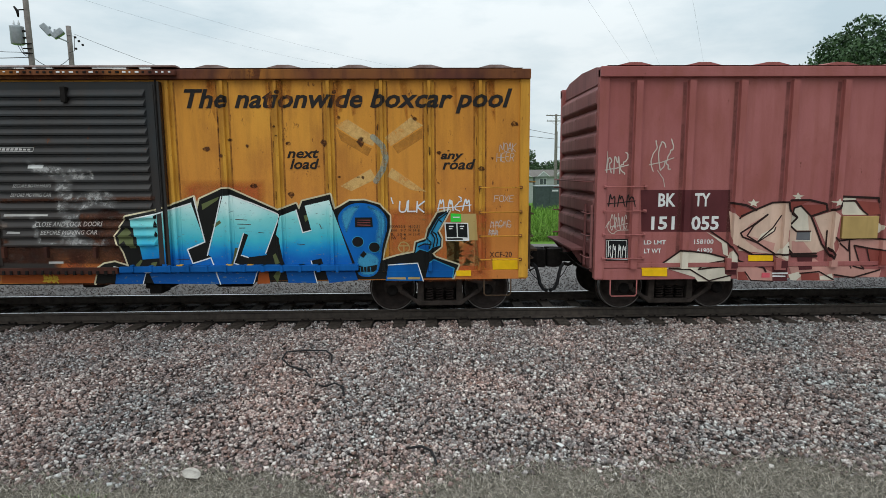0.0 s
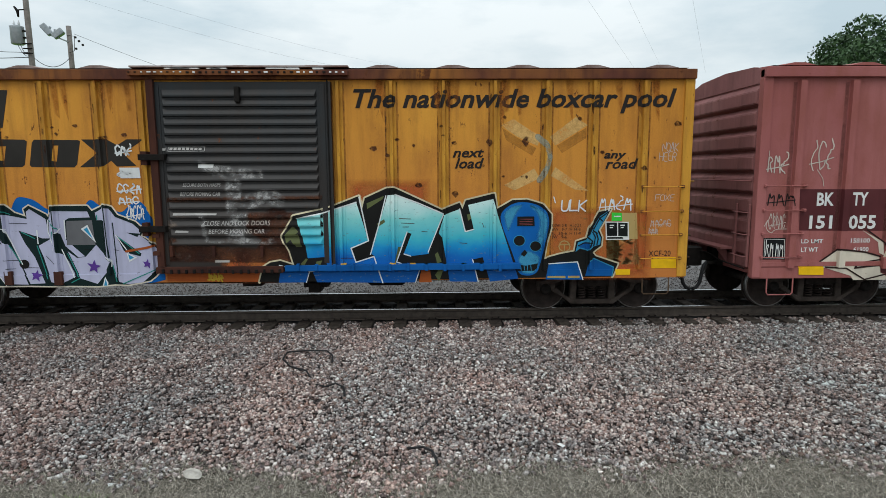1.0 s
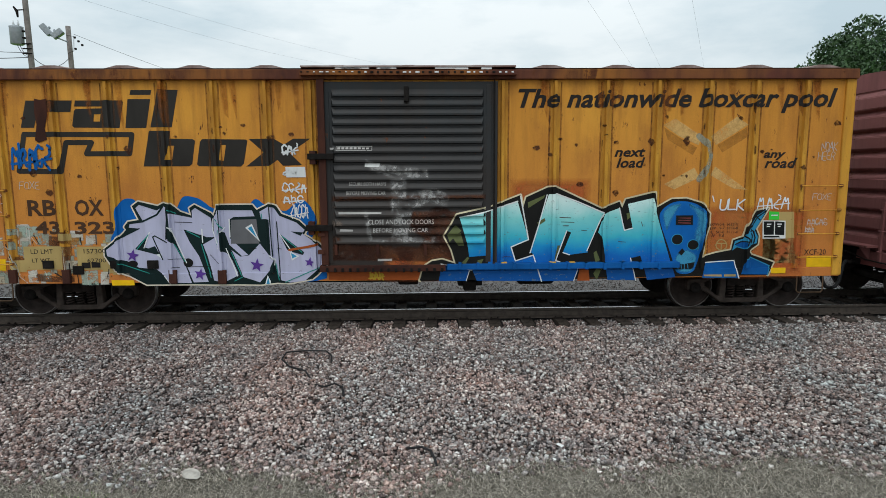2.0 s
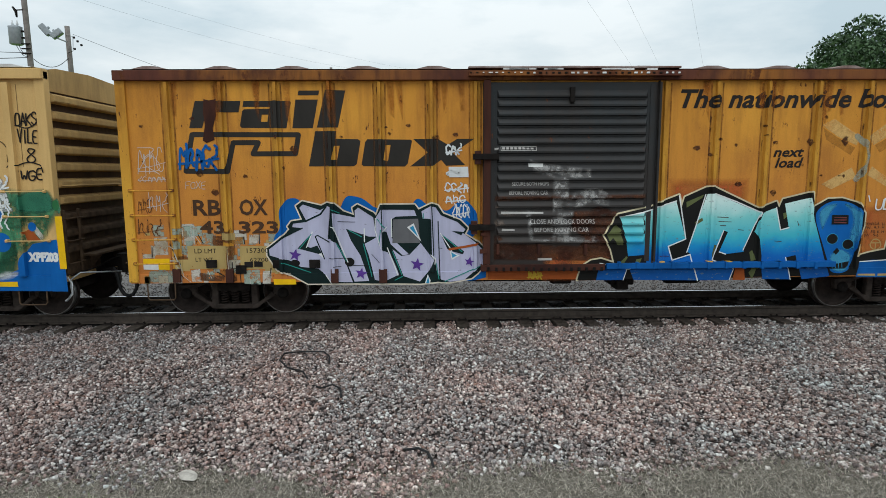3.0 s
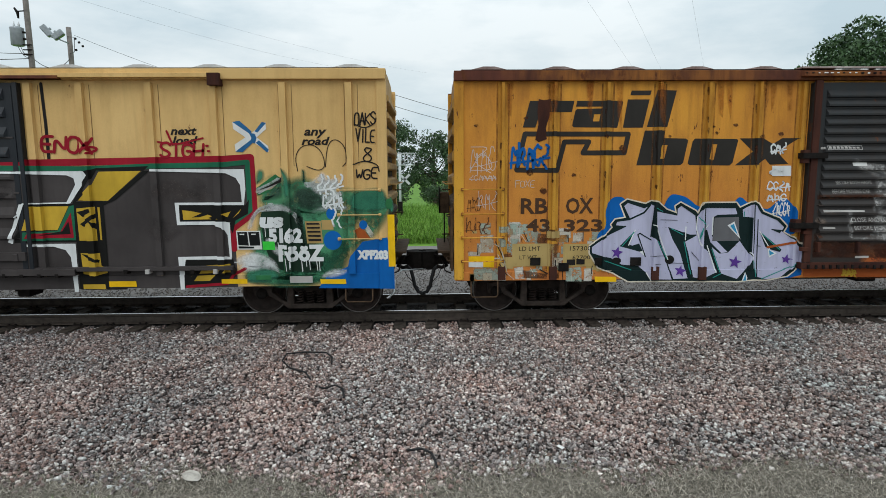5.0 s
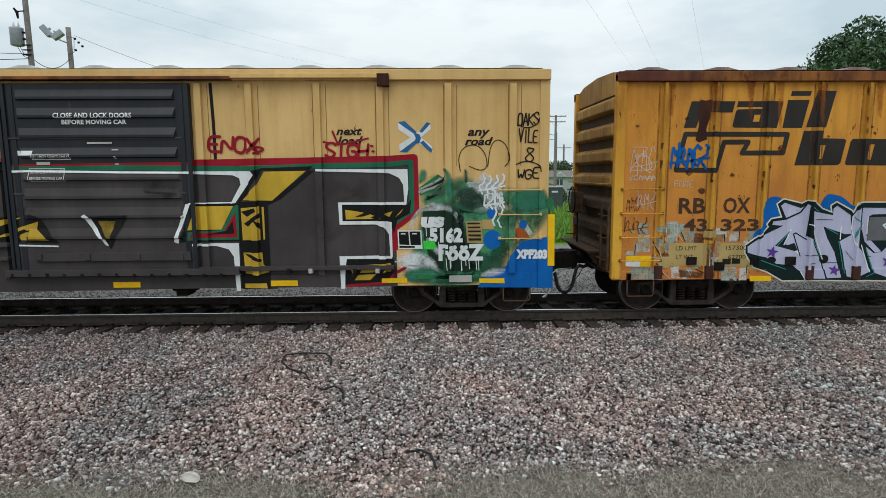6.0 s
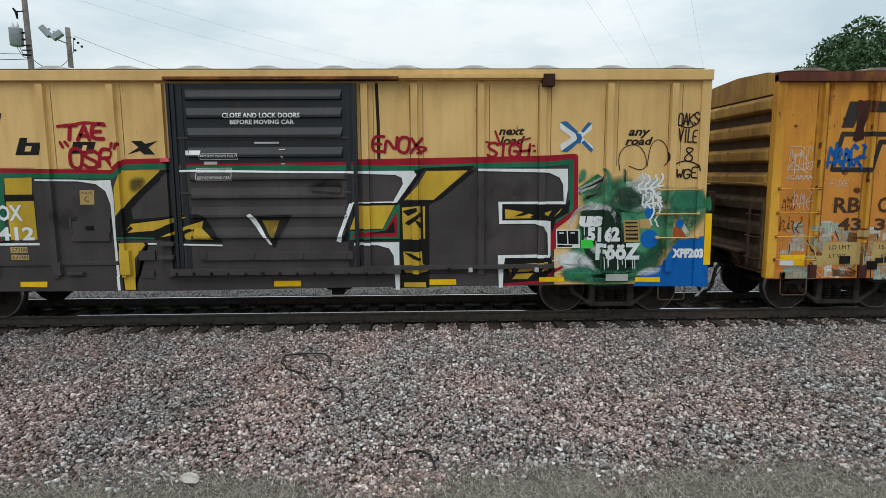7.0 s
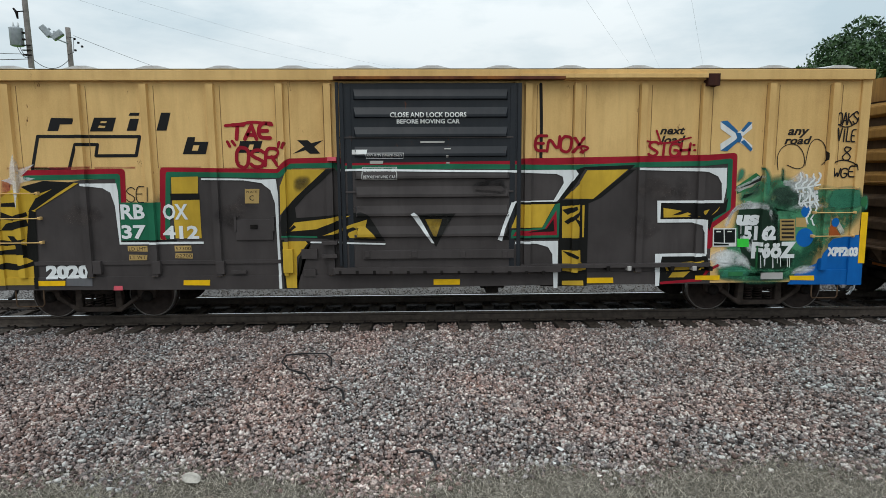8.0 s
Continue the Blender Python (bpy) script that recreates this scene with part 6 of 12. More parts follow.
text(A, "CLOSE AND LOCK DOORS", STENCIL_WHITE, 3, -0.73, 0.41, 1.71, 1.79, 0.0, 0.0)
text(A, "BEFORE MOVING CAR", STENCIL_WHITE, 3, -0.65, 0.31, 1.57, 1.64, 0.0, 0.0)
text(A, "SECURE BOTH HASPS", STENCIL_WHITE, 3, -1.05, -0.41, 2.38, 2.44, 0.0, 0.0)
text(A, "BEFORE MOVING CAR", STENCIL_WHITE, 3, -1.1, -0.42, 2.22, 2.29, 0.0, 0.0)
fill(A, "paper_sticker", SIGN_WHITE, 3, (-0.77, 2.76, -0.51, 2.76, -0.52, 2.7, -0.77, 2.7))
line(A, "stencil_box", STENCIL_WHITE, 3, 0.008, (-1.25, 3.05, -0.64, 3.05, -0.64, 2.98, -1.25, 2.98), True)
fill(A, "stencil_print", STENCIL_WHITE, 3, (-1.23, 3.04, -1.18, 3.04, -1.18, 3, -1.23, 3))
fill(A, "stencil_print", STENCIL_WHITE, 3, (-1.16, 3.04, -1.11, 3.04, -1.11, 3, -1.16, 3))
fill(A, "stencil_print", STENCIL_WHITE, 3, (-1.09, 3.04, -1.04, 3.04, -1.04, 3, -1.09, 3))
fill(A, "stencil_print", STENCIL_WHITE, 3, (-1.02, 3.04, -0.97, 3.04, -0.97, 3, -1.02, 3))
fill(A, "stencil_print", STENCIL_WHITE, 3, (-0.95, 3.04, -0.9, 3.04, -0.9, 3, -0.95, 3))
fill(A, "stencil_print", STENCIL_WHITE, 3, (-0.88, 3.04, -0.83, 3.03, -0.83, 3, -0.88, 3))
fill(A, "stencil_print", STENCIL_WHITE, 3, (-0.81, 3.03, -0.76, 3.03, -0.76, 3, -0.81, 3))
fill(A, "stencil_print", STENCIL_WHITE, 3, (-0.74, 3.03, -0.69, 3.03, -0.69, 3, -0.74, 3))
fill(A, "stencil_print", STENCIL_WHITE, 3, (-1.24, 1.93, -0.5, 1.92, -0.5, 1.89, -1.24, 1.89))
fill(A, "stencil_print", STENCIL_WHITE, 3, (-1.22, 1.63, -1, 1.62, -1, 1.59, -1.23, 1.59))
fill(A, "stencil_print", STENCIL_WHITE, 3, (-0.58, 1.1, -0.33, 1.1, -0.33, 1.06, -0.58, 1.06))
fill(A, "stencil_print", STENCIL_WHITE, 3, (-1.52, 3.03, -1.29, 3.03, -1.3, 2.99, -1.52, 2.99))
fill(A, "rust_band", RUST_RUN, 1, (-1.36, 2.21, 1.36, 2.23, 1.36, 2.13, -1.37, 2.1), label="rust-brown bare band across the door", soft=0.05)
fill(A, "rust_patch", RUST_RUN, 1, (0.03, 1.95, 0.86, 1.94, 0.68, 1.5, 0.78, 1.16, 0.06, 1.17, 0.23, 1.45, -0.04, 1.62), soft=0.05)
fill(A, "rust_patch", RUST_RUN, 1, (-1.43, 1.4, -0.05, 1.34, 1.34, 1.16, 1.34, 1.01, -1.5, 1.07), soft=0.05)
scrawl(A, "scrawl_tag", SPRAY_YELLOW, 3, 0.03, -0.75, 0.71, -0.48, 0.86, 11, 3)
fill(A, "overspray", SPRAY_ORANGE, 1, (-1.45, 0.9, 0.22, 0.88, 0.15, 0.7, -1.46, 0.72))

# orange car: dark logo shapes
fill(A, "logo_shape", LOGO_DARK, 1, (-6.46, 3.84, -5.69, 3.84, -5.73, 3.65, -6.08, 3.65, -6.28, 3.65, -6.36, 3.39, -6.58, 3.39))
fill(A, "logo_shape", LOGO_DARK, 1, (-5.64, 3.84, -4.86, 3.84, -4.84, 3.81, -4.93, 3.38, -5.69, 3.39, -5.72, 3.42, -5.67, 3.67, -5.64, 3.7, -5.2, 3.71, -5.19, 3.74, -5.66, 3.74), hole=(-5.34, 3.61, -5.36, 3.49, -5.25, 3.49, -5.23, 3.61))
fill(A, "logo_shape", LOGO_DARK, 1, (-4.76, 3.86, -4.38, 3.86, -4.48, 3.38, -4.83, 3.38))
fill(A, "logo_shape", LOGO_DARK, 1, (-4.7, 4.01, -4.35, 4.01, -4.37, 3.93, -4.72, 3.93))
fill(A, "logo_shape", LOGO_DARK, 1, (-4.25, 4.02, -3.91, 4.01, -4.05, 3.39, -4.41, 3.39))
fill(A, "logo_shape", LOGO_DARK, 1, (-4.44, 3.33, -4.08, 3.33, -4.1, 3.2, -3.71, 3.19, -3.67, 3.16, -3.74, 2.77, -3.79, 2.73, -4.57, 2.73), hole=(-4.13, 3.08, -4.18, 2.84, -4.08, 2.84, -4.03, 3.08))
fill(A, "logo_shape", LOGO_DARK, 1, (-3.55, 3.19, -2.81, 3.18, -2.78, 3.16, -2.86, 2.77, -2.91, 2.72, -3.63, 2.73, -3.66, 2.76, -3.59, 3.14), hole=(-3.24, 3.09, -3.28, 2.83, -3.2, 2.82, -3.15, 3.09))
fill(A, "logo_shape", LOGO_DARK, 1, (-2.76, 3.19, -2.33, 3.19, -2.16, 3.09, -2, 3.19, -1.7, 3.19, -2.07, 2.95, -1.86, 2.74, -2.19, 2.73, -2.28, 2.83, -2.42, 2.73, -2.82, 2.72, -2.51, 2.96))
line(A, "logo_shape", LOGO_DARK, 1, 0.085, (-6.68, 2.66, -6.54, 3.28, -4.73, 3.27, -4.79, 2.95, -5.52, 2.95, -5.42, 3.14, -5.85, 3.14, -5.97, 2.65), True)
text(A, "RB", STENCIL_FADED, 2, -6.6, -6.12, 1.9, 2.16, 0, 0.02)
text(A, "OX", STENCIL_FADED, 2, -5.8, -5.31, 1.9, 2.16, 0, 0.02)
text(A, "43", STENCIL_FADED, 2, -6.5, -6.08, 1.58, 1.79, 0, 0.018)
text(A, "323", STENCIL_FADED, 2, -5.83, -5.14, 1.58, 1.78, 0, 0.018)
fill(A, "rust_patch", RUST, 3, (-6.31, 3.87, -6.22, 3.85, -6.1, 3.87, -6.12, 3.59, -6.18, 3.38, -6.16, 3.19, -6.3, 3.14, -6.36, 3.18, -6.31, 3.44, -6.33, 3.65), label="dark rust burst through the paint")
scrawl(A, "scrawl_tag", SPRAY_BLUE, 4, 0.05, -6.79, 2.7, -6.11, 3.11, 21, 5)
scrawl(A, "scrawl_tag", CHALK, 3, 0.01, -7.5, 2.61, -7.02, 3.09, 22, 3)
line(A, "scrawl_tag", CHALK, 3, 0.011, (-7.49, 2.66, -7.27, 3.01, -7.04, 2.66, -7.49, 2.66))
line(A, "scrawl_tag", CHALK, 3, 0.011, (-7.48, 3.06, -7.12, 3.06, -7.48, 2.83, -7.13, 2.61))
scrawl(A, "scrawl_tag", CHALK, 3, 0.01, -7.51, 2.48, -7.03, 2.58, 23, 6)
scrawl(A, "scrawl_tag", CHALK, 3, 0.012, -7.38, 1.97, -7.01, 2.31, 24, 3)
tag_word(A, "FOXE", CHALK, 3, 0.009, -6.71, 2.36, -6.36, 2.48, 14)
scrawl(A, "scrawl_tag", PRINT_BROWN, 3, 0.014, -7.55, 1.94, -7.3, 2.2, 26, 3)
scrawl(A, "scrawl_tag", PRINT_BROWN, 3, 0.02, -7.59, 1.54, -7.13, 1.82, 27, 3)
fill(A, "data_panel", FADED_TAN, 2, (-6.74, 1.36, -6.06, 1.36, -6.06, 0.95, -6.74, 0.95))
fill(A, "data_panel", FADED_TAN, 2, (-5.83, 1.35, -5.31, 1.35, -5.31, 0.94, -5.83, 0.94))
text(A, "LD LMT", STENCIL_DARK, 3, -6.62, -6.24, 1.23, 1.31, 0.0, 0.0)
text(A, "LT WT", STENCIL_DARK, 3, -6.61, -6.3, 1.08, 1.15, 0.0, 0.0)
text(A, "157300", STENCIL_DARK, 3, -5.71, -5.33, 1.23, 1.31, 0.0, 0.0)
text(A, "62700", STENCIL_DARK, 3, -5.66, -5.34, 1.07, 1.14, 0.0, 0.0)
fill(A, "paint_patch", PRINT_BROWN, 1, (-5.38, 1.41, -5.19, 1.4, -5.19, 1.21, -5.38, 1.21), soft=0.025)
fill(A, "paint_patch", PATCH_MINT, 1, (-5.88, 1.32, -5.65, 1.31, -5.65, 1.16, -5.88, 1.16), soft=0.025)
fill(A, "paint_patch", PATCH_MINT, 1, (-7.28, 0.96, -7.14, 0.96, -7.14, 0.9, -7.28, 0.91), soft=0.025)
fill(A, "paint_patch", PATCH_WHITE, 1, (-7.38, 1.38, -7.28, 1.38, -7.29, 1.18, -7.38, 1.19), soft=0.025)
fill(A, "paint_patch", PATCH_MINT, 1, (-6.99, 1.68, -6.82, 1.68, -6.82, 1.55, -6.99, 1.56), soft=0.025)
fill(A, "paint_patch", PATCH_MINT, 1, (-7.32, 1.74, -7.12, 1.74, -7.12, 1.52, -7.33, 1.53), soft=0.025)
fill(A, "paint_patch", PATCH_MINT, 1, (-7.11, 0.87, -6.95, 0.87, -6.95, 0.71, -7.11, 0.71), soft=0.025)
fill(A, "paint_patch", FADED_TAN, 1, (-6.96, 1.12, -6.72, 1.12, -6.72, 0.91, -6.96, 0.92))
fill(A, "paint_patch", FADED_TAN, 1, (-7.46, 1.6, -7.37, 1.6, -7.37, 1.55, -7.46, 1.55))
fill(A, "paint_patch", FADED_TAN, 1, (-5.3, 1.19, -5.14, 1.19, -5.14, 1.14, -5.3, 1.14))
fill(A, "paint_patch", PATCH_MINT, 1, (-6.77, 1.46, -6.62, 1.46, -6.62, 1.29, -6.77, 1.29), soft=0.025)
fill(A, "paint_patch", PATCH_MINT, 1, (-6.66, 1.72, -6.46, 1.72, -6.46, 1.52, -6.66, 1.53), soft=0.025)
fill(A, "paint_patch", PATCH_MINT, 1, (-5.71, 1.4, -5.54, 1.4, -5.54, 1.36, -5.71, 1.36), soft=0.025)
fill(A, "paint_patch", PATCH_WHITE, 1, (-6.49, 0.87, -6.39, 0.87, -6.39, 0.7, -6.49, 0.7), soft=0.025)
fill(A, "paint_patch", FADED_ORANGE, 1, (-6.22, 0.93, -6.11, 0.93, -6.11, 0.8, -6.22, 0.8))
fill(A, "paint_patch", PATCH_MINT, 1, (-6.35, 1.41, -6.23, 1.41, -6.23, 1.28, -6.35, 1.29), soft=0.025)
fill(A, "paint_patch", PRINT_BROWN, 1, (-6.9, 1.19, -6.67, 1.19, -6.67, 1.09, -6.9, 1.09), soft=0.025)
fill(A, "paint_patch", PRINT_BROWN, 1, (-5.87, 1.11, -5.74, 1.11, -5.74, 0.93, -5.86, 0.93), soft=0.025)
fill(A, "paint_patch", PATCH_MINT, 1, (-7, 1.47, -6.85, 1.46, -6.85, 1.3, -7, 1.3), soft=0.025)
fill(A, "paint_patch", FADED_TAN, 1, (-5.31, 1.36, -5.21, 1.36, -5.21, 1.22, -5.31, 1.22))
fill(A, "paint_patch", PATCH_WHITE, 1, (-5.93, 1.6, -5.69, 1.6, -5.69, 1.45, -5.93, 1.45), soft=0.025)
fill(A, "paint_patch", PRINT_BROWN, 1, (-6.15, 1.62, -5.95, 1.62, -5.95, 1.4, -6.15, 1.41), soft=0.025)
fill(A, "paint_patch", FADED_TAN, 1, (-6.12, 1.34, -6.03, 1.34, -6.02, 1.15, -6.12, 1.16))
fill(A, "paint_patch", PATCH_WHITE, 1, (-7.07, 0.84, -6.85, 0.84, -6.85, 0.69, -7.07, 0.7), soft=0.025)
fill(A, "paint_patch", PATCH_MINT, 1, (-5.92, 1.45, -5.81, 1.45, -5.81, 1.32, -5.92, 1.32), soft=0.025)
fill(A, "paint_patch", PATCH_WHITE, 1, (-7.28, 0.85, -7.04, 0.85, -7.04, 0.7, -7.28, 0.7), soft=0.025)
fill(A, "paint_patch", FADED_ORANGE, 1, (-6.3, 1.29, -6.14, 1.29, -6.14, 1.16, -6.3, 1.16))
fill(A, "paint_patch", PATCH_MINT, 1, (-6.32, 1.02, -6.19, 1.02, -6.19, 0.87, -6.32, 0.87), soft=0.025)
fill(A, "paint_patch", PRINT_BROWN, 1, (-6.8, 1.1, -6.68, 1.1, -6.68, 0.98, -6.8, 0.98), soft=0.025)
fill(A, "paint_patch", PATCH_MINT, 1, (-6.46, 0.88, -6.28, 0.88, -6.28, 0.73, -6.46, 0.74), soft=0.025)
fill(A, "paint_patch", FADED_ORANGE, 1, (-5.96, 1.51, -5.77, 1.51, -5.77, 1.38, -5.96, 1.39))
fill(A, "paint_patch", PATCH_WHITE, 1, (-5.41, 1.41, -5.3, 1.41, -5.3, 1.3, -5.41, 1.3), soft=0.025)
fill(A, "paint_patch", FADED_TAN, 1, (-6.13, 1.58, -5.9, 1.58, -5.9, 1.46, -6.13, 1.46))
fill(A, "paint_patch", PATCH_WHITE, 1, (-6.22, 1.26, -6.12, 1.26, -6.12, 1.06, -6.22, 1.06), soft=0.025)
fill(A, "paint_patch", FADED_ORANGE, 1, (-6.72, 1.09, -6.53, 1.09, -6.53, 1.02, -6.73, 1.02))
fill(A, "paint_patch", PRINT_BROWN, 1, (-5.74, 1.35, -5.56, 1.35, -5.56, 1.17, -5.74, 1.17), soft=0.025)
fill(A, "paint_patch", PRINT_BROWN, 1, (-6.71, 1.71, -6.62, 1.71, -6.62, 1.6, -6.72, 1.6), soft=0.025)
fill(A, "paint_patch", PATCH_WHITE, 1, (-7.12, 1.12, -6.94, 1.12, -6.94, 1.08, -7.12, 1.08), soft=0.025)
fill(A, "paint_patch", PATCH_WHITE, 1, (-6.94, 0.94, -6.86, 0.94, -6.86, 0.72, -6.94, 0.72), soft=0.025)
fill(A, "paint_patch", PATCH_MINT, 1, (-6.85, 1.37, -6.72, 1.37, -6.72, 1.21, -6.85, 1.21), soft=0.025)
fill(A, "paint_patch", FADED_TAN, 1, (-5.39, 1.08, -5.25, 1.08, -5.25, 0.98, -5.39, 0.98))
fill(A, "paint_patch", FADED_ORANGE, 1, (-5.95, 1.12, -5.78, 1.11, -5.78, 0.9, -5.95, 0.9))
fill(A, "paint_patch", FADED_TAN, 1, (-5.37, 1.46, -5.21, 1.46, -5.21, 1.25, -5.36, 1.25))
fill(A, "paint_patch", FADED_TAN, 1, (-6.15, 1.36, -5.94, 1.35, -5.94, 1.2, -6.15, 1.2))
fill(A, "paint_patch", PATCH_MINT, 1, (-6.05, 1.2, -5.88, 1.2, -5.88, 0.98, -6.04, 0.98), soft=0.025)
fill(A, "paint_patch", FADED_TAN, 1, (-5.41, 0.99, -5.22, 0.98, -5.22, 0.87, -5.41, 0.88))
fill(A, "paint_patch", FADED_ORANGE, 1, (-5.23, 1.24, -5.14, 1.24, -5.14, 1.04, -5.23, 1.04))
fill(A, "paint_patch", PRINT_BROWN, 1, (-6.04, 0.85, -5.89, 0.85, -5.89, 0.72, -6.04, 0.72), soft=0.025)
fill(A, "paint_patch", PRINT_BROWN, 1, (-6.06, 0.96, -5.96, 0.96, -5.96, 0.82, -6.06, 0.82), soft=0.025)
fill(A, "paint_patch", PATCH_WHITE, 1, (-6.77, 1.37, -6.65, 1.37, -6.65, 1.15, -6.77, 1.15), soft=0.025)
fill(A, "paint_patch", PATCH_MINT, 1, (-6.84, 1.72, -6.66, 1.72, -6.66, 1.51, -6.84, 1.51), soft=0.025)
fill(A, "paint_patch", FADED_ORANGE, 1, (-6.87, 1.62, -6.73, 1.62, -6.74, 1.49, -6.87, 1.49))
fill(A, "paint_patch", PATCH_MINT, 1, (-6.82, 1.32, -6.75, 1.32, -6.75, 1.19, -6.82, 1.19), soft=0.025)
fill(A, "paint_patch", PRINT_BROWN, 1, (-6.3, 1.47, -6.13, 1.47, -6.13, 1.35, -6.3, 1.35), soft=0.025)
fill(A, "paint_patch", FADED_TAN, 1, (-5.23, 0.92, -5.17, 0.92, -5.16, 0.85, -5.23, 0.85))
fill(A, "paint_patch", FADED_TAN, 1, (-5.72, 1.18, -5.53, 1.18, -5.53, 1.13, -5.72, 1.13))
fill(A, "paint_patch", FADED_ORANGE, 1, (-6.18, 1, -6.09, 1, -6.09, 0.96, -6.18, 0.96))
fill(A, "paint_patch", PATCH_WHITE, 1, (-5.92, 1.64, -5.74, 1.64, -5.74, 1.56, -5.92, 1.57), soft=0.025)
fill(A, "paint_patch", PATCH_WHITE, 1, (-6.01, 1.12, -5.77, 1.11, -5.77, 0.95, -6.01, 0.95), soft=0.025)
fill(A, "paint_patch", PATCH_MINT, 1, (-5.99, 0.96, -5.89, 0.96, -5.89, 0.87, -5.99, 0.87), soft=0.025)
fill(A, "paint_patch", PATCH_MINT, 1, (-7.42, 0.93, -6.88, 0.93, -6.88, 0.71, -7.42, 0.71), label="pale mint primer patch", soft=0.025)
fill(A, "paint_patch", PATCH_WHITE, 1, (-6.8, 1.74, -6.59, 1.74, -6.59, 1.37, -6.8, 1.37), soft=0.025)
fill(A, "reflector_tape", YELLOW_TAPE, 4, (-7.52, 1.14, -7.06, 1.14, -7.07, 0.94, -7.52, 0.95))
fill(A, "reflector_tape", SIGN_WHITE, 5, (-7.52, 1.04, -7.26, 1.04, -7.26, 0.94, -7.52, 0.95))
fill(A, "reflector_tape", YELLOW_TAPE, 5, (-5.26, 0.76, -4.87, 0.75, -4.86, 0.66, -5.25, 0.66))

fill(A, "paint_patch", PATCH_MINT, 1, (-6.47, 1.6, -6.23, 1.59, -6.23, 1.37, -6.5, 1.38), soft=0.02)
fill(A, "paint_patch", PATCH_MINT, 1, (-7.44, 0.91, -7.06, 0.91, -7.06, 0.73, -7.44, 0.73), soft=0.02)
fill(A, "paint_patch", PATCH_WHITE, 1, (-7.32, 1.51, -7.07, 1.53, -7.07, 1.2, -7.32, 1.2), soft=0.02)
fill(A, "paint_patch", PATCH_MINT, 1, (-5.83, 1.52, -5.73, 1.52, -5.73, 1.37, -5.83, 1.37), soft=0.02)
fill(A, "paint_patch", PATCH_WHITE, 1, (-5.66, 1.56, -5.46, 1.56, -5.46, 1.39, -5.67, 1.38), soft=0.02)
fill(A, "paint_patch", PATCH_WHITE, 1, (-6.8, 1.75, -6.61, 1.75, -6.61, 1.68, -6.8, 1.69), soft=0.02)
fill(A, "paint_patch", PATCH_MINT, 1, (-6.22, 1.71, -6.09, 1.71, -6.09, 1.58, -6.23, 1.58), soft=0.02)
fill(A, "paint_patch", PATCH_WHITE, 1, (-6.71, 0.93, -6.54, 0.96, -6.51, 0.72, -6.69, 0.72), soft=0.02)
fill(A, "paint_patch", PATCH_MINT, 1, (-5.79, 0.92, -5.49, 0.94, -5.48, 0.66, -5.78, 0.67), soft=0.02)
fill(A, "paint_patch", PATCH_WHITE, 1, (-5.45, 0.91, -5.3, 0.91, -5.3, 0.67, -5.46, 0.67), soft=0.02)
fill(A, "paint_patch", PATCH_MINT, 1, (-6.51, 0.87, -6.31, 0.92, -6.29, 0.75, -6.49, 0.74), soft=0.02)
fill(A, "paint_patch", PATCH_WHITE, 1, (-7.53, 1.24, -7.31, 1.22, -7.31, 1.14, -7.53, 1.14), soft=0.02)
fill(A, "paint_patch", PATCH_MINT, 1, (-5.33, 1.57, -5.18, 1.57, -5.2, 1.39, -5.33, 1.42), soft=0.02)
fill(A, "paint_patch", PRINT_BROWN, 1, (-6.29, 1.55, -6.1, 1.53, -6.13, 1.37, -6.31, 1.38), soft=0.02)
fill(A, "paint_patch", PRINT_BROWN, 1, (-6.1, 1.36, -5.93, 1.36, -5.94, 0.78, -6.09, 0.79), soft=0.02)
fill(A, "paint_patch", PRINT_BROWN, 1, (-6.56, 0.89, -6.11, 0.82, -6.11, 0.72, -6.56, 0.74), soft=0.02)
line(A, "paint_scratch", PATCH_WHITE, 3, 0.016, (-6.81, 1.41, -6.8, 1.74, -6.61, 1.74, -6.61, 1.4))
line(A, "paint_scratch", PATCH_WHITE, 3, 0.014, (-7.08, 1.37, -6.96, 1.3, -6.87, 1))
line(A, "paint_scratch", PATCH_WHITE, 3, 0.012, (-7, 1.17, -6.87, 0.93, -6.91, 0.79))
line(A, "paint_scratch", PATCH_WHITE, 3, 0.012, (-6.59, 1.53, -6.5, 1.4))
line(A, "paint_scratch", PATCH_WHITE, 3, 0.014, (-7.34, 1.35, -7.34, 1.2))
line(A, "paint_scratch", PATCH_WHITE, 3, 0.012, (-5.67, 0.87, -5.67, 0.68))
line(A, "paint_scratch", PATCH_WHITE, 3, 0.016, (-5.3, 0.95, -5.3, 0.78))
line(A, "paint_scratch", PATCH_WHITE, 3, 0.012, (-6.03, 1.29, -6.02, 0.82))
line(A, "paint_scratch", PATCH_WHITE, 3, 0.014, (-6.41, 0.92, -6.34, 0.79))
line(A, "paint_scratch", PATCH_WHITE, 3, 0.012, (-6.93, 1.23, -6.83, 0.83, -6.71, 0.72))
line(A, "paint_scratch", INK, 3, 0.016, (-7.04, 1.4, -6.87, 1.03))
line(A, "paint_scratch", INK, 3, 0.014, (-6.97, 1, -6.83, 0.79))
line(A, "paint_scratch", INK, 3, 0.02, (-5.97, 1.06, -5.96, 0.8))
line(A, "paint_scratch", INK, 3, 0.016, (-5.75, 1.51, -5.74, 1.39))
line(A, "paint_scratch", INK, 3, 0.014, (-5.48, 1.56, -5.48, 1.39))
line(A, "paint_scratch", INK, 3, 0.016, (-5.3, 0.95, -5.32, 0.81))
line(A, "paint_scratch", INK, 3, 0.014, (-6.54, 1.56, -6.46, 1.4))
line(A, "paint_scratch", INK, 3, 0.016, (-7.35, 1.34, -7.36, 1.17))
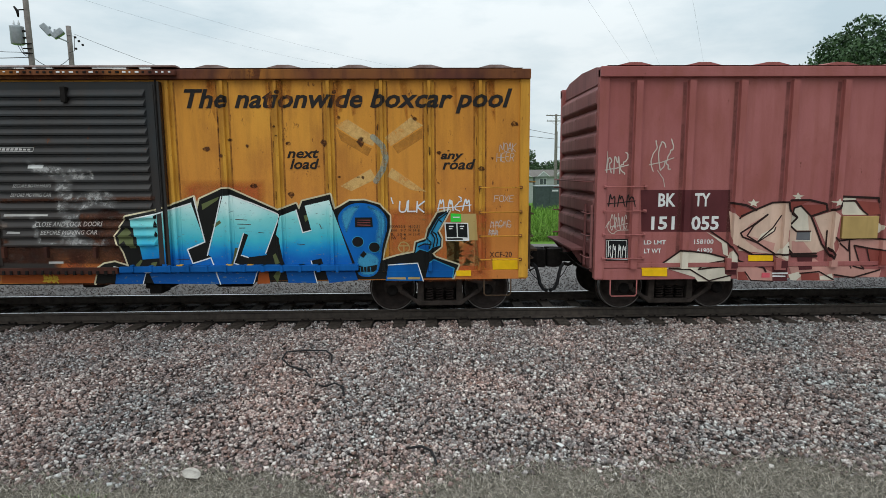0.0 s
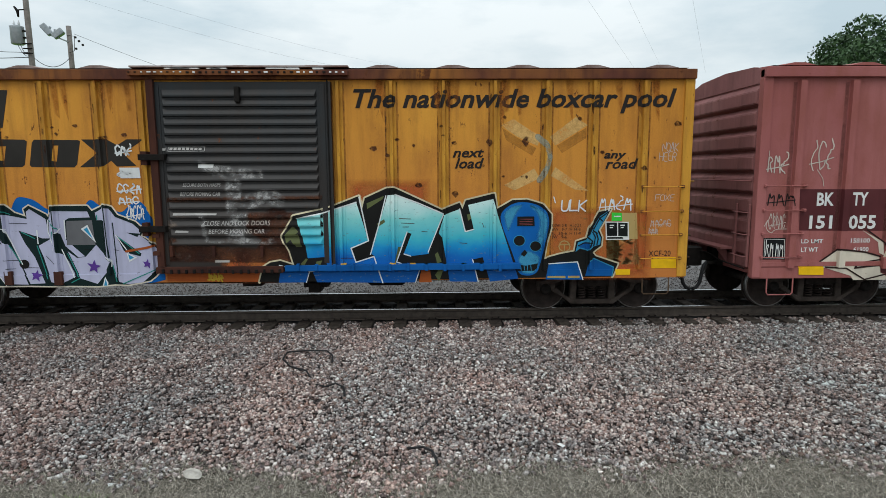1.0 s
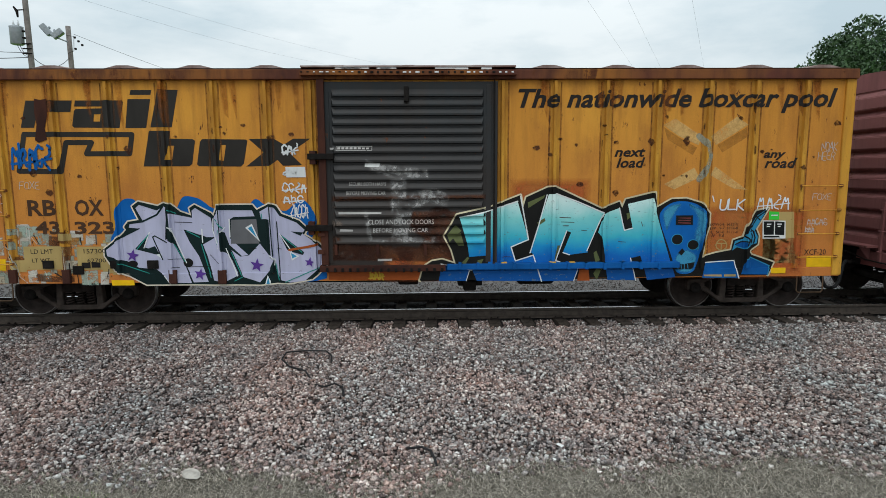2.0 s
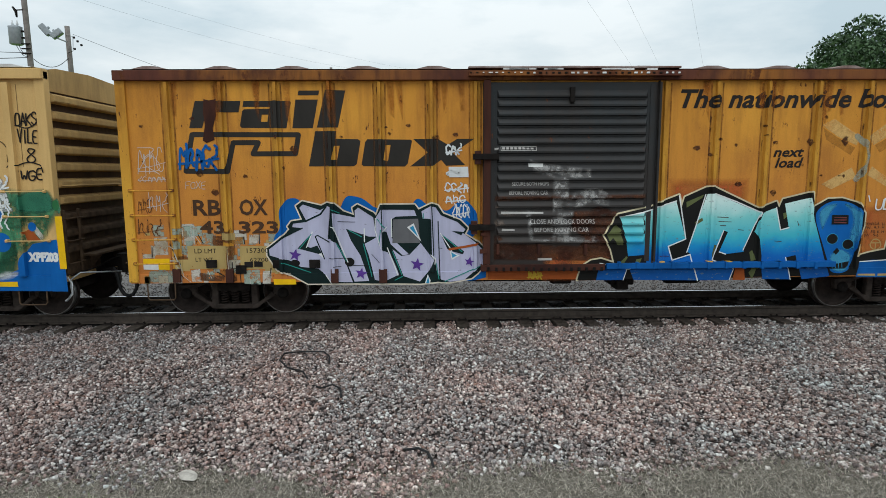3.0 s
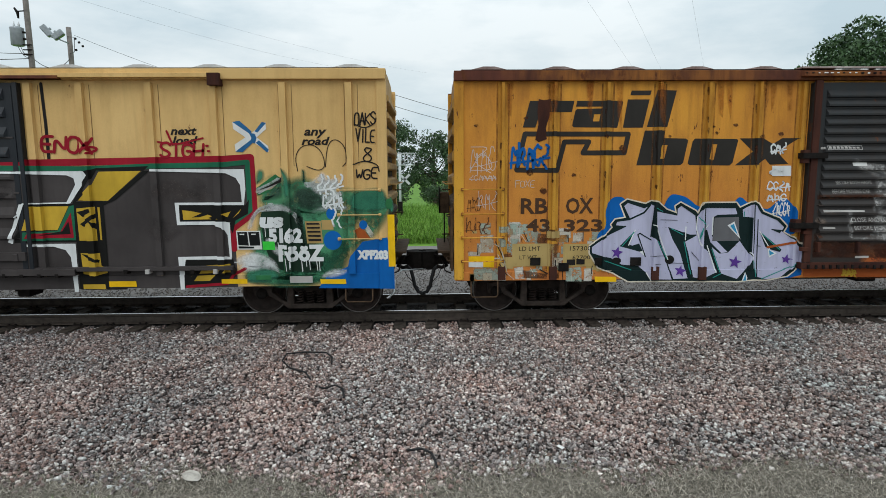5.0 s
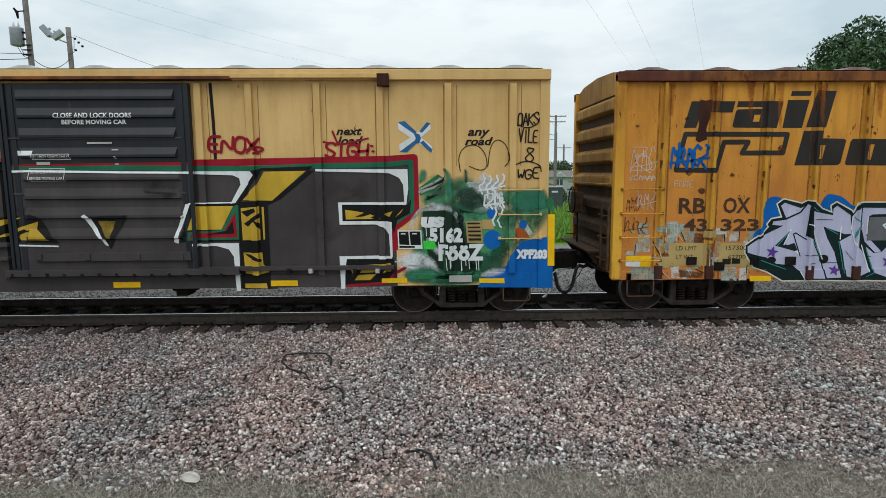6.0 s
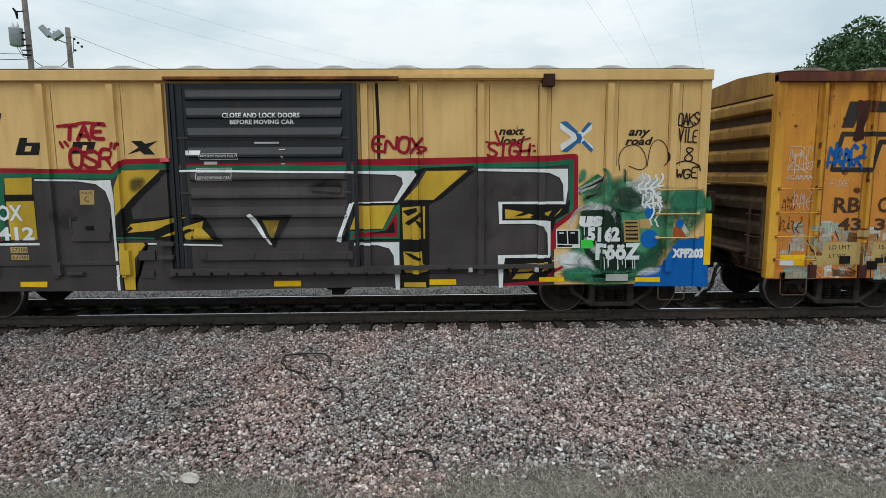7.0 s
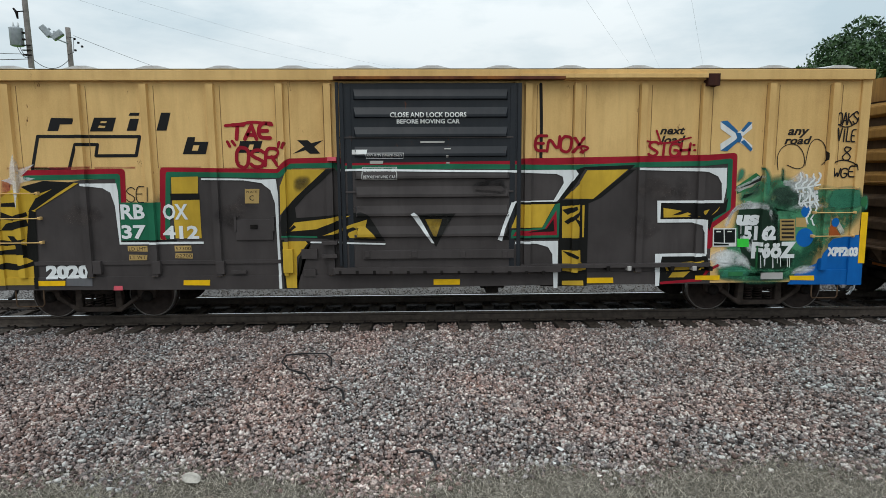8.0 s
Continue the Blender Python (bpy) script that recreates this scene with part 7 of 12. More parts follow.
line(A, "paint_scratch", INK, 3, 0.014, (-5.84, 0.87, -5.83, 0.71))
line(A, "paint_scratch", INK, 3, 0.02, (-6.24, 0.89, -6.11, 0.82))
fill(A, "paint_patch", INK, 5, (-5.76, 1.07, -5.61, 1.07, -5.61, 0.97, -5.76, 0.97))
fill(A, "paint_patch", INK, 5, (-5.59, 1.08, -5.44, 1.07, -5.44, 0.98, -5.59, 0.98))

# orange car: lavender mural
fill(A, "graffiti_cloud", SPRAY_BLUE2, 1, smooth((-5.25, 1.36, -5.21, 1.55, -5.08, 1.65, -5.12, 1.97, -5, 2.15, -4.9, 2.19, -4.76, 2.17, -4.71, 2.03, -4.32, 1.96, -4.07, 1.96, -3.99, 2.15, -3.91, 2.23, -3.75, 2.2, -3.63, 2.16, -3.4, 1.96, -2.84, 1.95, -2.75, 2.14, -2.66, 2.17, -2.54, 2.05, -2.33, 2.01, -2.18, 1.92, -2.02, 2.08, -1.88, 2.17, -1.73, 2.02, -1.63, 1.85, -1.66, 1.56, -1.78, 1.43, -1.63, 1.17, -1.48, 0.9, -1.5, 0.66, -4.29, 0.67, -5.21, 1.2)), label="bright blue spray-painted cloud")
fill(A, "graffiti_halo", MIST_BLACK, 2, (-5.35, 1.31, -5.03, 1.55, -4.95, 1.64, -4.98, 1.69, -4.91, 1.78, -4.72, 1.81, -4.82, 2.05, -4.71, 2.13, -4.38, 2.05, -4.28, 2.1, -4.15, 2.08, -4, 1.95, -3.81, 1.88, -3.84, 2.01, -3.75, 2.07, -3.47, 1.92, -3.43, 1.87, -3.35, 2.06, -2.75, 2.06, -2.68, 1.97, -2.45, 2.08, -2.34, 2.04, -2.25, 1.9, -1.95, 1.78, -1.81, 1.64, -1.87, 1.53, -1.63, 1.39, -1.49, 1.25, -1.46, 1.02, -1.65, 0.82, -1.75, 0.74, -2.14, 0.67, -2.36, 0.68, -2.66, 0.65, -3.06, 0.66, -3.48, 0.66, -3.85, 0.67, -4.29, 0.67, -4.65, 0.67, -4.93, 0.83, -5.19, 0.92, -5.35, 1.18), soft=-0.04)
line(A, "graffiti_outline", SPRAY_BONE, 2, 0.05, (-5.35, 1.31, -5.03, 1.55, -4.95, 1.64, -4.98, 1.69, -4.91, 1.78, -4.72, 1.81, -4.82, 2.05, -4.71, 2.13, -4.38, 2.05, -4.28, 2.1, -4.15, 2.08, -4, 1.95, -3.81, 1.88, -3.84, 2.01, -3.75, 2.07, -3.47, 1.92, -3.43, 1.87, -3.35, 2.06, -2.75, 2.06, -2.68, 1.97, -2.45, 2.08, -2.34, 2.04, -2.25, 1.9, -1.95, 1.78, -1.81, 1.64, -1.87, 1.53, -1.63, 1.39, -1.49, 1.25, -1.46, 1.02, -1.65, 0.82, -1.75, 0.74, -2.14, 0.67, -2.36, 0.68, -2.66, 0.65, -3.06, 0.66, -3.48, 0.66, -3.85, 0.67, -4.29, 0.67, -4.65, 0.67, -4.93, 0.83, -5.19, 0.92, -5.35, 1.18), True)
fill(A, "graffiti_shadow", SPRAY_BLACKGREEN, 3, (-5.35, 1.31, -5.03, 1.55, -4.95, 1.64, -4.98, 1.69, -4.91, 1.78, -4.72, 1.81, -4.82, 2.05, -4.71, 2.13, -4.38, 2.05, -4.28, 2.1, -4.15, 2.08, -4, 1.95, -3.81, 1.88, -3.84, 2.01, -3.75, 2.07, -3.47, 1.92, -3.43, 1.87, -3.35, 2.06, -2.75, 2.06, -2.68, 1.97, -2.45, 2.08, -2.34, 2.04, -2.25, 1.9, -1.95, 1.78, -1.81, 1.64, -1.87, 1.53, -1.63, 1.39, -1.49, 1.25, -1.46, 1.02, -1.65, 0.82, -1.75, 0.74, -2.14, 0.67, -2.36, 0.68, -2.66, 0.65, -3.06, 0.66, -3.48, 0.66, -3.85, 0.67, -4.29, 0.67, -4.65, 0.67, -4.93, 0.83, -5.19, 0.92, -5.35, 1.18), label="green-black background of the spray-painted mural")
fill(A, "graffiti_letter", SPRAY_LAVENDER, 4, (-5.32, 1.3, -5.05, 1.5, -4.72, 1.66, -4.91, 1.68, -4.89, 1.74, -4.65, 1.78, -4.78, 2.02, -4.7, 2.08, -4.4, 1.99, -4.29, 2.05, -4.23, 2.02, -4.25, 1.7, -4.27, 1.48, -4.15, 1.4, -3.99, 1.07, -3.86, 0.69, -4.24, 0.7, -4.33, 0.82, -4.47, 0.94, -4.77, 0.97, -4.97, 1.09, -5.15, 1.13, -5.31, 1.18), label="lavender spray-painted letter")
fill(A, "graffiti_letter", SPRAY_LAVENDER, 4, (-4.19, 1.92, -3.8, 1.84, -3.8, 1.98, -3.74, 2.03, -3.48, 1.85, -3.45, 1.61, -3.44, 1.5, -3.56, 1.5, -3.96, 1.64, -3.87, 1.42, -3.72, 1.17, -3.57, 0.71, -3.83, 0.7, -3.94, 0.99, -4.09, 1.38, -4.18, 1.66), label="lavender spray-painted letter")
fill(A, "graffiti_letter", SPRAY_LAVENDER, 4, (-3.43, 1.84, -3.33, 1.99, -2.76, 1.97, -2.72, 1.86, -3.08, 1.85, -3.15, 1.81, -3.16, 1.47, -2.86, 1.18, -2.97, 1.16, -3.18, 1.36, -3.25, 1.58, -3.32, 1.6, -3.32, 1.25, -3.24, 1.22, -3.15, 1.1, -3.04, 0.82, -3.31, 0.69, -3.47, 0.73, -3.57, 1.17, -3.64, 1.37, -3.44, 1.48), label="lavender spray-painted letter")
fill(A, "graffiti_letter", SPRAY_LAVENDER, 4, (-3.15, 1.27, -3, 1.15, -2.85, 1.17, -2.65, 1.38, -2.48, 1.15, -2.41, 1.08, -2.5, 0.89, -2.67, 0.69, -2.96, 0.79, -3.12, 1.2), label="lavender spray-painted letter")
fill(A, "graffiti_letter", SPRAY_LAVENDER, 4, (-2.63, 1.94, -2.45, 2.04, -2.37, 2.01, -2.28, 1.88, -1.99, 1.75, -1.85, 1.63, -1.9, 1.55, -1.67, 1.38, -1.54, 1.24, -1.49, 1.11, -1.53, 1.01, -1.88, 0.71, -2.14, 0.68, -2.29, 0.72, -2.37, 0.88, -2.4, 1.11, -2.45, 1.15, -2.46, 1.8, -2.61, 1.81), label="lavender spray-painted letter")
fill(A, "paint_patch", GREY_PATCH, 5, (-3.13, 1.8, -2.69, 1.81, -2.66, 1.38, -3.15, 1.38), label="grey buffed-over patch")
fill(A, "graffiti_mark", SPRAY_BLACKGREEN, 5, (-4.82, 1.3, -4.55, 1.58, -4.65, 1.33, -4.59, 1.31, -4.47, 1.35, -4.35, 1.11, -4.46, 1.2, -4.67, 1.26))
fill(A, "graffiti_mark", SPRAY_BLACKGREEN, 5, (-2.69, 1.81, -2.51, 1.81, -2.51, 1.4, -2.46, 1.17, -2.64, 1.39))
fill(A, "graffiti_mark", SPRAY_BLACKGREEN, 5, (-2.3, 1.55, -1.88, 1.22, -1.9, 1.17, -2.08, 1.22, -2.18, 1.27))
fill(A, "graffiti_mark", SPRAY_BLACKGREEN, 5, (-2.11, 1.59, -1.89, 1.57, -1.93, 1.51))
fill(A, "graffiti_mark", SPRAY_BLACKGREEN, 5, (-3.86, 1.56, -3.63, 1.54, -3.63, 1.4, -3.83, 1.41))
fill(A, "graffiti_mark", SPRAY_BLACKGREEN, 5, (-5.18, 1.12, -4.97, 1.07, -4.77, 0.96, -4.46, 0.93, -4.36, 0.8, -4.63, 0.68, -4.92, 0.85, -5.14, 0.94))
fill(A, "graffiti_accent", SPRAY_WHITE, 6, (-2.89, 1.66, -2.77, 1.73, -2.64, 1.41))
fill(A, "graffiti_accent", SPRAY_SKY, 7, (-2.84, 1.65, -2.78, 1.69, -2.69, 1.48))
fill(A, "graffiti_accent", SPRAY_WHITE, 6, (-2.14, 1.24, -1.96, 1.15, -2.1, 1.07))
fill(A, "graffiti_accent", SPRAY_SKY, 7, (-2.11, 1.21, -2.01, 1.15, -2.09, 1.11))
fill(A, "graffiti_accent", SPRAY_WHITE, 6, (-4.46, 1.2, -4.37, 1.22, -4.35, 1.11))
fill(A, "graffiti_accent", SPRAY_WHITE, 6, (-2.58, 0.66, -2.53, 0.82, -2.48, 0.71, -2.49, 0.65))
fill(A, "graffiti_accent", SPRAY_SKY, 7, (-2.56, 0.66, -2.52, 0.78, -2.5, 0.66))
disc(A, "graffiti_mark", SPRAY_BLACK, 6, -4.87, 1.04, 0.085, 0.06)
disc(A, "graffiti_mark", SPRAY_BLACK, 6, -3.91, 1.05, 0.085, 0.08)
line(A, "graffiti_outline", SPRAY_BLACKGREEN, 6, 0.02, (-4.5, 1.51, -4.46, 1.53, -4.26, 1.41))
line(A, "graffiti_outline", SPRAY_BLACKGREEN, 6, 0.02, (-4.5, 1.51, -4.35, 1.11))
line(A, "graffiti_outline", SPRAY_BLACKGREEN, 6, 0.02, (-4.21, 2, -4.25, 1.7, -4.27, 1.47))
line(A, "graffiti_outline", SPRAY_BLACKGREEN, 6, 0.018, (-2.45, 2.03, -2.42, 1.16))
line(A, "graffiti_outline", SPRAY_BLACKGREEN, 6, 0.018, (-3.32, 1.27, -3.33, 1.97))
line(A, "graffiti_outline", SPRAY_BLACKGREEN, 6, 0.018, (-2.34, 1.76, -2.31, 0.71))
line(A, "graffiti_outline", SPRAY_BLACKGREEN, 6, 0.02, (-5.32, 1.3, -5.05, 1.5, -4.72, 1.66))
line(A, "graffiti_outline", SPRAY_BLACKGREEN, 6, 0.03, (-4.78, 2.02, -4.7, 2.09, -4.4, 1.99, -4.29, 2.05))
line(A, "graffiti_outline", SPRAY_BLACKGREEN, 6, 0.03, (-4.78, 2.02, -4.66, 1.78, -4.4, 1.9, -4.3, 2.03))
line(A, "graffiti_outline", SPRAY_BLACKGREEN, 6, 0.025, (-3.8, 1.98, -3.74, 2.03, -3.47, 1.85))
line(A, "graffiti_outline", SPRAY_BLACKGREEN, 6, 0.03, (-2.45, 2.04, -2.37, 2.02, -2.28, 1.88, -1.99, 1.76, -1.85, 1.63))
line(A, "graffiti_outline", SPRAY_BLACKGREEN, 6, 0.03, (-3.33, 1.99, -2.76, 1.98))
line(A, "graffiti_outline", SPRAY_BLACKGREEN, 6, 0.025, (-4.91, 1.68, -4.89, 1.75, -4.65, 1.78))
line(A, "graffiti_outline", SPRAY_WHITE, 7, 0.018, (-4.55, 1.59, -4.66, 1.32))
line(A, "graffiti_outline", SPRAY_WHITE, 7, 0.016, (-4.23, 1.68, -4.16, 1.66))
line(A, "graffiti_outline", SPRAY_WHITE, 7, 0.018, (-4.18, 1.67, -3.94, 1.05))
line(A, "graffiti_outline", SPRAY_WHITE, 7, 0.016, (-3.44, 1.82, -3.45, 1.61, -3.36, 1.3))
line(A, "graffiti_outline", SPRAY_WHITE, 7, 0.018, (-3.24, 1.3, -3.06, 0.81))
line(A, "graffiti_outline", SPRAY_WHITE, 7, 0.016, (-3.31, 1.59, -3.24, 1.67))
line(A, "graffiti_outline", SPRAY_WHITE, 7, 0.018, (-2.47, 1.17, -2.39, 1.1, -2.4, 1))
line(A, "graffiti_outline", SPRAY_WHITE, 7, 0.02, (-3.16, 1.81, -3.16, 1.5))
line(A, "graffiti_outline", SPRAY_WHITE, 7, 0.02, (-3.64, 1.64, -3.64, 1.41))
line(A, "graffiti_outline", SPRAY_WHITE, 7, 0.016, (-2.3, 1.55, -2.1, 1.24))
line(A, "graffiti_outline", SPRAY_WHITE, 7, 0.016, (-4.33, 0.82, -4.24, 0.68))
line(A, "graffiti_outline", SPRAY_WHITE, 7, 0.018, (-2.44, 1.14, -2.4, 1.09))
line(A, "graffiti_accent", SPRAY_TEAL, 7, 0.016, (-4.78, 1.3, -4.57, 1.55))
line(A, "graffiti_accent", SPRAY_TEAL, 7, 0.016, (-4.13, 1.38, -3.96, 1.07))
line(A, "graffiti_accent", SPRAY_TEAL, 7, 0.016, (-3.9, 1.61, -3.69, 1.5))
line(A, "graffiti_accent", SPRAY_TEAL, 7, 0.016, (-3.66, 1.37, -3.52, 0.79))
line(A, "graffiti_accent", SPRAY_TEAL, 7, 0.016, (-3.41, 1.81, -3.28, 1.65))
line(A, "graffiti_accent", SPRAY_TEAL, 7, 0.016, (-3.15, 1.23, -2.99, 0.82))
line(A, "graffiti_accent", SPRAY_TEAL, 7, 0.016, (-2.26, 1.51, -1.92, 1.22))
line(A, "graffiti_accent", SPRAY_TEAL, 7, 0.016, (-2.38, 1.02, -2.33, 0.73))
line(A, "graffiti_accent", SPRAY_TEAL, 7, 0.016, (-2.22, 0.69, -1.58, 0.96))
line(A, "graffiti_accent", SPRAY_TEAL, 7, 0.016, (-5.1, 1.05, -4.6, 0.87))
line(A, "graffiti_accent", SPRAY_TEAL, 7, 0.016, (-4.2, 1.98, -4.07, 1.92))
line(A, "graffiti_accent", SPRAY_TEAL, 7, 0.016, (-2.6, 1.9, -2.6, 1.82))
line(A, "graffiti_accent", SPRAY_TEAL, 7, 0.016, (-3.11, 0.72, -2.97, 0.79))
line(A, "graffiti_accent", SPRAY_TEAL, 7, 0.016, (-3.39, 1.37, -3.35, 1.62))
line(A, "paint_scratch", SPRAY_BLACK, 7, 0.009, (-4.1, 1.77, -3.8, 1.76))
line(A, "paint_scratch", SPRAY_BLACK, 7, 0.009, (-4.26, 1.12, -3.89, 1.12))
line(A, "paint_scratch", SPRAY_BLACK, 7, 0.009, (-3.89, 0.99, -3.55, 0.98))
line(A, "paint_scratch", SPRAY_BLACK, 7, 0.009, (-3.52, 1.19, -3.38, 1.03))
line(A, "paint_scratch", SPRAY_BLACK, 7, 0.009, (-2.85, 1.3, -2.71, 1.29))
line(A, "paint_scratch", SPRAY_BLACK, 7, 0.009, (-3.15, 1.1, -3.05, 1.09))
line(A, "paint_scratch", SPRAY_BLACK, 7, 0.009, (-2.34, 1.29, -2.27, 1.28))
line(A, "paint_scratch", SPRAY_BLACK, 7, 0.009, (-4.19, 0.97, -4.06, 0.97))
line(A, "scrawl_tag", SPRAY_ORANGE, 7, 0.04, (-2.14, 1.26, -1.97, 1.29, -1.78, 1.32, -1.64, 1.36))
fill(A, "graffiti_star", SPRAY_PURPLE, 7, (-4.84, 1.3, -4.83, 1.22, -4.75, 1.2, -4.82, 1.16, -4.82, 1.08, -4.88, 1.14, -4.95, 1.1, -4.91, 1.18, -4.97, 1.24, -4.89, 1.23))
fill(A, "graffiti_star", SPRAY_PURPLE, 7, (-3.69, 0.95, -3.68, 0.88, -3.6, 0.86, -3.67, 0.82, -3.66, 0.74, -3.72, 0.8, -3.79, 0.77, -3.76, 0.84, -3.81, 0.9, -3.73, 0.89))
fill(A, "graffiti_star", SPRAY_PURPLE, 7, (-2.7, 1.12, -2.68, 1.03, -2.59, 1.01, -2.67, 0.97, -2.66, 0.88, -2.72, 0.94, -2.8, 0.91, -2.77, 0.99, -2.83, 1.06, -2.74, 1.04))
fill(A, "graffiti_star", SPRAY_PURPLE, 7, (-1.77, 1.13, -1.76, 1.06, -1.7, 1.05, -1.75, 1.02, -1.74, 0.95, -1.79, 1, -1.85, 0.98, -1.83, 1.03, -1.87, 1.08, -1.81, 1.07))
scrawl(A, "scrawl_tag", SPRAY_WHITE, 5, 0.03, -2.2, 2.92, -1.92, 3.1, 31, 3)
fill(A, "paint_patch", SPRAY_WHITE, 5, (-2.15, 2.71, -1.81, 2.71, -1.8, 2.53, -2.14, 2.53))
scrawl(A, "scrawl_tag", SPRAY_WHITE, 5, 0.025, -2.22, 2.27, -1.8, 2.44, 32, 4)
scrawl(A, "scrawl_tag", SPRAY_WHITE, 5, 0.025, -2.21, 2.08, -1.85, 2.21, 33, 3)
scrawl(A, "scrawl_tag", SPRAY_WHITE, 6, 0.018, -2.09, 1.82, -1.78, 2.06, 34, 5)
scrawl(A, "scrawl_tag", SPRAY_WHITE, 6, 0.03, -2.19, 2.56, -1.91, 2.67, 35, 3)

# orange car: rust bleeding at posts and chips
fill(A, "rust_streak", RUST_RUN, 2, (2.42, 3.12, 2.45, 3.11, 2.44, 2.92, 2.43, 2.88, 2.41, 3), soft=0.012)
fill(A, "rust_streak", RUST_RUN, 2, (2.42, 3.57, 2.45, 3.55, 2.44, 3.4, 2.43, 3.37, 2.41, 3.47), soft=0.012)
fill(A, "rust_streak", RUST_RUN, 2, (2.42, 2.86, 2.43, 2.84, 2.43, 2.8, 2.42, 2.79, 2.41, 2.83), soft=0.012)
fill(A, "rust_streak", RUST_RUN, 2, (2.42, 3.39, 2.45, 3.37, 2.44, 3.3, 2.43, 3.28, 2.41, 3.33), soft=0.012)
fill(A, "rust_streak", RUST_RUN, 2, (3.35, 3.16, 3.37, 3.14, 3.36, 2.97, 3.35, 2.94, 3.34, 3.05), soft=0.012)
fill(A, "rust_streak", RUST_RUN, 2, (3.36, 2.3, 3.38, 2.28, 3.38, 2.09, 3.37, 2.04, 3.35, 2.17), soft=0.012)
fill(A, "rust_streak", RUST_RUN, 2, (3.34, 3.99, 3.37, 3.97, 3.36, 3.8, 3.35, 3.77, 3.33, 3.88), soft=0.012)
fill(A, "rust_streak", RUST_RUN, 2, (3.34, 3.82, 3.37, 3.81, 3.36, 3.69, 3.35, 3.66, 3.33, 3.74), soft=0.012)
fill(A, "rust_streak", RUST_RUN, 2, (4.26, 2.28, 4.28, 2.26, 4.28, 2.14, 4.27, 2.11, 4.26, 2.19), soft=0.012)
fill(A, "rust_streak", RUST_RUN, 2, (4.26, 2.42, 4.29, 2.4, 4.28, 2.32, 4.27, 2.3, 4.26, 2.36), soft=0.012)
fill(A, "rust_streak", RUST_RUN, 2, (4.23, 3.95, 4.26, 3.93, 4.25, 3.83, 4.24, 3.8, 4.22, 3.88), soft=0.012)
fill(A, "rust_streak", RUST_RUN, 2, (4.27, 2.2, 4.28, 2.18, 4.28, 2.01, 4.27, 1.98, 4.26, 2.09), soft=0.012)
fill(A, "rust_streak", RUST_RUN, 2, (5.17, 2.55, 5.2, 2.53, 5.19, 2.5, 5.18, 2.49, 5.16, 2.52), soft=0.012)
fill(A, "rust_streak", RUST_RUN, 2, (5.13, 3.4, 5.15, 3.38, 5.15, 3.23, 5.14, 3.2, 5.13, 3.3), soft=0.012)
fill(A, "rust_streak", RUST_RUN, 2, (5.14, 3.43, 5.17, 3.42, 5.16, 3.32, 5.15, 3.3, 5.13, 3.37), soft=0.012)
fill(A, "rust_streak", RUST_RUN, 2, (5.17, 2.63, 5.19, 2.61, 5.19, 2.54, 5.17, 2.52, 5.15, 2.57), soft=0.012)
fill(A, "rust_streak", RUST_RUN, 2, (6.03, 3.04, 6.06, 3.02, 6.06, 2.91, 6.04, 2.88, 6.02, 2.96), soft=0.012)
fill(A, "rust_streak", RUST_RUN, 2, (6.01, 3.42, 6.03, 3.4, 6.03, 3.25, 6.02, 3.21, 6, 3.32), soft=0.012)
fill(A, "rust_streak", RUST_RUN, 2, (5.99, 3.74, 6.02, 3.72, 6.02, 3.6, 6.01, 3.57, 5.99, 3.66), soft=0.012)
fill(A, "rust_streak", RUST_RUN, 2, (6.02, 3.05, 6.04, 3.03, 6.04, 2.89, 6.03, 2.86, 6.02, 2.96), soft=0.012)
fill(A, "rust_streak", RUST_RUN, 2, (6.9, 2.34, 6.92, 2.32, 6.92, 2.23, 6.91, 2.21, 6.89, 2.27), soft=0.012)
fill(A, "rust_streak", RUST_RUN, 2, (6.9, 2.35, 6.92, 2.33, 6.92, 2.26, 6.91, 2.24, 6.89, 2.3), soft=0.012)
fill(A, "rust_streak", RUST_RUN, 2, (6.8, 4.08, 6.83, 4.06, 6.82, 3.98, 6.81, 3.96, 6.79, 4.02), soft=0.012)
fill(A, "rust_streak", RUST_RUN, 2, (6.85, 3.21, 6.86, 3.19, 6.87, 3.06, 6.86, 3.03, 6.84, 3.12), soft=0.012)
fill(A, "rust_streak", RUST_RUN, 2, (-6.97, 2.85, -6.96, 2.83, -6.96, 2.79, -6.97, 2.78, -6.98, 2.81), soft=0.012)
fill(A, "rust_streak", RUST_RUN, 2, (-6.97, 2.38, -6.95, 2.37, -6.95, 2.33, -6.97, 2.32, -6.99, 2.35), soft=0.012)
fill(A, "rust_streak", RUST_RUN, 2, (-6.97, 3.14, -6.94, 3.13, -6.95, 3.03, -6.97, 3.01, -6.98, 3.08), soft=0.012)
fill(A, "rust_streak", RUST_RUN, 2, (-6.97, 2.84, -6.94, 2.83, -6.95, 2.7, -6.97, 2.67, -6.98, 2.76), soft=0.012)
fill(A, "rust_streak", RUST_RUN, 2, (-6.06, 3.45, -6.05, 3.43, -6.05, 3.36, -6.06, 3.34, -6.07, 3.39), soft=0.012)
fill(A, "rust_streak", RUST_RUN, 2, (-6.07, 3.87, -6.05, 3.85, -6.06, 3.79, -6.06, 3.77, -6.07, 3.82), soft=0.012)
fill(A, "rust_streak", RUST_RUN, 2, (-6.06, 2.64, -6.04, 2.62, -6.05, 2.46, -6.06, 2.42, -6.07, 2.53), soft=0.012)
fill(A, "rust_streak", RUST_RUN, 2, (-6.06, 2.5, -6.03, 2.48, -6.04, 2.44, -6.06, 2.43, -6.07, 2.46), soft=0.012)
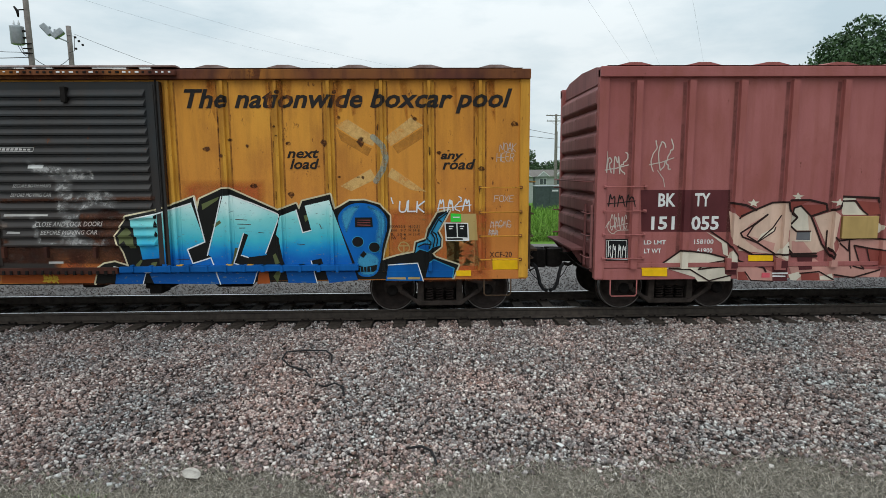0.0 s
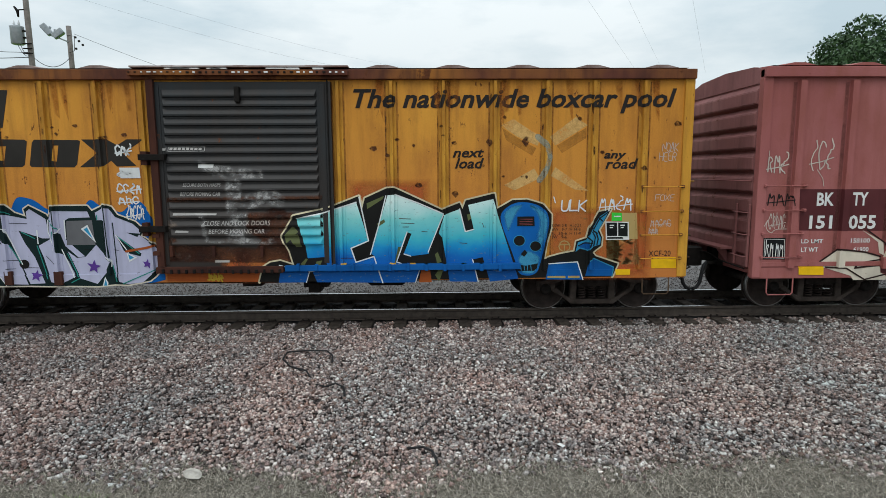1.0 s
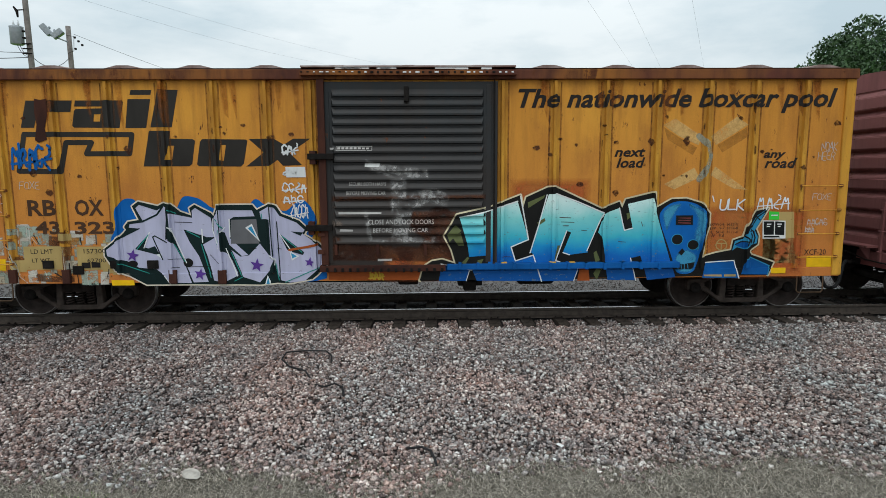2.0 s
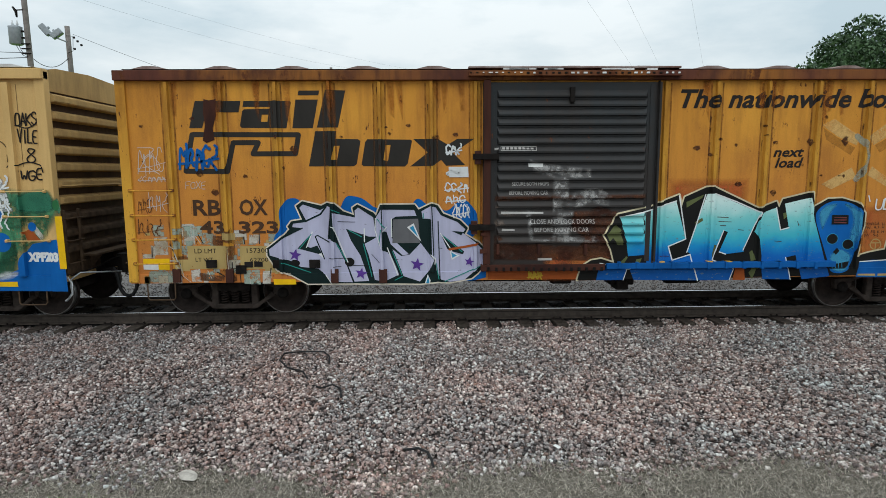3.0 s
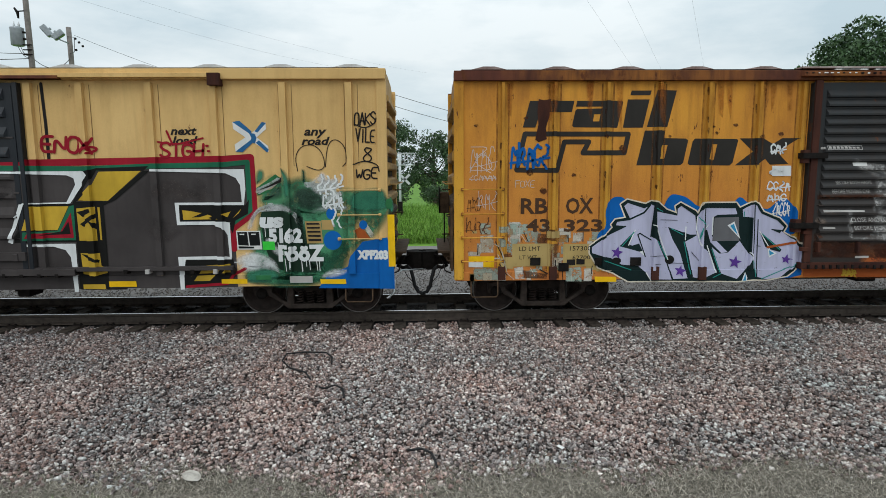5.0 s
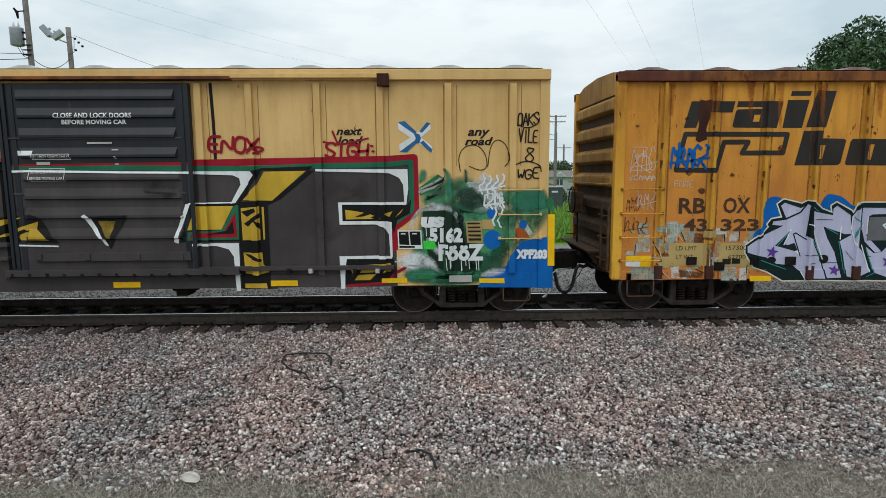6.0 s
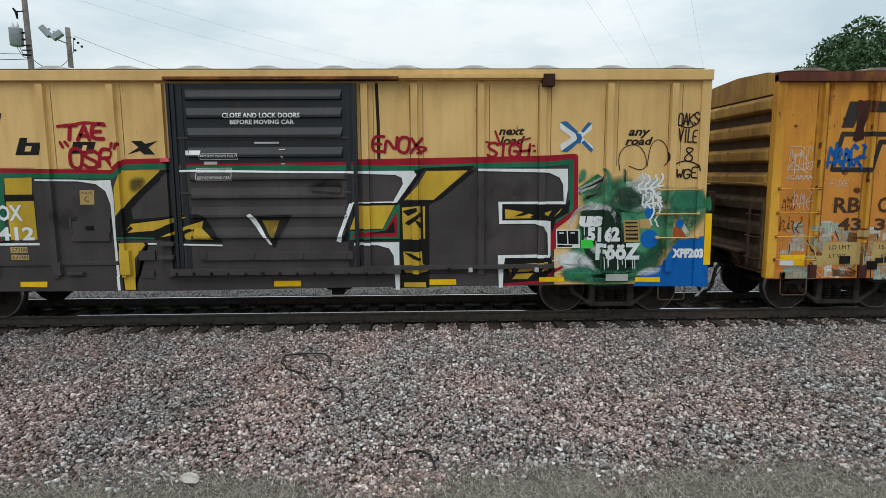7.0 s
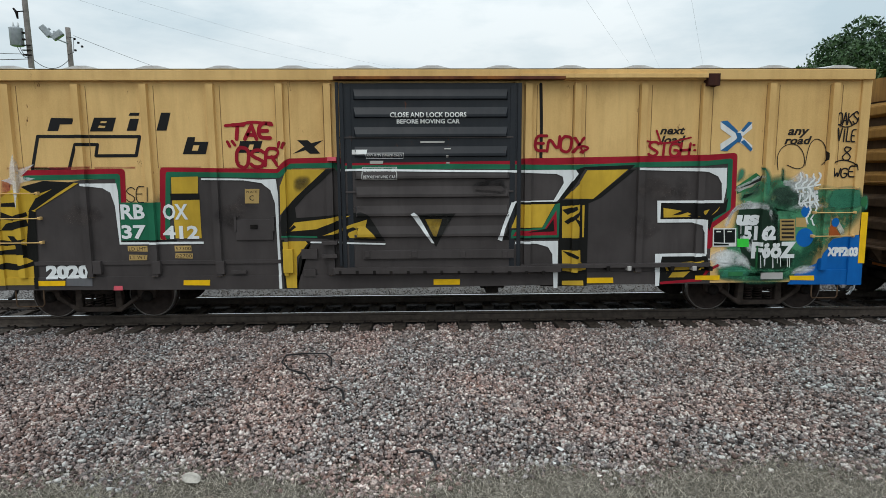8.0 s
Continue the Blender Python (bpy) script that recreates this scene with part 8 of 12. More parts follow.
fill(A, "rust_streak", RUST_RUN, 2, (-5.14, 2.48, -5.13, 2.46, -5.13, 2.31, -5.14, 2.27, -5.15, 2.38), soft=0.012)
fill(A, "rust_streak", RUST_RUN, 2, (-5.14, 2.64, -5.11, 2.62, -5.12, 2.53, -5.13, 2.5, -5.15, 2.57), soft=0.012)
fill(A, "rust_streak", RUST_RUN, 2, (-5.16, 4, -5.14, 3.98, -5.15, 3.85, -5.16, 3.82, -5.16, 3.91), soft=0.012)
fill(A, "rust_streak", RUST_RUN, 2, (-5.15, 3.71, -5.13, 3.69, -5.14, 3.62, -5.15, 3.6, -5.16, 3.66), soft=0.012)
fill(A, "rust_streak", RUST_RUN, 2, (-4.27, 3.84, -4.25, 3.83, -4.25, 3.68, -4.26, 3.65, -4.27, 3.75), soft=0.012)
fill(A, "rust_streak", RUST_RUN, 2, (-4.26, 3.27, -4.23, 3.25, -4.24, 3.14, -4.25, 3.12, -4.26, 3.2), soft=0.012)
fill(A, "rust_streak", RUST_RUN, 2, (-4.25, 3.15, -4.23, 3.13, -4.23, 3.03, -4.24, 3.01, -4.26, 3.08), soft=0.012)
fill(A, "rust_streak", RUST_RUN, 2, (-4.23, 2.4, -4.2, 2.38, -4.21, 2.31, -4.22, 2.3, -4.24, 2.35), soft=0.012)
fill(A, "rust_streak", RUST_RUN, 2, (-3.37, 3.57, -3.35, 3.55, -3.35, 3.46, -3.36, 3.44, -3.37, 3.5), soft=0.012)
fill(A, "rust_streak", RUST_RUN, 2, (-3.38, 4.08, -3.36, 4.06, -3.36, 3.94, -3.37, 3.92, -3.39, 4), soft=0.012)
fill(A, "rust_streak", RUST_RUN, 2, (-3.36, 3.38, -3.33, 3.36, -3.33, 3.28, -3.35, 3.26, -3.37, 3.32), soft=0.012)
fill(A, "rust_streak", RUST_RUN, 2, (-3.35, 3.1, -3.32, 3.08, -3.32, 2.96, -3.34, 2.94, -3.36, 3.02), soft=0.012)
fill(A, "rust_streak", RUST_RUN, 2, (-2.48, 3.04, -2.46, 3.02, -2.46, 2.83, -2.47, 2.78, -2.49, 2.91), soft=0.012)
fill(A, "rust_streak", RUST_RUN, 2, (-2.47, 2.78, -2.45, 2.76, -2.45, 2.67, -2.46, 2.65, -2.48, 2.72), soft=0.012)
fill(A, "rust_streak", RUST_RUN, 2, (-2.48, 3.08, -2.46, 3.06, -2.46, 2.94, -2.47, 2.92, -2.49, 3), soft=0.012)
fill(A, "rust_streak", RUST_RUN, 2, (-2.52, 3.79, -2.49, 3.77, -2.49, 3.63, -2.5, 3.6, -2.52, 3.69), soft=0.012)
fill(A, "rust_chip", RUST_RUN, 2, (6.15, 2.94, 6.18, 2.97, 6.23, 2.97, 6.25, 2.93, 6.21, 2.89, 6.17, 2.91), soft=0.015)
fill(A, "rust_chip", RUST_RUN, 2, (4.44, 3.54, 4.47, 3.58, 4.51, 3.56, 4.52, 3.53, 4.49, 3.49, 4.46, 3.52), soft=0.015)
fill(A, "rust_chip", RUST_RUN, 2, (4.43, 2.53, 4.46, 2.55, 4.49, 2.55, 4.5, 2.52, 4.48, 2.5, 4.44, 2.51), soft=0.015)
fill(A, "rust_chip", RUST_RUN, 2, (5.74, 3.52, 5.77, 3.56, 5.82, 3.54, 5.84, 3.5, 5.8, 3.46, 5.76, 3.49), soft=0.015)
fill(A, "rust_chip", RUST_RUN, 2, (7.44, 3.42, 7.49, 3.48, 7.57, 3.45, 7.59, 3.39, 7.53, 3.38, 7.47, 3.37), soft=0.015)
fill(A, "rust_chip", RUST_RUN, 2, (4.84, 2.52, 4.86, 2.55, 4.9, 2.54, 4.91, 2.51, 4.88, 2.47, 4.85, 2.5), soft=0.015)
fill(A, "rust_chip", RUST_RUN, 2, (6.34, 2.97, 6.36, 2.99, 6.39, 2.98, 6.4, 2.96, 6.38, 2.95, 6.35, 2.95), soft=0.015)
fill(A, "rust_chip", RUST_RUN, 2, (4.82, 3.19, 4.85, 3.22, 4.9, 3.21, 4.91, 3.18, 4.88, 3.13, 4.84, 3.17), soft=0.015)
fill(A, "rust_chip", RUST_RUN, 2, (7.41, 3, 7.43, 3.02, 7.45, 3.01, 7.46, 2.99, 7.44, 2.98, 7.42, 2.98), soft=0.015)
fill(A, "rust_chip", RUST_RUN, 2, (6.15, 2.41, 6.17, 2.44, 6.2, 2.43, 6.21, 2.41, 6.19, 2.39, 6.17, 2.4), soft=0.015)
fill(A, "rust_chip", RUST_RUN, 2, (3.55, 3.11, 3.59, 3.14, 3.64, 3.14, 3.66, 3.09, 3.62, 3.06, 3.57, 3.08), soft=0.015)
fill(A, "rust_chip", RUST_RUN, 2, (3.34, 3.39, 3.37, 3.42, 3.41, 3.41, 3.42, 3.38, 3.39, 3.36, 3.36, 3.37), soft=0.015)
fill(A, "rust_chip", RUST_RUN, 2, (2.87, 3.07, 2.89, 3.1, 2.93, 3.09, 2.94, 3.06, 2.91, 3.02, 2.88, 3.05), soft=0.015)
fill(A, "rust_chip", RUST_RUN, 2, (2.57, 3.17, 2.61, 3.2, 2.66, 3.19, 2.67, 3.15, 2.63, 3.13, 2.59, 3.14), soft=0.015)
fill(A, "rust_chip", RUST_RUN, 2, (4.76, 2.52, 4.78, 2.54, 4.82, 2.54, 4.83, 2.51, 4.8, 2.5, 4.78, 2.5), soft=0.015)
fill(A, "rust_chip", RUST_RUN, 2, (4.77, 3.13, 4.82, 3.19, 4.89, 3.16, 4.92, 3.11, 4.86, 3.02, 4.8, 3.09), soft=0.015)
fill(A, "rust_chip", RUST_RUN, 2, (4.07, 2.72, 4.1, 2.75, 4.13, 2.74, 4.15, 2.71, 4.12, 2.68, 4.09, 2.7), soft=0.015)
fill(A, "rust_chip", RUST_RUN, 2, (4.15, 3.12, 4.19, 3.18, 4.26, 3.16, 4.29, 3.1, 4.23, 3.03, 4.18, 3.08), soft=0.015)
fill(A, "rust_chip", RUST_RUN, 2, (3.37, 3.23, 3.4, 3.25, 3.44, 3.25, 3.45, 3.22, 3.42, 3.22, 3.39, 3.21), soft=0.015)
fill(A, "rust_chip", RUST_RUN, 2, (2.4, 2.9, 2.44, 2.94, 2.49, 2.92, 2.5, 2.88, 2.46, 2.86, 2.42, 2.87), soft=0.015)
fill(A, "rust_chip", RUST_RUN, 2, (2.7, 2.3, 2.72, 2.31, 2.76, 2.31, 2.76, 2.29, 2.74, 2.26, 2.72, 2.28), soft=0.015)
fill(A, "rust_chip", RUST_RUN, 2, (3.55, 2.24, 3.6, 2.28, 3.66, 2.28, 3.69, 2.22, 3.63, 2.15, 3.58, 2.2), soft=0.015)
fill(A, "rust_chip", RUST_RUN, 2, (7.1, 2.85, 7.12, 2.86, 7.15, 2.86, 7.16, 2.84, 7.14, 2.8, 7.11, 2.83), soft=0.015)
fill(A, "rust_chip", RUST_RUN, 2, (6.87, 2.66, 6.92, 2.71, 6.99, 2.69, 7.01, 2.63, 6.96, 2.61, 6.9, 2.61), soft=0.015)
fill(A, "rust_chip", RUST_RUN, 2, (2.91, 2.38, 2.96, 2.43, 3.03, 2.42, 3.06, 2.36, 3, 2.33, 2.94, 2.34), soft=0.015)
fill(A, "rust_chip", RUST_RUN, 2, (2.13, 3.02, 2.18, 3.06, 2.26, 3.06, 2.28, 3, 2.22, 2.96, 2.16, 2.98), soft=0.015)
fill(A, "rust_chip", RUST_RUN, 2, (-7.43, 2.83, -7.41, 2.85, -7.39, 2.84, -7.38, 2.82, -7.4, 2.8, -7.42, 2.81), soft=0.015)
fill(A, "rust_chip", RUST_RUN, 2, (-5.16, 3.24, -5.13, 3.27, -5.09, 3.26, -5.08, 3.23, -5.11, 3.18, -5.14, 3.21), soft=0.015)
fill(A, "rust_chip", RUST_RUN, 2, (-3.21, 3.29, -3.18, 3.32, -3.15, 3.31, -3.13, 3.28, -3.16, 3.24, -3.19, 3.27), soft=0.015)
fill(A, "rust_chip", RUST_RUN, 2, (-2.09, 3.27, -2.05, 3.3, -1.99, 3.3, -1.97, 3.25, -2.01, 3.21, -2.06, 3.23), soft=0.015)
fill(A, "rust_chip", RUST_RUN, 2, (-6.52, 2.62, -6.47, 2.68, -6.4, 2.65, -6.38, 2.59, -6.44, 2.55, -6.49, 2.57), soft=0.015)
fill(A, "rust_chip", RUST_RUN, 2, (-5.04, 2.71, -5.01, 2.74, -4.98, 2.73, -4.97, 2.7, -5, 2.67, -5.02, 2.69), soft=0.015)
fill(A, "rust_chip", RUST_RUN, 2, (-6.32, 3.05, -6.29, 3.09, -6.24, 3.08, -6.22, 3.03, -6.26, 2.99, -6.3, 3.02), soft=0.015)
fill(A, "rust_chip", RUST_RUN, 2, (-6.28, 2.3, -6.23, 2.36, -6.15, 2.34, -6.13, 2.27, -6.19, 2.22, -6.25, 2.25), soft=0.015)
fill(A, "rust_chip", RUST_RUN, 2, (-4.9, 3.04, -4.85, 3.09, -4.76, 3.08, -4.74, 3.01, -4.8, 2.91, -4.87, 2.99), soft=0.015)
fill(A, "rust_chip", RUST_RUN, 2, (-6.58, 3.55, -6.54, 3.58, -6.49, 3.58, -6.48, 3.54, -6.52, 3.52, -6.56, 3.52), soft=0.015)
fill(A, "rust_chip", RUST_RUN, 2, (-7.44, 3.43, -7.41, 3.45, -7.36, 3.45, -7.34, 3.41, -7.38, 3.39, -7.42, 3.4), soft=0.015)
fill(A, "rust_chip", RUST_RUN, 2, (-4.04, 3.23, -4.01, 3.26, -3.97, 3.25, -3.96, 3.22, -3.99, 3.2, -4.02, 3.21), soft=0.015)
fill(A, "rust_chip", RUST_RUN, 2, (-4.3, 2.53, -4.28, 2.54, -4.26, 2.54, -4.25, 2.52, -4.27, 2.5, -4.29, 2.51), soft=0.015)
fill(A, "rust_chip", RUST_RUN, 2, (-2.18, 2.62, -2.16, 2.64, -2.11, 2.64, -2.1, 2.6, -2.13, 2.56, -2.17, 2.59), soft=0.015)
fill(A, "rust_chip", RUST_RUN, 2, (-1.97, 2.53, -1.95, 2.54, -1.92, 2.54, -1.91, 2.52, -1.93, 2.5, -1.96, 2.51), soft=0.015)
fill(A, "rust_chip", RUST_RUN, 2, (-5.72, 2.56, -5.69, 2.61, -5.63, 2.59, -5.62, 2.54, -5.66, 2.54, -5.7, 2.53), soft=0.015)
fill(A, "rust_chip", RUST_RUN, 2, (-2.9, 3.43, -2.86, 3.45, -2.81, 3.45, -2.79, 3.41, -2.83, 3.38, -2.88, 3.4), soft=0.015)
fill(A, "rust_chip", RUST_RUN, 2, (-4.01, 2.27, -3.99, 2.29, -3.96, 2.29, -3.95, 2.26, -3.97, 2.26, -4, 2.26), soft=0.015)
fill(A, "rust_chip", RUST_RUN, 2, (-3.26, 3.39, -3.24, 3.42, -3.2, 3.41, -3.19, 3.38, -3.22, 3.37, -3.25, 3.37), soft=0.015)
fill(A, "rust_chip", RUST_RUN, 2, (-2.45, 3.22, -2.4, 3.25, -2.32, 3.26, -2.29, 3.19, -2.35, 3.17, -2.42, 3.17), soft=0.015)
fill(A, "rust_streak", RUST_HAZE, 2, (4.43, 4.18, 4.59, 4.18, 4.57, 3.64, 4.48, 3.6), soft=0.05)
fill(A, "rust_streak", RUST_HAZE, 2, (3.45, 4.18, 3.61, 4.18, 3.58, 3.64, 3.49, 3.87), soft=0.05)
fill(A, "rust_streak", RUST_HAZE, 2, (2.24, 4.18, 2.4, 4.18, 2.37, 3.82, 2.28, 3.68), soft=0.05)
fill(A, "rust_streak", RUST_HAZE, 2, (6.71, 4.17, 6.88, 4.17, 6.88, 3.51, 6.78, 3.73), soft=0.05)
fill(A, "rust_streak", RUST_HAZE, 2, (4.34, 4.18, 4.5, 4.18, 4.48, 3.39, 4.39, 3.5), soft=0.05)
fill(A, "rust_streak", RUST_HAZE, 2, (2.27, 4.18, 2.43, 4.18, 2.39, 3.47, 2.31, 3.75), soft=0.05)
fill(A, "rust_streak", RUST_HAZE, 2, (7.02, 4.17, 7.18, 4.17, 7.19, 3.41, 7.09, 3.62), soft=0.05)
fill(A, "rust_streak", RUST_HAZE, 2, (5.51, 4.18, 5.68, 4.18, 5.67, 3.39, 5.56, 3.84), soft=0.05)
fill(A, "rust_streak", RUST_HAZE, 2, (3.56, 4.18, 3.72, 4.18, 3.69, 3.8, 3.6, 3.81), soft=0.05)
fill(A, "rust_streak", RUST_HAZE, 2, (7.01, 4.17, 7.18, 4.17, 7.18, 3.49, 7.07, 3.78), soft=0.05)
fill(A, "rust_streak", RUST_HAZE, 2, (3.41, 4.18, 3.57, 4.18, 3.54, 3.59, 3.45, 3.84), soft=0.05)
fill(A, "rust_streak", RUST_HAZE, 2, (6.36, 4.17, 6.53, 4.17, 6.52, 3.6, 6.42, 3.85), soft=0.05)
fill(A, "rust_streak", RUST_HAZE, 2, (4.65, 4.18, 4.81, 4.18, 4.79, 3.59, 4.71, 3.55), soft=0.05)
fill(A, "rust_streak", RUST_HAZE, 2, (3.23, 4.18, 3.39, 4.18, 3.36, 3.69, 3.27, 3.66), soft=0.05)
fill(A, "rust_streak", RUST_HAZE, 2, (-6.2, 4.21, -6.04, 4.21, -6.07, 3.46, -6.16, 3.55), soft=0.05)
fill(A, "rust_streak", RUST_HAZE, 2, (-5.49, 4.21, -5.33, 4.21, -5.37, 3.82, -5.45, 3.67), soft=0.05)
fill(A, "rust_streak", RUST_HAZE, 2, (-2.3, 4.2, -2.14, 4.2, -2.16, 3.83, -2.23, 3.63), soft=0.05)
fill(A, "rust_streak", RUST_HAZE, 2, (-2.01, 4.2, -1.85, 4.2, -1.86, 3.66, -1.95, 3.64), soft=0.05)
fill(A, "rust_streak", RUST_HAZE, 2, (-3.08, 4.2, -2.92, 4.2, -2.93, 3.47, -3.03, 3.83), soft=0.05)
fill(A, "rust_streak", RUST_HAZE, 2, (-3.23, 4.2, -3.06, 4.2, -3.07, 3.52, -3.17, 3.62), soft=0.05)
fill(A, "rust_streak", RUST_HAZE, 2, (-4.29, 4.2, -4.13, 4.2, -4.15, 3.39, -4.24, 3.66), soft=0.05)
fill(A, "rust_streak", RUST_HAZE, 2, (-2.45, 4.2, -2.28, 4.2, -2.3, 3.78, -2.39, 3.89), soft=0.05)
fill(A, "rust_streak", RUST_HAZE, 2, (-6.89, 4.21, -6.73, 4.21, -6.77, 3.57, -6.86, 3.6), soft=0.05)
fill(A, "rust_streak", RUST_HAZE, 2, (-2.48, 4.2, -2.31, 4.2, -2.33, 3.83, -2.42, 3.9), soft=0.05)
fill(A, "rust_streak", RUST_HAZE, 2, (-5.52, 4.21, -5.35, 4.21, -5.38, 3.48, -5.47, 3.74), soft=0.05)
fill(A, "rust_streak", RUST_HAZE, 2, (-6.09, 4.21, -5.93, 4.21, -5.97, 3.74, -6.06, 3.6), soft=0.05)
fill(A, "rust_streak", RUST_HAZE, 2, (-4.25, 4.2, -4.09, 4.2, -4.1, 3.32, -4.2, 3.76), soft=0.05)
fill(A, "rust_streak", RUST_HAZE, 2, (-4.99, 4.2, -4.83, 4.2, -4.85, 3.31, -4.94, 3.61), soft=0.05)

# yellow car: dark grey mural
fill(Y, "graffiti_ground", SPRAY_CHARCOAL, 1, (-7.62, 0.64, -7.45, 2.22, -6.85, 2.44, -6.01, 2.55, -5.39, 2.58, -5.48, 1.47, -4.68, 1.46, -4.61, 2.6, -2.69, 2.65, -1.64, 2.74, 1.51, 2.73, 3.55, 2.76, 5.25, 2.78, 5.28, 1.96, 4.96, 1.71, 4.98, 0.63, 1.54, 0.63, -1.7, 0.6), label="charcoal grey spray-painted ground")
line(Y, "graffiti_border", SPRAY_RED, 2, 0.12, (-6.99, 2.66, -5.36, 2.68, -5.38, 2.17))
line(Y, "graffiti_border", SPRAY_RED, 2, 0.12, (-4.72, 1.56, -4.65, 2.7, -2.69, 2.66, -2.49, 2.84, -1.64, 2.86, -1.66, 2.75, 1.49, 2.78, 1.51, 2.82, 3.55, 2.85, 4.83, 2.87, 5.3, 2.9, 5.32, 1.96, 4.93, 1.67, 4.94, 1.32))
line(Y, "graffiti_border", SPRAY_GREEN, 3, 0.085, (-6.99, 2.59, -5.43, 2.61, -5.45, 2.17))
line(Y, "graffiti_border", SPRAY_GREEN, 3, 0.085, (-4.65, 1.56, -4.57, 2.64, -2.66, 2.61, -2.46, 2.77, -1.64, 2.78, -1.66, 2.73, 0.38, 2.75, 2.46, 2.72, 3.55, 2.76, 4.83, 2.78, 5.24, 2.82, 5.25, 1.99, 4.89, 1.73))
fill(Y, "dust_patch", DUST, 1, (-3.59, 2.1, -3.38, 2.33, -3.14, 2.26, -3.03, 2.04, -3.27, 1.86, -3.52, 1.95), soft=0.1)
fill(Y, "dust_patch", DUST, 1, (-3.46, 1.63, -3.28, 1.78, -3.06, 1.73, -2.96, 1.6, -3.17, 1.49, -3.39, 1.55), soft=0.1)
fill(Y, "dust_patch", DUST, 1, (-5.08, 2.07, -4.76, 2.34, -4.39, 2.26, -4.24, 2.01, -4.59, 1.8, -4.96, 1.91), soft=0.1)
fill(Y, "dust_patch", DUST, 1, (-6.5, 1.94, -6.19, 2.17, -5.82, 2.1, -5.67, 1.89, -6.02, 1.7, -6.39, 1.8), soft=0.1)
fill(Y, "dust_patch", DUST, 1, (-3.75, 1.81, -3.59, 1.98, -3.39, 1.93, -3.31, 1.77, -3.5, 1.63, -3.69, 1.7), soft=0.1)
fill(Y, "dust_patch", DUST, 1, (-3.86, 1.93, -3.65, 2.13, -3.4, 2.07, -3.29, 1.89, -3.53, 1.73, -3.78, 1.81), soft=0.1)
fill(Y, "dust_patch", DUST, 1, (-5.59, 1.72, -5.26, 1.87, -4.85, 1.82, -4.68, 1.68, -5.05, 1.56, -5.46, 1.63), soft=0.1)
fill(Y, "dust_patch", DUST, 1, (1.35, 1.7, 1.7, 1.91, 2.15, 1.84, 2.36, 1.65, 1.96, 1.49, 1.5, 1.58), soft=0.1)
fill(Y, "dust_patch", DUST, 1, (3.51, 2.32, 3.79, 2.58, 4.17, 2.5, 4.35, 2.26, 4.02, 2.04, 3.64, 2.15), soft=0.1)
fill(Y, "dust_patch", DUST, 1, (3.37, 1.66, 3.61, 1.91, 3.93, 1.83, 4.08, 1.6, 3.8, 1.4, 3.48, 1.5), soft=0.1)
fill(Y, "dust_patch", DUST, 1, (4.18, 2.33, 4.32, 2.6, 4.53, 2.52, 4.63, 2.28, 4.46, 2.06, 4.25, 2.17), soft=0.1)
fill(Y, "dust_patch", DUST, 1, (4.16, 1.65, 4.38, 1.92, 4.69, 1.83, 4.84, 1.59, 4.58, 1.38, 4.27, 1.49), soft=0.1)
fill(Y, "dust_patch", DUST, 1, (1.91, 2.13, 2.09, 2.37, 2.32, 2.29, 2.42, 2.08, 2.22, 1.89, 1.99, 1.99), soft=0.1)
fill(Y, "dust_patch", DUST, 1, (2.16, 2.19, 2.44, 2.5, 2.81, 2.4, 2.99, 2.13, 2.66, 1.88, 2.28, 2.01), soft=0.1)
fill(Y, "dust_patch", DUST, 1, (0.04, 2.13, 0.29, 2.3, 0.63, 2.25, 0.77, 2.09, 0.48, 1.95, 0.15, 2.02), soft=0.1)
fill(Y, "dust_patch", DUST, 1, (0.01, 1.46, 0.11, 1.68, 0.25, 1.61, 0.31, 1.41, 0.19, 1.23, 0.05, 1.32), soft=0.1)
fill(Y, "dust_patch", DUST, 1, (0.05, 1.83, 0.25, 2, 0.5, 1.94, 0.62, 1.79, 0.39, 1.65, 0.13, 1.72), soft=0.1)
fill(Y, "dust_patch", DUST, 1, (-1.15, 1.78, -1.04, 1.95, -0.9, 1.9, -0.83, 1.74, -0.97, 1.6, -1.11, 1.67), soft=0.1)
fill(Y, "dust_patch", DUST, 1, (-0.01, 1.9, 0.2, 2.15, 0.47, 2.07, 0.58, 1.85, 0.35, 1.65, 0.08, 1.75), soft=0.1)
fill(Y, "dust_patch", DUST, 1, (0.63, 2.38, 0.88, 2.57, 1.2, 2.51, 1.34, 2.34, 1.06, 2.18, 0.74, 2.26), soft=0.1)
fill(Y, "dust_patch", DUST, 1, (-1.6, 2.05, -1.45, 2.16, -1.26, 2.12, -1.18, 2.02, -1.35, 1.93, -1.54, 1.98), soft=0.1)
fill(Y, "red_haze", MIST_RED, 1, (-7.3, 2.73, -6.59, 2.73, -6.59, 2.79, -7.29, 2.78), soft=0.03)
fill(Y, "red_haze", MIST_RED, 1, (-6.58, 2.72, -5.88, 2.73, -5.88, 2.79, -6.58, 2.78), soft=0.03)
fill(Y, "red_haze", MIST_RED, 1, (-5.82, 2.72, -5.12, 2.73, -5.11, 2.78, -5.82, 2.78), soft=0.03)
fill(Y, "red_haze", MIST_RED, 1, (-4.7, 2.71, -3.99, 2.72, -3.99, 2.78, -4.7, 2.77), soft=0.03)
fill(Y, "red_haze", MIST_RED, 1, (-3.64, 2.71, -2.93, 2.71, -2.92, 2.77, -3.64, 2.76), soft=0.03)
fill(Y, "red_haze", MIST_RED, 1, (-2.45, 2.7, -1.73, 2.71, -1.73, 2.77, -2.45, 2.76), soft=0.03)
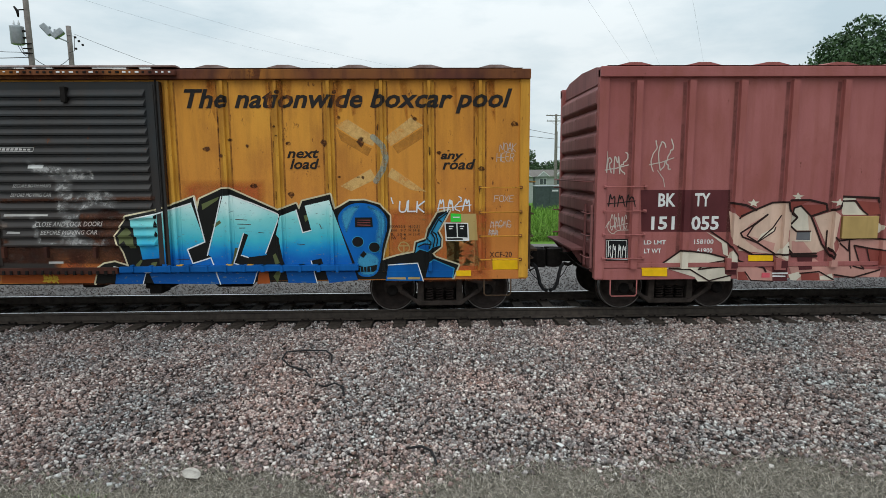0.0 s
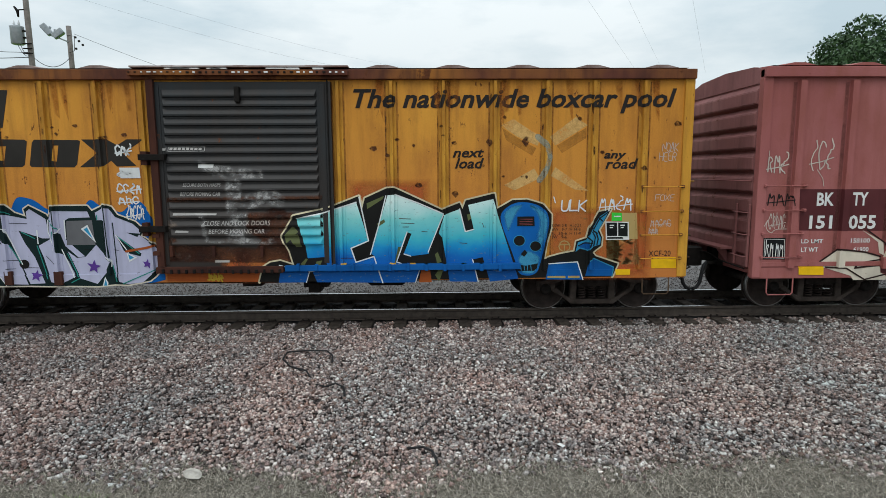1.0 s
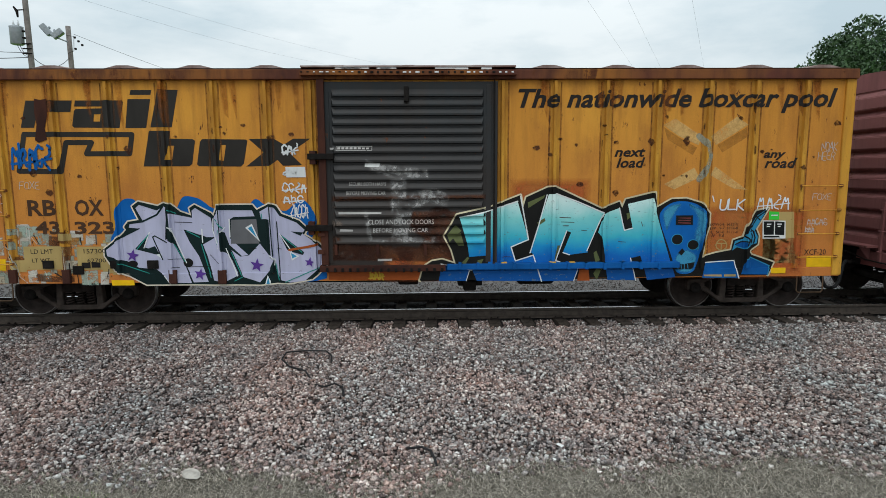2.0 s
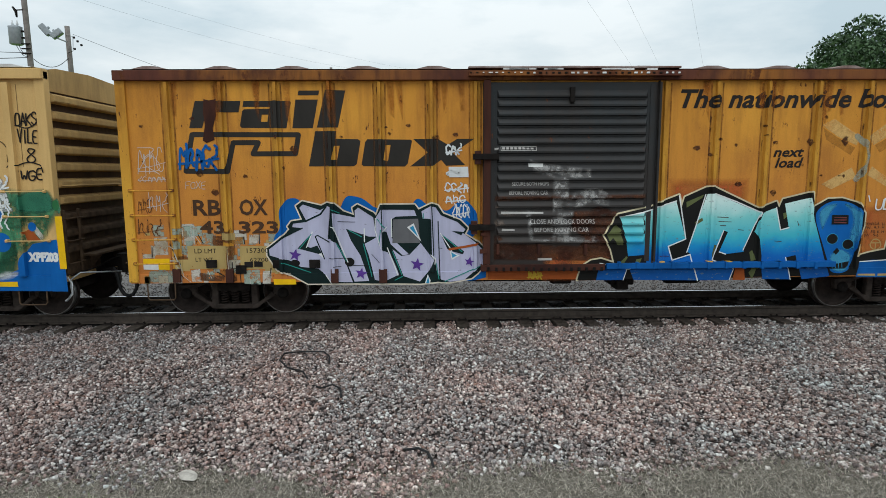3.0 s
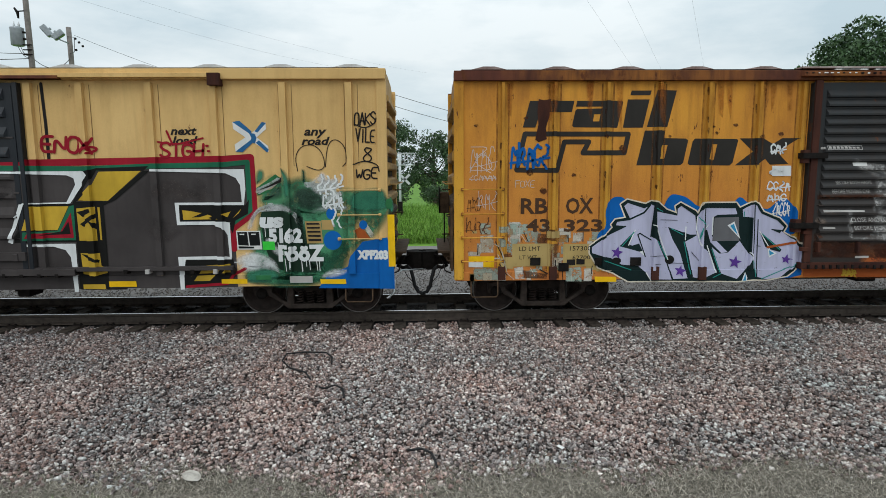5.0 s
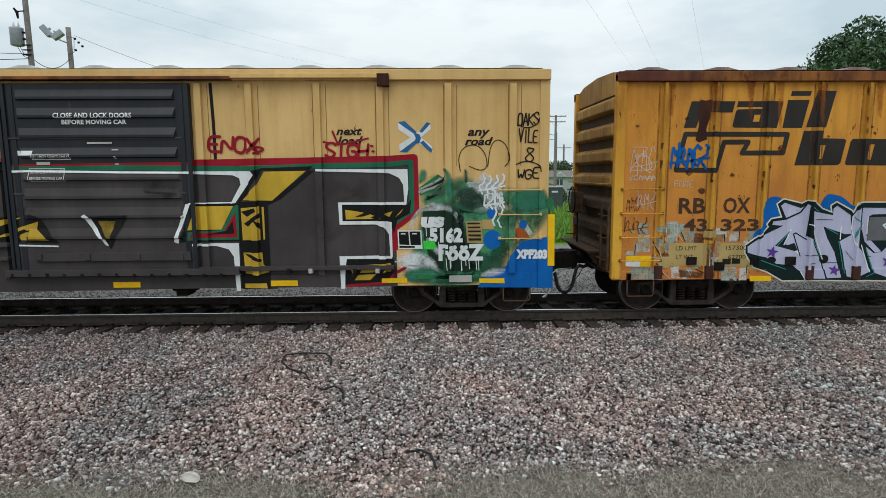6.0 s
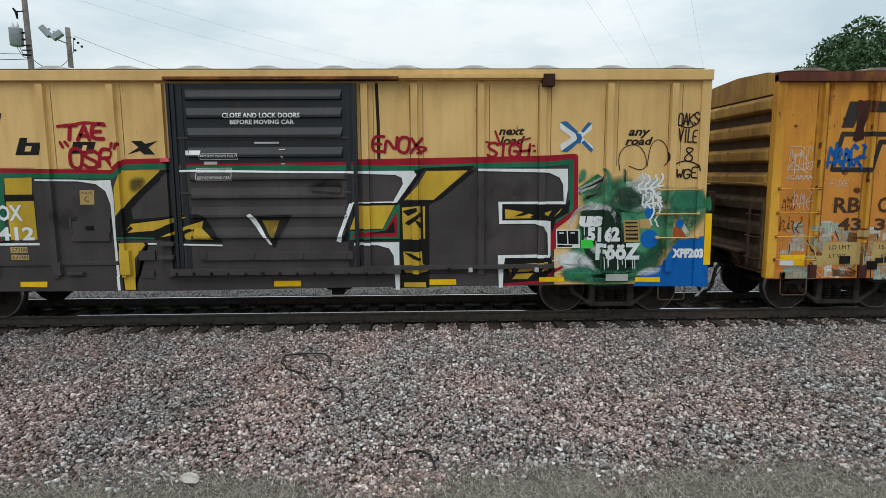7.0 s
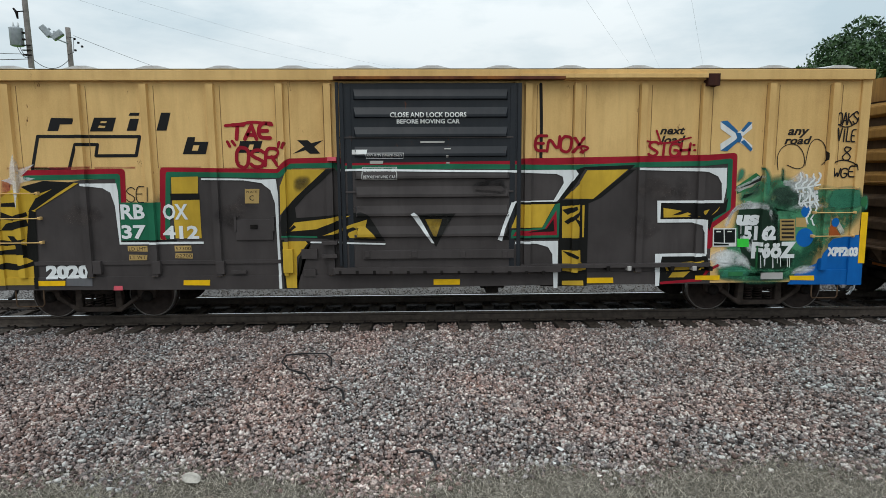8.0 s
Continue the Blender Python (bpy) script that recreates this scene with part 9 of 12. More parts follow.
fill(Y, "graffiti_patch", SPRAY_GREEN, 3, (-5.42, 2.16, -4.73, 2.16, -4.78, 1.5, -5.47, 1.5), label="green spray-painted patch")
fill(Y, "graffiti_block", SPRAY_YELLOW, 5, (-7.43, 2.34, -6.85, 2.45, -6.46, 2.52, -6.1, 2.5, -6.87, 2.04, -6.95, 0.73, -7.59, 0.73), label="yellow spray-painted block with black strokes")
fill(Y, "graffiti_mark", SPRAY_BLACK, 6, (-7.44, 2.16, -7.16, 2.18, -7.15, 2.1, -7.45, 2.1))
fill(Y, "graffiti_mark", SPRAY_BLACK, 6, (-7.08, 2.44, -6.69, 2.54, -6.17, 2.51, -6.48, 2.32, -6.88, 2.05, -7, 2.01, -6.85, 2.24, -6.55, 2.4, -6.86, 2.3))
fill(Y, "graffiti_mark", SPRAY_BLACK, 6, (-7.39, 1.81, -7.04, 1.88, -7.01, 1.77, -7.3, 1.69, -7.49, 1.69))
fill(Y, "graffiti_mark", SPRAY_BLACK, 6, (-7.46, 2.01, -7.26, 1.93, -7.03, 2.01, -7.01, 1.94, -7.27, 1.86, -7.47, 1.89))
fill(Y, "graffiti_mark", SPRAY_BLACK, 6, (-7.39, 1.6, -7.22, 1.58, -7, 1.33, -7.06, 1.27, -7.54, 1.27, -7.53, 1.34, -7.24, 1.37))
fill(Y, "graffiti_mark", SPRAY_BLACK, 6, (-6.98, 2.04, -6.87, 2.01, -6.93, 0.66, -7, 0.66, -6.99, 1.16, -7.11, 1.22))
fill(Y, "graffiti_mark", SPRAY_BLACK, 6, (-7.55, 1.1, -7.45, 1.13, -7.17, 1.08, -6.99, 1.15, -6.98, 1.07, -7.28, 0.99, -7.56, 1.02))
fill(Y, "graffiti_mark", SPRAY_BLACK, 6, (-7.51, 1.53, -7.32, 1.5, -7.09, 1.54, -7.13, 1.45, -7.43, 1.42, -7.52, 1.44))
fill(Y, "graffiti_outline", SPRAY_WHITE, 7, (-6.04, 2.49, -5.46, 2.49, -5.44, 2.34, -5.45, 1.47, -4.03, 1.47, -4.03, 1.43, -5.48, 1.43, -5.51, 2.1, -5.57, 2.33, -5.7, 2.41, -6.04, 2.45))
fill(Y, "graffiti_block", SPRAY_YELLOW, 5, (-4.52, 2.59, -4.06, 2.6, -4.08, 2.31, -4.53, 2.31), label="yellow spray-painted block")
fill(Y, "graffiti_block", SPRAY_YELLOW, 5, (-4.53, 2.19, -4.06, 2.2, -4.06, 1.53, -4.51, 1.53))
fill(Y, "graffiti_mark", SPRAY_BLACK, 4, (-4.56, 2.31, -4.06, 2.31, -4.06, 2.19, -4.55, 2.19))
fill(Y, "graffiti_mark", SPRAY_BLACK, 4, (-5.46, 1.46, -5.45, 1.5, -4.49, 1.51, -4.5, 1.46))
fill(Y, "graffiti_block", SPRAY_YELLOW, 5, (-2.53, 2.71, -1.87, 2.71, -2.38, 2.25, -2.48, 2.15, -2.66, 1.93, -2.65, 2.42), label="yellow spray-painted block")
fill(Y, "graffiti_haze", MIST_BLACK, 6, smooth((-2.43, 2.6, -2.12, 2.63, -2.11, 2.42, -2.33, 2.28, -2.46, 2.37)), soft=0.08)
fill(Y, "graffiti_mark", SPRAY_BLACK, 4, (-1.87, 2.71, -1.71, 2.71, -2.23, 2.26, -2.42, 2.05, -2.4, 1.87, -2.05, 1.89, -1.26, 1.97, -1.14, 1.92, -0.85, 1.46, -2.65, 1.53, -2.67, 1.78, -2.64, 1.93, -2.43, 2.21))
fill(Y, "graffiti_block", SPRAY_YELLOW, 5, (-2.44, 1.79, -1.9, 1.85, -1.65, 1.9, -1.44, 1.91, -2.06, 1.67, -2.57, 1.63))
fill(Y, "graffiti_block", SPRAY_YELLOW, 5, (-1.96, 1.55, -1.46, 1.75, -1.16, 1.84, -1.19, 1.71, -1.05, 1.58, -1.01, 1.51, -1.47, 1.52, -1.52, 1.6, -1.27, 1.7, -1.66, 1.6))
fill(Y, "graffiti_mark", SPRAY_BLACK, 6, (-1.68, 1.61, -1.41, 1.71, -1.35, 1.68, -1.48, 1.63, -1.51, 1.55, -1.61, 1.55))
fill(Y, "graffiti_mark", SPRAY_BLACK, 6, (-2.57, 1.64, -2.45, 1.75, -2.41, 1.71, -2.53, 1.62))
fill(Y, "graffiti_block", SPRAY_YELLOW, 5, (-2.64, 1.46, -2.25, 1.46, -2.22, 1.42, -2.42, 1.18, -2.43, 0.63, -2.61, 0.63, -2.63, 0.94))
fill(Y, "graffiti_mark", SPRAY_BLACK, 4, (-2.67, 1.5, -2.61, 1.5, -2.61, 0.63, -2.65, 0.63))
fill(Y, "graffiti_mark", SPRAY_BLACK, 4, (-2.25, 1.46, -2.16, 1.45, -2.39, 1.15, -2.4, 0.61, -2.44, 0.61))
line(Y, "graffiti_accent", SPRAY_GREEN, 5, 0.03, (-2.65, 1.55, -2.06, 1.53))
line(Y, "graffiti_outline", SPRAY_WHITE, 7, 0.028, (-2.16, 1.44, -1.47, 1.43, -0.86, 1.41))
fill(Y, "graffiti_outline", SPRAY_WHITE, 7, (-4.01, 2.57, -3.38, 2.56, -3, 2.54, -2.73, 2.55, -2.7, 2.28, -2.71, 1.54, -2.69, 0.62, -2.74, 0.62, -2.75, 1.44, -2.76, 2.13, -2.83, 2.36, -2.98, 2.48, -3.29, 2.53, -4.01, 2.54))
fill(Y, "graffiti_mark", SPRAY_BLACK, 4, (-0.29, 1.92, 0.38, 1.94, 0.22, 1.71, 0.04, 1.35, -0.08, 1.52))
fill(Y, "graffiti_block", SPRAY_YELLOW, 5, (-0.15, 1.84, 0.15, 1.84, 0.04, 1.52, -0.01, 1.55))
fill(Y, "graffiti_haze", MIST_BLACK, 6, smooth((-0.32, 1.94, 0.42, 1.97, 0.04, 1.31)), soft=0.05)
fill(Y, "graffiti_outline", SPRAY_WHITE, 7, (-0.4, 1.93, -0.34, 1.96, -0.27, 1.9, 0.01, 1.41, -0.04, 1.42))
line(Y, "graffiti_outline", SPRAY_WHITE, 7, 0.035, (-1.63, 2.69, -1.24, 2.7, 0.33, 2.67, 1.36, 2.66))
fill(Y, "graffiti_outline", SPRAY_WHITE, 7, (1.36, 2.68, 2.48, 2.68, 2.53, 2.61, 2.43, 2.47, 2.18, 2.13, 2.1, 2.12, 2.29, 2.45, 2.27, 2.56, 2.16, 2.61, 1.36, 2.64))
line(Y, "graffiti_outline", SPRAY_WHITE, 7, 0.022, (1.42, 2.13, 2.17, 2.14))
fill(Y, "graffiti_outline", SPRAY_WHITE, 7, (1.36, 2.12, 1.44, 2.13, 1.24, 1.63, 1.2, 1.44, 1.12, 1.47))
fill(Y, "graffiti_mark", SPRAY_BLACK, 3, (1.42, 2.12, 2.24, 2.12, 2.25, 1.46, 1.22, 1.46))
fill(Y, "graffiti_block", SPRAY_YELLOW, 5, (1.52, 2.08, 2.14, 2.08, 1.92, 1.67, 1.36, 1.67), label="yellow spray-painted block")
fill(Y, "graffiti_accent", SPRAY_GREEN, 5, (2.15, 2.08, 2.23, 2.1, 2.22, 1.49, 1.35, 1.49, 1.37, 1.64, 1.92, 1.66))
fill(Y, "graffiti_accent", SPRAY_RED, 6, (2.17, 1.97, 2.19, 1.53, 1.39, 1.53, 1.44, 1.61, 1.96, 1.63))
fill(Y, "graffiti_mark", SPRAY_BLACK, 7, (2.12, 1.82, 2.14, 1.6, 1.62, 1.58, 2, 1.65))
fill(Y, "graffiti_mark", SPRAY_BLACK, 4, (2.48, 2.68, 2.66, 2.73, 3.55, 2.76, 3.46, 2.68, 2.66, 2.69, 2.33, 2.2, 2.2, 2.1))
fill(Y, "graffiti_block", SPRAY_YELLOW, 5, (2.7, 2.67, 3.42, 2.68, 2.82, 2.17, 2.31, 2.18, 2.56, 2.44), label="yellow spray-painted block")
fill(Y, "graffiti_mark", SPRAY_BLACK, 4, (3.45, 2.68, 3.56, 2.68, 2.96, 2.19, 2.74, 2.09, 2.74, 0.61, 2.23, 0.62, 2.22, 2.15, 2.82, 2.17))
fill(Y, "graffiti_block", SPRAY_YELLOW, 5, (2.27, 2.04, 2.59, 2.07, 2.59, 1.48, 2.28, 1.48))
fill(Y, "graffiti_block", SPRAY_YELLOW, 5, (2.63, 2.06, 2.67, 2.06, 2.67, 1.49, 2.64, 1.49))
fill(Y, "graffiti_block", SPRAY_YELLOW, 5, (2.28, 1.26, 2.61, 1.26, 2.62, 1.04, 2.72, 0.98, 2.72, 0.91, 2.53, 0.86, 2.3, 0.89))
fill(Y, "graffiti_block", SPRAY_YELLOW, 5, (2.29, 0.71, 2.67, 0.71, 2.68, 0.62, 2.29, 0.63))
fill(Y, "graffiti_mark", SPRAY_BLACK, 6, (2.27, 1.98, 2.52, 2.04, 2.54, 1.98, 2.37, 1.89))
fill(Y, "graffiti_mark", SPRAY_BLACK, 6, (2.31, 1.77, 2.63, 1.98, 2.63, 1.91, 2.38, 1.72))
fill(Y, "graffiti_mark", SPRAY_BLACK, 6, (2.47, 1.85, 2.63, 1.75, 2.58, 1.67))
fill(Y, "graffiti_mark", SPRAY_BLACK, 6, (2.29, 1.25, 2.46, 1.21, 2.6, 1.13, 2.58, 1.09, 2.4, 1.16))
fill(Y, "graffiti_outline", SPRAY_WHITE, 7, (1.43, 1.43, 2.21, 1.43, 2.21, 0.58, 2.14, 0.58, 2.11, 1.19, 2.03, 1.32, 1.83, 1.38, 1.43, 1.39))
fill(Y, "graffiti_outline", SPRAY_WHITE, 7, (3.6, 2.71, 4.68, 2.7, 4.85, 2.7, 5.18, 2.7, 5.19, 2.36, 5.15, 2.09, 5.12, 2.09, 5.1, 2.43, 5.03, 2.55, 4.86, 2.63, 4.71, 2.64, 3.6, 2.67))
fill(Y, "graffiti_outline", SPRAY_WHITE, 7, (3.96, 2.13, 5.16, 2.13, 5.15, 2.08, 4.03, 2.09, 4.03, 1.8, 4.75, 1.8, 4.89, 1.78, 4.9, 1.16, 4.86, 1.16, 4.84, 1.56, 4.76, 1.69, 4.6, 1.74, 3.98, 1.74))
fill(Y, "graffiti_outline", SPRAY_WHITE, 7, (3.96, 1.18, 4.73, 1.19, 4.89, 1.17, 4.89, 1.13, 4.09, 1.13, 4.06, 0.97, 4.05, 0.6, 3.98, 0.6))
fill(Y, "graffiti_mark", SPRAY_BLACK, 4, (4.03, 2.09, 5.17, 2.08, 5.24, 2.18, 5.21, 1.93, 4.99, 1.81, 4.93, 1.58, 4.85, 1.78, 4.04, 1.8))
fill(Y, "graffiti_block", SPRAY_YELLOW, 5, (4.08, 2, 4.23, 1.98, 4.49, 1.93, 4.71, 1.84, 4.09, 1.83))
fill(Y, "graffiti_block", SPRAY_YELLOW, 5, (4.74, 1.92, 4.91, 1.97, 4.85, 1.87))
fill(Y, "graffiti_block", SPRAY_YELLOW, 5, (4.95, 1.86, 5.1, 2.02, 5.05, 1.94))
fill(Y, "graffiti_mark", SPRAY_BLACK, 6, (4.24, 1.87, 4.49, 1.98, 4.58, 1.94, 4.39, 1.88))
fill(Y, "graffiti_mark", SPRAY_BLACK, 6, (4.52, 1.86, 4.74, 1.96, 4.79, 1.9, 4.63, 1.82))
fill(Y, "graffiti_mark", SPRAY_BLACK, 4, (4.05, 1.14, 4.91, 1.14, 4.97, 0.86, 4.81, 0.67, 4.05, 0.66))
fill(Y, "graffiti_block", SPRAY_YELLOW, 5, (4.13, 1, 4.86, 1.05, 4.87, 0.9, 4.18, 0.87))
fill(Y, "graffiti_block", SPRAY_YELLOW, 5, (4.18, 0.84, 4.66, 0.86, 4.5, 0.75, 4.19, 0.75))
fill(Y, "graffiti_mark", SPRAY_BLACK, 6, (4.11, 0.74, 4.3, 0.97, 4.36, 0.95, 4.21, 0.74))
fill(Y, "graffiti_mark", SPRAY_BLACK, 6, (4.46, 0.72, 4.71, 0.96, 4.79, 0.96, 4.6, 0.76))
line(Y, "graffiti_border", SPRAY_RED, 5, 0.05, (4.09, 0.65, 4.81, 0.7, 4.92, 0.86, 5.12, 0.96))
fill(Y, "graffiti_flare", MIST_CHALK, 7, (-7.2, 2.74, -7.11, 3.01, -7.08, 2.74, -6.81, 2.83, -7.04, 2.62, -6.81, 2.58, -7.07, 2.49, -7.15, 2.05, -7.17, 2.47, -7.41, 2.55, -7.21, 2.61), soft=0.03)
fill(Y, "graffiti_flare", MIST_RED, 6, (-7.4, 2.57, -7.17, 2.59, -7.17, 2.45, -7.44, 2.24), soft=0.03)

# yellow car: logo shapes, lettering
fill(Y, "logo_shape", LOGO_BLACK, 1, (-6.55, 3.38, -6.47, 3.6, -6.09, 3.59, -6.13, 3.49, -6.33, 3.49, -6.37, 3.38))
fill(Y, "logo_shape", LOGO_BLACK, 1, (-5.84, 3.37, -5.75, 3.6, -5.38, 3.6, -5.46, 3.37))
fill(Y, "logo_shape", LOGO_BLACK, 1, (-5.22, 3.38, -5.15, 3.58, -5, 3.58, -5.06, 3.38))
fill(Y, "logo_shape", LOGO_BLACK, 1, (-5.17, 3.63, -5.14, 3.68, -4.98, 3.68, -5, 3.63))
fill(Y, "logo_shape", LOGO_BLACK, 1, (-4.72, 3.38, -4.62, 3.68, -4.46, 3.68, -4.55, 3.38))
fill(Y, "logo_shape", LOGO_BLACK, 1, (-4.3, 2.98, -4.2, 3.27, -4.07, 3.27, -4.09, 3.19, -3.85, 3.19, -3.91, 2.98))
fill(Y, "logo_shape", LOGO_BLACK, 1, (-3.37, 3, -3.31, 3.2, -2.93, 3.2, -3, 3))
fill(Y, "logo_shape", LOGO_BLACK, 1, (-2.42, 2.98, -2.22, 3.1, -2.34, 3.21, -2.16, 3.21, -2.1, 3.16, -1.89, 3.21, -2.05, 3.1, -1.95, 2.98, -2.13, 2.98, -2.2, 3.04))
fill(Y, "logo_gap", YELLOW, 2, (-5.7, 3.43, -5.67, 3.47, -5.57, 3.46, -5.58, 3.43))
fill(Y, "logo_gap", YELLOW, 2, (-5.65, 3.51, -5.64, 3.54, -5.54, 3.54, -5.55, 3.51))
fill(Y, "logo_gap", YELLOW, 2, (-4.14, 3.04, -4.11, 3.13, -4.01, 3.13, -4.04, 3.04))
fill(Y, "logo_gap", YELLOW, 2, (-3.19, 3.05, -3.15, 3.14, -3.08, 3.14, -3.11, 3.05))
line(Y, "logo_shape", LOGO_BLACK, 1, 0.055, (-6.86, 2.74, -6.72, 3.29, -5.01, 3.28, -5.09, 2.96, -5.77, 2.96, -5.73, 3.15, -6.11, 3.15, -6.24, 2.74), True)
tag_word(Y, "TAE", SPRAY_RED, 4, 0.065, -3.48, 3.24, -2.78, 3.5, 7)
tag_word(Y, "OSR", SPRAY_RED, 4, 0.06, -3.42, 2.76, -2.67, 3.07, 8)
line(Y, "scrawl_tag", SPRAY_RED, 4, 0.05, (-3.55, 3.46, -3.3, 3.48, -3.07, 3.53, -2.76, 3.47))
line(Y, "scrawl_tag", SPRAY_RED, 4, 0.05, (-3.53, 3.19, -3.49, 3.11))
line(Y, "scrawl_tag", SPRAY_RED, 4, 0.05, (-3.45, 3.2, -3.4, 3.13))
line(Y, "scrawl_tag", SPRAY_RED, 4, 0.05, (-2.63, 3.17, -2.66, 3.09))
line(Y, "scrawl_tag", SPRAY_RED, 4, 0.05, (-2.56, 3.16, -2.59, 3.08))
tag_word(Y, "SEI", LOGO_BLACK, 4, 0.015, -5.32, 2.17, -4.84, 2.43, 9)
fill(Y, "plate_sign", PRINT_TAN, 4, (-3.27, 2.38, -3.02, 2.38, -3.04, 2.13, -3.28, 2.13), label="small tan clearance plate")
text(Y, "PLATE", STENCIL_DARK, 5, -3.25, -3.06, 2.31, 2.35, 0.0, 0.0)
text(Y, "C", STENCIL_DARK, 5, -3.2, -3.12, 2.18, 2.27, 0.0, 0.0)
fill(Y, "data_panel", PRINT_TAN, 4, (-5.35, 1.4, -5.01, 1.4, -5.01, 1.3, -5.35, 1.31))
fill(Y, "data_panel", PRINT_TAN, 4, (-5.33, 1.25, -5.02, 1.24, -5.03, 1.15, -5.34, 1.15))
fill(Y, "data_panel", PRINT_TAN, 4, (-4.54, 1.4, -4.25, 1.4, -4.25, 1.3, -4.54, 1.3))
fill(Y, "data_panel", PRINT_TAN, 4, (-4.53, 1.27, -4.23, 1.26, -4.24, 1.17, -4.54, 1.18))
text(Y, "LD LMT", STENCIL_DARK, 5, -5.33, -5.03, 1.32, 1.38, 0.0, 0.0)
text(Y, "LT WT", STENCIL_DARK, 5, -5.32, -5.05, 1.17, 1.23, 0.0, 0.0)
text(Y, "57300", STENCIL_DARK, 5, -4.52, -4.26, 1.32, 1.38, 0.0, 0.0)
text(Y, "62700", STENCIL_DARK, 5, -4.52, -4.25, 1.19, 1.25, 0.0, 0.0)
text(Y, "2020", SPRAY_WHITE, 5, -6.79, -6.03, 0.85, 1.06, 0, 0.04)
fill(Y, "reflector_tape", YELLOW_TAPE, 5, (-6.93, 0.8, -6.46, 0.8, -6.47, 0.71, -6.94, 0.71))
fill(Y, "reflector_tape", YELLOW_TAPE, 5, (-4.41, 0.79, -3.95, 0.79, -3.96, 0.69, -4.42, 0.7))
fill(Y, "sticker", STICKER_RED, 5, (-5.63, 0.7, -5.48, 0.7, -5.48, 0.62, -5.64, 0.62))
fill(Y, "sticker", GREY_PATCH, 5, (-6.44, 0.84, -5.99, 0.84, -6, 0.7, -6.45, 0.71))
text(Y, "CLOSE AND LOCK DOORS", SIGN_WHITE, 3, -0.73, 0.57, 3.58, 3.66, 0, 0.006)
text(Y, "BEFORE MOVING CAR", SIGN_WHITE, 3, -0.62, 0.46, 3.48, 3.55, 0, 0.006)
fill(Y, "paper_sticker", SIGN_WHITE, 3, (-1.45, 3.04, -1.13, 3.04, -1.14, 2.96, -1.45, 2.96))
line(Y, "stencil_box", SIGN_WHITE, 6, 0.008, (-1.15, 2.98, -0.51, 2.98, -0.52, 2.89, -1.15, 2.89), True)
text(Y, "SECURITY DEVICE ONLY", SIGN_WHITE, 6, -1.13, -0.53, 2.91, 2.96, 0.0, 0.0)
line(Y, "stencil_box", SIGN_WHITE, 7, 0.008, (-1.22, 2.74, -0.63, 2.74, -0.63, 2.53, -1.23, 2.53), True)
text(Y, "SECURE BOTH HASPS", SIGN_WHITE, 7, -1.2, -0.64, 2.66, 2.72, 0.0, 0.0)
text(Y, "BEFORE MOVING CAR", SIGN_WHITE, 7, -1.2, -0.65, 2.55, 2.6, 0.0, 0.0)
fill(Y, "stencil_print", STENCIL_WHITE, 6, (-0.22, 3.18, 0.2, 3.18, 0.19, 3.15, -0.22, 3.15))
fill(Y, "stencil_print", STENCIL_WHITE, 6, (-1.09, 2.85, -0.86, 2.85, -0.87, 2.8, -1.09, 2.8))
fill(Y, "stencil_print", STENCIL_WHITE, 6, (0.19, 3.06, 0.3, 3.06, 0.3, 3.04, 0.19, 3.04))
fill(Y, "stencil_print", STENCIL_WHITE, 6, (0.22, 2.94, 0.26, 2.94, 0.26, 2.9, 0.22, 2.9))
fill(Y, "stencil_print", STENCIL_WHITE, 6, (0.22, 2.82, 0.28, 2.82, 0.28, 2.8, 0.22, 2.8))
fill(Y, "reflector_tape", YELLOW_TAPE, 5, (-0.01, 0.76, 0.46, 0.76, 0.46, 0.66, -0.01, 0.66))

text(Y, "RB", SPRAY_WHITE, 8, -5.42, -5.01, 1.88, 2.12, 0, 0.022)
text(Y, "OX", SPRAY_WHITE, 8, -4.7, -4.27, 1.87, 2.12, 0, 0.022)
text(Y, "37", SPRAY_WHITE, 8, -5.43, -5.01, 1.54, 1.76, 0, 0.022)
text(Y, "412", SPRAY_WHITE, 8, -4.72, -4.1, 1.53, 1.74, 0, 0.022)
# yellow car: lettering and spray at the other half
text(Y, "next", STENCIL_DARK, 2, 3.96, 4.41, 3.29, 3.42, 0.28, 0.012)
text(Y, "load", STENCIL_DARK, 2, 3.98, 4.42, 3.13, 3.26, 0.28, 0.012)
text(Y, "any", STENCIL_DARK, 2, 6.23, 6.62, 3.27, 3.41, 0.28, 0.012)
text(Y, "road", STENCIL_DARK, 2, 6.18, 6.67, 3.11, 3.24, 0.28, 0.012)
fill(Y, "emblem", SIGN_WHITE, 2, (5.02, 3.5, 5.32, 3.3, 5.58, 3.5, 5.59, 3.38, 5.42, 3.24, 5.61, 3.09, 5.62, 2.99, 5.32, 3.18, 5.05, 3, 5.04, 3.12, 5.23, 3.24, 5.03, 3.38), label="white and blue crossed emblem")
fill(Y, "emblem", EMBLEM_BLUE, 3, (5.02, 3.5, 5.14, 3.52, 5.34, 3.34, 5.32, 3.29))
fill(Y, "emblem", EMBLEM_BLUE, 3, (5.05, 3, 5.17, 2.99, 5.35, 3.15, 5.31, 3.19))
fill(Y, "emblem", EMBLEM_BLUE, 3, (5.29, 3.32, 5.39, 3.3, 5.42, 3.23, 5.39, 3.14, 5.3, 3.15, 5.33, 3.23))
fill(Y, "emblem", EMBLEM_BLUE, 3, (5.39, 3.34, 5.52, 3.5, 5.59, 3.48, 5.44, 3.32))
fill(Y, "emblem", EMBLEM_BLUE, 3, (5.4, 3.15, 5.59, 2.98, 5.62, 3.03, 5.46, 3.19))
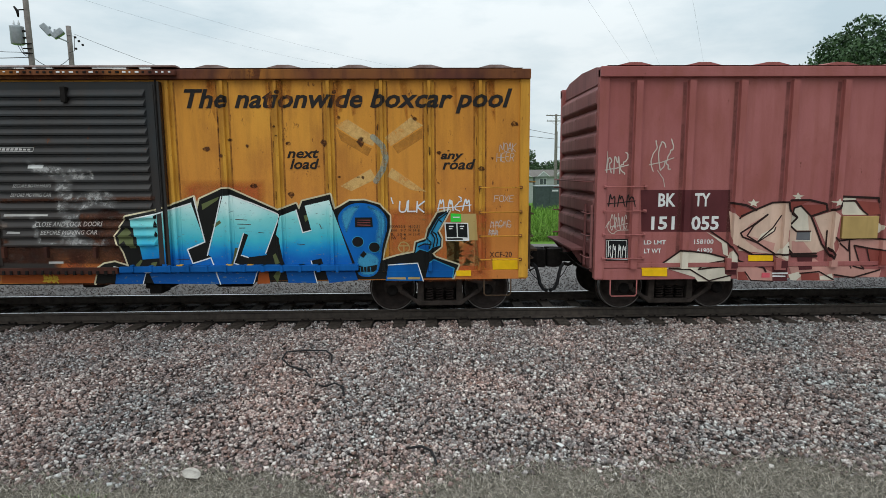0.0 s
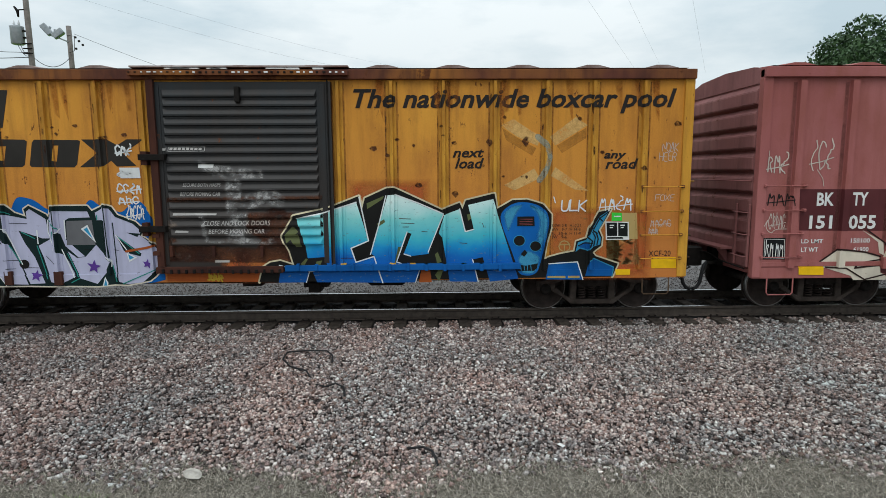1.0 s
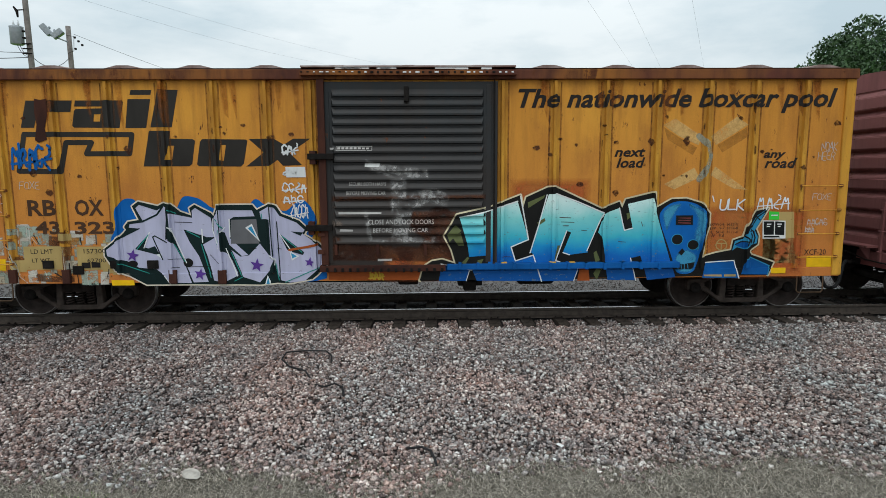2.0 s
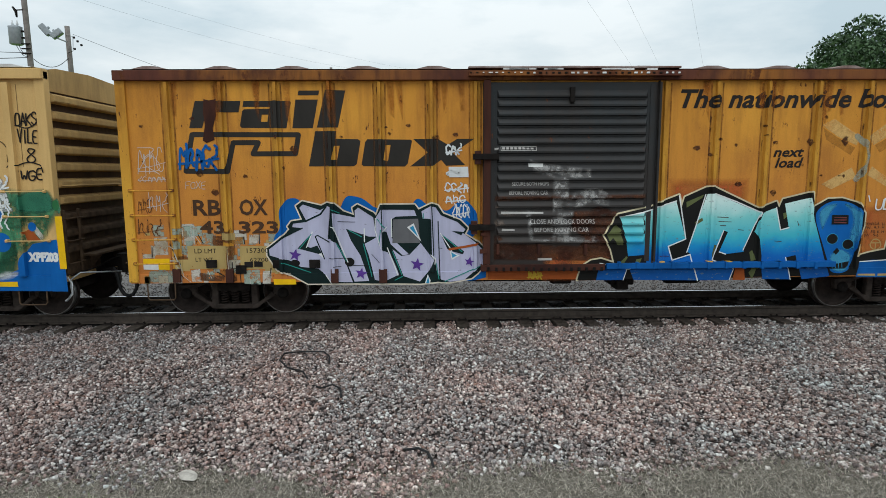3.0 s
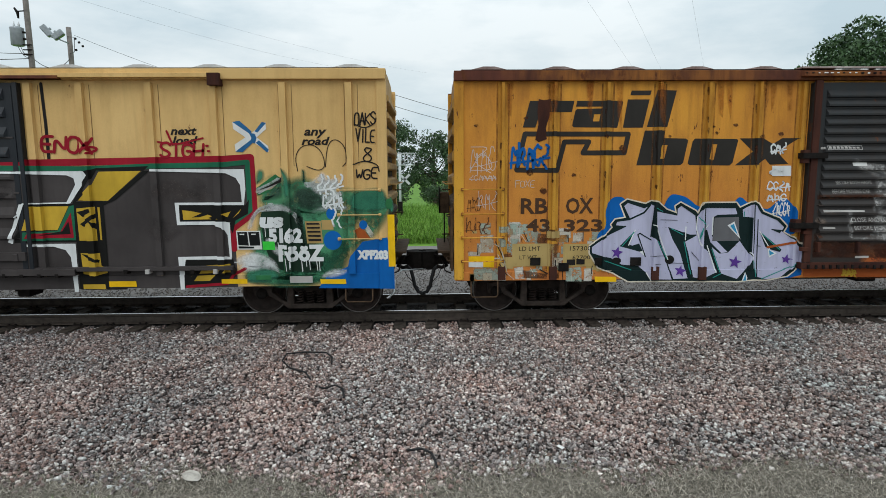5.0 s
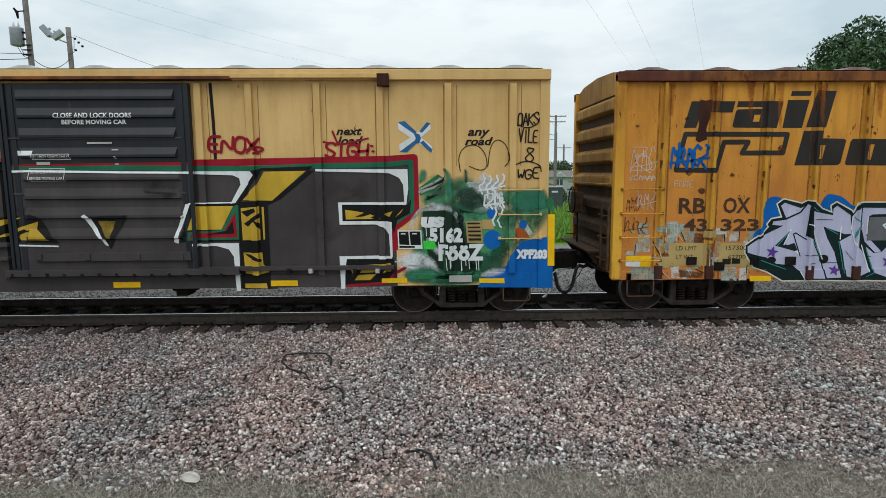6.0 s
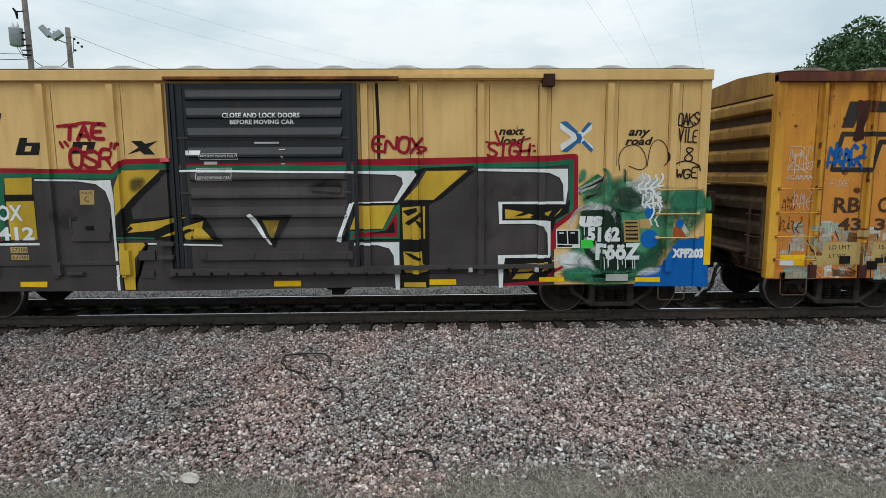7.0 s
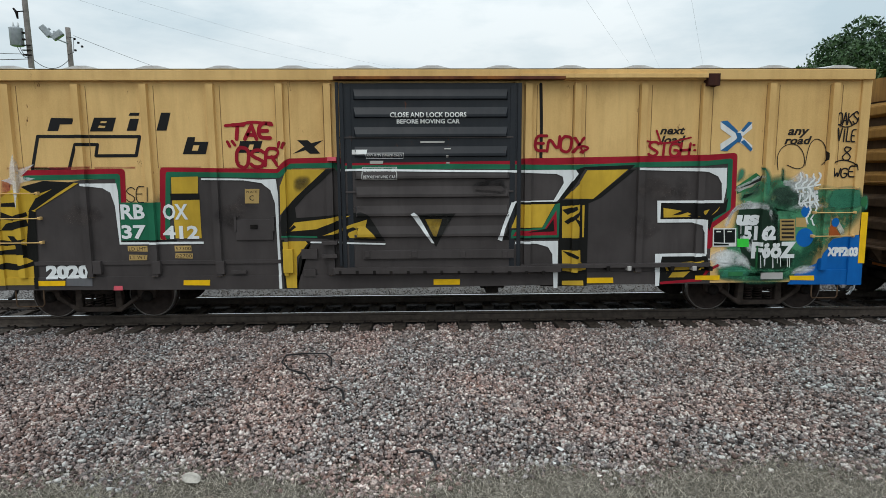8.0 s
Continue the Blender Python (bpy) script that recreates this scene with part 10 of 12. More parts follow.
tag_word(Y, "SIGH", SPRAY_RED, 5, 0.045, 3.75, 2.91, 4.5, 3.14, 5)
disc(Y, "scrawl_tag", SPRAY_RED, 5, 4.57, 3.1, 0.03, 0.02)
disc(Y, "scrawl_tag", SPRAY_RED, 5, 4.59, 3.01, 0.03, 0.02)
line(Y, "scrawl_tag", SPRAY_RED, 5, 0.03, (3.74, 3.17, 4.05, 3.12, 4.3, 3.18, 4.51, 3.23))
tag_word(Y, "ENOX", SPRAY_RED, 5, 0.05, 1.75, 3, 2.63, 3.25, 6)
line(Y, "scrawl_tag", SPRAY_RED, 5, 0.04, (2.46, 3.04, 2.61, 3.1, 2.74, 3.05, 2.55, 2.98))
line(Y, "scrawl_tag", SPRAY_RED, 5, 0.035, (3.9, 3.35, 3.99, 3.12))
tag_word(Y, "DAKS", INK, 4, 0.024, 7.09, 3.45, 7.46, 3.64, 1)
tag_word(Y, "VILE", INK, 4, 0.024, 7.11, 3.15, 7.44, 3.36, 2)
tag_word(Y, "8", INK, 4, 0.024, 7.22, 2.83, 7.39, 3.06, 3)
tag_word(Y, "WGE", INK, 4, 0.026, 7.09, 2.52, 7.48, 2.7, 4)
line(Y, "scrawl_tag", INK, 4, 0.02, (7.11, 3.45, 7.27, 3.38, 7.46, 3.47, 7.47, 3.56))
line(Y, "scrawl_tag", INK, 4, 0.02, (7.07, 2.77, 7.25, 2.84, 7.49, 2.77, 7.51, 2.65))
line(Y, "scrawl_tag", INK, 3, 0.014, (6.1, 2.66, 6.06, 2.91, 6.17, 3.09, 6.39, 3.12, 6.54, 2.97, 6.58, 2.73, 6.46, 2.66, 6.26, 2.74))
line(Y, "scrawl_tag", INK, 3, 0.014, (6.58, 2.73, 6.62, 3.09, 6.74, 3.22, 6.91, 3.12, 6.97, 2.84, 6.88, 2.74))
line(Y, "black_run", INK, 2, 0.055, (1.86, 4.14, 1.88, 3.49, 1.88, 2.8))
fill(Y, "graffiti_haze", MIST_GREEN, 2, smooth((4.95, 0.62, 5.18, 1.18, 5.36, 1.77, 5.37, 2.4, 5.61, 2.66, 5.88, 2.52, 6.11, 2.62, 6.4, 2.53, 7, 2.39, 7.75, 2.26, 7.77, 1.95, 7.41, 1.43, 6.97, 1.17, 6.88, 0.64)), label="hazy green spray paint", soft=0.13)
fill(Y, "graffiti_haze", MIST_GREEN, 3, smooth((6.94, 2.27, 7.36, 2.34, 7.7, 2.2, 7.75, 1.96, 6.98, 1.95)), soft=0.13)
fill(Y, "graffiti_haze", MIST_GREEN, 4, smooth((5.02, 0.62, 5.19, 0.99, 5.44, 1.28, 5.73, 0.92, 6.13, 0.85, 6.5, 1.17, 6.55, 0.61)), soft=0.13)
fill(Y, "graffiti_glow", MIST_WHITE, 3, (5.37, 1.96, 5.72, 2.05, 5.99, 1.89, 6.17, 1.76, 6.34, 1.57, 6.52, 1.3, 6.53, 0.98, 6.26, 0.83, 5.73, 0.89, 5.5, 1.18), label="white haze round a dark cloud", soft=-0.16)
fill(Y, "graffiti_cloud", SPRAY_GREENBLACK, 4, smooth((5.4, 1.94, 5.54, 2.01, 5.66, 1.99, 5.76, 2.04, 5.99, 1.89, 6.17, 1.72, 6.32, 1.57, 6.47, 1.27, 6.5, 0.98, 6.26, 0.86, 6.06, 0.91, 5.73, 0.9, 5.5, 1.18)), label="dark green spray-painted cloud")
fill(Y, "graffiti_haze", MIST_DARK, 3, smooth((5.37, 1.96, 5.72, 2.05, 6.02, 2.34, 6.41, 2.39, 6.7, 2.02, 6.53, 1.7, 6.53, 0.98, 6.26, 0.83, 5.73, 0.89, 5.5, 1.18)), label="dark smoky spray paint", soft=0.13)
fill(Y, "graffiti_haze", SPRAY_GREEN2, 3, (5.37, 2.37, 5.71, 2.61, 5.83, 2.52, 5.64, 2.32, 5.39, 2.24))
line(Y, "graffiti_outline", PATCH_WHITE, 4, 0.05, (5.38, 2.31, 5.63, 2.38, 5.82, 2.54))
fill(Y, "graffiti_haze", MIST_GREEN, 5, smooth((5.98, 2.02, 6.17, 2.09, 6.9, 1.95, 7.03, 1.17, 6.58, 0.97, 6.22, 1.37)), soft=0.13)
fill(Y, "graffiti_haze", MIST_DARK, 5, smooth((5.99, 1.96, 6.18, 1.96, 6.24, 1.18, 6.52, 0.91, 6.12, 0.91)), soft=0.13)
fill(Y, "graffiti_patch", SPRAY_BLUE2, 4, (6.4, 0.6, 6.54, 0.8, 6.92, 0.98, 6.98, 1.17, 7.19, 1.42, 7.63, 1.5, 7.74, 1.03, 7.75, 0.58), label="blue spray-painted patch")
disc(Y, "graffiti_spot", SPRAY_BLUE2, 5, 6.67, 1.45, 0.16, 0.17)
disc(Y, "graffiti_spot", SPRAY_BLUE2, 5, 6.65, 1.92, 0.08, 0.1)
disc(Y, "graffiti_spot", SPRAY_BLUE2, 5, 7.21, 1.72, 0.07, 0.08)
disc(Y, "graffiti_spot", SPRAY_GREEN2, 4, 7.67, 2.09, 0.06, 0.09)
fill(Y, "graffiti_haze", PATCH_WHITE, 4, (7.13, 1.78, 7.28, 1.73, 7.41, 1.53, 7.34, 1.49))
fill(Y, "graffiti_haze", SPRAY_ORANGE, 4, (7.06, 1.63, 7.18, 1.69, 7.33, 1.48, 7.11, 1.48))
fill(Y, "graffiti_haze", MIST_TEAL, 4, smooth((6.98, 2.18, 7.06, 2.32, 7.38, 2.39, 7.62, 2.36, 7.65, 2.13, 7.64, 1.95, 6.99, 1.93)), soft=0.06)
fill(Y, "graffiti_haze", MIST_TEAL, 4, smooth((7.65, 2.21, 7.74, 2.22, 7.77, 1.94, 7.67, 1.93)), soft=0.03)
fill(Y, "graffiti_haze", MIST_TEAL, 3, smooth((5.38, 2.72, 5.54, 2.7, 5.53, 2.49, 5.33, 2.39)), soft=0.06)
fill(Y, "graffiti_haze", MIST_TEAL, 3, smooth((5.76, 2.78, 5.98, 2.62, 5.98, 2.19, 5.84, 2.19, 5.83, 2.49)), soft=0.06)
fill(Y, "graffiti_haze", MIST_TEAL, 3, smooth((6.14, 2.73, 6.26, 2.68, 6.24, 2.42, 6.15, 2.45)), soft=0.06)
fill(Y, "graffiti_haze", MIST_DARK, 4, smooth((6, 2.36, 6.3, 2.44, 6.51, 2.32, 6.62, 2.12, 6.28, 2.02, 6.01, 2.09)), soft=0.08)
fill(Y, "graffiti_haze", MIST_DARK, 4, smooth((5.54, 2.33, 5.83, 2.52, 5.87, 2.22, 5.64, 2.13, 5.41, 2.13)), soft=0.1)
fill(Y, "graffiti_haze", MIST_CHALK, 5, smooth((5.21, 1.83, 5.34, 2.01, 5.61, 2.13, 5.95, 2.08, 6, 1.92, 5.85, 1.96, 5.51, 2.03, 5.35, 1.9, 5.29, 1.63, 5.15, 1.63)), soft=0.07)
fill(Y, "graffiti_haze", MIST_CHALK, 5, smooth((6.17, 2.39, 6.3, 2.5, 6.54, 2.68, 6.63, 2.52, 6.83, 2.58, 6.71, 2.29, 6.41, 2.22, 6.27, 2.41)), soft=0.07)
fill(Y, "graffiti_haze", MIST_CHALK, 5, smooth((5.96, 2.03, 6.02, 1.72, 6.19, 1.69, 6.32, 1.89, 6.72, 1.97, 6.99, 1.97, 6.95, 2.08, 6.58, 2.09, 6.25, 1.96, 6.12, 1.82)), soft=0.07)
fill(Y, "graffiti_haze", MIST_CHALK, 5, smooth((4.96, 1.23, 5.36, 1.29, 5.67, 1.12, 5.77, 0.81, 5.54, 0.95, 5.27, 0.88, 4.93, 0.99)), soft=0.07)
fill(Y, "graffiti_haze", MIST_CHALK, 5, smooth((6.36, 0.77, 6.63, 0.97, 6.97, 0.94, 6.81, 0.78)), soft=0.07)
fill(Y, "graffiti_haze", MIST_CHALK, 5, smooth((5.34, 2.31, 5.83, 2.57, 5.77, 2.47, 5.39, 2.29)), soft=0.07)
fill(Y, "graffiti_haze", MIST_CHALK, 5, smooth((5.46, 1.56, 5.63, 1.42, 5.8, 1.29, 5.74, 1.15, 5.6, 1.22)), soft=0.07)
fill(Y, "graffiti_haze", MIST_TEAL, 5, smooth((5.2, 0.99, 5.68, 0.98, 5.75, 0.74, 5.07, 0.65)), soft=0.08)
fill(Y, "graffiti_flare", MIST_CHALK, 7, (5.06, 1.16, 5.23, 1.12, 5.06, 1.07), soft=0.01)
fill(Y, "graffiti_flare", MIST_CHALK, 7, (5.14, 1.29, 5.18, 1.12, 5.12, 0.95, 5.14, 1.12), soft=0.01)
fill(Y, "graffiti_flare", MIST_CHALK, 7, (4.93, 1.09, 5.71, 1.07, 4.93, 1.06), soft=0.01)
line(Y, "paint_drip", SPRAY_WHITE, 6, 0.012, (5.49, 1.73, 5.5, 1.53))
line(Y, "paint_drip", SPRAY_WHITE, 6, 0.012, (5.71, 1.42, 5.73, 1.19))
line(Y, "paint_drip", SPRAY_WHITE, 6, 0.012, (5.91, 1.08, 5.92, 0.95))
line(Y, "paint_drip", SPRAY_WHITE, 6, 0.012, (6.25, 1.1, 6.26, 0.93))
line(Y, "paint_drip", SPRAY_WHITE, 6, 0.012, (6.11, 1.1, 6.13, 0.91))
line(Y, "paint_drip", SPRAY_WHITE, 6, 0.012, (6.42, 1.11, 6.43, 0.91))
fill(Y, "graffiti_mark", INK, 6, (5.37, 2.32, 5.6, 2.42, 5.78, 2.52, 5.83, 2.59, 5.8, 2.47, 5.6, 2.39))
fill(Y, "graffiti_haze", MIST_TEAL, 2, smooth((5.15, 0.60, 6.65, 0.60, 6.7, 1.1, 6.95, 2.1, 6.3, 2.25, 5.5, 2.1, 5.3, 1.5)), soft=0.12)
text(Y, "us", SPRAY_WHITE, 6, 5.4, 5.82, 1.7, 1.92, 0.1, 0.045)
text(Y, "5162", SPRAY_WHITE, 6, 5.55, 6.14, 1.43, 1.65, 0, 0.04)
text(Y, "FööZ", SPRAY_WHITE, 6, 5.71, 6.52, 1.1, 1.36, 0, 0.04)
line(Y, "paint_drip", SPRAY_WHITE, 6, 0.012, (5.84, 1.14, 5.86, 0.92))
line(Y, "paint_drip", SPRAY_WHITE, 6, 0.012, (5.92, 1.14, 5.93, 0.98))
line(Y, "paint_drip", SPRAY_WHITE, 6, 0.012, (6.11, 1.14, 6.12, 0.9))
line(Y, "paint_drip", SPRAY_WHITE, 6, 0.012, (6.19, 1.14, 6.2, 0.99))
line(Y, "paint_drip", SPRAY_WHITE, 6, 0.012, (6.37, 1.14, 6.39, 0.92))
scrawl(Y, "scrawl_tag", SPRAY_WHITE, 6, 0.035, 6.43, 2.26, 6.88, 2.59, 71, 4)
scrawl(Y, "scrawl_tag", SPRAY_WHITE, 6, 0.035, 6.51, 2.01, 6.87, 2.27, 72, 4)
scrawl(Y, "scrawl_tag", SPRAY_WHITE, 6, 0.03, 6.66, 1.69, 6.85, 2.02, 73, 2)
fill(Y, "graffiti_haze", MIST_WHITE, 5, smooth((6.39, 2.52, 6.52, 2.72, 6.66, 2.53, 6.89, 2.57, 6.89, 2.02, 6.64, 1.95, 6.49, 2.08)), soft=0.13)
fill(Y, "graffiti_haze", MIST_WHITE, 4, smooth((4.93, 0.92, 5.08, 1.19, 5.28, 1.24, 5.71, 1.11, 5.59, 0.92, 5.2, 0.86)), soft=0.13)
fill(Y, "graffiti_haze", MIST_WHITE, 4, smooth((5.42, 2.09, 5.65, 2.15, 5.78, 2.02, 5.53, 1.96)), soft=0.13)
fill(Y, "data_panel", PRINT_TAN, 7, (6.19, 1.79, 6.47, 1.79, 6.5, 1.4, 6.22, 1.4))
fill(Y, "data_panel", PRINT_TAN, 7, (6.48, 1.81, 6.68, 1.81, 6.69, 1.64, 6.49, 1.64))
fill(Y, "stencil_print", STENCIL_DARK, 8, (6.22, 1.76, 6.44, 1.76, 6.45, 1.73, 6.22, 1.73))
fill(Y, "stencil_print", STENCIL_DARK, 8, (6.23, 1.69, 6.45, 1.69, 6.45, 1.66, 6.23, 1.66))
fill(Y, "stencil_print", STENCIL_DARK, 8, (6.23, 1.62, 6.46, 1.62, 6.46, 1.59, 6.23, 1.59))
fill(Y, "stencil_print", STENCIL_DARK, 8, (6.24, 1.55, 6.46, 1.55, 6.46, 1.51, 6.24, 1.52))
fill(Y, "stencil_print", STENCIL_DARK, 8, (6.24, 1.48, 6.47, 1.48, 6.47, 1.44, 6.25, 1.44))
fill(Y, "placard_border", SIGN_WHITE, 6, (4.99, 1.63, 5.41, 1.63, 5.43, 1.3, 5, 1.3))
fill(Y, "placard", SIGN_DARK, 7, (5.01, 1.61, 5.18, 1.61, 5.2, 1.37, 5.02, 1.38), label="black and white consolidated stencil placard")
fill(Y, "placard", SIGN_DARK, 7, (5.2, 1.61, 5.39, 1.61, 5.4, 1.37, 5.22, 1.37))
fill(Y, "placard", SIGN_DARK, 7, (5.02, 1.36, 5.29, 1.35, 5.29, 1.32, 5.02, 1.32))
fill(Y, "placard_print", SIGN_WHITE, 8, (5.05, 1.58, 5.13, 1.58, 5.13, 1.56, 5.05, 1.56))
fill(Y, "placard_print", SIGN_WHITE, 8, (5.25, 1.58, 5.33, 1.58, 5.33, 1.56, 5.25, 1.56))
fill(Y, "sticker", STICKER_GREEN, 6, (5.44, 1.44, 5.65, 1.44, 5.66, 1.29, 5.45, 1.29), label="bright green sticker")
text(Y, "XPF203", SPRAY_WHITE, 6, 7.09, 7.64, 1.12, 1.26, 0, 0.03)
fill(Y, "reflector_tape", YELLOW_TAPE, 6, (4.7, 0.78, 5.15, 0.78, 5.15, 0.69, 4.7, 0.7))
fill(Y, "reflector_tape", YELLOW_TAPE, 6, (6.43, 0.76, 6.88, 0.76, 6.89, 0.67, 6.44, 0.68))
fill(Y, "reflector_tape", YELLOW_TAPE, 6, (2.74, 0.76, 3.21, 0.76, 3.22, 0.66, 2.74, 0.66))
fill(Y, "reflector_tape", YELLOW_TAPE, 6, (7.64, 1.9, 7.76, 1.9, 7.77, 0.98, 7.65, 0.98))

# red car: lettering and mural
fill(R, "number_panel", RED_DARK, 1, (-6.98, 2.27, -5.38, 2.26, -5.33, 1.51, -6.94, 1.53), label="dark maroon panel")
text(R, "BK", SIGN_WHITE, 2, -6.66, -6.35, 1.98, 2.2, 0, 0.018)
text(R, "TY", SIGN_WHITE, 2, -6.01, -5.73, 1.98, 2.2, 0, 0.018)
text(R, "151", SIGN_WHITE, 2, -6.77, -6.35, 1.57, 1.79, 0, 0.018)
text(R, "055", SIGN_WHITE, 2, -6.05, -5.55, 1.56, 1.79, 0, 0.018)
text(R, "LD LMT", SIGN_WHITE, 2, -6.89, -6.49, 1.3, 1.37, 0, 0.004)
text(R, "LT WT", SIGN_WHITE, 2, -6.88, -6.57, 1.14, 1.22, 0, 0.004)
text(R, "158100", SIGN_WHITE, 2, -5.98, -5.63, 1.3, 1.38, 0, 0.004)
text(R, "61900", SIGN_WHITE, 2, -5.92, -5.64, 1.14, 1.22, 0, 0.004)
fill(R, "reflector_tape", YELLOW_TAPE, 5, (-6.92, 0.93, -6.46, 0.93, -6.45, 0.72, -6.91, 0.73))
fill(R, "reflector_tape", YELLOW_TAPE, 7, (-4.99, 1.09, -4.54, 1.08, -4.53, 0.98, -4.98, 0.98))
fill(R, "sticker", SIGN_DARK, 2, (-7.58, 1.4, -7.18, 1.4, -7.16, 1.01, -7.57, 1.01), label="black sticker with white line drawing")
scrawl(R, "sticker_print", SIGN_WHITE, 3, 0.012, -7.54, 1.05, -7.39, 1.36, 81, 2)
scrawl(R, "sticker_print", SIGN_WHITE, 3, 0.012, -7.36, 1.05, -7.2, 1.34, 82, 2)
line(R, "sticker_print", SIGN_WHITE, 3, 0.008, (-7.56, 1.38, -7.2, 1.37, -7.18, 1.03, -7.55, 1.04), True)
scrawl(R, "scrawl_tag", CHALK, 3, 0.022, -7.64, 2.54, -7.22, 2.94, 83, 3)
scrawl(R, "scrawl_tag", CHALK, 3, 0.02, -6.85, 2.6, -6.42, 3.14, 84, 3)
line(R, "scrawl_tag", CHALK, 3, 0.012, (-6.7, 2.61, -6.59, 2.46, -6.56, 2.32))
scrawl(R, "scrawl_tag", INK, 3, 0.02, -7.57, 1.98, -7.1, 2.22, 85, 3)
scrawl(R, "scrawl_tag", CHALK, 3, 0.012, -7.51, 1.56, -7.2, 1.84, 86, 5)
line(R, "scrawl_tag", CHALK, 3, 0.012, (-7.59, 1.6, -7.51, 1.76, -7.57, 1.59, -7.45, 1.47, -7.39, 1.56, -7.18, 1.56))
fill(R, "graffiti_star", SPRAY_BONE, 3, (-4.95, 2.1, -4.92, 2.05, -4.84, 2.05, -4.9, 2.01, -4.88, 1.96, -4.95, 1.99, -5.01, 1.96, -4.99, 2.01, -5.06, 2.05, -4.98, 2.05))
fill(R, "graffiti_star", SPRAY_BONE, 3, (-4.16, 2.21, -4.12, 2.16, -4.04, 2.15, -4.11, 2.12, -4.08, 2.07, -4.15, 2.1, -4.21, 2.07, -4.19, 2.12, -4.26, 2.16, -4.18, 2.16))
fill(R, "graffiti_star", SPRAY_BONE, 3, (-3.44, 2.1, -3.41, 2.05, -3.33, 2.05, -3.39, 2.01, -3.36, 1.96, -3.43, 1.99, -3.5, 1.96, -3.48, 2.01, -3.55, 2.05, -3.47, 2.05))
box_plate(R, "data_board", PRINT_TAN, (-3.34, 1.78, -2.69, 1.38), 0.07, "plain tan board bolted to the side")
fill(R, "sticker", STICKER_RED, 6, (-4.73, 0.77, -4.58, 0.76, -4.58, 0.68, -4.73, 0.68))
fill(R, "stencil_print", SIGN_WHITE, 6, (-4.54, 0.77, -4.25, 0.77, -4.25, 0.74, -4.54, 0.74))
fill(R, "stencil_print", SIGN_WHITE, 6, (-4.53, 0.72, -4.29, 0.71, -4.29, 0.69, -4.53, 0.69))
fill(R, "graffiti_letter", SPRAY_BONE, 3, (-6.53, 0.96, -6.22, 1.18, -5.71, 1.12, -5.43, 1.04, -5.4, 0.76, -5.29, 0.69, -5.29, 0.62, -5.89, 0.62, -5.95, 0.7, -6.46, 0.86, -6.44, 0.93), label="bone-white spray-painted letter")
fill(R, "graffiti_letter", SPRAY_BONE, 3, (-5.79, 1.53, -5.38, 1.31, -5.35, 1.07, -5.44, 1.11, -5.48, 1.31, -5.63, 1.42))
fill(R, "graffiti_letter", SPRAY_PEACH, 3, (-5.38, 1.89, -5.26, 1.82, -5.2, 1.75, -4.61, 2.02, -4.35, 2.02, -4.32, 1.9, -4.14, 1.77, -4.23, 1.66, -4.31, 1.54, -4.32, 1.25, -4.24, 0.92, -4.33, 0.99, -4.47, 1.06, -4.56, 1.11, -5.17, 1.17, -5.22, 1.26, -5.31, 1.31, -5.35, 1.69), label="peach spray-painted letter")
fill(R, "graffiti_letter", SPRAY_PEACH, 3, (-4.22, 1.95, -4.12, 1.98, -3.92, 1.8, -3.84, 1.69, -3.64, 1.28, -3.57, 1.19, -3.78, 1.11, -4.19, 1.11, -4.3, 1.25, -4.28, 1.63, -4.14, 1.7, -4.22, 1.84), label="peach spray-painted letter")
fill(R, "graffiti_letter", SPRAY_PEACH, 3, (-3.83, 1.77, -3.5, 1.87, -3.4, 1.8, -3.43, 1.57, -3.45, 1.36, -3.48, 1.3, -3.45, 1.08, -3.55, 1.22, -3.67, 1.46))
fill(R, "graffiti_letter", SPRAY_PINK, 3, (-3.42, 1.36, -2.48, 1.35, -2.46, 1.14, -2.71, 1.18, -3.06, 1.24, -2.92, 0.88, -2.87, 0.82, -2.53, 0.8, -2.56, 0.66, -3.4, 0.7, -3.55, 0.88, -3.46, 1.05, -3.38, 1.24), label="pink spray-painted letter")
fill(R, "graffiti_letter", SPRAY_PINK, 3, (-5.21, 1, -4.87, 0.92, -4.54, 0.78, -4.52, 0.61, -5.17, 0.64))
fill(R, "graffiti_letter", SPRAY_PINK, 3, (-4.25, 0.92, -3.77, 1.02, -3.41, 0.77, -3.39, 0.61, -4.14, 0.62))
fill(R, "graffiti_letter", SPRAY_BONE, 3, (-3.36, 2.04, -3.13, 2.05, -3.01, 1.9, -2.86, 1.8, -3.31, 1.8, -3.38, 1.9))
fill(R, "graffiti_letter", SPRAY_BONE, 3, (-2.73, 1.71, -2.57, 1.6, -2.6, 1.49, -2.69, 1.45))
fill(R, "graffiti_letter", SPRAY_BONE, 3, (-3.35, 2.13, -3.1, 2.13, -3.1, 2.07, -3.36, 2.06))
fill(R, "graffiti_letter", SPRAY_BONE, 3, (-5.36, 1.04, -5.31, 1.19, -5.22, 1.09, -5.21, 0.97, -5.36, 0.99))
fill(R, "graffiti_accent", SPRAY_BRICK, 4, (-5.34, 2.02, -4.94, 1.89, -5.16, 1.75, -5.28, 1.82))
fill(R, "graffiti_accent", SPRAY_BRICK, 4, (-4.1, 1.99, -3.65, 1.99, -3.62, 1.89, -3.89, 1.79))
fill(R, "graffiti_accent", SPRAY_BRICK, 4, (-4.32, 2.05, -3.94, 2.05, -4.18, 1.95, -4.22, 1.86, -4.33, 1.91))
fill(R, "graffiti_accent", SPRAY_BRICK, 4, (-3.09, 2.05, -2.69, 2.02, -2.62, 1.81, -2.87, 1.8, -2.97, 1.91))
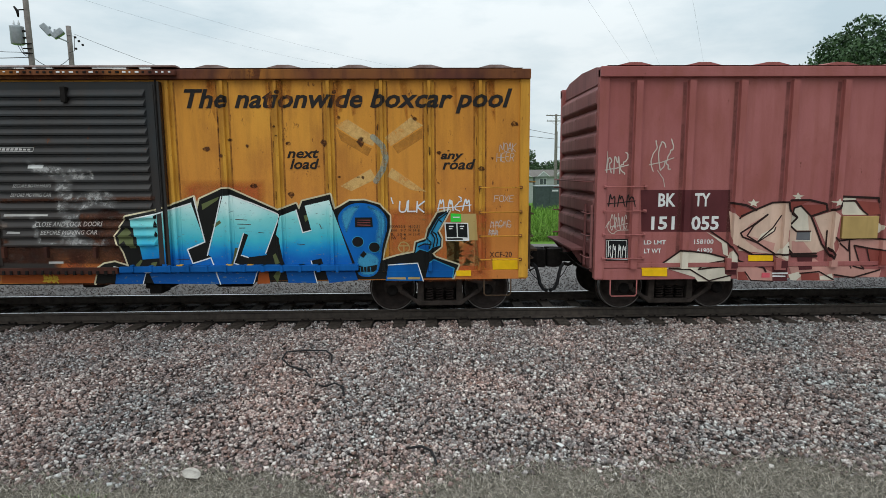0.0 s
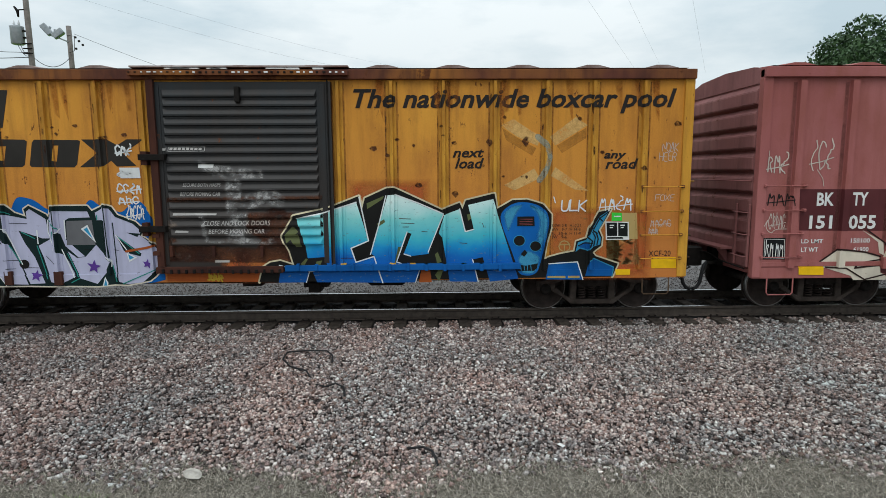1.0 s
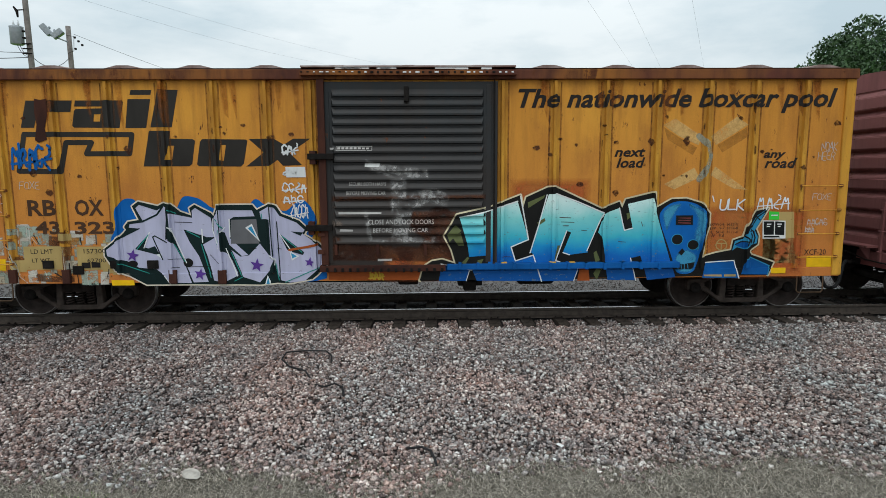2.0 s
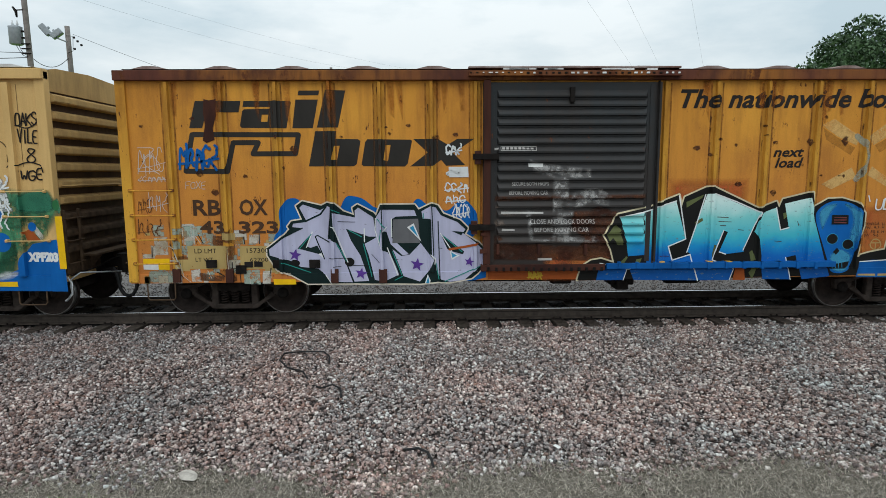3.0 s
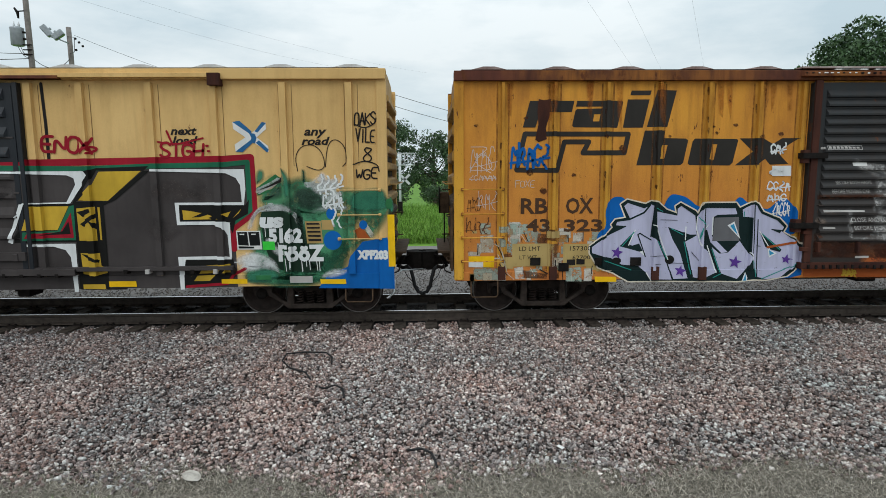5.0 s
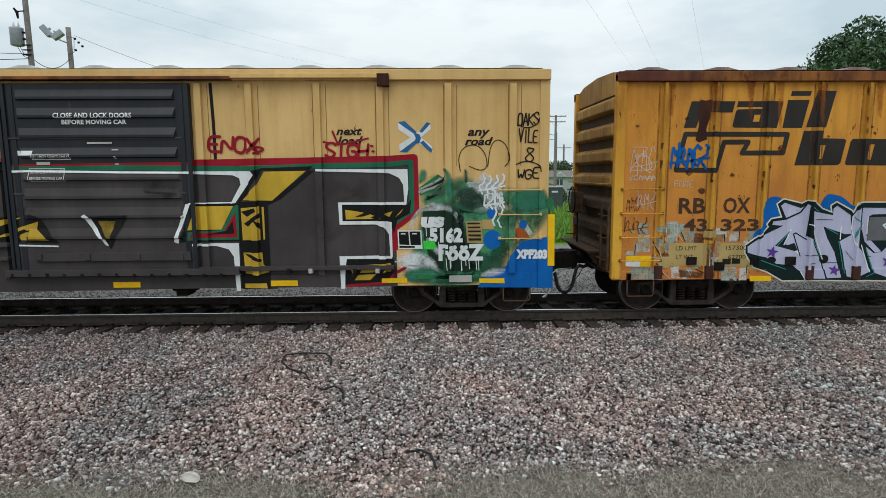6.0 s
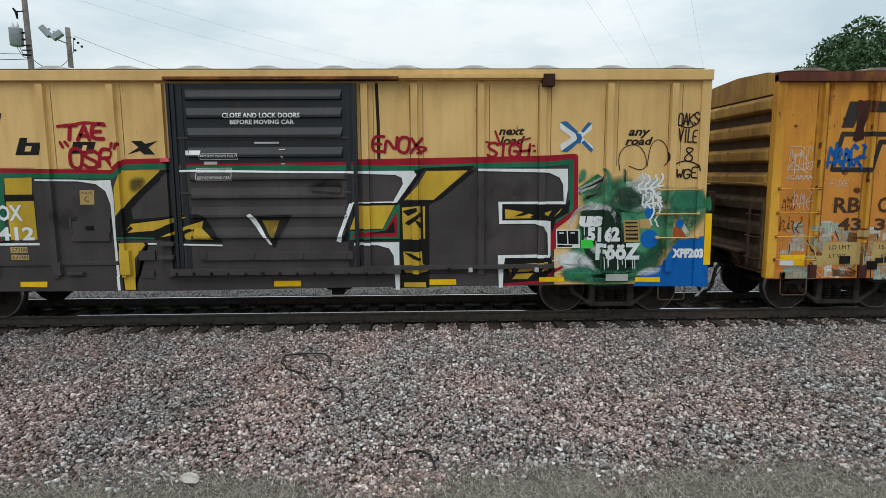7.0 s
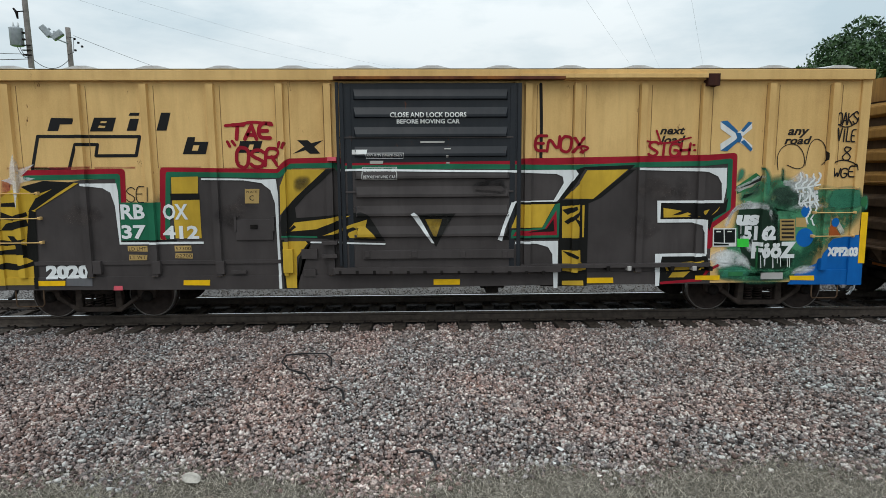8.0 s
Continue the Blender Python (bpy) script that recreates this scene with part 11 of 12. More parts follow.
fill(R, "graffiti_accent", SPRAY_BRICK, 4, (-5.17, 0.79, -5.04, 0.79, -4.96, 0.63, -5.15, 0.64))
fill(R, "graffiti_accent", SPRAY_BRICK, 4, (-4.01, 0.75, -3.68, 0.75, -3.64, 0.62, -3.99, 0.62))
fill(R, "graffiti_accent", SPRAY_BRICK, 4, (-2.82, 1.19, -2.46, 1.14, -2.44, 0.89, -2.71, 0.89))
fill(R, "graffiti_accent", SPRAY_PINK, 4, (-5.14, 1.48, -4.98, 1.65, -4.72, 1.8, -4.91, 1.61, -5, 1.44, -4.51, 1.3, -4.54, 1.11, -4.82, 1.2, -5.03, 1.34))
fill(R, "graffiti_accent", SPRAY_PINK, 4, (-5.17, 1.24, -4.89, 1.12, -4.56, 1.11, -4.88, 1.07))
fill(R, "graffiti_accent", SPRAY_PINK, 4, (-4.21, 1.34, -4.01, 1.34, -3.8, 1.11, -4.19, 1.12))
fill(R, "graffiti_accent", SPRAY_BONE, 4, (-4.22, 1.94, -4.11, 1.97, -3.95, 1.81, -3.91, 1.53, -4.12, 1.53, -4.25, 1.62))
fill(R, "graffiti_accent", SPRAY_BONE, 4, (-4.85, 1.32, -4.77, 1.47, -4.53, 1.59, -4.54, 1.52, -4.76, 1.37))
fill(R, "graffiti_accent", SPRAY_BONE, 4, (-3.66, 0.69, -3.44, 0.74, -3.39, 0.62, -3.65, 0.63))
fill(R, "graffiti_accent", SPRAY_BONE, 4, (-4.24, 0.73, -4.05, 0.78, -4, 0.7, -4.09, 0.62, -4.19, 0.63))
fill(R, "graffiti_accent", SPRAY_BONE, 4, (-4.47, 1.13, -4.31, 1.34, -4.25, 1.06, -4.27, 0.99))
fill(R, "graffiti_mark", GREY_PATCH, 5, (-4.13, 1.5, -3.89, 1.5, -3.88, 1.35, -4.13, 1.36))
line(R, "graffiti_mark", SPRAY_BONE, 6, 0.02, (-4.15, 1.34, -3.87, 1.34, -3.87, 1.5))
fill(R, "graffiti_mark", RED_DARK, 5, (-4.09, 1.06, -3.81, 1.06, -3.81, 0.82, -4.05, 0.81))
fill(R, "graffiti_mark", RED_DARK, 5, (-5.41, 0.97, -5.21, 0.97, -5.19, 0.74, -5.4, 0.75))
fill(R, "graffiti_mark", RED_DARK, 4, (-4.55, 1, -4.27, 0.99, -4.25, 0.61, -4.52, 0.61))
line(R, "graffiti_outline", SPRAY_BROWNBLACK, 6, 0.03, (-6.53, 0.96, -6.21, 1.19, -5.71, 1.13, -5.42, 1.05))
line(R, "graffiti_outline", SPRAY_BROWNBLACK, 6, 0.026, (-5.42, 0.99, -5.75, 0.94, -5.89, 0.84, -5.63, 0.87, -5.42, 0.88))
line(R, "graffiti_outline", SPRAY_BROWNBLACK, 6, 0.026, (-6.42, 0.86, -6.04, 0.84, -5.69, 0.63, -5.29, 0.73))
line(R, "graffiti_outline", SPRAY_BROWNBLACK, 6, 0.026, (-5.7, 1.53, -5.36, 1.3, -5.21, 1.09, -5.16, 1))
line(R, "graffiti_outline", SPRAY_BROWNBLACK, 6, 0.04, (-5.36, 2.03, -5.08, 1.99, -4.89, 1.9))
line(R, "graffiti_outline", SPRAY_BROWNBLACK, 6, 0.035, (-5.22, 1.76, -4.94, 1.89, -4.61, 2.03, -4.35, 2.04, -4.32, 1.89, -4.14, 1.76, -4.24, 1.65))
line(R, "graffiti_outline", SPRAY_BROWNBLACK, 6, 0.03, (-4.68, 1.82, -4.92, 1.64, -5.15, 1.49, -5.11, 1.42, -4.83, 1.31, -4.51, 1.11))
line(R, "graffiti_outline", SPRAY_BROWNBLACK, 6, 0.026, (-4.68, 1.81, -4.92, 1.62, -5.03, 1.44, -4.83, 1.32))
line(R, "graffiti_outline", SPRAY_BROWNBLACK, 6, 0.024, (-4.43, 1.8, -4.57, 1.58, -4.85, 1.32))
line(R, "graffiti_outline", SPRAY_BROWNBLACK, 6, 0.022, (-4.85, 1.31, -4.76, 1.37, -4.54, 1.52, -4.52, 1.59))
line(R, "graffiti_outline", SPRAY_BROWNBLACK, 6, 0.035, (-5.22, 1.26, -4.89, 1.09, -4.26, 1.1, -3.75, 1.11))
line(R, "graffiti_outline", SPRAY_BROWNBLACK, 6, 0.04, (-4.32, 2.07, -3.93, 2.07, -3.63, 2, -3.6, 1.88, -3.89, 1.78))
line(R, "graffiti_outline", SPRAY_BROWNBLACK, 6, 0.03, (-3.89, 1.78, -4.09, 1.97, -4.21, 1.93, -4.22, 1.85, -4.14, 1.77))
line(R, "graffiti_outline", SPRAY_BROWNBLACK, 6, 0.03, (-4.28, 1.64, -4.14, 1.51, -3.88, 1.51))
line(R, "graffiti_outline", SPRAY_BROWNBLACK, 6, 0.035, (-3.89, 1.78, -3.83, 1.66, -3.66, 1.28, -3.46, 1.02, -3.44, 1.09, -3.53, 1.21))
line(R, "graffiti_outline", SPRAY_BROWNBLACK, 6, 0.03, (-3.58, 1.52, -3.58, 1.16))
line(R, "graffiti_outline", SPRAY_BROWNBLACK, 6, 0.04, (-3.53, 1.89, -3.42, 1.92, -3.34, 2.13, -2.69, 2.1, -2.67, 2.03))
line(R, "graffiti_outline", SPRAY_BROWNBLACK, 6, 0.028, (-3.36, 2.05, -3.1, 2.05, -2.95, 1.87, -2.86, 1.8))
line(R, "graffiti_outline", SPRAY_BROWNBLACK, 6, 0.026, (-3.4, 1.36, -3.16, 1.15, -3.15, 1.4))
line(R, "graffiti_outline", SPRAY_BROWNBLACK, 6, 0.026, (-3.16, 1.4, -3.1, 0.84))
line(R, "graffiti_outline", SPRAY_BROWNBLACK, 6, 0.026, (-3.06, 1.24, -2.93, 0.91, -2.86, 0.82, -3.05, 0.87))
line(R, "graffiti_outline", SPRAY_BROWNBLACK, 6, 0.028, (-3.06, 1.25, -2.75, 1.19, -2.46, 1.15))
line(R, "graffiti_outline", SPRAY_BROWNBLACK, 6, 0.03, (-3.4, 0.72, -3.05, 0.66, -2.57, 0.8))
line(R, "graffiti_outline", SPRAY_BROWNBLACK, 6, 0.035, (-5.19, 1, -4.94, 0.91, -4.7, 0.86, -4.66, 0.79))
line(R, "graffiti_outline", SPRAY_BROWNBLACK, 6, 0.026, (-4.31, 1.25, -4.18, 1.11))
line(R, "graffiti_outline", SPRAY_BROWNBLACK, 6, 0.05, (-4.19, 1.07, -3.74, 1.06))
line(R, "graffiti_outline", SPRAY_BROWNBLACK, 6, 0.026, (-4.03, 0.75, -3.68, 0.78, -3.41, 0.63))
line(R, "graffiti_outline", SPRAY_BROWNBLACK, 6, 0.022, (-2.82, 1.19, -2.74, 0.91, -2.66, 0.88))
line(R, "graffiti_outline", SPRAY_BROWNBLACK, 6, 0.03, (-3.45, 1.4, -3.38, 1.33, -2.97, 1.38, -2.48, 1.36))
line(R, "graffiti_outline", SPRAY_BROWNBLACK, 6, 0.022, (-5.04, 0.79, -4.92, 0.63, -4.52, 0.61))

# door tracks, latches and other fittings
block(A, "door_hood", RUSTY_TOP, (-1.81, 4.22, 1.82, 4.3), 1.45, 1.66, "rusty door track hood with peeling white paint")
block(A, "roof_edge", ROOF_RUST, (-1.81, 4.36, 1.82, 4.39), 1.4, 1.58)
block(A, "track_stud", STEEL_DARK, (-1.79, 4.26, -1.76, 4.28), 1.66, 1.672)
block(A, "track_stud", STEEL_DARK, (-1.69, 4.26, -1.65, 4.28), 1.66, 1.672)
block(A, "track_stud", SPRAY_WHITE, (-1.58, 4.26, -1.55, 4.28), 1.66, 1.672)
block(A, "track_stud", SPRAY_WHITE, (-1.48, 4.26, -1.41, 4.28), 1.66, 1.672)
block(A, "track_stud", SPRAY_WHITE, (-1.37, 4.26, -1.32, 4.28), 1.66, 1.672)
block(A, "track_stud", SPRAY_WHITE, (-1.26, 4.26, -1.22, 4.28), 1.66, 1.672)
block(A, "track_stud", STEEL_DARK, (-1.16, 4.26, -1.12, 4.28), 1.66, 1.672)
block(A, "track_stud", SPRAY_WHITE, (-1.05, 4.26, -1.02, 4.28), 1.66, 1.672)
block(A, "track_stud", SPRAY_WHITE, (-0.95, 4.26, -0.91, 4.28), 1.66, 1.672)
block(A, "track_stud", STEEL_DARK, (-0.84, 4.25, -0.79, 4.28), 1.66, 1.672)
block(A, "track_stud", SPRAY_WHITE, (-0.73, 4.25, -0.69, 4.28), 1.66, 1.672)
block(A, "track_stud", STEEL_DARK, (-0.63, 4.25, -0.58, 4.28), 1.66, 1.672)
block(A, "track_stud", STEEL_DARK, (-0.52, 4.25, -0.49, 4.28), 1.66, 1.672)
block(A, "track_stud", STEEL_DARK, (-0.41, 4.25, -0.37, 4.28), 1.66, 1.672)
block(A, "track_stud", STEEL_DARK, (-0.31, 4.25, -0.26, 4.28), 1.66, 1.672)
block(A, "track_stud", STEEL_DARK, (-0.2, 4.25, -0.15, 4.28), 1.66, 1.672)
block(A, "track_stud", SPRAY_WHITE, (-0.09, 4.25, -0.03, 4.28), 1.66, 1.672)
block(A, "track_stud", SPRAY_WHITE, (0.01, 4.25, 0.05, 4.28), 1.66, 1.672)
block(A, "track_stud", SPRAY_WHITE, (0.12, 4.25, 0.19, 4.28), 1.66, 1.672)
block(A, "track_stud", STEEL_DARK, (0.23, 4.25, 0.27, 4.28), 1.66, 1.672)
block(A, "track_stud", STEEL_DARK, (0.34, 4.25, 0.39, 4.28), 1.66, 1.672)
block(A, "track_stud", SPRAY_WHITE, (0.44, 4.25, 0.51, 4.28), 1.66, 1.672)
block(A, "track_stud", STEEL_DARK, (0.55, 4.25, 0.59, 4.28), 1.66, 1.672)
block(A, "track_stud", STEEL_DARK, (0.66, 4.25, 0.69, 4.28), 1.66, 1.672)
block(A, "track_stud", STEEL_DARK, (0.76, 4.25, 0.8, 4.28), 1.66, 1.672)
block(A, "track_stud", STEEL_DARK, (0.87, 4.25, 0.93, 4.28), 1.66, 1.672)
block(A, "track_stud", SPRAY_WHITE, (0.98, 4.25, 1.04, 4.28), 1.66, 1.672)
block(A, "track_stud", SPRAY_WHITE, (1.09, 4.25, 1.12, 4.28), 1.66, 1.672)
block(A, "track_stud", SPRAY_WHITE, (1.19, 4.25, 1.25, 4.28), 1.66, 1.672)
block(A, "track_stud", STEEL_DARK, (1.3, 4.25, 1.34, 4.28), 1.66, 1.672)
block(A, "track_stud", STEEL_DARK, (1.41, 4.25, 1.46, 4.28), 1.66, 1.672)
block(A, "track_stud", SPRAY_WHITE, (1.52, 4.25, 1.56, 4.28), 1.66, 1.672)
block(A, "track_stud", SPRAY_WHITE, (1.62, 4.25, 1.66, 4.28), 1.66, 1.672)
block(A, "track_stud", SPRAY_WHITE, (1.73, 4.25, 1.77, 4.28), 1.66, 1.672)
block(A, "peeling_strip", SPRAY_WHITE, (-0.53, 4.33, -0.2, 4.35), 1.45, 1.585)
block(A, "peeling_strip", SPRAY_WHITE, (1.23, 4.32, 1.41, 4.35), 1.45, 1.585)
block(A, "peeling_strip", SPRAY_WHITE, (-0.47, 4.33, -0.29, 4.35), 1.45, 1.585)
block(A, "peeling_strip", SPRAY_WHITE, (0.45, 4.33, 0.81, 4.35), 1.45, 1.585)
block(A, "peeling_strip", SPRAY_WHITE, (-1.13, 4.33, -0.81, 4.35), 1.45, 1.585)
block(A, "peeling_strip", SPRAY_WHITE, (-0.79, 4.33, -0.66, 4.35), 1.45, 1.585)
block(A, "peeling_strip", SPRAY_WHITE, (0.79, 4.32, 1.01, 4.35), 1.45, 1.585)
block(A, "peeling_strip", SPRAY_WHITE, (-1.23, 4.33, -1, 4.35), 1.45, 1.585)
block(A, "peeling_strip", SPRAY_WHITE, (-1.03, 4.33, -0.8, 4.35), 1.45, 1.585)
block(A, "lower_track", RUST, (-1.59, 0.88, 0.61, 0.99), 1.45, 1.6, "rusty lower door track")
block(A, "lower_track", SPRAY_BLUE, (0.64, 0.9, 4.77, 1), 1.45, 1.6, "blue oversprayed lower door track")
block(A, "track_bolt", STEEL_DARK, (-1.48, 0.89, -1.44, 0.96), 1.45, 1.625)
block(A, "track_bolt", STEEL_DARK, (-1.34, 0.88, -1.3, 0.95), 1.45, 1.625)
block(A, "track_bolt", STEEL_DARK, (-1.21, 0.88, -1.17, 0.95), 1.45, 1.625)
block(A, "track_bolt", STEEL_DARK, (-1.08, 0.88, -1.04, 0.95), 1.45, 1.625)
block(A, "track_bolt", STEEL_DARK, (-0.95, 0.88, -0.9, 0.95), 1.45, 1.625)
block(A, "track_bolt", STEEL_DARK, (-0.81, 0.88, -0.77, 0.95), 1.45, 1.625)
block(A, "track_bolt", STEEL_DARK, (-0.68, 0.88, -0.64, 0.95), 1.45, 1.625)
block(A, "track_bolt", STEEL_DARK, (-0.54, 0.88, -0.5, 0.94), 1.45, 1.625)
block(A, "track_bolt", STEEL_DARK, (-0.41, 0.88, -0.37, 0.94), 1.45, 1.625)
block(A, "track_bolt", STEEL_DARK, (-0.28, 0.87, -0.24, 0.94), 1.45, 1.625)
block(A, "track_bolt", STEEL_DARK, (-0.14, 0.87, -0.1, 0.94), 1.45, 1.625)
block(A, "track_bolt", STEEL_DARK, (-0.01, 0.87, 0.03, 0.94), 1.45, 1.625)
block(A, "track_bolt", STEEL_DARK, (0.12, 0.87, 0.17, 0.94), 1.45, 1.625)
block(A, "track_bolt", STEEL_DARK, (0.26, 0.87, 0.3, 0.94), 1.45, 1.625)
block(A, "track_bolt", STEEL_DARK, (0.39, 0.87, 0.44, 0.94), 1.45, 1.625)
block(A, "track_bolt", STEEL_DARK, (0.53, 0.87, 0.57, 0.94), 1.45, 1.625)
block(A, "track_bolt", SPRAY_BLUE, (0.84, 0.91, 0.89, 1.03), 1.45, 1.622)
block(A, "track_bolt", SPRAY_BLUE, (1.16, 0.91, 1.21, 1.02), 1.45, 1.622)
block(A, "track_bolt", SPRAY_BLUE, (1.48, 0.9, 1.53, 1.02), 1.45, 1.622)
block(A, "track_bolt", SPRAY_BLUE, (1.8, 0.9, 1.85, 1.02), 1.45, 1.622)
block(A, "track_bolt", SPRAY_BLUE, (2.12, 0.9, 2.17, 1.01), 1.45, 1.622)
block(A, "track_bolt", SPRAY_BLUE, (2.44, 0.89, 2.49, 1.01), 1.45, 1.622)
block(A, "track_bolt", SPRAY_BLUE, (2.76, 0.89, 2.81, 1.01), 1.45, 1.622)
block(A, "track_bolt", SPRAY_BLUE, (3.08, 0.89, 3.14, 1), 1.45, 1.622)
block(A, "track_bolt", SPRAY_BLUE, (3.41, 0.88, 3.46, 1), 1.45, 1.622)
block(A, "track_bolt", SPRAY_BLUE, (3.73, 0.88, 3.78, 1), 1.45, 1.622)
block(A, "track_bolt", SPRAY_BLUE, (4.05, 0.88, 4.11, 1), 1.45, 1.622)
block(A, "track_bolt", SPRAY_BLUE, (4.38, 0.87, 4.43, 0.99), 1.45, 1.622)
block(A, "door_latch", STEEL_DARK, (-1.73, 2.83, -1.29, 2.93), 1.5, 1.66, "black steel door latch")
block(A, "latch_keeper", RUST, (-1.7, 2.75, -1.6, 2.98), 1.45, 1.63)
block(A, "door_latch", STEEL_DARK, (-1.8, 1.61, -1.35, 1.71), 1.5, 1.66, "black steel door latch")
block(A, "latch_keeper", RUST, (-1.76, 1.54, -1.66, 1.77), 1.45, 1.63)
block(A, "lock_rod", RUST, (-1.43, 1, -1.55, 4.16), 1.53, 1.6)
block(A, "lock_rod", STEEL_DARK, (1.45, 1.04, 1.47, 4.15), 1.53, 1.59)
block(A, "door_handle", STEEL_DARK, (-0.08, 3.79, 0, 4.04), 1.53, 1.63)
block(A, "rod_guide", RUST, (-1.61, 1.2, -1.49, 1.27), 1.53, 1.62)
block(A, "rod_guide", RUST, (-1.59, 1.64, -1.47, 1.71), 1.53, 1.62)
block(A, "rod_guide", RUST, (-1.6, 1.51, -1.48, 1.57), 1.53, 1.62)
block(A, "door_bracket", RUST, (-1.32, 1.18, -1.27, 1.36), 1.53, 1.62)
block(A, "door_bracket", RUST, (-0.6, 1.17, -0.55, 1.36), 1.53, 1.62)
block(A, "door_bracket", RUST, (0.23, 1.16, 0.28, 1.35), 1.53, 1.62)
block(A, "side_bracket", STEEL_DARK, (-6.42, 0.97, -6.24, 1.11), 1.45, 1.49)
block(A, "side_bracket", STEEL_DARK, (-5.91, 0.86, -5.73, 1.01), 1.45, 1.49)
block(A, "side_bracket", STEEL_DARK, (-4.62, 0.95, -4.43, 1.1), 1.45, 1.49)
block(A, "side_bracket", STEEL_DARK, (-5.26, 0.96, -5.08, 1.1), 1.45, 1.49)
block(A, "post_foot", RUST, (-7, 0.72, -6.87, 0.96), 1.45, 1.53)
block(A, "post_foot", RUST, (-6.08, 0.71, -5.95, 0.95), 1.45, 1.53)
block(A, "post_foot", RUST, (-4.24, 0.69, -4.11, 0.93), 1.45, 1.53)
block(A, "post_foot", RUST, (-3.39, 0.68, -3.25, 0.92), 1.45, 1.53)
block(A, "post_foot", ORANGE_RIB, (2.82, 0.92, 2.92, 1.01), 1.45, 1.55)
block(A, "post_foot", ORANGE_RIB, (3.72, 0.91, 3.83, 1), 1.45, 1.55)
block(A, "post_foot", ORANGE_RIB, (2.46, 0.92, 2.57, 1.02), 1.45, 1.55)
block(A, "post_foot", ORANGE_RIB, (1.6, 0.93, 1.7, 1.02), 1.45, 1.55)
block(A, "corner_bracket", FADED_TAN, (-7.5, 0.7, -7.42, 0.83), 1.45, 1.5)
block(A, "corner_bracket", FADED_TAN, (-7.5, 0.7, -7.42, 0.83), 1.45, 1.5)
block(Y, "access_panel", SPRAY_CHARCOAL, (-3.46, 1.49, -2.81, 1.85), 1.45, 1.485, "dark oversprayed access panel")
block(Y, "panel_hinge", SPRAY_CHARCOAL, (-3.48, 1.64, -3.44, 1.9), 1.45, 1.5)
block(Y, "panel_hinge", SPRAY_CHARCOAL, (-2.83, 1.64, -2.78, 1.9), 1.45, 1.5)
block(Y, "panel_latch", STEEL_DARK, (-3.2, 1.69, -3.07, 1.76), 1.45, 1.5)
block(Y, "side_bracket", SPRAY_YELLOW, (-2.64, 0.91, -2.47, 1.33), 1.45, 1.56, "yellow oversprayed bracket")
block(Y, "side_bracket", SPRAY_CHARCOAL, (-2.33, 1.15, -2.05, 1.32), 1.45, 1.5)
block(Y, "side_bracket", SPRAY_CHARCOAL, (-2.3, 0.83, -2.09, 0.96), 1.45, 1.49)
block(Y, "grab_handle", SPRAY_CHARCOAL, (-3.57, 0.9, -3.3, 0.96), 1.47, 1.52)
block(Y, "post_foot", SPRAY_CHARCOAL, (-4.92, 0.91, -4.78, 1.14), 1.45, 1.54)
block(Y, "post_foot", SPRAY_CHARCOAL, (-3.81, 0.9, -3.67, 1.13), 1.45, 1.54)
block(Y, "post_foot", SPRAY_CHARCOAL, (-5.94, 0.92, -5.8, 1.15), 1.45, 1.54)
block(Y, "sill_flange", SPRAY_CHARCOAL, (-6.97, 1.07, -2.7, 1.14), 1.45, 1.475)
block(Y, "lower_track", SPRAY_CHARCOAL, (-1.76, 0.89, 2.24, 1), 1.45, 1.62, "dark door track rail")
block(Y, "lower_rail", SPRAY_CHARCOAL, (-1.24, 1.15, 1.41, 1.3), 1.53, 1.59)
block(Y, "track_bolt", STEEL_DARK, (-1.66, 0.89, -1.62, 0.95), 1.45, 1.63)
block(Y, "track_bolt", STEEL_DARK, (-1.37, 0.89, -1.32, 0.95), 1.45, 1.63)
block(Y, "track_bolt", STEEL_DARK, (-1.07, 0.88, -1.02, 0.95), 1.45, 1.63)
block(Y, "track_bolt", STEEL_DARK, (-0.78, 0.88, -0.73, 0.94), 1.45, 1.63)
block(Y, "track_bolt", STEEL_DARK, (-0.48, 0.88, -0.43, 0.94), 1.45, 1.63)
block(Y, "track_bolt", STEEL_DARK, (-0.19, 0.88, -0.13, 0.94), 1.45, 1.63)
block(Y, "track_bolt", STEEL_DARK, (0.11, 0.87, 0.16, 0.94), 1.45, 1.63)
block(Y, "track_bolt", STEEL_DARK, (0.41, 0.87, 0.46, 0.93), 1.45, 1.63)
block(Y, "track_bolt", STEEL_DARK, (0.71, 0.87, 0.76, 0.93), 1.45, 1.63)
block(Y, "track_bolt", STEEL_DARK, (1.01, 0.86, 1.06, 0.93), 1.45, 1.63)
block(Y, "track_bolt", STEEL_DARK, (1.3, 0.86, 1.36, 0.92), 1.45, 1.63)
block(Y, "track_bolt", STEEL_DARK, (1.6, 0.86, 1.66, 0.92), 1.45, 1.63)
block(Y, "track_bolt", STEEL_DARK, (1.9, 0.85, 1.96, 0.92), 1.45, 1.63)
block(Y, "rail_bracket", SPRAY_CHARCOAL, (-1.21, 1.18, -1.12, 1.29), 1.53, 1.61)
block(Y, "rail_bracket", SPRAY_CHARCOAL, (-0.39, 1.17, -0.3, 1.28), 1.53, 1.61)
block(Y, "rail_bracket", SPRAY_CHARCOAL, (0.46, 1.16, 0.55, 1.27), 1.53, 1.61)
block(Y, "rail_bracket", SPRAY_CHARCOAL, (1.2, 1.15, 1.29, 1.27), 1.53, 1.61)
block(Y, "door_hood", RUSTY_TOP, (-1.67, 4.2, 2.25, 4.25), 1.45, 1.64, "rusty door track hood")
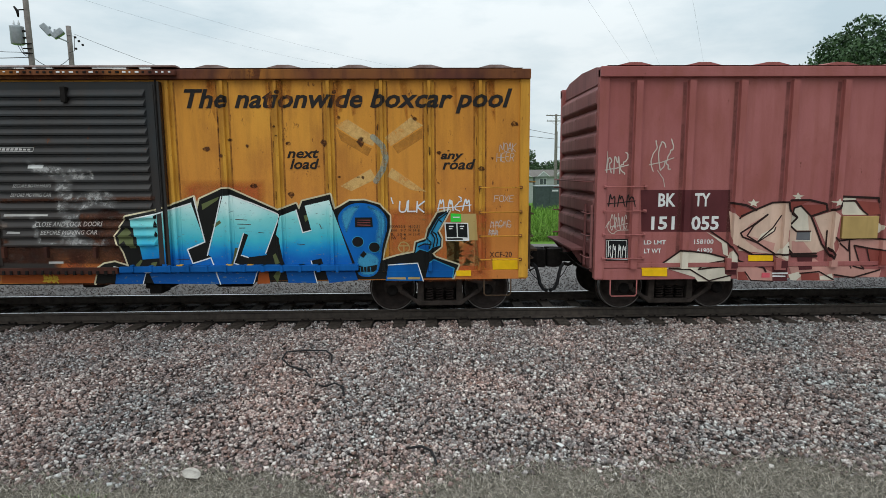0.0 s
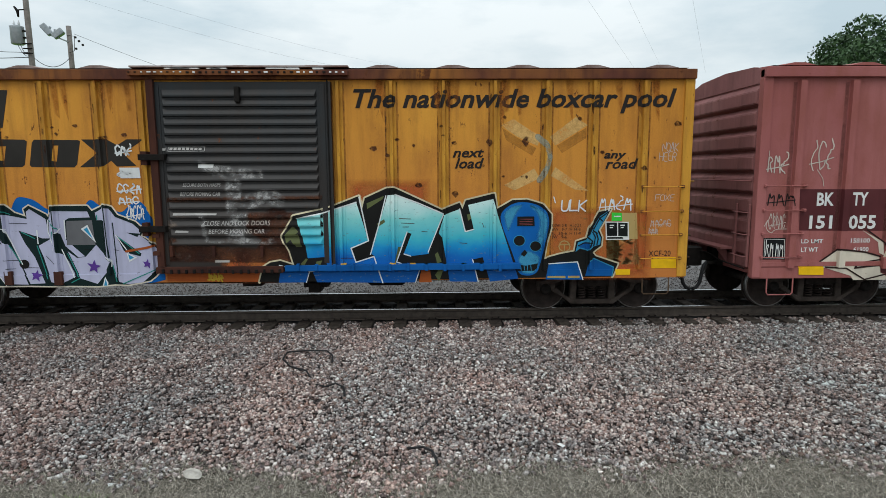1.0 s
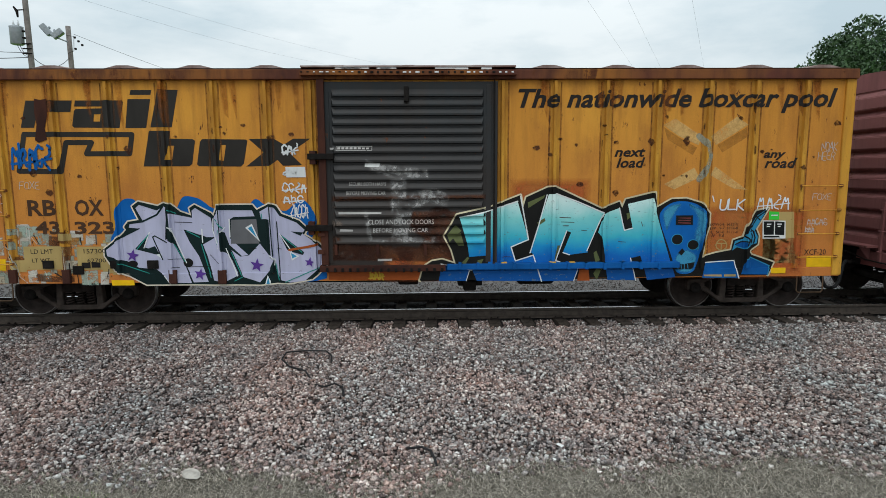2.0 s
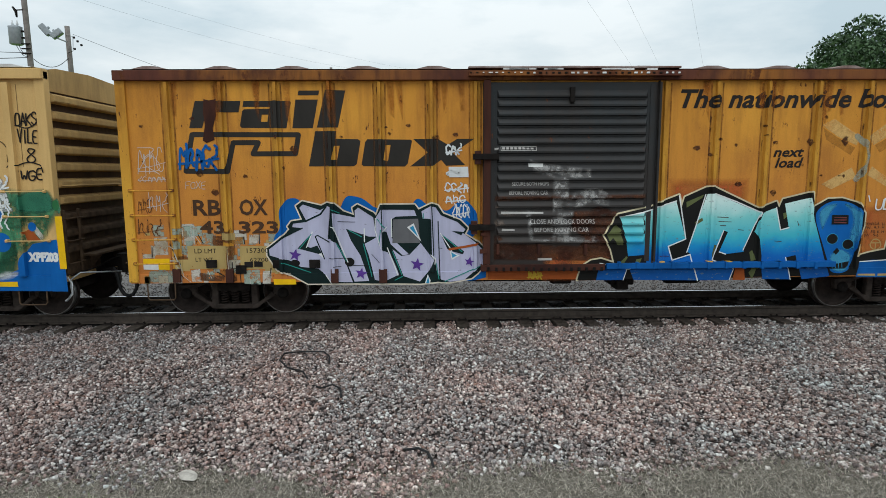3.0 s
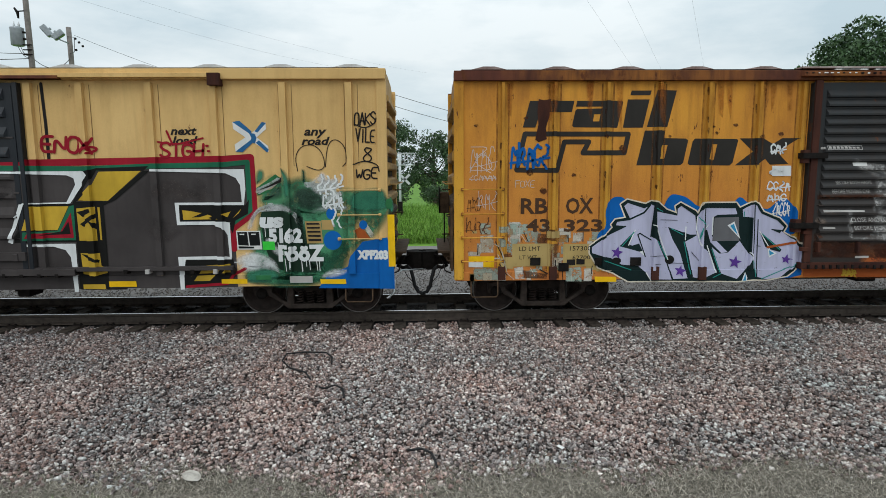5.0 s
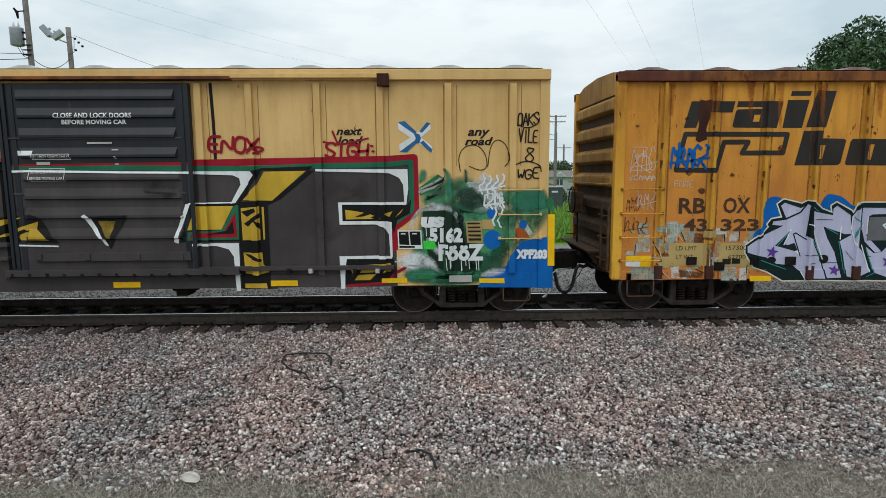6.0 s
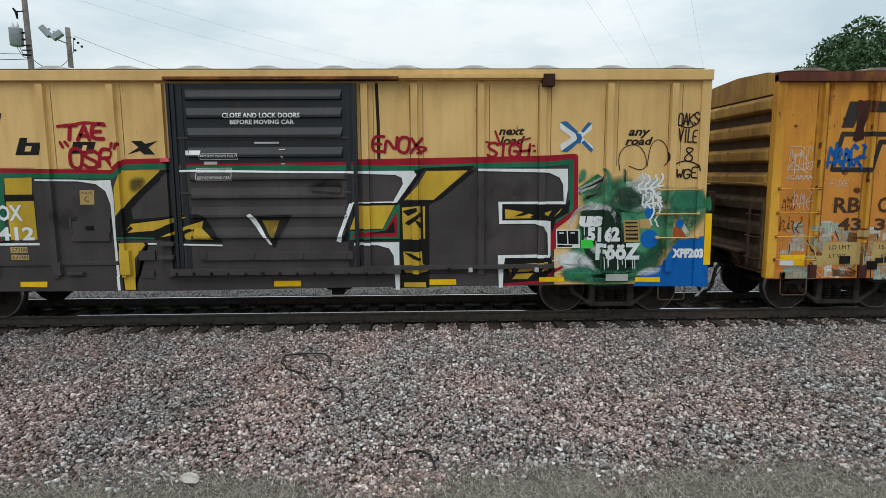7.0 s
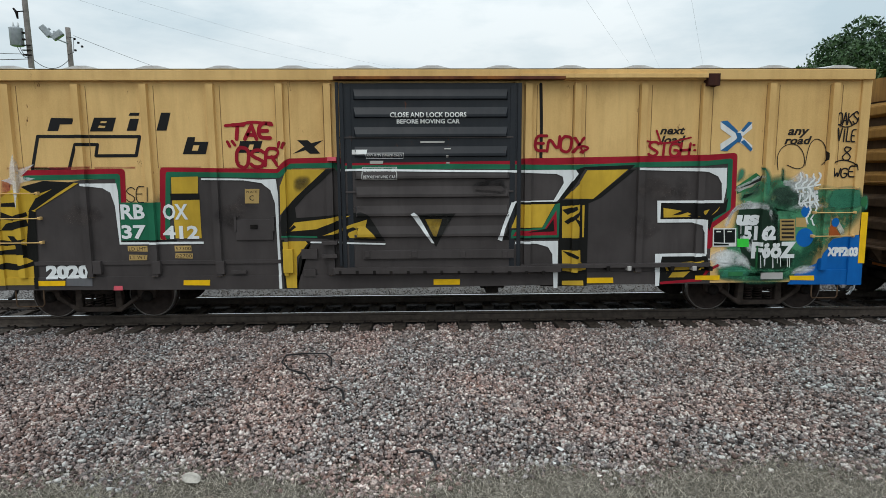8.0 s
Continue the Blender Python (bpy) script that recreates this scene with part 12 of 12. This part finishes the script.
block(Y, "door_hood", YELLOW, (1.49, 4.22, 4.7, 4.29), 1.45, 1.63)
block(Y, "hood_end", RUST, (4.69, 4.09, 4.89, 4.29), 1.45, 1.64)
fill(Y, "rust_patch", RUST, 1, (3.86, 4.36, 4.62, 4.33, 4.62, 4.3, 3.87, 4.3))
block(Y, "seam", SPRAY_CHARCOAL, (-1.6, 3.23, 1.38, 3.26), 1.53, 1.56)
block(Y, "seam", SPRAY_CHARCOAL, (-1.62, 2.3, 1.39, 2.33), 1.53, 1.56)
block(Y, "lower_track", SPRAY_CHARCOAL, (1.53, 0.95, 4.93, 1.02), 1.45, 1.57)
block(Y, "track_bolt", STEEL_DARK, (1.63, 0.92, 1.69, 1), 1.45, 1.6)
block(Y, "track_bolt", STENCIL_WHITE, (2.18, 0.91, 2.24, 0.99), 1.45, 1.6)
block(Y, "track_bolt", STEEL_DARK, (3.06, 0.9, 3.12, 0.98), 1.45, 1.6)
block(Y, "track_bolt", STENCIL_WHITE, (3.43, 0.9, 3.5, 0.98), 1.45, 1.6)
block(Y, "track_bolt", STEEL_DARK, (4.21, 0.89, 4.27, 0.97), 1.45, 1.6)
block(Y, "track_bolt", STENCIL_WHITE, (4.6, 0.89, 4.67, 0.97), 1.45, 1.6)
block(Y, "track_bolt", STEEL_DARK, (4.9, 0.88, 4.96, 0.96), 1.45, 1.6)
block(Y, "sill_step_plate", STENCIL_WHITE, (5.9, 0.7, 6.3, 0.82), 1.45, 1.5)
block(Y, "side_bracket", SPRAY_GREEN2, (5.3, 0.76, 5.57, 0.84), 1.45, 1.49)
block(Y, "side_bracket", SPRAY_GREEN2, (5.8, 0.89, 5.91, 1.31), 1.45, 1.48)
block(Y, "door_latch", STICKER_RED, (-1.81, 2.85, -1.66, 2.92), 1.5, 1.6, "red painted door latch")
block(Y, "lock_rod", DOOR_NAVY, (-1.6, 1.03, -1.65, 4.16), 1.53, 1.58)
block(Y, "door_latch", SPRAY_CHARCOAL, (-1.95, 1.41, -1.68, 1.47), 1.5, 1.62)
block(Y, "door_latch", SPRAY_CHARCOAL, (-1.96, 1.18, -1.69, 1.24), 1.5, 1.62)
block(R, "side_bracket", RED, (-5.4, 0.83, -5.21, 1.04), 1.45, 1.53)
block(R, "side_bracket", RED, (-4.51, 0.82, -4.32, 1.03), 1.45, 1.53)
block(R, "sill_flange", RED, (-7.72, 0.88, -2.44, 0.96), 1.45, 1.475)

# ---- surroundings ----
build_track()
build_ballast()
build_dry_grass()
build_meadow()


def tree(name, x, y, h, r, n, seed, label, trunk_h=0.35, squash=1.0, leaf=1.0):
    """A tapered trunk with limbs, and a crown of leaf sprays in uneven clumps."""
    rng = np.random.default_rng(seed)
    t = tagged(new(name), label, "tree" if trunk_h > 0.15 else "bush")
    z0 = ground_z(y)
    t.location = (x, y, z0)
    bm = bmesh.new()
    tube(bm, [(0, 0, -0.1), (0.05, 0, h * trunk_h * 0.6), (-0.05, 0.05, h * 0.62), (0.1, 0.0, h * 0.85)], [r * 0.09, r * 0.07, r * 0.045, r * 0.015], 10)
    for k in range(9):
        a = k * 2.4 + rng.uniform(-0.3, 0.3)
        zb = h * (trunk_h + 0.06 * k)
        q = r * rng.uniform(0.55, 0.9) * (1 - 0.06 * k)
        tube(bm, [(0, 0, zb), (q * 0.5 * math.cos(a), q * 0.5 * math.sin(a), zb + h * 0.08), (q * math.cos(a), q * math.sin(a), zb + h * 0.2)], [r * 0.035, r * 0.022, r * 0.006], 7)
    part("trunk", bm, BARK, t)
    m = 90
    u = rng.normal(size=(m, 3))
    u /= np.linalg.norm(u, axis=1)[:, None]
    c = u * (rng.uniform(0.35, 1.0, (m, 1)) ** 0.6) * np.array([r, r, h * (1 - trunk_h) * 0.5 * squash]) * 0.86
    c[:, 2] += h * (trunk_h + (1 - trunk_h) * 0.5)
    size = r * rng.uniform(0.16, 0.34, m)
    k = rng.integers(0, m, n)
    w = rng.normal(size=(n, 3))
    w /= np.linalg.norm(w, axis=1)[:, None]
    p = c[k] + w * size[k][:, None] * (rng.uniform(0.2, 1.0, (n, 1)) ** 0.5) * np.array([1, 1, 0.75])
    s = rng.uniform(0.05, 0.11, n)[:, None] * max(1.0, r / 3.2) * leaf
    a = rng.normal(size=(n, 3))
    a /= np.linalg.norm(a, axis=1)[:, None]
    b = np.cross(a, rng.normal(size=(n, 3)))
    b /= np.linalg.norm(b, axis=1)[:, None]
    v = np.stack([p - a * s, p + b * s * 0.5, p + a * s, p - b * s * 0.5], 1).reshape(-1, 3)
    f = np.arange(4 * n).reshape(-1, 4)
    crown = mesh_np("crown", v, f, LEAF, t)
    crown["kind"] = "stuff"
    return t


tree("broadleaf_tree", 40.3, 40.0, 16.4, 7.5, 60000, 1, "large dark green broadleaf tree behind the train", 0.3)

WHITE_METAL = plain("white_painted_metal", rgb(0.62, 0.64, 0.65), 0.5, 0.1, 0.1)
HOUSE_WALL = plain("grey_house_siding", rgb(0.34, 0.36, 0.36), 0.8, 0.0, 0.1, 3.0)
HOUSE_ROOF = plain("weathered_shingles", rgb(0.17, 0.155, 0.14), 0.9, 0.0, 0.25, 4.0)
WINDOW_GLASS = plain("dark_window_glass", rgb(0.05, 0.06, 0.07), 0.1, 0.0, 0.1, spec=0.8)
CABINET = plain("dark_green_grey_metal", rgb(0.055, 0.075, 0.072), 0.5, 0.1, 0.2, 4.0)
PAPER = plain("dirty_white_paper", rgb(0.66, 0.66, 0.64), 0.8, 0.0, 0.1)

# trees and bushes beyond the meadow
for k, (tx, ty, th, tr) in enumerate(((-17.5, 46, 7.6, 3.2), (-13.0, 44, 6.6, 2.9), (-9.3, 43, 5.8, 2.6), (-6.4, 45, 6.3, 2.6), (-3.3, 46, 8.9, 3.0), (0.6, 48, 8.4, 3.2))):
    tree("broadleaf_tree", tx, ty, th, tr, 9000, 30 + k, "dark green broadleaf tree at the meadow's far side", 0.12, 1.05, 1.5)
for k, (tx, ty, th, tr) in enumerate(((-10.5, 37, 2.2, 1.8), (-6.6, 38, 2.0, 1.7), (-3.0, 36, 2.3, 1.8), (0.8, 37, 1.9, 1.6), (6.2, 34, 1.7, 1.3), (9.9, 34, 1.6, 1.4))):
    tree("bush", tx, ty, th, tr, 3500, 50 + k, "rounded green bush in the tall grass", 0.05)
for k in range(11):
    tree("broadleaf_tree", 6 + 5.2 * k, 112 + (k * 37) % 17, 8.0 + (k * 13) % 4, 4.2, 4200, 70 + k, "distant dark green tree behind the houses", 0.1, 1.0, 2.4)


def pole(x, y, top, r, lean=0.0, arms=(), label="grey weathered wooden utility pole"):
    """A tapered wooden pole with crossarms of (height, half length, angle) and insulators."""
    z0 = ground_z(y)
    p = tagged(new("utility_pole"), label, "utility pole", "utility poles")
    p.location = (x, y, z0)
    h = top - z0
    part("shaft", tube(bmesh.new(), [(lean * (1 - k / 6), 0, h * k / 6 - (0.3 if k == 0 else 0)) for k in range(7)], [r * (1.25 - 0.25 * k / 6) for k in range(7)], 14), WOOD_POLE, p)
    for az, half, turn in arms:
        arm = part("crossarm", boxes((-half, half, -0.06, 0.06, az - z0 - 0.07, az - z0 + 0.07), bevel=0.01), WOOD_POLE, p)
        arm.matrix_basis = pose(0, -r, 0, 0, 0, turn)
        for q in (-0.92, -0.55, 0.55, 0.92):
            ins = part("insulator", tube(bmesh.new(), [(q * half, 0, az - z0 + 0.06), (q * half, 0, az - z0 + 0.13), (q * half, 0, az - z0 + 0.22)], [0.03, 0.055, 0.03], 10), GREY_METAL, arm)
        for s in (-1, 1):
            part("brace", tube(bmesh.new(), [(0, -0.05, az - z0 - 0.75), (s * half * 0.5, -0.07, az - z0 - 0.06)], 0.02, 6), GREY_METAL, arm)
    return p


p1 = pole(-17.0, 14.5, 11.6, 0.105, 0.12)
z1 = ground_z(14.5)
bm = bmesh.new()
tube(bm, [(0, 0, 0), (0, 0, 0.03), (0, 0, 0.68), (0, 0, 0.74), (0, 0, 0.80)], [0.20, 0.255, 0.255, 0.27, 0.10], 24)
can = part("transformer", bm, GREY_METAL, p1, "grey cylindrical transformer")
can.location = (-0.43, -0.05, 8.08 - z1)
for q in (-0.1, 0.1):
    part("bushing", tube(bmesh.new(), [(q, 0, 0.76), (q, 0, 0.86), (q, 0, 0.92), (q, 0, 1.0)], [0.03, 0.05, 0.03, 0.02], 10), WHITE_METAL, can)
part("mount", boxes((0.18, 0.34, -0.05, 0.05, 0.25, 0.32), (0.18, 0.34, -0.05, 0.05, 0.52, 0.59)), STEEL_DARK, can)
cut = part("cutout_fuse", tube(bmesh.new(), [(-0.42, -0.1, 9.62 - z1), (-0.30, -0.1, 9.45 - z1), (-0.28, -0.1, 9.2 - z1)], [0.04, 0.06, 0.035], 8), STEEL_DARK, p1)
part("cutout_arm", tube(bmesh.new(), [(-0.38, -0.1, 9.48 - z1), (0.0, -0.1, 9.50 - z1)], 0.025, 6), STEEL_DARK, p1)
part("drop_lead", tube(bmesh.new(), arc((-0.53, -0.05, 8.95 - z1), (0.08, -0.15, 7.75 - z1), 0.5), 0.012, 6), CABLE, p1)
part("drop_lead", tube(bmesh.new(), arc((-0.66, -0.05, 8.75 - z1), (0.05, -0.15, 7.60 - z1), 0.35), 0.012, 6), CABLE, p1)
for q in (7.7, 7.9, 8.1):
    part("pole_bracket", boxes((-0.16, 0.20, -0.20, -0.12, q - z1 - 0.02, q - z1 + 0.02)), STEEL_DARK, p1)

p2 = pole(-16.75, 17.0, 9.45, 0.108, 0.06, label="short wooden pole carrying two floodlights")
z2 = ground_z(17.0)
part("lamp_arm", tube(bmesh.new(), [(0, -0.1, 8.72 - z2), (-0.35, -0.16, 8.86 - z2), (-0.82, -0.16, 9.02 - z2)], 0.03, 8), GREY_METAL, p2)
for fx, fz, turn in ((-0.92, 9.26, 52), (-0.42, 9.08, -38)):
    f = part("floodlight", boxes((-0.26, 0.26, -0.17, 0.17, -0.13, 0.13), (-0.05, 0.05, -0.06, 0.06, 0.10, 0.22), bevel=0.03), GREY_METAL, p2, "grey floodlight head")
    f.matrix_basis = pose(fx, -0.15, fz - z2, 0, turn, 20)
    part("lens", boxes((-0.22, 0.22, -0.13, 0.13, -0.145, -0.131)), WINDOW_GLASS, f)
for k in range(4):
    q = part("insulator", tube(bmesh.new(), [(0.35 + 0.16 * (k % 3), -0.2, 8.9 - z2 - 0.17 * k), (0.42 + 0.16 * (k % 3), -0.2, 8.9 - z2 - 0.17 * k)], 0.05, 8), STEEL_DARK, p2)
part("pole_bracket", tube(bmesh.new(), [(0.0, -0.16, 9.0 - z2), (0.35, -0.2, 8.95 - z2), (0.3, -0.2, 8.3 - z2), (0.0, -0.16, 8.2 - z2)], 0.014, 6), CABLE, p2)
pole(-11.38, 60.0, 15.0, 0.16, 0.0, ((13.95, 1.55, 0),))
pole(20.0, 80.0, 11.4, 0.17, 0.0, ((11.2, 1.6, 0), (10.35, 1.5, 0)))
pole(20.6, 82.0, 8.9, 0.12)
pole(33.0, 130.0, 9.2, 0.2, 0.0, ((8.4, 1.7, 0),))


def cable(p0, p1, sag=0.3, r=0.011):
    bm = tube(bmesh.new(), arc(p0, p1, sag, 14), r, 5)
    tagged(part("overhead_cable", bm, CABLE), "thin black overhead cable", "cable", "overhead cables")


cable((7.2, 18.0, 11.9), (22.3, 50.0, 12.1), 0.0, 0.004)
cable((9.4, 18.0, 11.9), (24.5, 50.0, 12.9), 0.0, 0.004)
cable((12.9, 18.0, 11.9), (29.0, 50.0, 12.7), 0.0, 0.004)
cable((-16.7, 14.4, 10.6), (-4.5, 40.0, 11.2), 0.5, 0.003)
cable((-16.9, 14.4, 11.4), (0.0, 45.0, 12.0), 0.5, 0.003)
cable((-16.4, 16.8, 9.05), (-10.2, 30.0, 7.4), 0.25, 0.008)
cable((-17.0, 14.4, 7.75), (-30.0, 16.0, 10.2), 0.5, 0.012)
cable((-17.0, 14.4, 7.55), (-30.0, 16.0, 8.6), 0.3, 0.016)
cable((-17.0, 14.4, 7.75), (-16.75, 16.9, 8.0), 0.5, 0.014)
cable((-9.9, 60.0, 13.9), (20.0, 80.0, 8.3), 0.6, 0.03)
cable((-12.8, 60.0, 13.7), (20.0, 80.0, 7.6), 1.2, 0.03)


def crossing_signal():
    x, y = -1.72, 24.0
    z = ground_z(y)
    s = tagged(new("crossing_signal"), "white metal crossing signal mast with a railed basket", "crossing signal")
    s.location = (x, y, z)
    part("mast", tube(bmesh.new(), [(0, 0, -0.1), (0, 0, 3.95)], 0.075, 14), WHITE_METAL, s)
    part("base", boxes((-0.14, 0.14, -0.14, 0.14, -0.1, 1.05), bevel=0.03), STEEL_DARK, s)
    part("antenna", tube(bmesh.new(), [(-0.62, 0, 1.6), (-0.62, 0, 6.3)], 0.022, 8), WHITE_METAL, s)
    for z0 in (3.25, 3.95):
        part("basket_rail", tube(bmesh.new(), [(-0.7, -0.3, z0), (0.9, -0.3, z0), (0.9, 0.3, z0), (-0.7, 0.3, z0), (-0.7, -0.3, z0)], 0.03, 6), WHITE_METAL, s)
    for k in range(9):
        part("basket_bar", tube(bmesh.new(), [(-0.7 + 0.2 * k, -0.3, 3.25), (-0.7 + 0.2 * k, -0.3, 3.95)], 0.018, 6), WHITE_METAL, s)
    for q in (-45, 45):
        b = part("crossbuck_board", boxes((-0.42, 0.42, -0.015, 0.015, -0.07, 0.07)), WHITE_METAL, s)
        b.matrix_basis = pose(0.30, -0.12, 2.4, 0, q, 0)
    for k in range(6):
        part("ladder_rung", tube(bmesh.new(), [(-0.75, 0, 0.8 + 0.4 * k), (-0.45, 0, 0.8 + 0.4 * k)], 0.018, 6), WHITE_METAL, s)
    for q in (-0.75, -0.45):
        part("ladder_stile", tube(bmesh.new(), [(q, 0, 0.5), (q, 0, 3.3)], 0.02, 6), WHITE_METAL, s)
    part("signal_case", boxes((-0.85, -0.40, -0.2, 0.2, 0.55, 1.2), bevel=0.03), GREY_METAL, s)


def metal_cabinet(x, y, w, h):
    z = ground_z(y)
    c = tagged(new("equipment_cabinet"), "dark green-grey metal equipment cabinet in the grass", "cabinet")
    c.location = (x, y, z)
    part("body", boxes((-w / 2, w / 2, -0.5, 0.5, -0.05, h), bevel=0.02), CABINET, c)
    part("lid", boxes((-w / 2 - 0.05, w / 2 + 0.05, -0.56, 0.56, h, h + 0.07), bevel=0.015), GREY_METAL, c)
    for s in (-1, 1):
        part("door", boxes((s * w / 4 - w / 4 + 0.04, s * w / 4 + w / 4 - 0.04, -0.525, -0.5, 0.12, h - 0.08), bevel=0.008), CABINET, c)
    part("notice", boxes((0.18, 0.62, -0.54, -0.526, h - 0.36, h - 0.24)), WHITE_METAL, c)


def house(x, y, w, d, eave, ridge, label):
    z = ground_z(y)
    h = tagged(new("house"), label, "house", "houses beyond the trees")
    h.location = (x, y, z)
    part("wall", boxes((-w / 2, w / 2, 0, d, -0.2, eave), bevel=0.02), HOUSE_WALL, h)
    bm = bmesh.new()
    a = [bm.verts.new((-w / 2 - 0.3, yy, zz)) for yy, zz in ((-0.4, eave - 0.1), (d / 2, ridge), (d + 0.4, eave - 0.1))]
    b = [bm.verts.new((w / 2 + 0.3, yy, zz)) for yy, zz in ((-0.4, eave - 0.1), (d / 2, ridge), (d + 0.4, eave - 0.1))]
    bm.faces.new(a)
    bm.faces.new(b)
    for i in range(3):
        bm.faces.new((a[i], a[(i + 1) % 3], b[(i + 1) % 3], b[i]))
    part("roof", recalc(bm), HOUSE_ROOF, h)
    for k in range(3):
        gx = -w / 2 + (k + 0.5) * w / 3
        part("gable", prism(bmesh.new(), [(gx - 1.0, eave - 0.1), (gx + 1.0, eave - 0.1), (gx, eave + 0.75)], -0.45, 0.5), HOUSE_WALL, h)
        part("fascia", prism(bmesh.new(), [(gx - 1.15, eave - 0.12), (gx - 1.0, eave - 0.12), (gx, eave + 0.68), (gx + 1.0, eave - 0.12), (gx + 1.15, eave - 0.12), (gx, eave + 0.86)], -0.50, -0.45), WHITE_METAL, h)
        for zz in (0.9, 3.0):
            if zz + 1.2 < eave:
                w1 = part("window", boxes((gx - 0.65, gx + 0.65, -0.05, 0.0, zz, zz + 1.2)), WHITE_METAL, h)
                for s in (-1, 1):
                    part("pane", boxes((gx + s * 0.31 - 0.27, gx + s * 0.31 + 0.27, -0.07, -0.051, zz + 0.08, zz + 1.12)), WINDOW_GLASS, w1)


crossing_signal()
metal_cabinet(8.6, 30.0, 2.0, 1.72)
house(13.5, 88.0, 9.0, 8.0, 4.5, 5.6, "grey two-storey house with white window frames")
house(23.5, 92.0, 9.0, 8.0, 4.6, 5.7, "grey two-storey house with white-trimmed gables")
house(33.5, 96.0, 9.0, 8.0, 4.6, 5.7, "grey two-storey house with a shingled roof")

# litter on the ballast
def lie(x, y, up=0.03):
    return (x, y, ground_z(y) + up + 0.02)


bm = tube(bmesh.new(), [lie(-1.50, -3.10, 0.05), lie(-1.53, -2.85, 0.06), lie(-1.66, -2.62, 0.05), lie(-2.0, -2.62, 0.06), lie(-2.28, -2.66, 0.05), lie(-2.28, -2.95, 0.05), lie(-2.1, -3.22, 0.04), lie(-1.82, -3.42, 0.05), lie(-1.72, -3.62, 0.03)], 0.013, 8)
tagged(part("scrap_cable", bm, RUBBER), "bent length of black scrap cable on the ballast", "scrap cable")
bm = tube(bmesh.new(), [lie(-1.60, -3.85, 0.03), lie(-1.45, -3.98, 0.05), lie(-1.32, -3.90, 0.06), lie(-1.20, -3.98, 0.04), lie(-1.15, -4.25, 0.03)], 0.013, 8)
tagged(part("scrap_cable", bm, RUBBER), "short piece of black scrap cable among stones", "scrap cable")
bm = tube(bmesh.new(), [lie(-0.26, -5.62, 0.03), lie(-0.24, -5.70, 0.07), lie(-0.10, -5.69, 0.08), lie(0.0, -5.76, 0.07), lie(0.04, -5.88, 0.05), lie(0.06, -5.97, 0.02)], 0.014, 8)
tagged(part("scrap_strap", bm, RUBBER), "curled dark strap lying at the ballast edge", "scrap strap")
bm = boxes((-0.045, 0.045, -0.02, 0.02, 0.0, 0.004), bevel=0.002)
ob = tagged(part("paper_scrap", bm, PAPER), "small scrap of white paper on the stones", "paper scrap")
ob.matrix_world = pose(*lie(1.42, -5.66, 0.055), 12, 0, -58)
bm = bmesh.new()
bmesh.ops.create_icosphere(bm, subdivisions=2, radius=0.1)
for v in bm.verts:
    v.co = Vector((v.co.x * (1.1 + 0.3 * noise.noise(v.co * 9)), v.co.y * 0.7, v.co.z * 0.28 + 0.02 * noise.noise(v.co * 14)))
ob = tagged(part("flat_stone", bm, plain("pale_flat_stone", rgb(0.40, 0.37, 0.33), 0.9)), "pale flat stone half sunk in dry grass", "stone")
ob.matrix_world = pose(*lie(-2.43, -6.07, 0.04), 8, 4, -25)

part("loose_strap", tube(bmesh.new(), [(7.55, -1.30, 0.76), (7.66, -1.34, 0.80), (7.74, -1.36, 0.70), (7.73, -1.36, 0.50), (7.66, -1.36, 0.42), (7.60, -1.36, 0.38)], 0.016, 8), WHITE_METAL, car_y, "loose white strap")


def motions():
    rows = [(t, pose(s, 0, 0)) for t, s in TRAVEL]
    ts = [p[0] for p in TRAVEL]
    ss = [p[1] for p in TRAVEL]
    for car, wheels in TRAIN:
        c = car.location.x
        walk(car, [(t, pose(c + s, 0, 0)) for t, s in TRAVEL])
        for w in wheels:
            wx = w.location.x
            walk(w, [(k * 0.2, pose(wx, 0, 0.42, 0, math.degrees(float(np.interp(k * 0.2, ts, ss)) / 0.42), 0)) for k in range(41)])


motions()
